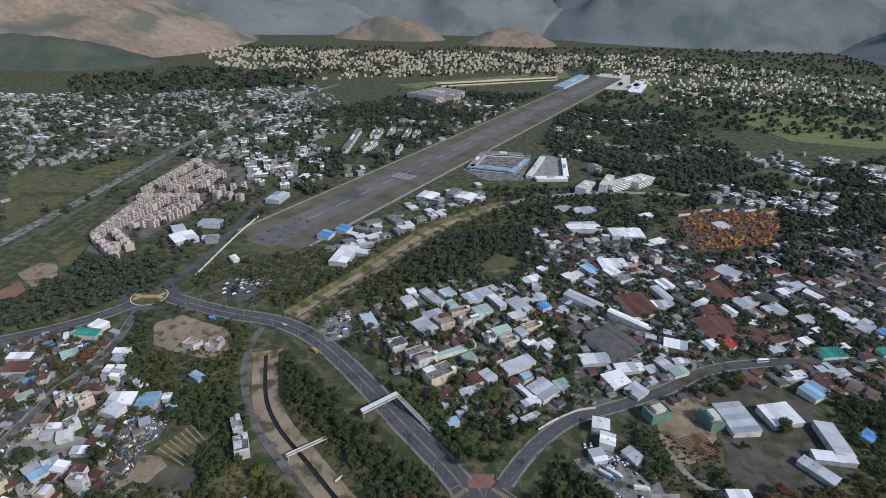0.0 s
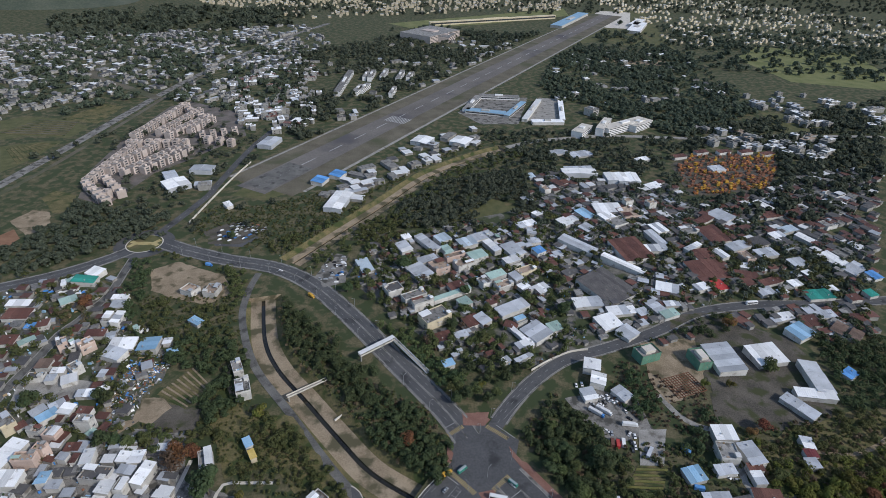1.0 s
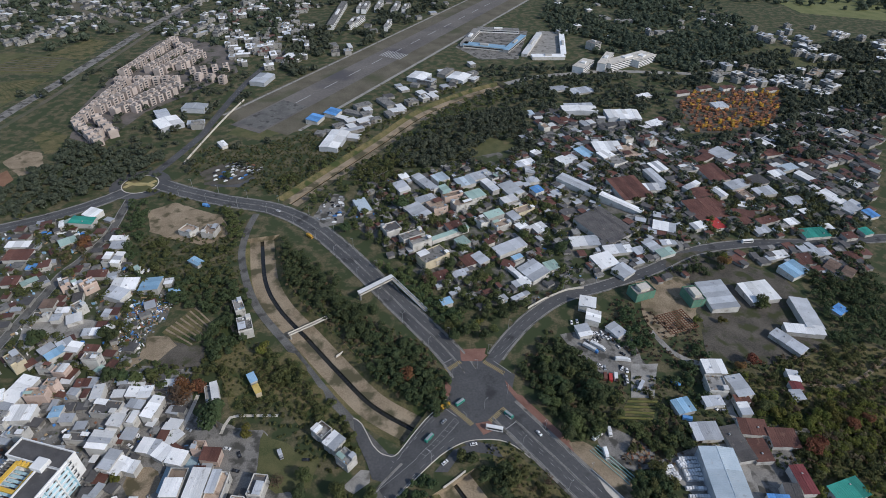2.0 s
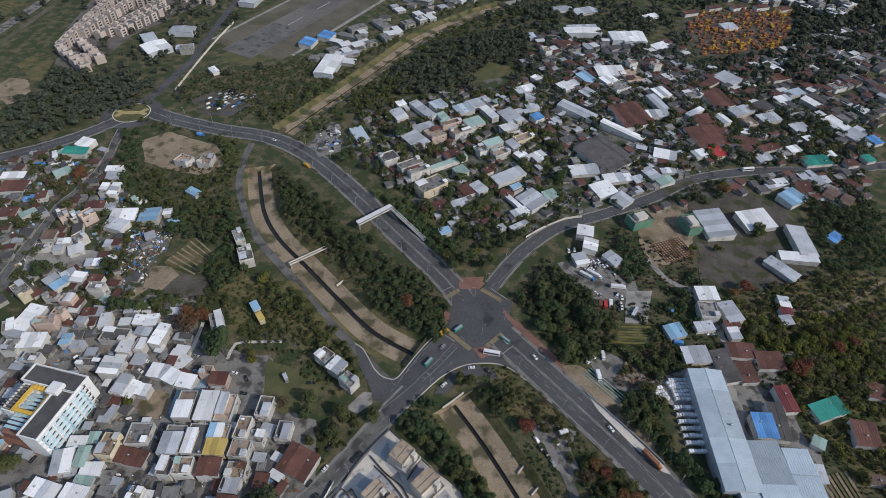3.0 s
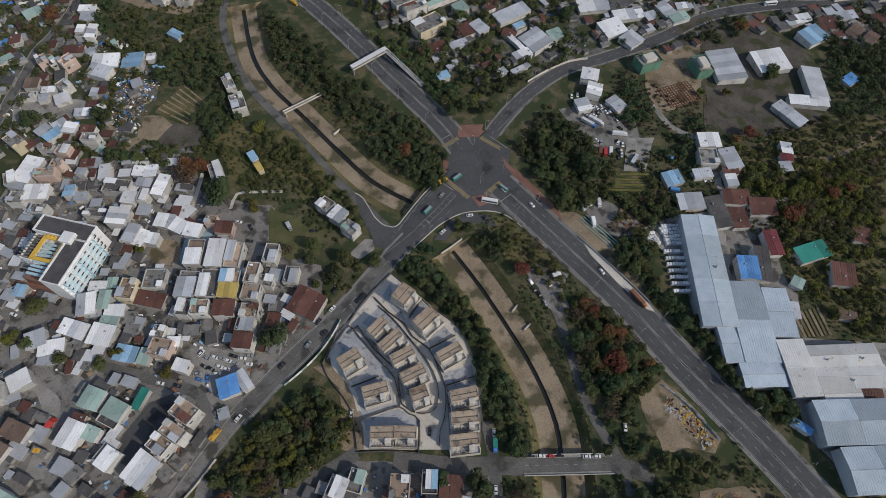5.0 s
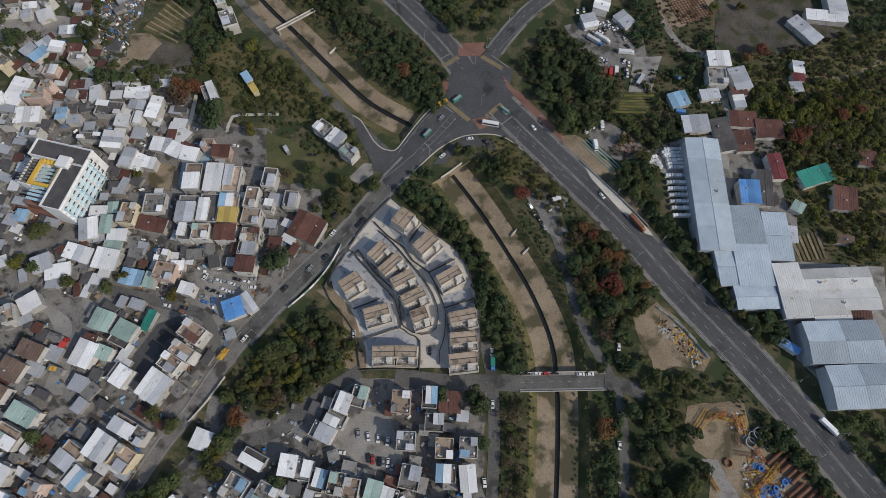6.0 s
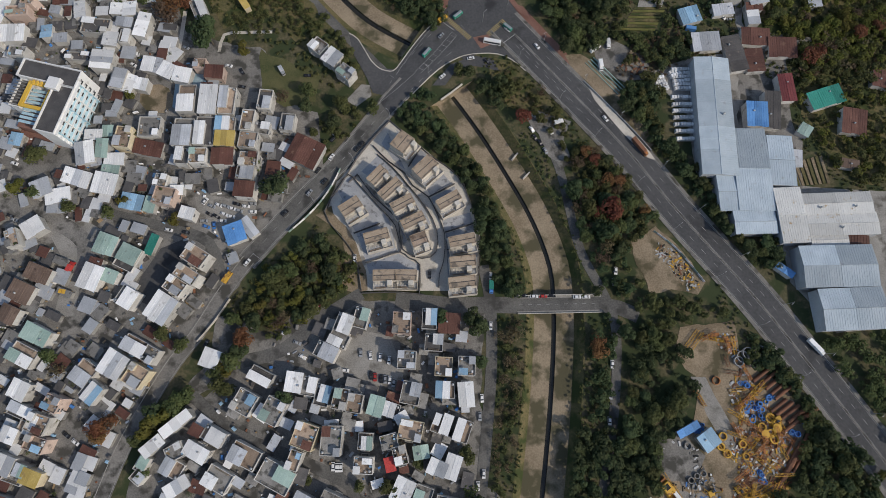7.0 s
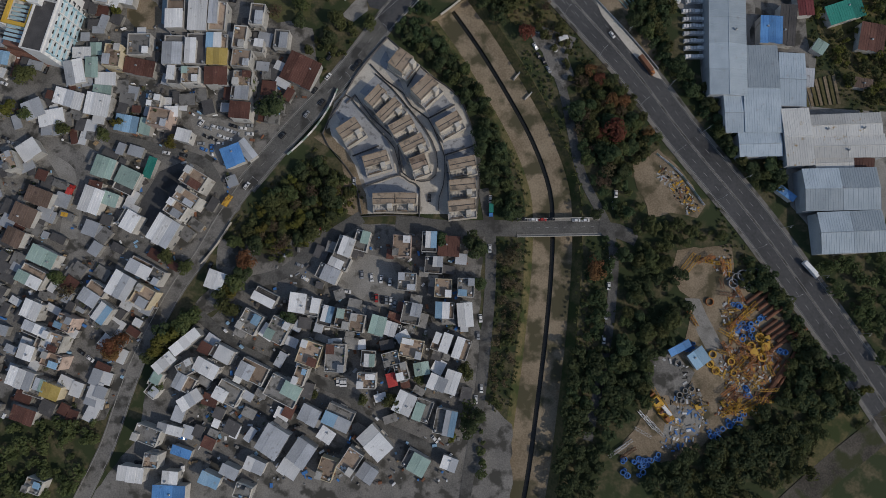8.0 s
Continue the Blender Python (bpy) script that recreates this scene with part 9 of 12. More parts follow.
hoop(165.4, -62.1, 1.58892, "bluepaint", 0, 0.476675, 1.69597, label="round blue steel casing ring lying in the yard")
hoop(166.3, -58.2, 1.08591, "bluepaint", 0, 0.325773, 0.821338, label="round blue steel casing ring lying in the yard")
hoop(168.1, -55.5, 1.11225, "bluepaint", 0, 0.333674, 1.58824, label="round blue steel casing ring lying in the yard")
hoop(166.9, -54.5, 1.04875, "bluepaint", 0, 0.314625, 1.10027, label="round blue steel casing ring lying in the yard")
hoop(168.1, -55.8, 1.19594, "bluepaint", 0, 0.358782, 0.742235, label="round blue steel casing ring lying in the yard")
hoop(166.9, -54.9, 0.953511, "bluepaint", 0, 0.286053, 1.20705, label="round blue steel casing ring lying in the yard")
hoop(165.5, -56.2, 1.39289, "bluepaint", 0, 0.417866, 0.679001, label="round blue steel casing ring lying in the yard")
hoop(170.6, -43.1, 1.20237, "bluepaint", 0, 0.360711, 1.28852, label="round blue steel casing ring lying in the yard")
hoop(171.4, -46.0, 1.4602, "bluepaint", 0, 0.438059, 0.774603, label="round blue steel casing ring lying in the yard")
hoop(170.0, -43.1, 0.81721, "bluepaint", 0, 0.245163, 1.2182, label="round blue steel casing ring lying in the yard")
hoop(169.3, -45.9, 1.09132, "bluepaint", 0, 0.327396, 1.58364, label="round blue steel casing ring lying in the yard")
hoop(169.9, -41.9, 1.44523, "bluepaint", 0, 0.433568, 0.870056, label="round blue steel casing ring lying in the yard")
hoop(170.1, -41.7, 0.809723, "bluepaint", 0, 0.242917, 1.69728, label="round blue steel casing ring lying in the yard")
hoop(166.5, -42.1, 0.946969, "bluepaint", 0, 0.284091, 0.624864, label="round blue steel casing ring lying in the yard")
hoop(171.8, -46.6, 1.38427, "bluepaint", 0, 0.41528, 1.0141, label="round blue steel casing ring lying in the yard")
hoop(183.2, -5.0, 0.921359, "bluepaint", 0, 0.276408, 1.39728, label="round blue steel casing ring lying in the yard")
hoop(181.1, -4.1, 1.0884, "bluepaint", 0, 0.32652, 1.00056, label="round blue steel casing ring lying in the yard")
hoop(180.2, -5.3, 1.58157, "bluepaint", 0, 0.474471, 1.242, label="round blue steel casing ring lying in the yard")
hoop(179.4, -5.6, 0.818108, "bluepaint", 0, 0.245432, 1.12242, label="round blue steel casing ring lying in the yard")
hoop(192.3, -23.4, 1.61739, "bluepaint", 0, 0.485217, 1.48102, label="round blue steel casing ring lying in the yard")
hoop(189.6, -22.1, 1.20633, "bluepaint", 0, 0.361899, 1.38373, label="round blue steel casing ring lying in the yard")
hoop(189.3, -22.6, 1.47331, "bluepaint", 0, 0.441992, 0.951946, label="round blue steel casing ring lying in the yard")
hoop(191.1, -23.1, 1.63599, "bluepaint", 0, 0.490796, 0.534096, label="round blue steel casing ring lying in the yard")
hoop(197.5, -18.5, 1.40218, "bluepaint", 0, 0.420653, 0.625541, label="round blue steel casing ring lying in the yard")
hoop(197.5, -16.8, 1.28882, "bluepaint", 0, 0.386646, 1.67305, label="round blue steel casing ring lying in the yard")
hoop(197.8, -16.8, 1.41721, "bluepaint", 0, 0.425162, 1.05003, label="round blue steel casing ring lying in the yard")
hoop(142.0, -21.7, 1.64255, "bluepaint", 0, 0.492765, 1.43037, label="round blue steel casing ring lying in the yard")
hoop(139.3, -17.8, 1.52732, "bluepaint", 0, 0.458196, 1.01811, label="round blue steel casing ring lying in the yard")
hoop(138.8, -20.2, 1.66766, "bluepaint", 0, 0.500298, 1.22277, label="round blue steel casing ring lying in the yard")
hoop(142.6, -21.6, 0.876398, "bluepaint", 0, 0.262919, 0.961026, label="round blue steel casing ring lying in the yard")
hoop(142.4, -20.8, 1.6722, "bluepaint", 0, 0.50166, 0.742233, label="round blue steel casing ring lying in the yard")
hoop(139.3, -21.4, 1.28584, "bluepaint", 0, 0.385752, 1.37152, label="round blue steel casing ring lying in the yard")
hoop(143.3, -18.3, 0.850843, "bluepaint", 0, 0.255253, 1.61003, label="round blue steel casing ring lying in the yard")
hoop(168.9, 2.3, 1.54908, "bluepaint", 0, 0.464724, 0.868574, label="round blue steel casing ring lying in the yard")
hoop(166.1, 2.0, 0.832455, "bluepaint", 0, 0.249737, 1.02756, label="round blue steel casing ring lying in the yard")
hoop(170.0, 1.4, 1.66814, "bluepaint", 0, 0.500442, 0.554492, label="round blue steel casing ring lying in the yard")
hoop(166.4, 2.5, 1.317, "bluepaint", 0, 0.3951, 0.759564, label="round blue steel casing ring lying in the yard")
hoop(169.3, 1.1, 1.32275, "bluepaint", 0, 0.396826, 1.5985, label="round blue steel casing ring lying in the yard")
hoop(153.1, -24.2, 2.2, "yellow", 0, 0.66, 1.5, label="round yellow steel casing ring lying in the yard")
hoop(151.5, -29.2, 2, "yellow", 0, 0.6, 1.5, label="round yellow steel casing ring lying in the yard")
hoop(154.3, -32.7, 2.2, "yellow", 0, 0.66, 1.5, label="round yellow steel casing ring lying in the yard")
hoop(174.1, -19.9, 2.4, "yellow", 0, 0.72, 1.5, label="round yellow steel casing ring lying in the yard")
hoop(179.1, -15.4, 2.6, "yellow", 0, 0.78, 1.5, label="round yellow steel casing ring lying in the yard")
hoop(181.9, -18.4, 2.4, "yellow", 0, 0.72, 1.5, label="round yellow steel casing ring lying in the yard")
hoop(178.4, -22.9, 2.2, "yellow", 0, 0.66, 1.5, label="round yellow steel casing ring lying in the yard")
hoop(163.8, -34.0, 1.8, "yellow", 0, 0.54, 1.5, label="round yellow steel casing ring lying in the yard")
hoop(162.8, -28.1, 2, "yellow", 0, 0.6, 1.5, label="round yellow steel casing ring lying in the yard")
hoop(179.7, -25.9, 2.4, "yellow", 0, 0.72, 1.5, label="round yellow steel casing ring lying in the yard")
crawler_crane(124.0, -52.3, -53)
boom(115.9, -58.0, -51, 12, 1.3, "w")
boom(118.8, -60.3, -51, 11, 1.3, "w")
boom(121.3, -62.6, -51, 9, 1.3, "steel")
boom(142.9, -52.4, -36, 9, 1.8, "yellow")
boom(103.0, -71.5, 33, 12, 1.3, "steel")
boom(105.7, -74.9, 32, 10, 1.3, "rust")
boom(99.9, -73.8, 33, 11, 1.3, "steel")
boom(113.7, -64.5, -30, 10, 1.3, "steel")
boom(163.7, -54.1, 5, 16, 1.8, "yellow")
boom(172.8, -52.7, 9, 16, 1.8, "yellow")
boom(177.5, -49.8, 55, 9, 1.8, "yellow")
boom(162.5, -49.7, -41, 8, 1.8, "yellow")
boom(143.3, -4.7, -63, 10, 1.3, "orange")
boom(172.6, -1.8, 42, 16, 1.8, "yellow")
boom(164.3, -10.2, -84, 9, 1.8, "yellow")
boom(172.6, -37.6, -41, 10, 1.8, "yellow")
boom(162.0, -19.8, 37, 12, 1.3, "timber")
boom(169.3, -22.8, 39, 11, 1.3, "timber")
boom(171.9, -28.2, 37, 11, 1.3, "timber")
boom(166.0, -26.3, 42, 10, 1.3, "orange")
pipe(180.3, -45.8, 57, 12, 0.9)
pipe(182.7, -42.9, 57, 12, 0.9)
pipe(185.1, -40.0, 57, 12, 0.9)
pipe(187.4, -37.1, 57, 12, 0.9)
pipe(189.8, -34.2, 57, 12, 0.9)
pipe(192.2, -31.3, 57, 12, 0.9)
pipe(194.6, -28.3, 57, 12, 0.9)
drum(181.6, -20.4, 2.4, 2, "yellow", words="yellow")
drum(175.3, -23.2, 2.2, 1.8, "yellow", words="yellow")
hoop(169.1, 16.2, 3.2, "steel", 0, 0.3, 2.0)
hoop(172.4, 18.0, 3.2, "steel", 0, 0.3, 2.0)
hoop(174.9, 13.8, 3.4, "steel", 0, 0.3, 2.0)
hoop(178.7, 19.1, 3, "steel", 0, 0.3, 2.0)
hoop(177.5, 14.9, 2.6, "steel", 0, 0.3, 2.0)
hoop(166.6, 13.8, 2.6, "steel", 0, 0.3, 2.0)
hoop(134.2, -45.3, 1.6, "slab", 0, 0.4, 1.3)
hoop(137.4, -43.2, 1.5, "slab", 0, 0.4, 1.3)
hoop(140.7, -42.1, 1.7, "slab", 0, 0.4, 1.3)
hoop(135.6, -48.5, 1.5, "slab", 0, 0.4, 1.3)
hoop(139.3, -46.4, 1.6, "slab", 0, 0.4, 1.3)
hoop(134.4, -28.9, 2, "slab", 0, 0.4, 1.3)
hoop(153.4, 3.9, 2.2, "orange", 0, 0.4, 1.3)
hoop(175.8, -27.1, 2.4, "orange", 0, 0.4, 1.3)
hoop(179.1, -28.8, 2, "orange", 0, 0.4, 1.3)
excavator(120.6, -48.4, -30)
excavator(143.9, -51.2, 17)
excavator(157.5, -50.3, -64)
excavator(182.3, -15.9, -154)
house(144.4, -25.7, 9.0, 8.5, 34, 4.0, "lb")
house(135.0, -20.4, 12.1, 3.2, 27, 3.0, "b")
scrap([(148.7, 29), (167.2, 28.9), (167.7, 10.8), (158.5, -0.8), (164, -15.2), (156.5, -26.4), (159.3, -48.2), (152.4, -56.1), (181.1, -56.4), (190.9, -32.2), (184.8, -15.4), (175.1, -1), (168.1, 13.8)], 1.5, "yard_goods", "heaps of yellow and rusty machine parts", ("yellow", "rust", "orange", "timber", "steel"), 1.1, 3)
scrap([(117.7, -31.6), (130.4, -23.4), (141.1, -31.8), (145.2, -45.4), (131.6, -50.6), (124.4, -50.5)], 2.2, "yard_goods", "heaps of grey blocks and tyres in the yard", ("slab", "rubber", "concrete", "steel"), 1.0, 4)
scrap([(131, 80), (140, 75), (148.3, 63.5), (151.8, 53.9), (143.8, 52.4), (137.2, 63.6), (128.7, 73.4)], 1.3, "scrap_heap", "heaps of scrap, drums and timber in the scrap yard", ("steel", "rust", "wall", "rubber", "timber", "yellow"), 0.95, 5)
scrap([(116.2, 207.8), (124.8, 205.8), (135.8, 191.9), (133.3, 184.1), (119.9, 190)], 2.0, "timber_pile", "piles of long weathered timber in the yard", ("timber", "dirt", "rust"), 1.3, 6)
scrap([(-246.8, 320.8), (-206.6, 331.3), (-198.1, 318.4), (-205, 299.6), (-209.6, 265.2), (-225.6, 270.5), (-228, 299.3)], 2.4, "scrap_heap", "heaps of scrap metal and goods between sheds", ("steel", "rust", "bluepaint", "timber", "w", "rubber"), 1.0, 7)
scrap([(-203.6, 108.5), (-184.1, 106.7), (-177.8, 96.5), (-189.8, 91.6), (-203.8, 100)], 2.2, "scrap_heap", "heaps of scrap metal and goods between sheds", ("steel", "rust", "lg", "timber", "w", "rubber"), 0.9, 8)
scrap([(-245.7, 518.3), (-217, 551.1), (-183.6, 533.6), (-204.3, 500.3), (-231.9, 499.5)], 3.0, "scrap_heap", "dark scrap vehicles and goods on the plot", ("rubber", "steel", "glass", "rust"), 1.4, 9)
scrap([(-95, 522.9), (-73.5, 540.6), (-49.6, 535.6), (-65.3, 512.9), (-85.2, 512.3)], 2.5, "rubble", "stones and rubble beside the path", ("pale", "slab", "concrete"), 0.7, 10)
boom(123.2, -47.1, -62, 12, 1.6)
boom(127.4, -53.0, -62, 12, 1.6)
boom(130.1, -58.8, -30, 10, 1.6)
boom(160.7, -50.3, -10, 12, 1.6)
boom(172.7, -51.8, 19, 12, 1.6)
boom(175.8, -50.4, 56, 8, 1.6)
scrap([(131.4, -44.6), (146.7, -41.8), (149.5, -63.4), (130.9, -74.6), (122, -74.5), (128.9, -60.4)], 2.0, "yard_goods", "heaps of grey and brown goods in the yard", ("slab", "concrete", "timber", "bluepaint", "w"), 1.1, 11)
excavator(124.3, -54.4, -20)

# ---------- building sites, lorry park ----------
net_tower(168.9, 337.5, 18.0, 12.0, 21, 8)
net_tower(209.3, 332.8, 11.5, 17.0, 12, 8)
rebar_mat(188.8, 307.9, 26.0, 20.0, 20)
container(120.4, 252.0, -99, "r", words="rust-red")
container(123.8, 251.0, -100, "R", words="red")
container(127.7, 252.1, -100, "w", words="white")
container(165.6, 218.8, -12, "b", words="blue")
container(167.7, 247.3, -57, "b", words="blue")
container(142.9, 244.5, 56, "lg", L=9, words="grey")

# ---------- airfield and camp ----------
RW0, RW1 = Vector((-208.6, 672.9, 0)), Vector((593.8, 2163.8, 0))
RWD = (RW1 - RW0).normalized()
RWA = math.degrees(math.atan2(RWD.y, RWD.x))
PIANO = new("threshold_marking")
PIANO.matrix_basis = pose(*(-70.5, 915.9), 0.2, 0, 0, RWA)
tagged(PIANO, "white threshold bars painted on the runway", "marking", "", "structure")
for k in range(10):
    part("bar", Geo().box(-14, -1.0, 0, 14, 1.0, 0.015).mesh("bar", "mark"), PIANO, pose(0, -18 + 4 * k, 0))
for k in range(30):
    p = RW0 + RWD * (60 + 60 * k)
    d = tagged(new("runway_dash", Geo().box(-15, -0.7, 0, 15, 0.7, 0.012).mesh("runway_dash", "mark")), "white painted runway centre line dash", "marking", "runway dashes", "structure")
    d.matrix_basis = pose(p.x, p.y, 0.2, 0, 0, RWA)
block(172.9, 1945.4, 475.1, 11.4, 27, 11, "long pale yellow hangar row beyond the airfield", roof="cream", wall="cream", bands=1)
block(-192.7, 1129.5, 168.3, 11.4, 89, 9, "long white three-storey barrack block with a flat roof", wall="whitewall", group="barrack blocks", bands=3)
block(-157.9, 1076.0, 52.6, 9.9, 82, 9, "long white three-storey barrack block with a flat roof", wall="whitewall", group="barrack blocks", bands=3)
block(-148.1, 1089.9, 46.3, 9.5, 76, 9, "long white three-storey barrack block with a flat roof", wall="whitewall", group="barrack blocks", bands=3)
block(-145.1, 1188.9, 61.8, 9.1, 87, 9, "long white three-storey barrack block with a flat roof", wall="whitewall", group="barrack blocks", bands=3)
block(-119.7, 1202.3, 63.1, 9.1, 86, 9, "long white three-storey barrack block with a flat roof", wall="whitewall", group="barrack blocks", bands=3)
block(-85.1, 1191.6, 72.5, 9.0, 85, 9, "long white three-storey barrack block with a flat roof", wall="whitewall", group="barrack blocks", bands=3)
block(-65.8, 1191.0, 41.4, 8.1, 83, 9, "long white three-storey barrack block with a flat roof", wall="whitewall", group="barrack blocks", bands=3)
block(-91.4, 1068.8, 47.0, 7.0, 84, 9, "long white three-storey barrack block with a flat roof", wall="whitewall", group="barrack blocks", bands=3)
block(-156.1, 1184.7, 46.1, 7.8, 87, 9, "long white three-storey barrack block with a flat roof", wall="whitewall", group="barrack blocks", bands=3)
block(58.8, 1014.2, 92.5, 12.1, 73, 5, "low white camp hall with blue trim", wall="whitewall", bands=1)
block(79.8, 963.7, 69.1, 17.7, -14, 5, "low white camp hall with blue trim", bands=1, roof="lb")
block(134.2, 984.1, 94.2, 10.1, 65, 5, "low white camp hall with blue trim", bands=1, roof="lb")
block(111.4, 1060.8, 76.1, 16.3, -3, 5, "low white camp hall with blue trim", wall="whitewall", bands=1)
block(164.4, 984.3, 128.9, 9.3, 71, 5, "long white-roofed camp shed", roof="w")
block(181.6, 917.3, 53.9, 15.4, 5, 5, "long white-roofed camp shed", roof="w")
block(216.8, 983.8, 113.2, 8.6, 82, 5, "long white-roofed camp shed", roof="w")
block(268.7, 888.8, 60.9, 12.7, 64, 13, "white four-storey school block with window bands", wall="whitewall", roof="pale", bands=4)
block(304.5, 897.3, 96.4, 18.3, 36, 12, "white four-storey school block with window bands", wall="whitewall", roof="pale", bands=4)
block(229.3, 869.9, 44.2, 18.1, 57, 10, "white four-storey school block with window bands", wall="whitewall", roof="pale", bands=3)
block(331.3, 907.2, 51.0, 23.1, 43, 11, "white four-storey school block with window bands", wall="whitewall", roof="pale", bands=4)
block(267.9, 973.7, 17.8, 19.2, 43, 12, "white tower block beside the camp", bands=4)
block(-32.7, 1643.7, 140.7, 103.1, 55, 18, "pale pink many-storey block beyond the airfield", wall="rowwall", bands=5)
block(12.4, 1609.6, 61.5, 34.1, 72, 15, "pale pink many-storey block beyond the airfield", wall="rowwall", bands=4)
block(617.5, 1877.7, 186.7, 39.7, 66, 9, "white hangar at the end of the runway", roof="w")
block(645.9, 1973.2, 125.5, 28.2, 61, 9, "white hangar at the end of the runway", roof="w")
block(430.1, 2003.5, 321.2, 36.9, 63, 8, "pale blue hangar beside the runway", roof="lb")
warehouse(230.5, 686.9, 26.2, 15.7, 92, 6, "w", "white-roofed shed beside the rail yard", rise=0.8)
warehouse(244.2, 686.1, 29.9, 15.0, 92, 6, "w", "white-roofed shed beside the rail yard", rise=0.8)
warehouse(258.5, 687.2, 30.1, 15.7, 88, 6, "w", "white-roofed shed beside the rail yard", rise=0.8)
warehouse(190.4, 701.9, 17.6, 46.5, 92, 6, "w", "white-roofed shed beside the rail yard", rise=0.8)
warehouse(-324.4, 632.7, 28.7, 28.0, -50, 6, "w", "pale sheet-roofed shed near the airfield", rise=1.0)
warehouse(-309.4, 680.7, 17.7, 28.8, 89, 6, "lg", "pale sheet-roofed shed near the airfield", rise=1.0)
warehouse(-341.4, 656.5, 15.1, 26.6, 34, 6, "lg", "pale sheet-roofed shed near the airfield", rise=1.0)
warehouse(-249.8, 785.4, 36.0, 22.4, 79, 6, "lg", "pale sheet-roofed shed near the airfield", rise=1.0)
warehouse(-231.1, 884.9, 19.4, 16.2, 75, 6, "w", "pale sheet-roofed shed near the airfield", rise=1.0)
warehouse(-117.7, 596.7, 46.3, 21.4, 80, 6, "w", "pale sheet-roofed shed near the airfield", rise=1.0)
warehouse(-25.5, 809.9, 29.6, 26.7, 66, 6, "w", "pale sheet-roofed shed near the airfield", rise=1.0)
warehouse(33.2, 811.3, 30.2, 26.6, 63, 6, "w", "pale sheet-roofed shed near the airfield", rise=1.0)
house(-151.1, 655.8, 19.5, 16.0, 73, 5, "b", rich=False)
house(-131.6, 675.7, 18.9, 16.0, 70, 5, "b", rich=False)
house(322.2, 321.1, 12.5, 8.2, 33, 4.0, "b")
house(-243.2, 580.8, 7.4, 11.9, 41, 4.5, "w")

# ---------- estate of row houses ----------
ROW = row_house_template()
def house_row(x0, y0, x1, y1, n):
    """Row houses side by side from one end to the other, each a little turned."""
    rnd = random.Random(int(x0))
    ang = math.degrees(math.atan2(y1 - y0, x1 - x0))
    for k in range(n):
        f = k / (n - 1)
        copy_thing(ROW, pose(x0 + (x1 - x0) * f + rnd.uniform(-.6, .6), y0 + (y1 - y0) * f + rnd.uniform(-.8, .8), rnd.uniform(-0.8, 0.0), 0, 0, ang + rnd.choice((0, 0, 180)) + rnd.uniform(-4, 4)))

house_row(-432.5, 632.2, -433.8, 764.6, 12)
house_row(-450.9, 792.6, -436.2, 948.1, 14)
house_row(-424.5, 667.3, -403.5, 767.2, 9)
house_row(-421.6, 810.8, -402.6, 918.1, 10)
house_row(-400.9, 661.6, -364.2, 756.4, 9)
house_row(-403.9, 802, -376.2, 889.1, 8)
house_row(-381.3, 672.6, -352.4, 743.7, 7)
house_row(-381.4, 825.2, -368.2, 877.7, 5)
house_row(-427.2, 620.6, -383.6, 579.1, 5)
house_row(-412.8, 638.9, -376.8, 601.3, 4)
house_row(-356.4, 806.3, -313.7, 826, 4)
house_row(-339.7, 785, -302.8, 776, 3)
house_row(-443.3, 763.7, -367.5, 770.3, 7)
house_row(-438.2, 941.1, -374.5, 877.1, 8)
ROW.matrix_basis = pose(-391, 596.6, 0)

# ---------- more roofs of the middle and far village ----------
house(195.1, 573.0, 16.8, 13.7, 33, 6.0, "w")
house(229.3, 607.8, 10.5, 8.7, 20, 10.0, "t")
house(255.8, 603.8, 10.0, 9.8, 21, 10.0, "t")
house(333.4, 583.7, 25.7, 21.3, -58, 4.0, "lg")
house(308.4, 572.6, 30.9, 10.2, 39, 4.0, "r", rich=False)
house(270.5, 507.0, 24.2, 6.2, 36, 6.0, "w")
house(349.5, 524.0, 18.9, 16.4, 26, 4.0, "dk")
house(397.2, 554.6, 22.8, 11.0, 23, 4.0, "pb")
house(363.6, 604.8, 18.3, 11.0, 22, 4.0, "r")
house(397.0, 590.4, 24.9, 12.6, 17, 4.0, "r")
house(305.0, 457.4, 21.1, 11.6, -11, 4.0, "r")
house(324.0, 447.2, 24.6, 8.9, 23, 4.0, "r")
house(103.4, 514.8, 13.4, 9.6, 18, 4.0, "lg")
house(217.3, 430.5, 20.5, 13.8, -19, 5.0, "w")
house(183.0, 393.8, 9.9, 8.6, 22, 4.0, "lg")
house(206.4, 392.1, 16.1, 9.0, 23, 4.0, "gn")
house(197.0, 402.3, 17.5, 10.4, -63, 4.0, "lg")
house(213.8, 407.0, 13.9, 6.8, 9, 4.0, "w")
house(250.8, 433.9, 13.9, 9.2, 22, 5.0, "w")
house(-273.1, 319.3, 13.4, 6.9, -72, 4.0, "dk")
house(-321.1, 359.4, 10.0, 9.1, -73, 4.0, "r")
house(-258.9, 345.5, 8.8, 6.6, -69, 4.0, "lg")
house(-244.1, 356.7, 6.7, 3.5, -49, 4.0, "gn")
house(192.4, 717.8, 39.1, 10.1, 7, 4.0, "lg", rich=False)
house(293.6, 757.7, 22.2, 10.4, 28, 4.0, "w")
house(177.3, 779.5, 27.4, 13.7, 14, 3.0, "lg")
house(207.6, 773.8, 35.4, 16.9, 23, 3.0, "lg", rich=False)
house(123.3, 687.6, 8.4, 13.0, 17, 4.0, "pb")
house(165.2, 671.2, 11.8, 9.3, -62, 4.0, "r")
house(135.6, 644.6, 9.5, 12.7, 25, 6.0, "t")
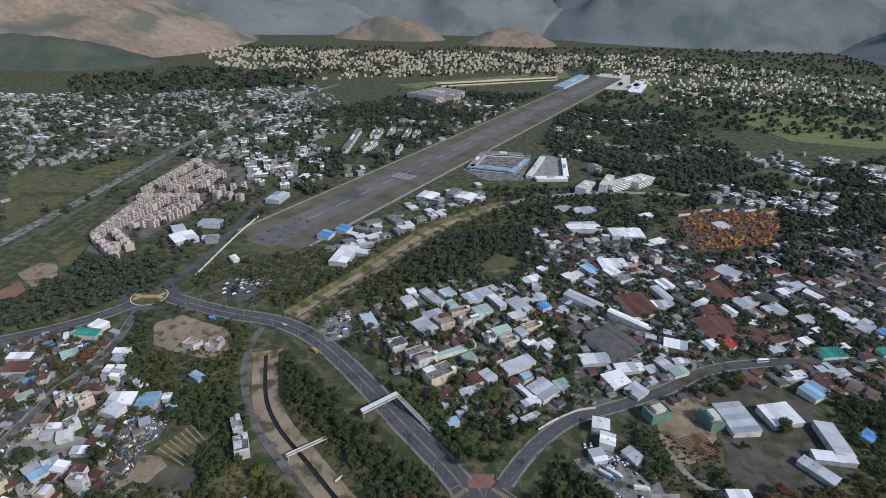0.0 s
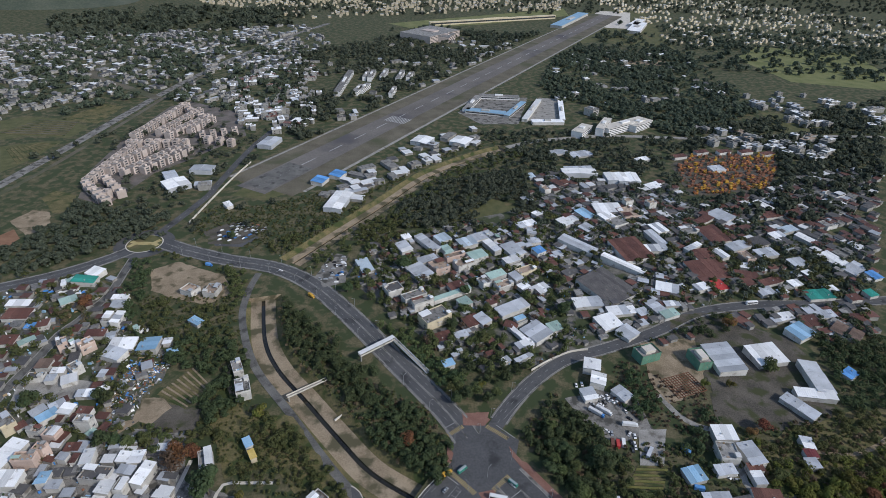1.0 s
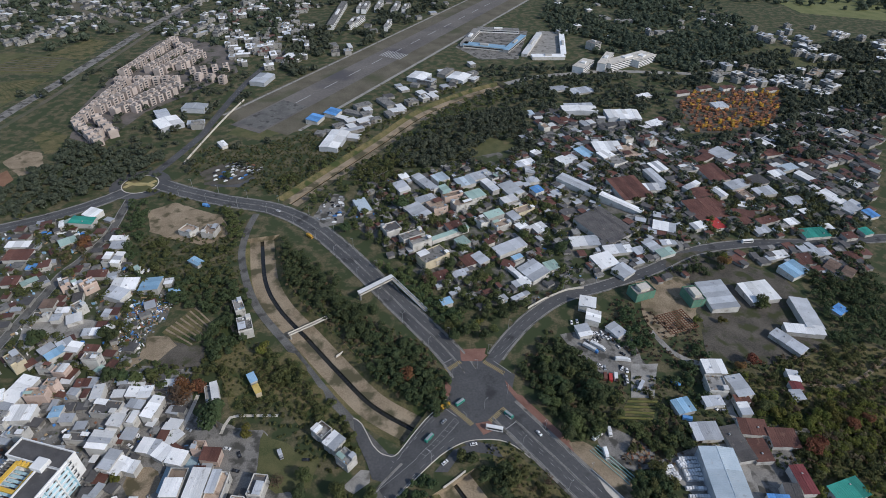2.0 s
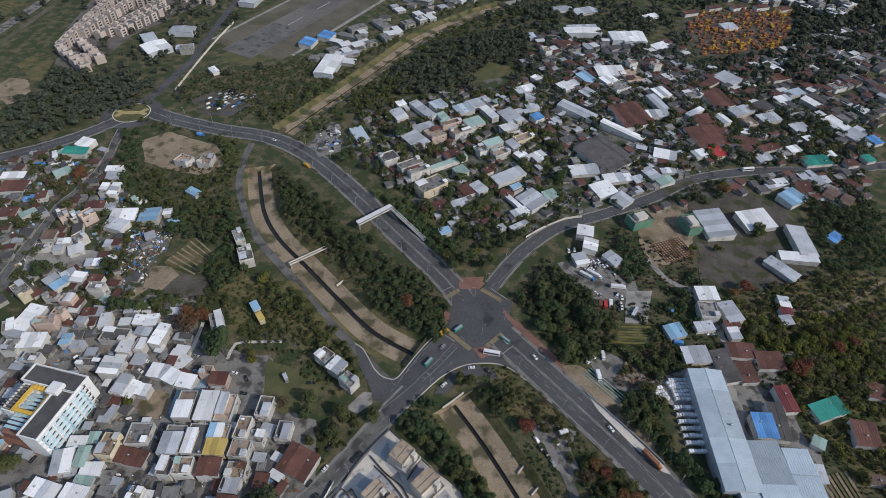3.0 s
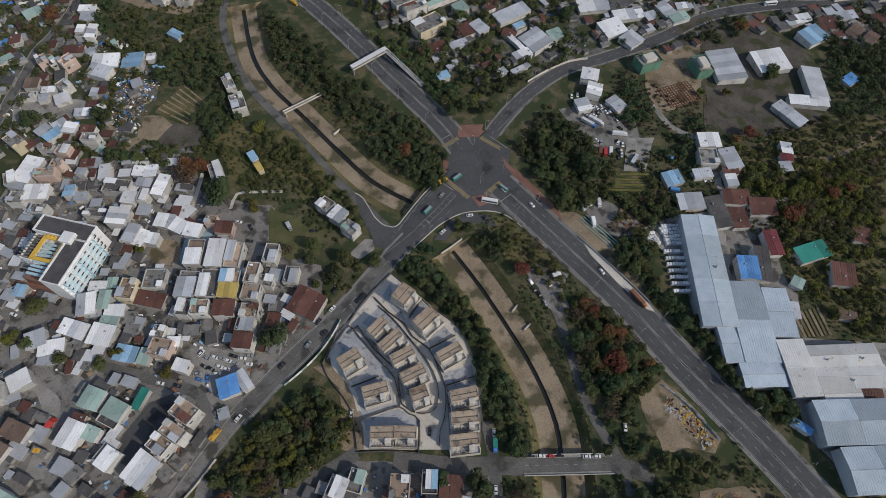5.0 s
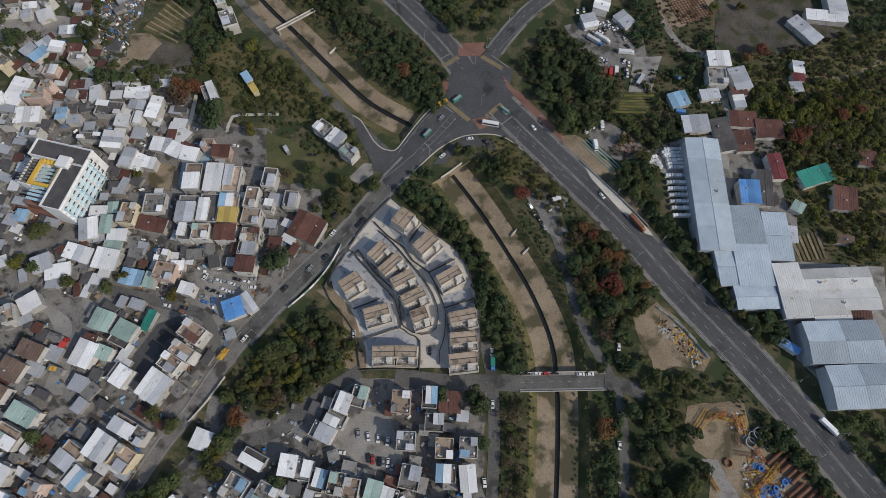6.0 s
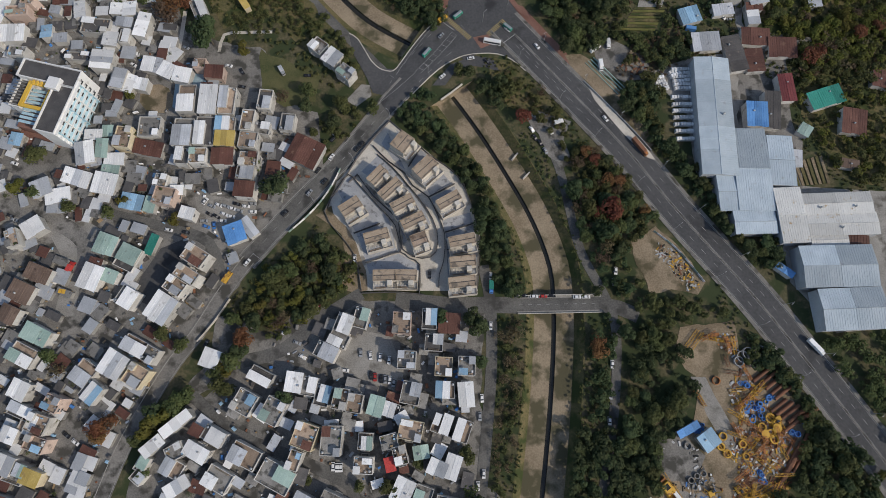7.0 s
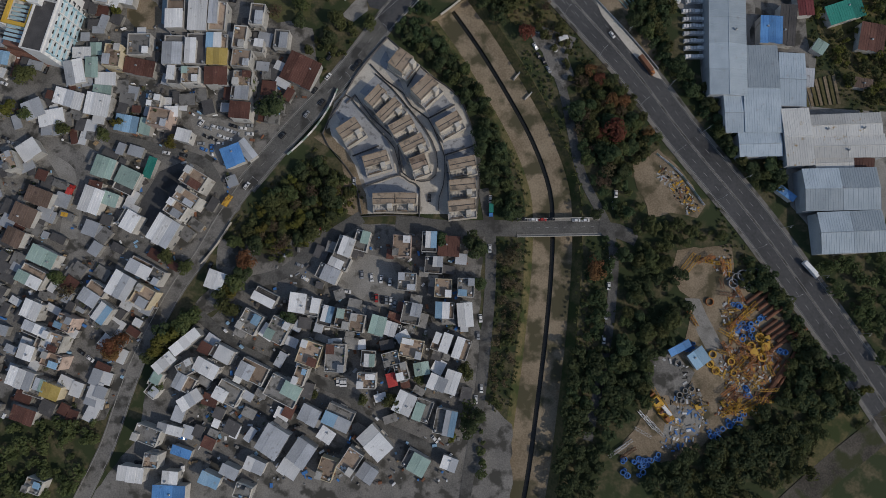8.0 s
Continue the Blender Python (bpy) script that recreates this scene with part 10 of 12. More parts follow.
house(280.5, 665.4, 23.7, 13.6, 31, 4.0, "w")
house(389.8, 729.9, 20.9, 14.8, 16, 4.0, "lg")

# ---------- far yard of yellow piling rigs ----------
def mast_yard(poly, gap, seed):
    """Standing yellow and orange masts and frames, crowded together in a far yard."""
    rnd = random.Random(seed)
    for name, mat, share, tall in (("yellow_masts", "yellow", 0.1, (3, 8)), ("orange_masts", "orange", 0.07, (2, 6)), ("rusty_masts", "rust", 0.5, (1.5, 5))):
        g = Geo()
        for x, y in spots(poly, gap, rnd, share, 0, True):
            h, s = rnd.uniform(*tall), rnd.uniform(0.9, 1.9)
            lean, way = rnd.choice((0, 0, 0.15, 0.9)) * h, rnd.uniform(0, 6.283)
            dx, dy = lean * math.cos(way), lean * math.sin(way)
            for a in (-s, s):
                for b in (-s, s):
                    g.beam((x + a, y + b, 0), (x + dx + a * 0.7, y + dy + b * 0.7, h), 0.26, 4)
            n = max(1, int(h / 2))
            for k in range(n):
                f = (k + 0.6) / n
                g.box(x + dx * f - s, y + dy * f - s, h * f, x + dx * f + s, y + dy * f + s, h * f + 0.35, bottom=True)
            if rnd.random() < 0.35:
                g.box(x - 2.2, y - 1.4, 0, x + 2.2, y + 1.4, 2.6, chamfer=0.3)
        tagged(new(name, g.mesh(name, mat)), "crowded yard of standing %s lattice masts and rigs" % name.split("_")[0], "masts", "", "stuff")


mast_yard([(326, 693), (341, 744), (376, 786), (505, 798), (482, 743), (437, 674), (398, 662), (405, 690), (378, 652), (331, 650)], 5.6, 3)
area("far_yard", [(320, 645), (332, 748), (374, 794), (508, 802), (484, 743), (439, 670), (379, 648)], "darkdirt", "bare dark earth of the far machine yard")
far_sheds = [(392, 792), (428, 796), (462, 798), (492, 792), (352, 772)]
for x, y in far_sheds:
    house(x, y, 22, 9, 20, 5, "r", rich=False)

# ---------- vehicles ----------
car(-55.6, 132.7, 54, "whitepaint", 0.22)
car(-53.6, 148.2, 54, "whitepaint", 0.22)
car(-55.1, 144.2, 54, "blackpaint", 0.22)
car(-38.3, 140.9, 53, "blackpaint", 0.22)
car(-40.6, 138.0, 53, "blackpaint", 0.22)
car(-63.1, 124.5, 54, "blackpaint", 0.22)
car(-58.9, 117.5, 53, "blackpaint", 0.22)
car(-67.3, 110.6, 54, "silverpaint", 0.22)
car(-80.5, 98.4, 48, "blackpaint", 0.22)
car(-99.6, 69.7, 54, "whitepaint", 0.22)
car(27.2, 198.2, 11, "whitepaint", 0.22)
car(37.2, 195.8, -44, "blackpaint", 0.22)
car(9.6, 185.7, 43, "whitepaint", 0.22)
car(-3.4, 172.7, 38, "silverpaint", 0.22)
car(50.6, 218.7, -45, "whitepaint", 0.22)
car(9.1, 214.2, 49, "silverpaint", 0.22)
car(107.0, 157.0, -56, "whitepaint", 0.22)
car(68.4, 206.5, -54, "whitepaint", 0.22)
car(-149.8, 450.2, -22, "whitepaint", 0.22)
car(63.7, 159.8, -39)
car(62.6, 150.2, -59)
car(73.7, 149.0, -65)
car(64.3, 144.7, -64, "blackpaint")
car(67.2, 141.4, -64, "blackpaint")
car(69.9, 136.3, -64, "silverpaint")
car(35.4, 61.3, -92)
car(34.6, 33.7, -92)
car(28.9, -41.4, -92)
car(25.9, -47.0, -91)
car(29.0, -4.2, -86)
car(27.6, -13.5, -89, "silverpaint")
car(1.5, 62.1, -90, "blackpaint")
car(-40.1, 71.7, -88)
car(-47.6, 59.9, -0)
car(-57.9, 47.0, 52, "redpaint")
car(-54.6, 48.8, 52, "redpaint")
car(-51.9, 51.0, 52, "blackpaint")
car(-59.9, 44.8, 52)
car(49.4, 50.1, -0, "blackpaint", 0.12)
car(53.4, 50.0, -0, "blackpaint", 0.12)
car(59.0, 49.7, -0, "whitepaint", 0.12)
car(64.0, 49.7, -0, "redpaint", 0.12)
car(68.7, 50.0, -0, "blackpaint", 0.12)
car(82.7, 49.2, -0, "whitepaint", 0.12)
car(87.7, 49.2, -0, "whitepaint", 0.12)
car(-35.2, 19.7, -88, "silverpaint")
car(-30.0, 18.2, -84)
car(-24.8, 17.3, -94)
car(-20.0, 15.8, -94)
car(-29.4, 7.9, -83, "blackpaint")
car(-27.3, 7.0, -89, "redpaint")
car(-24.0, 6.1, -89, "blackpaint")
car(-21.9, 5.8, -89, "silverpaint")
car(-19.5, 5.5, -94)
car(-17.4, 4.0, -99, "silverpaint")
car(-43.3, 10.6, -5)
car(-66.1, 17.9, -29)
car(-69.3, 25.3, -20, "silverpaint")
car(-47.6, -37.2, -88)
car(-45.0, -37.7, -88)
car(-126.4, 105.8, 55)
car(-122.3, 102.7, -21, "silverpaint")
car(-118.5, 103.4, -21)
car(-123.1, 97.9, -30, "blackpaint")
car(-119.1, 96.6, -30, "blackpaint")
car(-114.6, 102.7, -16, "silverpaint")
car(-110.6, 101.3, -16)
car(-106.6, 99.9, -16, "silverpaint")
car(-103.0, 102.6, -6)
car(-99.3, 104.0, -0, "silverpaint")
car(-114.8, 97.9, -21)
car(-110.8, 96.5, -11)
car(-115.4, 93.9, -0)
car(-125.9, 93.9, -0, "silverpaint")
car(-124.3, 90.6, -20, "bluepaint")
car(-119.9, 91.2, -85, "bluepaint")
car(-108.3, 104.0, -16, "blackpaint")
car(-98.9, 99.2, -0)
car(-120.7, 193.1, -11)
car(-112.4, 189.2, -59, "blackpaint")
car(-111.5, 178.8, -11, "blackpaint")
car(-168.3, 206.2, -11)
car(-155.3, 207.7, -22, "bluepaint")
car(-148.2, 205.7, -22, "silverpaint")
car(-178.8, 194.0, -31)
car(-215.7, 137.2, 70, "blackpaint")
car(-238.8, 129.5, -20)
car(-184.7, -20.7, -36, "blackpaint")
car(-179.5, -24.3, -36)
car(-174.9, -29.8, -36)
car(-117.9, 25.4, 64, "blackpaint")
car(-232.5, 95.1, -20, "silverpaint")
car(-226.3, 92.4, -20, "silverpaint")
car(-235.2, 97.5, -20, "blackpaint")
car(-145.1, 88.7, -11)
car(-135.4, 87.3, -15, "blackpaint")
car(-72.4, 186.4, -0, "blackpaint")
car(124.1, 293.5, -56)
car(127.0, 290.5, -56, "silverpaint")
car(130.2, 289.4, -56)
car(120.9, 294.6, -43)
car(134.3, 260.1, 57)
car(133.6, 253.2, -95, "blackpaint")
car(135.1, 249.1, -95)
car(138.8, 301.5, -29, "blackpaint")
car(133.7, 293.6, -87, "silverpaint")
car(192.1, 229.6, -13)
car(192.0, 225.7, -6, "silverpaint")
car(187.5, 227.6, -57)
car(-109.5, 437.8, -40, "silverpaint")
car(-107.6, 461.0, -71)
car(-105.2, 470.7, -65, "blackpaint")
car(-99.4, 447.1, -71, "silverpaint")
car(-97.5, 461.2, -72)
car(-94.4, 471.0, -78)
car(-91.2, 453.8, -77, "silverpaint")
car(-93.0, 438.2, -65, "blackpaint")
car(-89.2, 463.4, -83)
car(-108.9, 451.5, -76, "silverpaint")
car(100.7, 26.3, -95)
car(99.9, 20.3, -95, "silverpaint")
car(99.0, 12.8, -93)
car(96.7, -3.2, -93, "silverpaint")
car(95.1, -16.1, -93)
car(93.2, -28.6, -93, "blackpaint")
car(105.2, 63.8, -95)
car(103.7, 57.4, -90, "silverpaint")
bus(40.7, 209.0, -12, z=0.22)
bus(19.6, 228.6, 42, 7, "greenpaint", 0.22, True, "green")
bus(-0.0, 201.8, 51, 7, "greenpaint", 0.22, True, "green")
bus(50.6, 219.6, -43, 6.5, "greenpaint", 0.22, True, "green")
truck(9.9, 225.7, 44, 7, "yellow", "yellow", 0.22, "yellow")
truck(125.6, 138.2, -56, 13, "orange", "rust", 0.22, "rusty")
truck(209.3, 21.0, -50, 11, z=0.22)
truck(-109.5, 61.1, 59, 7, "yellow", "yellow", 0.22, "yellow")
truck(78.7, 154.5, 21, 6)
truck(35.5, 54.9, -92, 7, "bluepaint", "tl", 0, "teal")
truck(115.7, 278.0, -39, 12, "bluepaint", "w", 0, "white and blue")
truck(121.5, 279.8, -39, 12)
truck(136.6, 267.6, -6, 11)
truck(-111.7, 408.9, -39, 7, "yellow", "yellow", 0.22, "yellow")
truck(-220.5, 455.8, -15, 7, "bluepaint", "b", 0.22, "blue")
truck(104.2, 204.5, 37, 8)
truck(112.6, 207.7, -86, 6)
truck(106.8, 192.6, -86, 7)
truck(-205.5, 54.1, -15, 6, "yellow", "yellow", 0, "yellow")
truck(-196.5, 53.4, -10, 6, "yellow", "yellow", 0, "yellow")
truck(-196.0, 67.7, 68, 6, "redpaint", "R", 0, "red")
truck(-178.9, 200.5, -0, 6)
truck(-87.9, 189.0, -60, 6, "silverpaint", "lg", 0, "grey")
bus(290.2, 413.7, 9, 11, z=0.22)
for line, off, gap in ((SOUTH_LINE, 10.4, 34), (SOUTH_LINE, -10.4, 34), (NORTH_LINE, 9.7, 34), (NORTH_LINE, -9.7, 34), (SIDE_LINE, 6.2, 32), (VILLAGE_LINE, 6.6, 36)):
    lamps_along(line, off, gap)
car(106.9, 305.0, -92)
car(111.5, 306.3, -92)
car(114.4, 287.1, -28, "silverpaint")
car(119.3, 290.7, -76, "blackpaint")
car(124.0, 288.4, -67, "blackpaint")
car(127.7, 294.3, -77)
car(130.5, 290.8, -56, "blackpaint")
car(133.4, 288.5, -67)
car(121.0, 286.0, -28)
car(133.8, 260.9, -94, "blackpaint")
car(135.2, 251.9, -94)
car(132.5, 246.7, -86, "blackpaint")
car(119.3, 262.4, -41)
car(122.2, 260.3, -93, "silverpaint")
car(137.3, 258.3, -94)
car(117.9, 297.8, -76, "blackpaint")
car(136.9, 280.4, -67, "silverpaint")
car(138.1, 273.6, -42, "blackpaint")
car(-128.4, -65.4, -10, "bluepaint")
car(-106.7, -59.1, -19)
car(-91.8, -62.9, -19, "blackpaint")
car(-151.0, -77.9, -10, "blackpaint")
car(-133.9, -71.0, -19, "silverpaint")
car(-43.6, -37.7, -89)
car(-45.7, -37.7, -89)
car(4.1, -67.3, -49)

def parked_cars(poly, gap, ang, seed):
    """Cars standing close together in a far lot, joined."""
    rnd = random.Random(seed)
    g = Geo()
    ca, sa = math.cos(radians(ang)), math.sin(radians(ang))
    for x, y in spots(poly, gap, rnd, 0.75, 0.2, True):
        k = rnd.choice((0, 0, 1, 2, 3))
        m0, turn = len(g.v), rnd.choice((1, -1))
        g.box(-2.1, -0.85, 0.25, 2.1, 0.85, 0.95, k, True, 0.12)
        g.box(-1.3, -0.75, 0.95, 1.0, 0.75, 1.5, k, False, 0.2)
        for i in range(m0, len(g.v)):
            a, b, z = g.v[i]
            g.v[i] = (x + turn * (a * ca - b * sa), y + turn * (a * sa + b * ca), z)
    tagged(new("parked_cars", g.mesh("parked_cars", "whitepaint", "silverpaint", "blackpaint", "bluepaint")), "many cars parked close together in a village lot", "cars", "", "stuff")


parked_cars([(-365.4, 407.3), (-358.4, 417.8), (-332, 413), (-312, 412), (-306, 402), (-337.7, 404)], 5.0, 20, 1)
parked_cars([(-361.5, 366.9), (-342.3, 365.9), (-337.6, 359), (-354.2, 355.7)], 4.6, 80, 2)
parked_cars([(-266, 362), (-236.4, 362.8), (-233.7, 354.5), (-258, 354.4)], 4.4, 85, 3)
parked_cars([(-106, 478), (-92, 478), (-88, 432), (-104, 430)], 5.5, 5, 4)
parked_cars([(-236, 540), (-215, 546), (-192, 530), (-205, 503), (-232, 503)], 6.0, 40, 5)

# ---------- trees ----------
tree(-131.9, 208.6, 4, 1.90, random.Random(372))
tree(-158.4, 224.6, 8, 2.00, random.Random(300))
tree(-84.8, 111.3, 4, 1.60, random.Random(490))
tree(-173.9, 146.5, 0, 1.10, random.Random(225))
tree(-176.2, 171.1, 6, 0.90, random.Random(228))
tree(-111.5, 202.7, 6, 1.20, random.Random(430))
tree(-221.2, 110.1, 0, 1.00, random.Random(60))
tree(-232.0, 113.6, 6, 1.30, random.Random(28))
tree(-201.5, 101.7, 0, 1.00, random.Random(118))
tree(-171.5, 104.9, 6, 0.90, random.Random(215))
tree(-140.8, 93.7, 6, 1.00, random.Random(308))
tree(-178.4, 98.2, 0, 0.90, random.Random(190))
tree(-192.3, 11.8, 8, 1.20, random.Random(100))
tree(-197.9, 19.1, 0, 1.00, random.Random(85))
tree(-162.4, -13.7, 8, 1.10, random.Random(190))
tree(-165.7, -20.5, 7, 1.40, random.Random(175))
tree(-97.0, 27.2, 7, 1.50, random.Random(430))
tree(-110.3, 9.8, 0, 1.00, random.Random(380))
tree(-103.6, 1.1, 0, 1.00, random.Random(400))
tree(-129.4, 24.4, 0, 1.00, random.Random(320))
tree(-140.5, 30.4, 0, 1.00, random.Random(285))
tree(-98.8, 126.8, 0, 1.00, random.Random(450))
tree(-71.8, 164.5, 3, 1.00, random.Random(540))
tree(-50.1, 164.5, 0, 1.20, random.Random(605))
tree(-54.6, 153.4, 3, 1.10, random.Random(590))
tree(-85.4, 170.1, 8, 1.10, random.Random(500))
tree(-142.0, -39.5, 0, 0.80, random.Random(250))
tree(28.2, 14.5, 3, 0.90, random.Random(850))
tree(27.1, 32.3, 3, 1.40, random.Random(845))
tree(24.2, 38.4, 3, 1.20, random.Random(835))
tree(7.6, 38.5, 3, 1.00, random.Random(780))
tree(-74.2, -3.3, 3, 1.00, random.Random(500))
tree(-15.4, -48.5, 3, 1.00, random.Random(700))
tree(-4.3, -35.4, 0, 0.80, random.Random(740))
tree(21.3, -32.9, 0, 0.90, random.Random(830))
tree(-223.6, 132.5, 0, 1.40, random.Random(65))
tree(-31.7, 162.6, 0, 1.00, random.Random(660))
tree(-70.6, 173.8, 0, 1.10, random.Random(545))
tree(56.7, 156.8, 7, 1.30, random.Random(925))
tree(103.8, 98.6, 7, 1.70, random.Random(1080))
tree(97.2, 97.0, 7, 1.00, random.Random(1060))
tree(88.4, 107.1, 8, 1.20, random.Random(1030))
tree(91.2, 19.9, 7, 1.40, random.Random(1060))
tree(91.6, 25.9, 7, 1.10, random.Random(1060))
tree(48.1, 29.2, 8, 1.20, random.Random(915))
tree(44.5, 14.4, 8, 1.10, random.Random(905))
tree(-96.9, 25.7, 7, 1.20, random.Random(430))
tree(233.4, 196.4, 7, 1.40, random.Random(1430))
tree(241.0, 200.3, 7, 1.20, random.Random(1450))
tree(-15.7, 249.9, 7, 1.30, random.Random(720))
tree(-119.4, 270.0, 6, 1.20, random.Random(465))
tree(-277.3, 275.1, 3, 1.60, random.Random(75))
tree(-227.0, 279.7, 3, 1.20, random.Random(205))
tree(-211.1, 242.7, 3, 1.40, random.Random(210))
tree(-163.1, 228.6, 8, 1.60, random.Random(325))
tree(-301.4, 388.5, 7, 1.60, random.Random(135))
tree(254.5, 380.7, 6, 1.50, random.Random(1285))
tree(263.1, 327.0, 0, 1.20, random.Random(1345))
tree(333.9, 516.3, 8, 1.20, random.Random(1340))
tree(-216.7, 510.5, 3, 1.00, random.Random(380))
grove([(-106.2, 37.9), (-88.2, 61.1), (-64.8, 86.7), (-35.8, 65.5), (-47.7, 51.4), (-70.9, 30.2), (-97.2, 21.4)], 7.4, "gggddlb", 0.95, 1, 1)
grove([(-18.4, 158.1), (1.7, 165.4), (24.7, 134.4), (37.2, 109.8), (44.3, 82.9), (53.7, 44.6), (45.7, 38.5), (33.1, 57.2), (30.6, 79.7), (25.8, 108.1), (13.1, 127.3), (-1.6, 145.2)], 7, "dddg", 0.85, 1, 2)
grove([(81.4, 143.2), (100.7, 134.1), (116.3, 123.4), (131.3, 94.1), (108.2, 106.1), (89.8, 120)], 8, "dgrb", 0.95, 1, 3)
grove([(83.2, 120), (105.3, 109.5), (131.5, 95.8), (111.7, 72.7), (120.8, 38), (104.4, 26), (93.7, 44.3), (86.9, 79.4)], 8, "ddgb", 1, 0.6, 4)
grove([(106.3, 30.5), (135.8, 34.8), (143.6, -0.7), (126.2, -23.1), (114.3, -53.1), (97.3, -53), (106, 11.1)], 8.5, "ddgg", 1.05, 0.5, 5)
grove([(135.1, 178.4), (156.7, 130.3), (201.4, 78.8), (194, 62.6), (170, 82.3), (146.3, 126.8), (123.7, 167)], 6.5, "ddg", 0.85, 1, 6)
grove([(59.5, 249.9), (84.3, 288.8), (104.7, 283.3), (120.4, 235.4), (101.2, 194), (72.5, 225.2)], 8.5, "ddg", 1.25, 0.4, 7)
tree(-102.0, 15.5, 0, 1.20, random.Random(410))
tree(-106.0, 11.2, 6, 1.10, random.Random(395))
tree(-98.0, 21.3, 3, 1.30, random.Random(425))
tree(-108.3, 4.0, 0, 1.00, random.Random(385))
tree(-141.8, -18.0, 6, 1.40, random.Random(260))
tree(-135.5, -11.2, 6, 1.50, random.Random(285))
tree(-129.0, -5.7, 0, 1.40, random.Random(310))
tree(-140.0, -9.8, 3, 1.20, random.Random(270))
tree(-123.7, -1.5, 0, 1.10, random.Random(330))
tree(-146.8, -23.4, 0, 1.00, random.Random(240))
tree(-167.5, -17.8, 7, 1.30, random.Random(170))
tree(-162.2, -15.1, 7, 1.20, random.Random(190))
tree(25.6, 185.8, 3, 1.00, random.Random(830))
tree(19.5, 188.1, 0, 0.90, random.Random(812))
tree(49.0, 173.6, 0, 1.20, random.Random(900))
tree(44.1, 179.3, 3, 1.10, random.Random(885))
tree(69.3, 173.5, 8, 0.90, random.Random(960))
tree(77.0, 160.4, 0, 0.90, random.Random(985))
tree(84.8, 204.4, 3, 1.20, random.Random(1000))
tree(90.6, 212.4, 0, 1.30, random.Random(1015))
tree(119.4, 164.1, 3, 1.20, random.Random(1110))
tree(125.4, 156.6, 0, 1.10, random.Random(1130))
tree(148.3, 122.4, 3, 1.00, random.Random(1210))
tree(24.9, 289.0, 3, 1.20, random.Random(820))
tree(31.4, 293.2, 0, 1.10, random.Random(835))
tree(16.5, 285.9, 3, 1.00, random.Random(800))
tree(12.4, 294.7, 0, 1.00, random.Random(790))
tree(39.5, 286.3, 3, 1.00, random.Random(855))
tree(46.3, 293.4, 0, 0.90, random.Random(870))
tree(18.8, 296.6, 0, 0.90, random.Random(805))
tree(36.0, 301.1, 6, 0.80, random.Random(845))
tree(-33.8, -46.3, 0, 0.70, random.Random(640))
tree(-19.2, -46.4, 0, 1.00, random.Random(690))
tree(21.6, -61.4, 3, 1.20, random.Random(830))
tree(26.1, -55.8, 3, 1.10, random.Random(845))
tree(12.9, -65.8, 6, 0.70, random.Random(800))
tree(19.7, -30.1, 0, 0.80, random.Random(822))
tree(4.3, -36.3, 0, 0.70, random.Random(770))
tree(-59.7, -43.3, 0, 0.60, random.Random(552))
tree(203.7, -25.7, 3, 1.30, random.Random(1440))
tree(211.4, -37.3, 0, 1.20, random.Random(1470))
tree(220.7, -34.5, 3, 1.10, random.Random(1500))
tree(231.6, -43.2, 6, 0.90, random.Random(1540))
tree(251.6, 220.1, 6, 1.30, random.Random(1420))
tree(262.3, 217.8, 6, 1.30, random.Random(1450))
tree(241.3, 213.1, 6, 1.20, random.Random(1400))
tree(219.2, 227.2, 0, 1.10, random.Random(1330))
tree(225.4, 222.4, 6, 1.20, random.Random(1350))
tree(227.5, 265.5, 7, 1.40, random.Random(1320))
tree(218.1, 261.6, 7, 1.00, random.Random(1300))
tree(268.1, 213.2, 7, 1.20, random.Random(1470))
tree(253.6, 378.0, 7, 1.60, random.Random(1300))
tree(261.2, 224.9, 6, 1.20, random.Random(1440))
tree(281.5, 217.9, 7, 1.10, random.Random(1500))
tree(261.6, 324.1, 0, 1.20, random.Random(1355))
tree(203.8, 306.8, 6, 0.90, random.Random(1235))
tree(223.3, 307.0, 6, 0.90, random.Random(1280))
tree(233.4, 217.7, 6, 1.20, random.Random(1375))
tree(-157.7, 230.2, 7, 1.70, random.Random(340))
tree(-151.3, 235.1, 7, 1.40, random.Random(360))
tree(-163.2, 237.4, 7, 1.30, random.Random(330))
tree(-117.8, 271.1, 6, 1.20, random.Random(465))
tree(-194.7, 242.2, 0, 1.00, random.Random(250))
tree(-185.9, 244.7, 0, 1.00, random.Random(275))
tree(-204.9, 244.6, 3, 1.00, random.Random(225))
tree(-234.0, 281.1, 3, 1.20, random.Random(180))
tree(-278.5, 272.6, 3, 1.20, random.Random(60))

tree(-31.9, 457.6, 3, 1.9, random.Random(700))
tree(28.3, 466.3, 3, 1.2, random.Random(701))
tree(-1.2, 430.3, 0, 1.4, random.Random(702))
tree(-80.9, 418.3, 3, 1.3, random.Random(703))
tree(14.4, 370.1, 3, 1.2, random.Random(704))
tree(25.1, 390.7, 0, 1.3, random.Random(705))
tree(45.6, 391.2, 0, 1.1, random.Random(706))
tree(26.4, 417.7, 3, 1.2, random.Random(707))
tree(82.6, 410.5, 0, 1.2, random.Random(708))
tree(97, 466.4, 6, 1.3, random.Random(709))
tree(110.2, 461.8, 0, 1.1, random.Random(710))
tree(-57.7, 406.9, 0, 1.1, random.Random(711))
tree(-36.5, 390.8, 8, 1.1, random.Random(712))
tree(40.9, 350.7, 0, 1.3, random.Random(713))
tree(117.7, 438.2, 3, 1.4, random.Random(714))
tree(113.6, 394.5, 3, 1.5, random.Random(715))

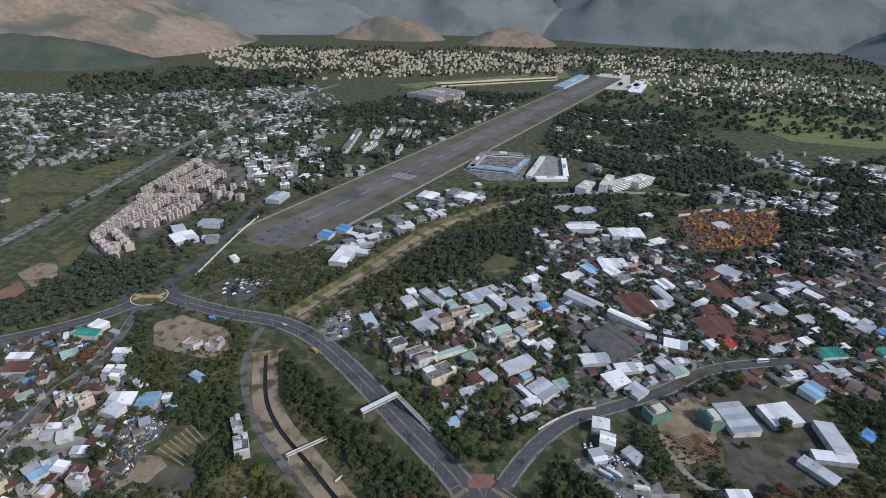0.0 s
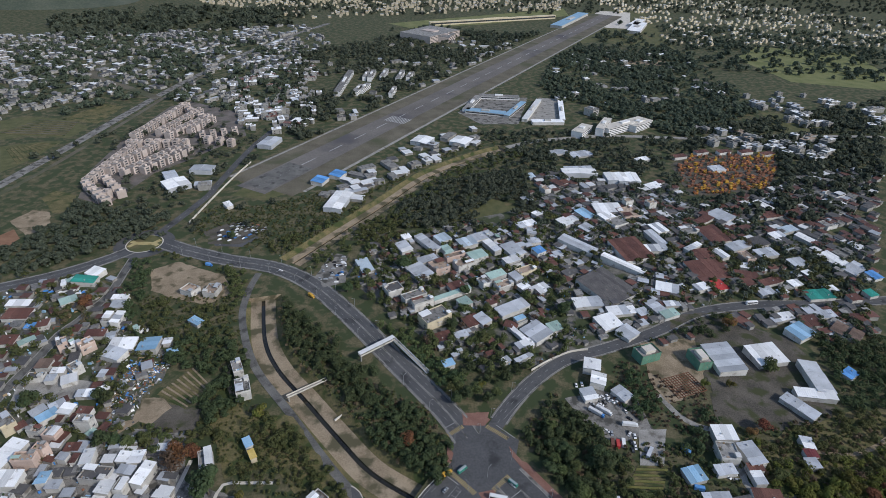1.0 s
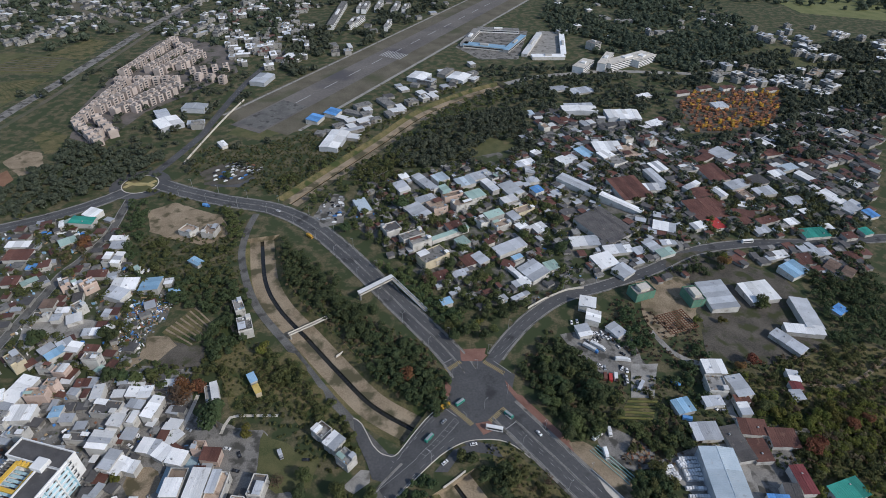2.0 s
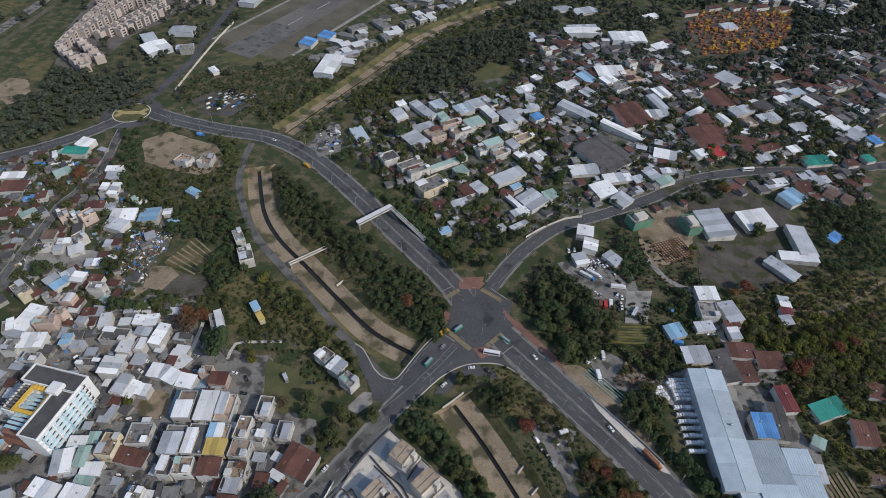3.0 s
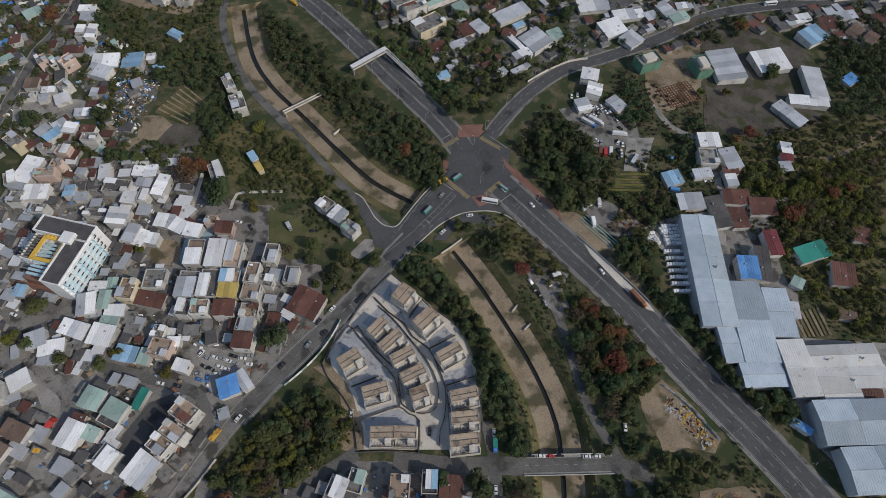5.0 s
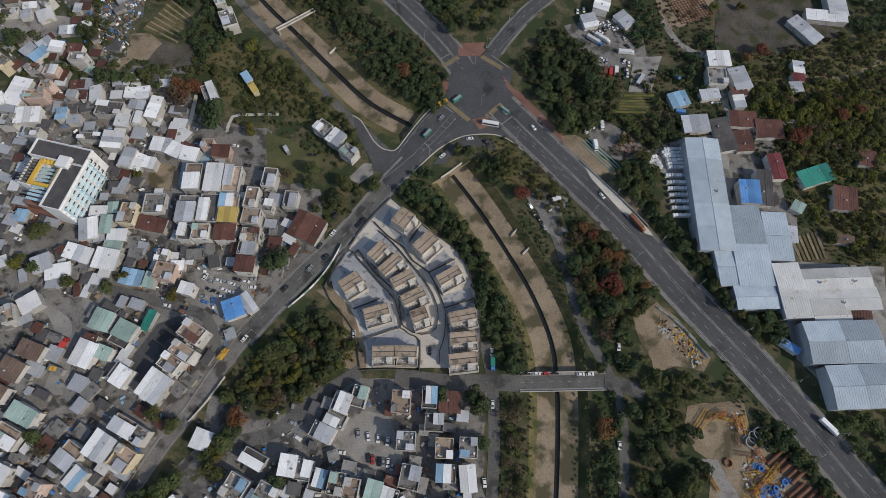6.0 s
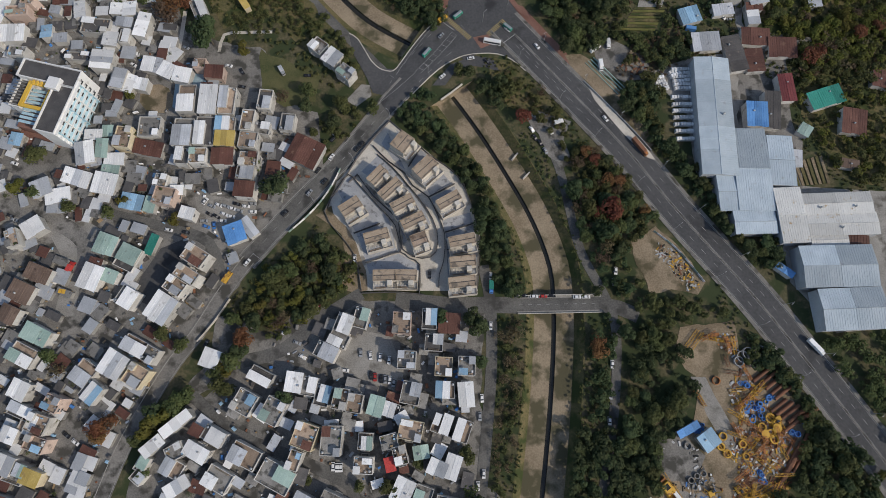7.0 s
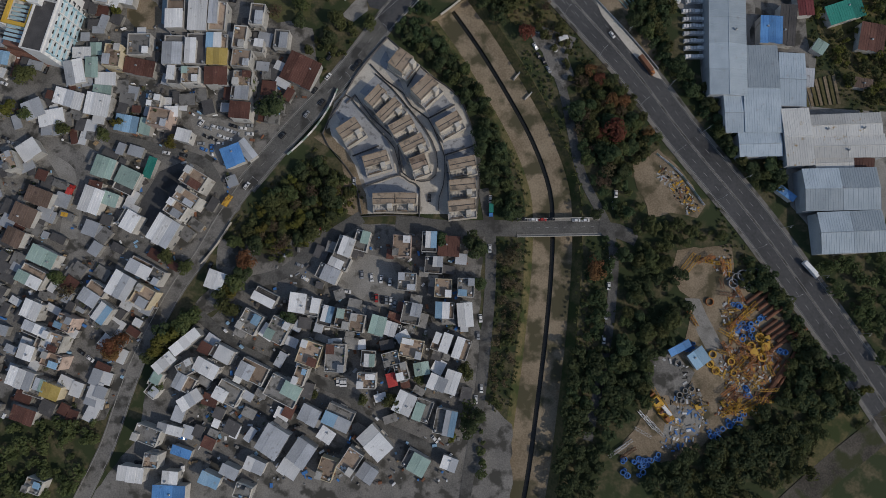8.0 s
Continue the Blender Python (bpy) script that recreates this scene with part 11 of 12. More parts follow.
# ---------- woodland and scrub ----------
wood([(83.2, 120), (105.3, 109.5), (131.5, 95.8), (111.7, 72.7), (120.8, 38), (104.4, 26), (93.7, 44.3), (86.9, 79.4)], 5.5, "deepleaf", "dense dark green woodland", 0.7, 0.9, 8, 175, 0.78)
wood([(106.3, 30.5), (135.8, 34.8), (143.6, -0.7), (126.2, -23.1), (114.3, -53.1), (97.3, -53), (106, 11.1)], 5.5, "deepleaf", "dense dark green woodland", 0.75, 0.9, 9, 175, 0.78)
wood([(59.5, 249.9), (84.3, 288.8), (104.7, 283.3), (120.4, 235.4), (101.2, 194), (72.5, 225.2)], 6, "deepleaf", "dense dark green woodland", 0.8, 0.9, 10, 175, 0.78)
wood([(-106.2, 37.9), (-88.2, 61.1), (-64.8, 86.7), (-35.8, 65.5), (-47.7, 51.4), (-70.9, 30.2), (-97.2, 21.4)], 5, "leaf", "green bushes and scrub", 0.6, 0.8, 11, 175, 0.78)
wood([(169.5, 34.6), (193.7, 13.4), (229.8, -32.3), (239.6, -54.3), (193.6, -56), (203.7, -15.4), (175.6, 13.6)], 6, "deepleaf", "dense dark green woodland", 0.95, 0.95, 12, 175, 0.78)
wood([(135.1, 178.4), (156.7, 130.3), (201.4, 78.8), (194, 62.6), (170, 82.3), (146.3, 126.8), (123.7, 167)], 4.5, "deepleaf", "green bushes and scrub", 0.55, 0.8, 13, 175, 0.78)
wood([(38.1, 38.5), (53.3, 36.9), (50, -2.9), (39.4, -52.4), (31.8, -52.3), (38.2, -2.8)], 5.5, "dryleaf", "dry brown bushes along the lane", 0.65, 0.8, 14, 90, 0.55)
wood([(41.2, 38.5), (54.8, 35.4), (51.5, -2.9), (40.8, -52.4), (33.7, -52.4), (39.7, -2.8)], 6.5, "leaf", "green bushes and scrub", 0.6, 0.5, 15, 175, 0.78)
wood([(88.3, 35.2), (105.2, 35), (103.2, -3.3), (97.3, -53), (73.3, -52.7), (82.5, -3.1)], 6, "deepleaf", "green bushes and scrub", 0.75, 0.75, 16, 175, 0.78)
wood([(27.1, 169.1), (49.7, 186.2), (69.4, 167.2), (85.1, 148.6), (105.9, 116.4), (89.5, 116.5), (68.6, 152.3), (45.9, 174.8)], 6, "leaf", "green bushes and scrub", 0.6, 0.65, 17, 175, 0.78)
wood([(-18.4, 158.1), (1.7, 165.4), (24.7, 134.4), (37.2, 109.8), (44.3, 82.9), (53.7, 44.6), (45.7, 38.5), (33.1, 57.2), (30.6, 79.7), (25.8, 108.1), (13.1, 127.3), (-1.6, 145.2)], 5, "deepleaf", "dense dark green woodland", 0.65, 0.9, 18, 175, 0.78)
wood([(81.4, 143.2), (100.7, 134.1), (116.3, 123.4), (132.7, 92.4), (111.7, 72.7), (90.8, 89.3), (83.2, 120)], 5.2, "leaf", "dense dark green woodland", 0.75, 0.9, 19, 175, 0.78)
wood([(105.6, 76), (113.9, 63.1), (122, 50.4), (152.9, 48.6), (170, 37.7), (177.4, 25.5), (166.5, 34.6), (141.9, 34.8), (122.9, 28.9), (105.4, 38.1)], 5.5, "leaf", "dense dark green woodland", 0.75, 0.9, 20, 175, 0.78)
wood([(174.8, 28.5), (193.2, 10.5), (204.7, -9.8), (199.7, -21), (191.3, -1.1), (169.6, 13.6)], 6, "leaf", "dense dark green woodland", 0.8, 0.8, 21, 175, 0.78)
wood([(-21.7, 157), (-6.8, 174.9), (3.4, 177.1), (11.9, 171.8), (1.7, 163.6), (-5, 154.3), (-18.3, 150.7)], 5.5, "deepleaf", "green bushes and scrub", 0.75, 0.9, 22, 175, 0.78)
wood([(-44.5, 290), (-12.6, 278.8), (13.9, 246.8), (7.8, 213), (-14.5, 215.1), (-26.6, 233.9), (-48.5, 264.5)], 5.8, "deepleaf", "dense dark green woodland", 0.85, 0.95, 23, 175, 0.78)
wood([(-131, 394.9), (-88.4, 350.6), (-52.1, 304.9), (-42.2, 287.1), (-58.3, 281.1), (-88.2, 316.9), (-122.6, 349.9)], 6, "deepleaf", "dense dark green woodland", 0.9, 0.95, 24, 175, 0.78)
wood([(-145.7, -18.1), (-124.8, 1.3), (-119.6, -7.2), (-133.3, -26.4)], 5, "leaf", "green bushes and scrub", 0.8, 0.9, 25, 175, 0.78)
wood([(-61.9, 160), (-37, 165.5), (-43.1, 145.3), (-60.7, 132.9), (-69.7, 149)], 5, "leaf", "green bushes and scrub", 0.65, 0.7, 26, 175, 0.78)
wood([(8.4, 163.6), (20.3, 167.3), (31.7, 148.8), (44.3, 127.2), (37.5, 120.2), (21.6, 145.2)], 4.5, "limeleaf", "yellow-green bank bushes", 0.4, 0.4, 27, 70, 0.5)
wood([(-222.1, 341.2), (-165.8, 349.1), (-143.1, 329), (-135, 274.4), (-148.9, 258), (-181.2, 293.9), (-205.7, 318.2)], 6.5, "deepleaf", "dense dark green woodland", 0.95, 0.9, 28, 175, 0.78)
wood([(-255, 396.2), (-225, 392.9), (-176.9, 393.9), (-156.7, 349.3), (-191.4, 328.2), (-213.2, 341.3), (-247.4, 361.9)], 7, "leaf", "mixed trees round the cleared plot", 0.85, 0.6, 29, 130, 0.78)
wood([(-200, 252.1), (-154.1, 255.3), (-147.1, 274.3), (-136.6, 247.7), (-154.5, 242.5), (-168.3, 237.4), (-200.2, 242)], 6, "leaf", "green bushes and scrub", 0.75, 0.8, 30, 175, 0.78)
wood([(-119.9, 280.3), (-92.6, 264), (-59.9, 224), (-38.5, 193), (-41, 180.7), (-73.5, 214.6), (-109.5, 248)], 6.5, "leaf", "green bushes and scrub", 0.75, 0.8, 31, 175, 0.78)
wood([(-145.6, 252.8), (-124.5, 263.6), (-76.2, 233.4), (-65, 205.7), (-89, 219.1), (-122.7, 205.3)], 7, "leaf", "garden bushes and trees", 0.65, 0.5, 32, 80, 0.7)
wood([(216.4, 251.6), (258.1, 273.8), (309.1, 291.9), (355.3, 280.8), (304.5, 191.2), (241.8, 182.4), (208.2, 207.9)], 6.5, "leaf", "mixed green hillside scrub and trees", 0.68, 0.6, 33, 130, 0.78)
wood([(219.1, 226.6), (275.3, 247), (301.4, 227.3), (269.7, 195.2), (230.9, 190.7)], 6, "limeleaf", "yellow-green scrub and bushes", 0.8, 0.85, 34, 80, 0.8)
wood([(321.8, 358.1), (388.3, 366.8), (362, 292.6), (306.2, 285.9), (292.6, 303.9)], 7, "deepleaf", "dense dark green woodland", 0.95, 0.9, 35, 70, 0.9)
wood([(147.9, 327.3), (170.7, 293), (147.3, 266.9), (134.3, 283.6)], 6.5, "deepleaf", "dense dark green woodland", 0.85, 0.9, 36, 130, 0.78)
wood([(173.7, 272.8), (204.4, 290.5), (184.1, 226.2), (158.3, 245.8)], 6.5, "deepleaf", "garden trees and bushes", 0.8, 0.8, 37, 130, 0.78)
wood([(115.5, 230.4), (146.3, 245.7), (146.8, 216.5), (163.2, 207.5), (137.9, 181.8), (119.3, 194.1)], 6.5, "leaf", "garden trees and bushes", 0.7, 0.6, 38, 130, 0.78)
wood([(223.5, 213.7), (291.9, 238.4), (299.9, 159.1), (264.7, 108.9), (238.5, 123), (224.8, 159.3)], 8, "leaf", "mixed green garden trees and bushes", 0.8, 0.8, 39, 140, 0.78)
wood([(123.2, 238.4), (158.7, 234.2), (156.3, 213.8), (136.6, 193.9), (124.6, 213.8)], 6, "leaf", "garden trees and bushes", 0.75, 0.8, 40, 130, 0.78)
wood([(137, 197.8), (163.4, 213.7), (165.2, 199.8), (142.8, 186.1)], 6, "deepleaf", "dense dark green woodland", 0.8, 0.9, 41, 130, 0.78)
wood([(208.5, 28.3), (249, 34.1), (280.4, -4.7), (268.2, -54.6), (235.6, -29.6)], 6.5, "leaf", "roadside trees and bushes", 0.85, 0.85, 42, 130, 0.78)
wood([(73.8, -15.3), (106.8, -21.5), (93.5, -50.8), (88.7, -96.8), (67.8, -110), (66.9, -44.8)], 6, "deepleaf", "dense dark green woodland", 0.95, 0.9, 43, 175, 0.78)
wood([(174.1, -51.4), (214.4, -69), (188.3, -97.7), (128.9, -110.5), (115, -96.5), (154.6, -74.2)], 6.5, "leaf", "scrub and trees below the yard", 0.85, 0.85, 44, 140, 0.78)
wood([(-231.6, -59.8), (-188, -54.4), (-167.3, -54.6), (-182.2, -94.6), (-227.3, -107.5)], 6.5, "leaf", "green trees beside the village road", 0.9, 0.9, 45, 140, 0.78)
# farleaf woods: the haze over these distant crowns is in their leaf colour
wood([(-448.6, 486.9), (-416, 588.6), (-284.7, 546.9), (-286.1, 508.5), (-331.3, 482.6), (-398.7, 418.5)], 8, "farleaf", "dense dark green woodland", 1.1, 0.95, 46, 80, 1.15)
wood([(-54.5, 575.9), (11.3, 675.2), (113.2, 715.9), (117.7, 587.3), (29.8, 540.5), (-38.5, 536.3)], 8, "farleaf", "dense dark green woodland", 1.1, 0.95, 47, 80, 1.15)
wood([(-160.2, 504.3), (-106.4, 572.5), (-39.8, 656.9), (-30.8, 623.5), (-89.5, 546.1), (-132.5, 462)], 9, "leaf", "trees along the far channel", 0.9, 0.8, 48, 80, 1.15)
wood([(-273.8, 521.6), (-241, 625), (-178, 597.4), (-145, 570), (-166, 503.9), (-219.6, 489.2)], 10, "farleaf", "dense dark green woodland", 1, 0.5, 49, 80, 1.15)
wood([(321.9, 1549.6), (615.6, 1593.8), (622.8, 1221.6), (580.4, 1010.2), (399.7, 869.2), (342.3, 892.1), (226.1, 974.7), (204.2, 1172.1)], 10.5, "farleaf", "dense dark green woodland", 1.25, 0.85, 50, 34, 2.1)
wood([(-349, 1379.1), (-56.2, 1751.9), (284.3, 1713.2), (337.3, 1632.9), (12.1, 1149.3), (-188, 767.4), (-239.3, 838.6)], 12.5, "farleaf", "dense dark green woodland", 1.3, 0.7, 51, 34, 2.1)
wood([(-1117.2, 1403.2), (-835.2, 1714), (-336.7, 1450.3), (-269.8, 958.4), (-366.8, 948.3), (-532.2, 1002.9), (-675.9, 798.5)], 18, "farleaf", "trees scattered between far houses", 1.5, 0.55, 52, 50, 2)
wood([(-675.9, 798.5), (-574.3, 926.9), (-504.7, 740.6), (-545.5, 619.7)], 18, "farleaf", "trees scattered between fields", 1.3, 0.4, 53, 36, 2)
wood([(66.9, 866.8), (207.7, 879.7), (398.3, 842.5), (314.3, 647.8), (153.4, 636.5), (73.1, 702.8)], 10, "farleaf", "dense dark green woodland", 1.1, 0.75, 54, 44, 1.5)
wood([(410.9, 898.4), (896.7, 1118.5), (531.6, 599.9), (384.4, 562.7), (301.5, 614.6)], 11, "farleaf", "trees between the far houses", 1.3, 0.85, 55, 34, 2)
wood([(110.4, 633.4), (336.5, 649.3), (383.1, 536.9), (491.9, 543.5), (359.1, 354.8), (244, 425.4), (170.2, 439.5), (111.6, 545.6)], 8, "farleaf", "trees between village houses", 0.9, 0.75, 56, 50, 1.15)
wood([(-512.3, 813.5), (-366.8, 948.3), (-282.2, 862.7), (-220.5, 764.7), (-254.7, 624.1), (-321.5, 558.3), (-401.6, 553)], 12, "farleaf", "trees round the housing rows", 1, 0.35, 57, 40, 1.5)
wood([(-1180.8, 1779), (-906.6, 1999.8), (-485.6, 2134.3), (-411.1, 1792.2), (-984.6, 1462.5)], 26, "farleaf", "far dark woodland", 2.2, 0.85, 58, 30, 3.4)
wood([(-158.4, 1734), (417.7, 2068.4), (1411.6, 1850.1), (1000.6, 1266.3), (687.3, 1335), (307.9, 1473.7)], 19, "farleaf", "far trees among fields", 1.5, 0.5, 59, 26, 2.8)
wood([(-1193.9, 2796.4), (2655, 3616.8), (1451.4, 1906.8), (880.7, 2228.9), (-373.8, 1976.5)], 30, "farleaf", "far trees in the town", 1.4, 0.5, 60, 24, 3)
wood([(218, 258.1), (324.8, 251.9), (293.3, 183.5), (247.6, 196.4), (210.8, 209.8)], 9, "limeleaf", "yellow-green scrub and small trees", 0.75, 0.6, 61, 120, 0.75)
wood([(224.8, 253.9), (322.4, 246.7), (295.3, 187.8), (249.2, 200.8)], 14, "dryleaf", "dry brown scrub and small trees", 0.7, 0.6, 62, 100, 0.75)
wood([(322.6, 400.1), (393.6, 401.1), (358.1, 324.1), (330.1, 330.2), (319.1, 336.5), (318.6, 370.6)], 8, "deepleaf", "dark trees between the sheds", 0.9, 0.8, 63, 110, 0.85)
wood([(207.8, 390.9), (259.8, 395.4), (262.6, 373.4), (231.1, 362.5), (203, 362.1)], 8, "deepleaf", "dark trees round the building site", 0.8, 0.6, 64, 110, 0.85)
wood([(-128.6, 251.8), (-111.7, 267.6), (-77.9, 252.1), (-43.5, 208.9), (-50.1, 200), (-88.8, 217.9), (-114.8, 217.8)], 4.5, "leaf", "green bushes and scrub", 0.5, 0.8, 65, 120, 0.65)
wood([(-136.8, 408.4), (-112.2, 386.3), (-71, 345.2), (-24.4, 289.3), (6.6, 255.2), (2.7, 225.3), (-23, 252.4), (-66.9, 301.6), (-106.9, 348.1)], 6.5, "deepleaf", "dense dark green woodland", 0.8, 0.6, 66, 130, 0.8)
wood([(-213.6, 251.3), (-184.9, 259.2), (-164.9, 241.5), (-176.3, 226.9), (-206.7, 241.3)], 5.5, "leaf", "green bushes and scrub", 0.7, 0.8, 67, 120, 0.75)
wood([(113.4, 173.9), (133.7, 181.5), (146.8, 167), (148, 141.1), (153.6, 126.8), (156, 119), (150.1, 117), (135.8, 136.8)], 5, "deepleaf", "dense dark green woodland", 0.78, 1, 68, 175, 0.78)
wood([(117.9, 178.4), (135.7, 184.2), (144.3, 168.9), (152.1, 133.9), (141.3, 141.2), (126.7, 163.3)], 7, "leaf", "mixed roadside trees and bushes", 0.9, 0.8, 69, 175, 0.78)
wood([(117.2, 170.8), (131.9, 147.7), (150.4, 119.1), (171, 89.6), (195.6, 62.6), (192.1, 56.3), (164.5, 88.9), (142.6, 123.3), (125.5, 150.3)], 4.2, "leaf", "roadside hedge and bushes", 0.42, 0.9, 70, 120, 0.6)
wood([(43.2, 194.8), (61.4, 178.5), (83.6, 151.5), (84.7, 143.1), (68.7, 154.1), (57.3, 161.6), (49, 165.3), (40, 182.4)], 4.2, "dryleaf", "dry brown bushes on the verge", 0.42, 0.75, 71, 80, 0.6)
wood([(15.4, 183.2), (32.6, 187), (44.2, 174.8), (50.6, 163.5), (42.1, 161.6), (30.6, 172.9), (22.8, 174.8)], 5, "deepleaf", "dense dark green woodland", 0.75, 0.9, 72, 175, 0.78)
wood([(87, 232.2), (103.5, 213.8), (122.1, 226), (138.7, 213.8), (154.9, 201.8), (142.8, 186.1), (136.4, 191.9), (124.6, 213.8), (102.7, 203.8), (92.2, 203.8), (80.6, 213.8)], 5.5, "leaf", "dense dark green woodland", 0.75, 0.85, 73, 175, 0.78)
wood([(118.9, -82.7), (148.3, -67.3), (169.1, -59), (185.2, -44.6), (199.1, -54.7), (194.2, -74.4), (157.4, -93.5), (113.9, -93.1)], 5.5, "deepleaf", "dense dark green woodland", 0.85, 0.95, 74, 175, 0.78)
wood([(191.1, -13.9), (200.8, -8), (221.3, -41.9), (210, -63.3), (194.2, -74.4), (187.8, -54.6)], 6, "leaf", "dense dark green woodland", 0.85, 0.9, 75, 175, 0.78)
wood([(213.9, -54.8), (230.1, -43.5), (237.7, -55), (221.5, -66.2)], 6, "leaf", "green bushes and scrub", 0.6, 0.6, 76, 175, 0.78)
wood([(97.3, -19.2), (118.2, -22.3), (114.2, -48.3), (96.2, -69.4), (88.1, -87.4), (83.2, -65.1)], 5.5, "deepleaf", "dense dark green woodland", 0.85, 0.95, 77, 175, 0.78)
wood([(19, -47.6), (31, -36.2), (30.7, -86.9), (18.5, -87.3)], 5.5, "leaf", "dense dark green woodland", 0.7, 0.8, 78, 175, 0.78)
wood([(-91.7, 67.4), (-73.9, 80.2), (-35.8, 67.1), (-44.6, 51.4), (-71, 31.7), (-97.4, 22.9)], 7, "limeleaf", "yellow-green garden trees", 0.7, 0.6, 79, 175, 0.78)
wood([(-58.2, 373.1), (-27.6, 331), (8.1, 287.8), (38, 294.1), (17.1, 318.6), (-19.4, 351.8)], 7, "deepleaf", "roadside trees", 0.8, 0.7, 80, 130, 0.78)
wood([(88.7, 361.1), (140.6, 384.8), (229.8, 437.2), (270.9, 403.6), (206.2, 356), (139.7, 354.8)], 9, "deepleaf", "garden trees", 0.8, 0.5, 81, 70, 0.9)
wood([(-266.2, 238.4), (-162.4, 250.9), (-149.5, 198.2), (-98.9, 163.8), (-63.5, 124.1), (-99.8, 90.2), (-115, 51.8), (-149.3, -12.5), (-168.7, -55.1), (-226.8, -54.6), (-278.9, 198.4)], 13, "leaf", "garden bushes between the houses", 0.5, 0.4, 82, 80, 0.55)
wood([(-71.5, 39.2), (26, 43.2), (21.1, -52.2), (-125.3, -70.7), (-139.5, -45), (-114.7, -12.8), (-93.3, 9.7)], 13, "deepleaf", "garden bushes between the houses", 0.45, 0.4, 83, 80, 0.5)
wood([(-71.3, 518.4), (-14.3, 537), (84, 582.5), (176.7, 612), (273.8, 589.1), (300.8, 486.9), (218, 363.5), (108.1, 333.3), (52.1, 312.8), (17.2, 325.1), (-29.7, 373.6), (-84.8, 438.5)], 13, "deepleaf", "garden trees between the houses", 0.65, 0.5, 84, 70, 0.8)
wood([(-388.1, 431), (-330.4, 436.8), (-270.9, 399.9), (-242.3, 347.7), (-204.5, 328), (-223.7, 296.3), (-194.3, 247.1), (-215.4, 241.8), (-290.8, 241), (-370.9, 345.4)], 13, "leaf", "garden bushes between the sheds", 0.6, 0.4, 85, 70, 0.8)
wood([(-71, 516.7), (-14.2, 535.2), (83.7, 580.5), (128, 590), (120, 420), (107.8, 338), (51.9, 311.7), (17.2, 324), (-29.6, 372.4), (-84, 437.3)], 6.5, "leaf", "leafy garden trees between the village houses", 0.9, 0.46, 110, 90, 0.95)
wood([(-71, 516.7), (-14.2, 535.2), (83.7, 580.5), (128, 590), (120, 420), (107.8, 338), (51.9, 311.7), (17.2, 324), (-29.6, 372.4), (-84, 437.3)], 14, "dryleaf", "dry garden trees between the village houses", 0.9, 0.4, 111, 70, 0.8)
wood([(120, 590), (270, 585), (445, 480), (375, 372), (325, 405), (255, 430), (205, 400), (135, 400), (118, 450)], 9, "leaf", "leafy trees between the village sheds", 1.0, 0.45, 112, 70, 1.05)
wood([(-388, 431), (-330, 437), (-270, 405), (-242, 348), (-204, 322), (-224, 296), (-200, 250), (-216, 245), (-290, 250), (-371, 345)], 8, "leaf", "leafy trees and bushes between the sheds", 0.85, 0.5, 113, 80, 0.9)
wood([(-318, 400), (-290, 398), (-286, 372), (-300, 356), (-320, 372)], 7, "dryleaf", "half-bare brown trees beside the sheds", 0.9, 0.8, 114, 100, 0.7)
wood([(-297.1, 459.4), (-275.9, 460.1), (-252.3, 377.7), (-226.6, 327.8), (-256.4, 369.9), (-278.6, 401.2)], 6, "deepleaf", "roadside trees and bushes", 0.9, 0.7, 120, 90, 0.9)
wood([(-211.9, 452.3), (-185.7, 475.9), (-168.9, 404.0), (-174.9, 383.5), (-187.5, 412.0)], 6, "leaf", "roadside trees and bushes", 0.85, 0.7, 121, 90, 0.9)
wood([(-116.1, 439.0), (-84.0, 414.8), (-54.4, 370.8), (-20.6, 366.2), (12.4, 316.1), (30.1, 313.2), (-4.7, 282.4), (-32.8, 331.7), (-78.8, 374.0)], 6, "leaf", "roadside trees and bushes", 0.85, 0.7, 122, 90, 0.9)
wood([(36.0, 347.0), (76.3, 330.5), (60.5, 307.5), (38.3, 300.9), (16.8, 313.0)], 6, "deepleaf", "roadside trees and bushes", 0.9, 0.7, 123, 90, 0.9)
wood([(-286.0, 479.9), (-242.4, 481.3), (-187.9, 462.7), (-223.9, 456.7), (-265.1, 467.3)], 6, "leaf", "roadside trees and bushes", 0.7, 0.7, 124, 90, 0.9)
wood([(-102.5, 560.5), (-53.8, 568.7), (-15.9, 551.3), (-38.4, 515.1), (-72.2, 502.8)], 6, "leaf", "roadside trees and bushes", 0.85, 0.7, 125, 90, 0.9)
wood([(223, 214), (292, 238), (300, 159), (265, 109), (238, 123), (225, 159)], 9, "limeleaf", "yellow-green garden bushes", 0.8, 0.7, 130, 100, 0.8)
wood([(232, 205), (262, 222), (290, 215), (270, 190), (240, 186)], 9, "dryleaf", "dry brown garden bushes", 0.8, 0.7, 131, 100, 0.7)
wood([(-140, 455), (-105, 520), (-55, 600), (0, 690), (60, 755), (100, 785), (125, 765), (80, 722), (28, 665), (-28, 578), (-80, 498), (-118, 450)], 7, "leaf", "trees and bushes along the far channel", 0.75, 0.7, 132, 70, 1.0)
wood([(-160, 480), (-130, 530), (-75, 615), (-25, 705), (45, 775), (92, 812), (85, 830), (20, 780), (-45, 700), (-95, 615), (-150, 525), (-178, 490)], 7, "leaf", "trees and bushes along the far channel", 0.7, 0.6, 133, 70, 1.0)
scrub([(33.1, 200), (50.6, 199.9), (83.5, 165), (110.2, 117.6), (133.7, 90), (117.5, 90.1), (93.7, 117.7), (85.4, 142.8), (59.4, 161.3), (42.5, 165.1)], 3, "leaf", "low green and brown scrub and weeds", 0.22, 0.85, 86)
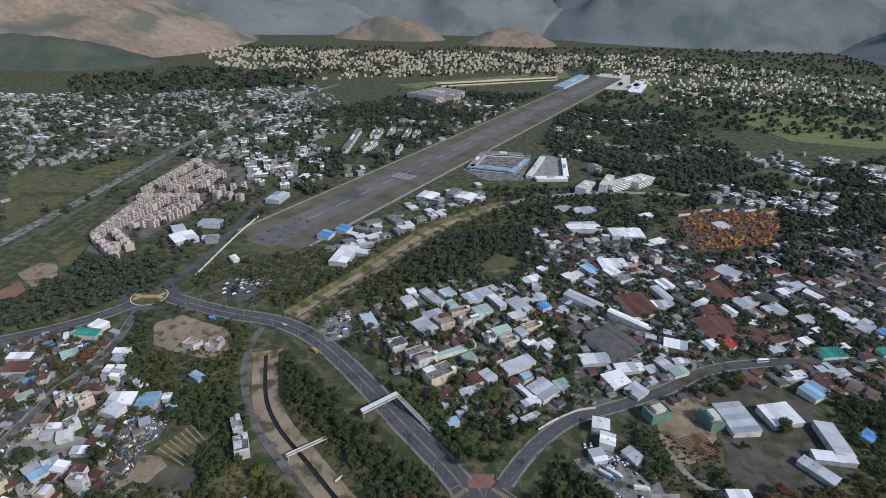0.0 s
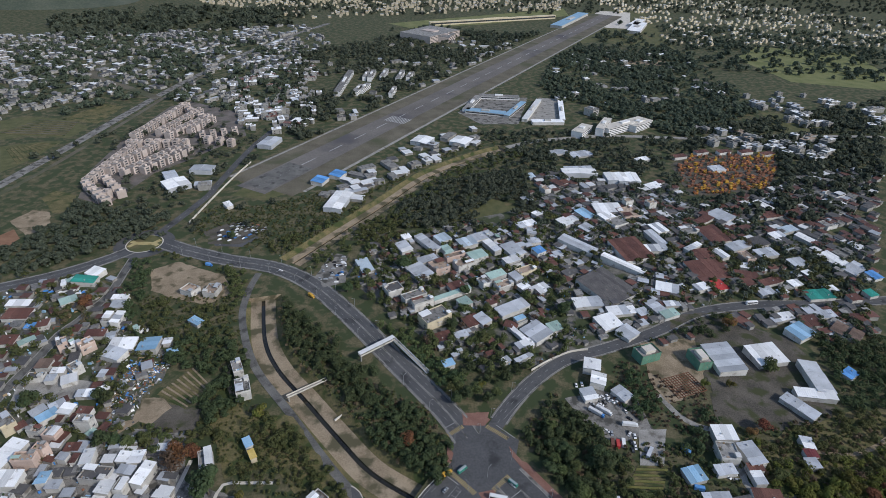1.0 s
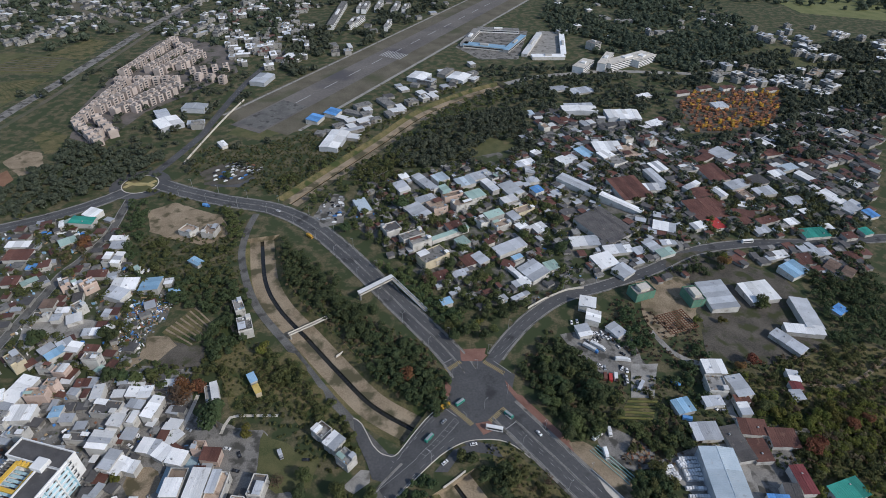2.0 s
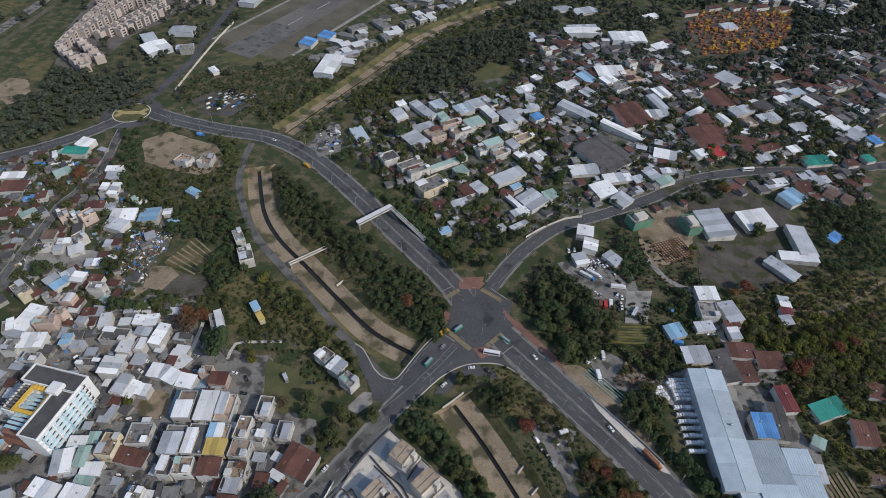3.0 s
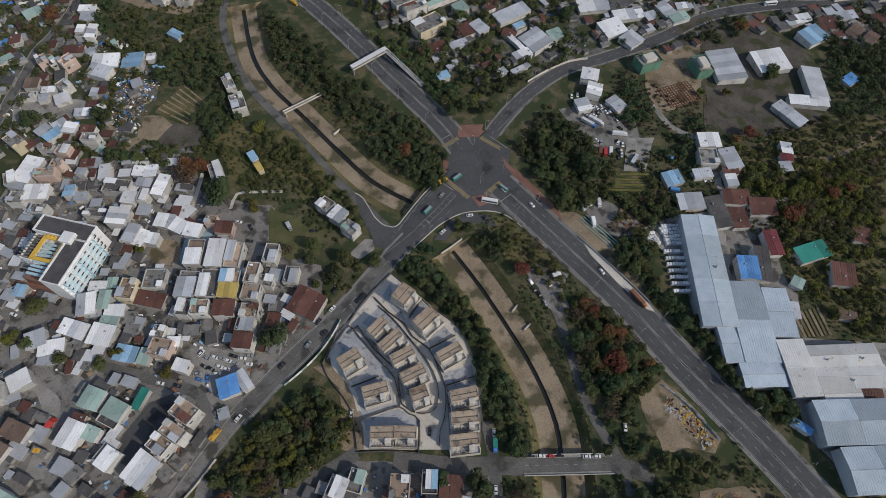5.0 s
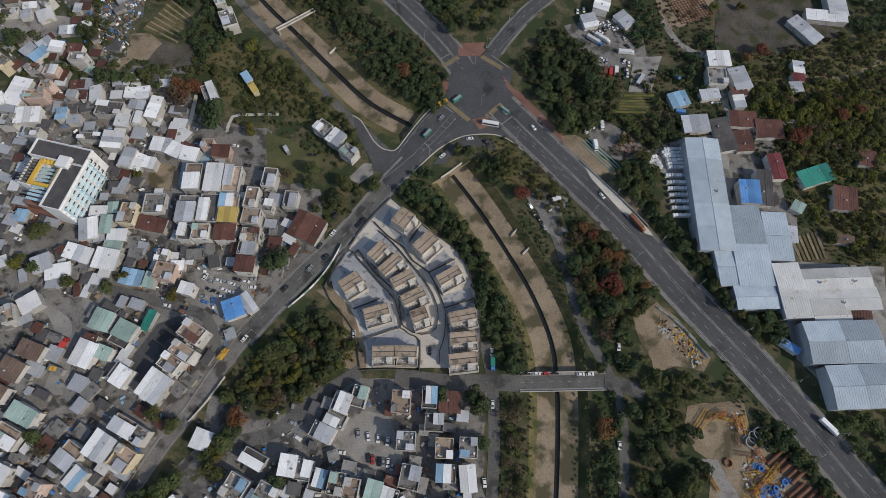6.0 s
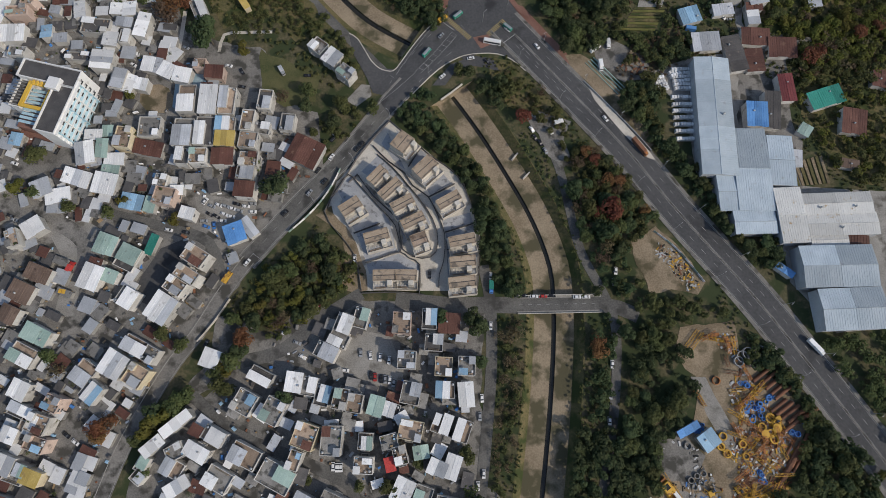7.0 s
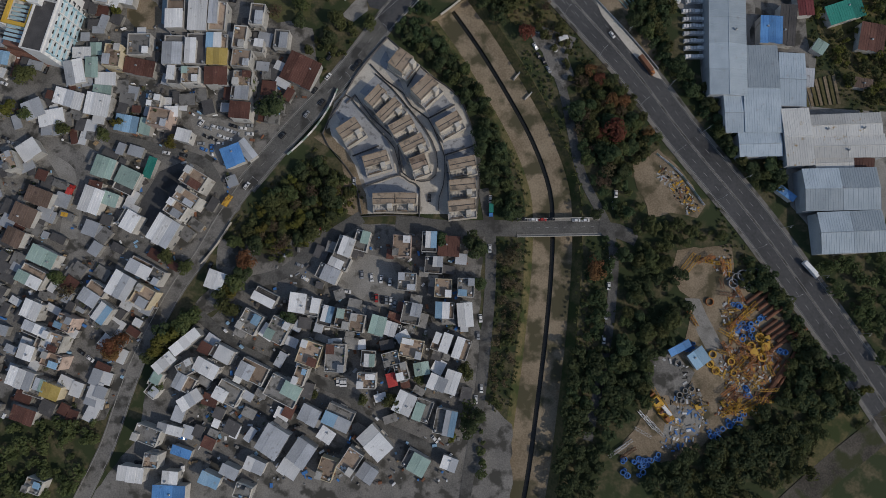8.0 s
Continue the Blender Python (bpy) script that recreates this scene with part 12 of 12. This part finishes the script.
scrub([(46.8, 141.1), (60.6, 150.2), (80.3, 114.2), (87.2, 73.6), (88.5, 48), (76.7, 57.5), (70.7, 90.3), (57.6, 121.3)], 3, "leaf", "low green and brown scrub and weeds", 0.22, 0.85, 87)
scrub([(1.7, 165.2), (11.9, 169), (34.7, 128.5), (49.7, 90.4), (57.8, 57.6), (47.9, 45.1), (39.8, 80.5), (24.7, 125)], 3, "leaf", "low green and brown scrub and weeds", 0.22, 0.85, 88)
scrub([(106.7, 199.9), (125.8, 215.9), (159.7, 232.4), (167, 203.8), (136, 176.3), (122.5, 180.2)], 3, "dryleaf", "low green and brown scrub and weeds", 0.22, 0.85, 89)
scrub([(38.4, 38.9), (58.5, 38.8), (54.7, -8.6), (45.4, -53), (32.6, -52.9), (37.1, -2.8)], 3, "leaf", "low green and brown scrub and weeds", 0.22, 0.85, 90)
scrub([(80.1, 38.7), (106.2, 35.4), (102.7, -3.3), (92.5, -53.4), (71.1, -53.2), (78.8, -3.1)], 3, "leaf", "low green and brown scrub and weeds", 0.22, 0.85, 91)
scrub([(222.8, 220), (294.8, 240.8), (267.3, 110), (218.3, 110.2), (221, 146)], 3, "leaf", "low green and brown scrub and weeds", 0.22, 0.85, 92)
scrub([(162.5, 63.5), (196.1, 16.6), (235.6, -40.8), (232.7, -54.7), (190.1, -54.3), (202.7, -15.5), (175.1, 19.7), (156.1, 38.2)], 3, "leaf", "low green and brown scrub and weeds", 0.22, 0.85, 93)
scrub([(-115, 39.9), (-92.5, 64.9), (-62.5, 90.9), (-33, 64.6), (-48.1, 48.8), (-97.8, 15.7)], 3, "leaf", "low green and brown scrub and weeds", 0.22, 0.85, 94)
scrub([(-159.2, 398.3), (-117.4, 383.3), (-52.7, 308), (-0.2, 279), (15.6, 227), (-14.3, 208.2), (-64, 256.3), (-101.4, 289.2), (-131.2, 332.6)], 4.2, "leaf", "low green and brown scrub and weeds", 0.3, 0.8, 95)
scrub([(-263.9, 404.1), (-180.8, 406), (-158.3, 352.8), (-134.8, 288.7), (-75.6, 226.1), (-42.2, 190.8), (-54.5, 174.5), (-102.1, 207.5), (-149.7, 250.1), (-179.2, 244.7), (-204, 249.5), (-193.3, 276.5), (-153.8, 265.9), (-182.6, 325.1), (-240.2, 351.3)], 4.2, "leaf", "low green and brown scrub and weeds", 0.3, 0.8, 96)
scrub([(56.5, 257.6), (85.9, 297.7), (128.7, 253.2), (169.4, 253.6), (199.1, 270.2), (222.4, 265), (271.7, 282.5), (341.6, 277.6), (286.5, 176.4), (211.5, 184.1), (154.8, 200.7), (108.7, 191.8)], 4.2, "leaf", "low green and brown scrub and weeds", 0.3, 0.8, 97)
scrub([(146.2, 337.3), (206.5, 293.4), (195.6, 259.2), (155.8, 264.2), (128.2, 292.3)], 4.2, "dryleaf", "low green and brown scrub and weeds", 0.3, 0.8, 98)
scrub([(-265.7, 576.1), (-208.1, 617.4), (-134, 634.1), (-77.3, 582.7), (-114.9, 500.8), (-155.5, 479.2), (-201.2, 488), (-259.8, 517.9)], 4.2, "leaf", "low green and brown scrub and weeds", 0.3, 0.8, 99)
scrub([(-159.2, 398.3), (-117.4, 383.3), (-52.7, 308), (-0.2, 279), (15.6, 227), (-14.3, 208.2), (-64, 256.3), (-101.4, 289.2), (-131.2, 332.6)], 6, "dryleaf", "dry brown weeds between the trees", 0.36, 0.6, 100)
scrub([(56.5, 257.6), (85.9, 297.7), (128.7, 253.2), (169.4, 253.6), (199.1, 270.2), (222.4, 265), (271.7, 282.5), (341.6, 277.6), (286.5, 176.4), (211.5, 184.1), (154.8, 200.7), (108.7, 191.8)], 7, "dryleaf", "dry brown weeds between the trees", 0.4, 0.6, 101)

# ---------- odds and ends in the village lanes ----------
def clutter(poly, gap, fill, seed):
    """Crates, tarpaulins, boards, bins, drums and pots left in the lanes and yards."""
    rnd = random.Random(seed)
    g = Geo()
    for x, y in spots(poly, gap, rnd, fill, 0.4):
        t, a, b, z = rnd.uniform(0, 3.14), rnd.uniform(0.3, 1.5), rnd.uniform(0.25, 0.8), rnd.choice((0.3, 0.6, 1.0, 1.7))
        m, k = rnd.randrange(9), len(g.v)
        if rnd.random() < 0.25:
            g.beam((0, 0, 0), (0, 0, z + 0.3), b * 0.8, 7, m=m)
        else:
            g.box(-a, -b, 0, a, b, z, m, False, 0.06)
        for i in range(k, len(g.v)):
            p, q, e = g.v[i]
            g.v[i] = (x + p * math.cos(t) - q * math.sin(t), y + p * math.sin(t) + q * math.cos(t), e + 0.05)
    tagged(new("lane_clutter", g.mesh("lane_clutter", "w", "lb", "timber", "rust", "steel", "dk", "slab", "bluepaint", "darkslab")), "crates, boards, bins and drums left in the village lanes", "clutter", "", "stuff")


clutter([(-265, 238), (-162, 250), (-149, 198), (-99, 163), (-63, 124), (-99, 90), (-115, 52), (-149, -12), (-168, -55), (-226, -54), (-278, 198)], 3.6, 0.5, 1)
clutter([(-71, 39), (26, 43), (21, -52), (10, -90), (-125, -90), (-139, -45), (-114, -13), (-93, 10)], 3.6, 0.5, 2)
clutter([(-71, 517), (84, 580), (176, 610), (300, 485), (217, 362), (108, 336), (52, 314), (17, 328), (-74, 437)], 6.0, 0.4, 3)
clutter([(-388, 431), (-330, 437), (-242, 348), (-204, 322), (-200, 250), (-290, 250), (-371, 345)], 4.5, 0.45, 4)

# ---------- far houses ----------
clutter([(-245.9, 312.1), (-224.3, 319.0), (-200.9, 314.6), (-199.0, 299.5), (-206.4, 286.2), (-203.6, 263.9), (-215.3, 260.2), (-225.3, 279.1), (-225.3, 290.2)], 2.6, 0.5, 77)


def far_houses(poly, gap, fill, name, label, hs, ws, ang, mix, seed):
    """Many far houses between the trees, joined; mix names their roofs."""
    rnd = random.Random(seed * 7)
    codes = {"w": 2, "l": 3, "s": 4, "r": 5, "t": 6, "b": 7, "d": 8}
    boxes = []
    for x, y in spots(poly, gap, rnd, fill, 2.0 if gap > 9.5 else 0.9):
        long = 1.0
        if gap >= 13:
            if settled(x, y) < -0.1 and rnd.random() < 0.85:
                continue
            long = rnd.choice((1.0, 1.0, 1.4, 2.2)) if name != "far_town" else 1.0
        boxes.append((x, y, long * rnd.uniform(*ws), rnd.uniform(*ws), radians(near_turn(x, y, 30, ang) + rnd.choice((0, 90)) + rnd.gauss(0, 4)), rnd.uniform(*hs), codes[rnd.choice(mix)]))
    shed_stuff(boxes, name, label, "houses", "cream" if name == "far_town" else "dullwall")

far_houses([(-1170.6, 2740), (-518.7, 2776.2), (293.1, 2901.1), (696.3, 2726.8), (426, 2231.8), (-433.6, 1895.5), (-883, 2194.6)], 20, 0.5, "far_town", "many small far village houses, white and grey", (4, 10), (6, 11), 10, "wwsstl", 1)
far_houses([(571.3, 2901.6), (1075.9, 2912.8), (1631, 2162.4), (1267.7, 1646.2), (891.2, 1671.7), (647, 1593.5), (672.6, 2111.5)], 22, 0.45, "far_town", "many small far village houses, white and grey", (4, 8), (6, 10), 20, "wwsstl", 2)
far_houses([(-1190.7, 1504.3), (-791.1, 1617.6), (-409.7, 1786.2), (-292.5, 1528.1), (-355.1, 1198), (-377.3, 979), (-550.2, 997.4), (-731.7, 875.4)], 16, 0.6, "far_village", "many small far village houses, white and grey", (3, 6.5), (5, 12), -25, "wlssdd", 3)
far_houses([(306.9, 1468.8), (599.4, 1547.8), (620.7, 1217.5), (567.4, 1005.7), (403.8, 880.6), (225.3, 971.4), (203.5, 1168.1)], 30, 0.3, "far_village", "many small far village houses, white and grey", (3, 7), (6, 16), 20, "wlssd", 4)
far_houses([(-307.5, 1316.6), (-52.7, 1651.7), (276.5, 1661.1), (12, 1145.5), (-168.3, 842.3)], 28, 0.3, "far_village", "many small far village houses, white and grey", (3, 7), (6, 14), 20, "wlssd", 5)
far_houses([(-731.7, 875.4), (-645.5, 916.2), (-577.3, 779.1), (-594.8, 687.7)], 26, 0.35, "far_village", "many small far village houses, white and grey", (4, 8), (7, 14), -25, "wlsd", 6)
far_houses([(-421.3, 1140.1), (-314.1, 1346.8), (-238.2, 1162.6), (-203.5, 839), (-307.9, 829.4)], 13, 0.65, "far_village", "many small far village houses, white and grey", (3.5, 8), (6, 11), 15, "wwlssr", 7)
far_houses([(-154.2, 612.7), (-78.3, 751.2), (49.3, 891), (72.4, 811.4), (-49.6, 691), (-118.9, 569.7)], 15, 0.75, "far_village", "many small far village houses, white and grey", (3, 6), (7, 15), 30, "wwlssd", 8)
far_houses([(425.4, 911.5), (508.6, 904.5), (634, 860.3), (569.7, 770.5), (492.3, 798.4), (406.3, 840.4)], 17, 0.75, "far_village", "many small far village houses, white and grey", (5, 9), (8, 13), 30, "wwsstl", 9)
far_houses([(602, 1124.6), (737.8, 1139.5), (835.8, 1032.6), (762.1, 927.8), (640.1, 916.6), (589.5, 1007.9)], 20, 0.6, "far_village", "many small far village houses, white and grey", (6, 10), (8, 14), 20, "wwsl", 10)
far_houses([(135.1, 705.2), (311.6, 680.5), (301.4, 597.5), (532.3, 735.8), (632.3, 743.5), (456.3, 493.4), (368.3, 510.6), (260.1, 540.2), (141.6, 572.7), (107.9, 615)], 11, 0.75, "village_roofs", "many small village houses with mixed roofs", (2.8, 4.8), (6, 13), 25, "wlsrrrdddd", 11)
far_houses([(267.5, 482.8), (441.1, 471.7), (367.8, 367.6), (318.9, 402.6), (248.5, 424.2)], 11, 0.5, "village_roofs", "many small village houses with mixed roofs", (2.8, 4.5), (5, 10), 25, "wlsrrrddd", 12)
far_houses([(115.2, 571), (289.9, 568.3), (256.2, 442.6), (210.6, 405.4), (134.8, 401.7), (100.8, 473.5), (71.1, 516.4)], 9, 0.5, "village_roofs", "many small village houses with mixed roofs", (2.6, 4.5), (5, 10), 30, "lssrrrdddd", 13)
far_houses([(-358.2, 667.3), (-263.5, 694), (-248.4, 606.1), (-301.7, 571.9)], 16, 0.5, "far_village", "many small far village houses, white and grey", (4, 7), (7, 15), 10, "wlls", 14)
far_houses([(-386.8, 429.5), (-297.5, 431.7), (-241.5, 346.6), (-210.4, 320.3), (-214.7, 283.7), (-205.1, 246.1), (-289.8, 240.2)], 8.5, 0.42, "village_roofs", "many small sheds with mixed roofs", (2.4, 3.6), (4, 9), 30, "lssrrdddr", 15)
far_houses([(-265.3, 237.6), (-161.8, 250.1), (-148.9, 197.5), (-98.6, 163.3), (-63.3, 123.6), (-99.4, 89.9), (-114.6, 51.6), (-148.8, -12.5), (-168.1, -54.9), (-226, -54.4), (-277.9, 197.7)], 7.2, 0.6, "lean_to_sheds", "small sheet-roofed sheds between the houses", (2.4, 3.8), (3.2, 8.5), -20, "wwlllssssrrddd", 16)
far_houses([(-71.2, 39.1), (25.9, 43.1), (21, -52.1), (-124.9, -70.5), (-139, -44.9), (-114.3, -12.8), (-93, 9.7)], 7.5, 0.5, "lean_to_sheds", "small sheet-roofed sheds between the houses", (2.6, 4.2), (3.2, 7.5), -15, "wwllssssrddd", 17)
far_houses([(-71, 516.7), (-14.2, 535.2), (83.7, 580.5), (176.1, 609.9), (272.9, 587.1), (299.8, 485.3), (217.3, 362.3), (107.8, 332.2), (51.9, 311.7), (17.2, 324), (-29.6, 372.4), (-74.2, 437.3)], 8, 0.42, "lean_to_sheds", "small sheet-roofed sheds between the houses", (2.3, 3.4), (3, 8), 30, "lssrrddd", 18)
far_houses([(266.2, 401.7), (321.3, 404.9), (395.1, 406), (375.3, 363.1), (328.9, 362.5), (320.3, 376.5), (304.3, 385.1), (262.9, 375.8)], 9, 0.6, "lean_to_sheds", "small dark sheet-roofed sheds among the trees", (2.6, 4.4), (5, 11), 30, "ddddrrsl", 19)
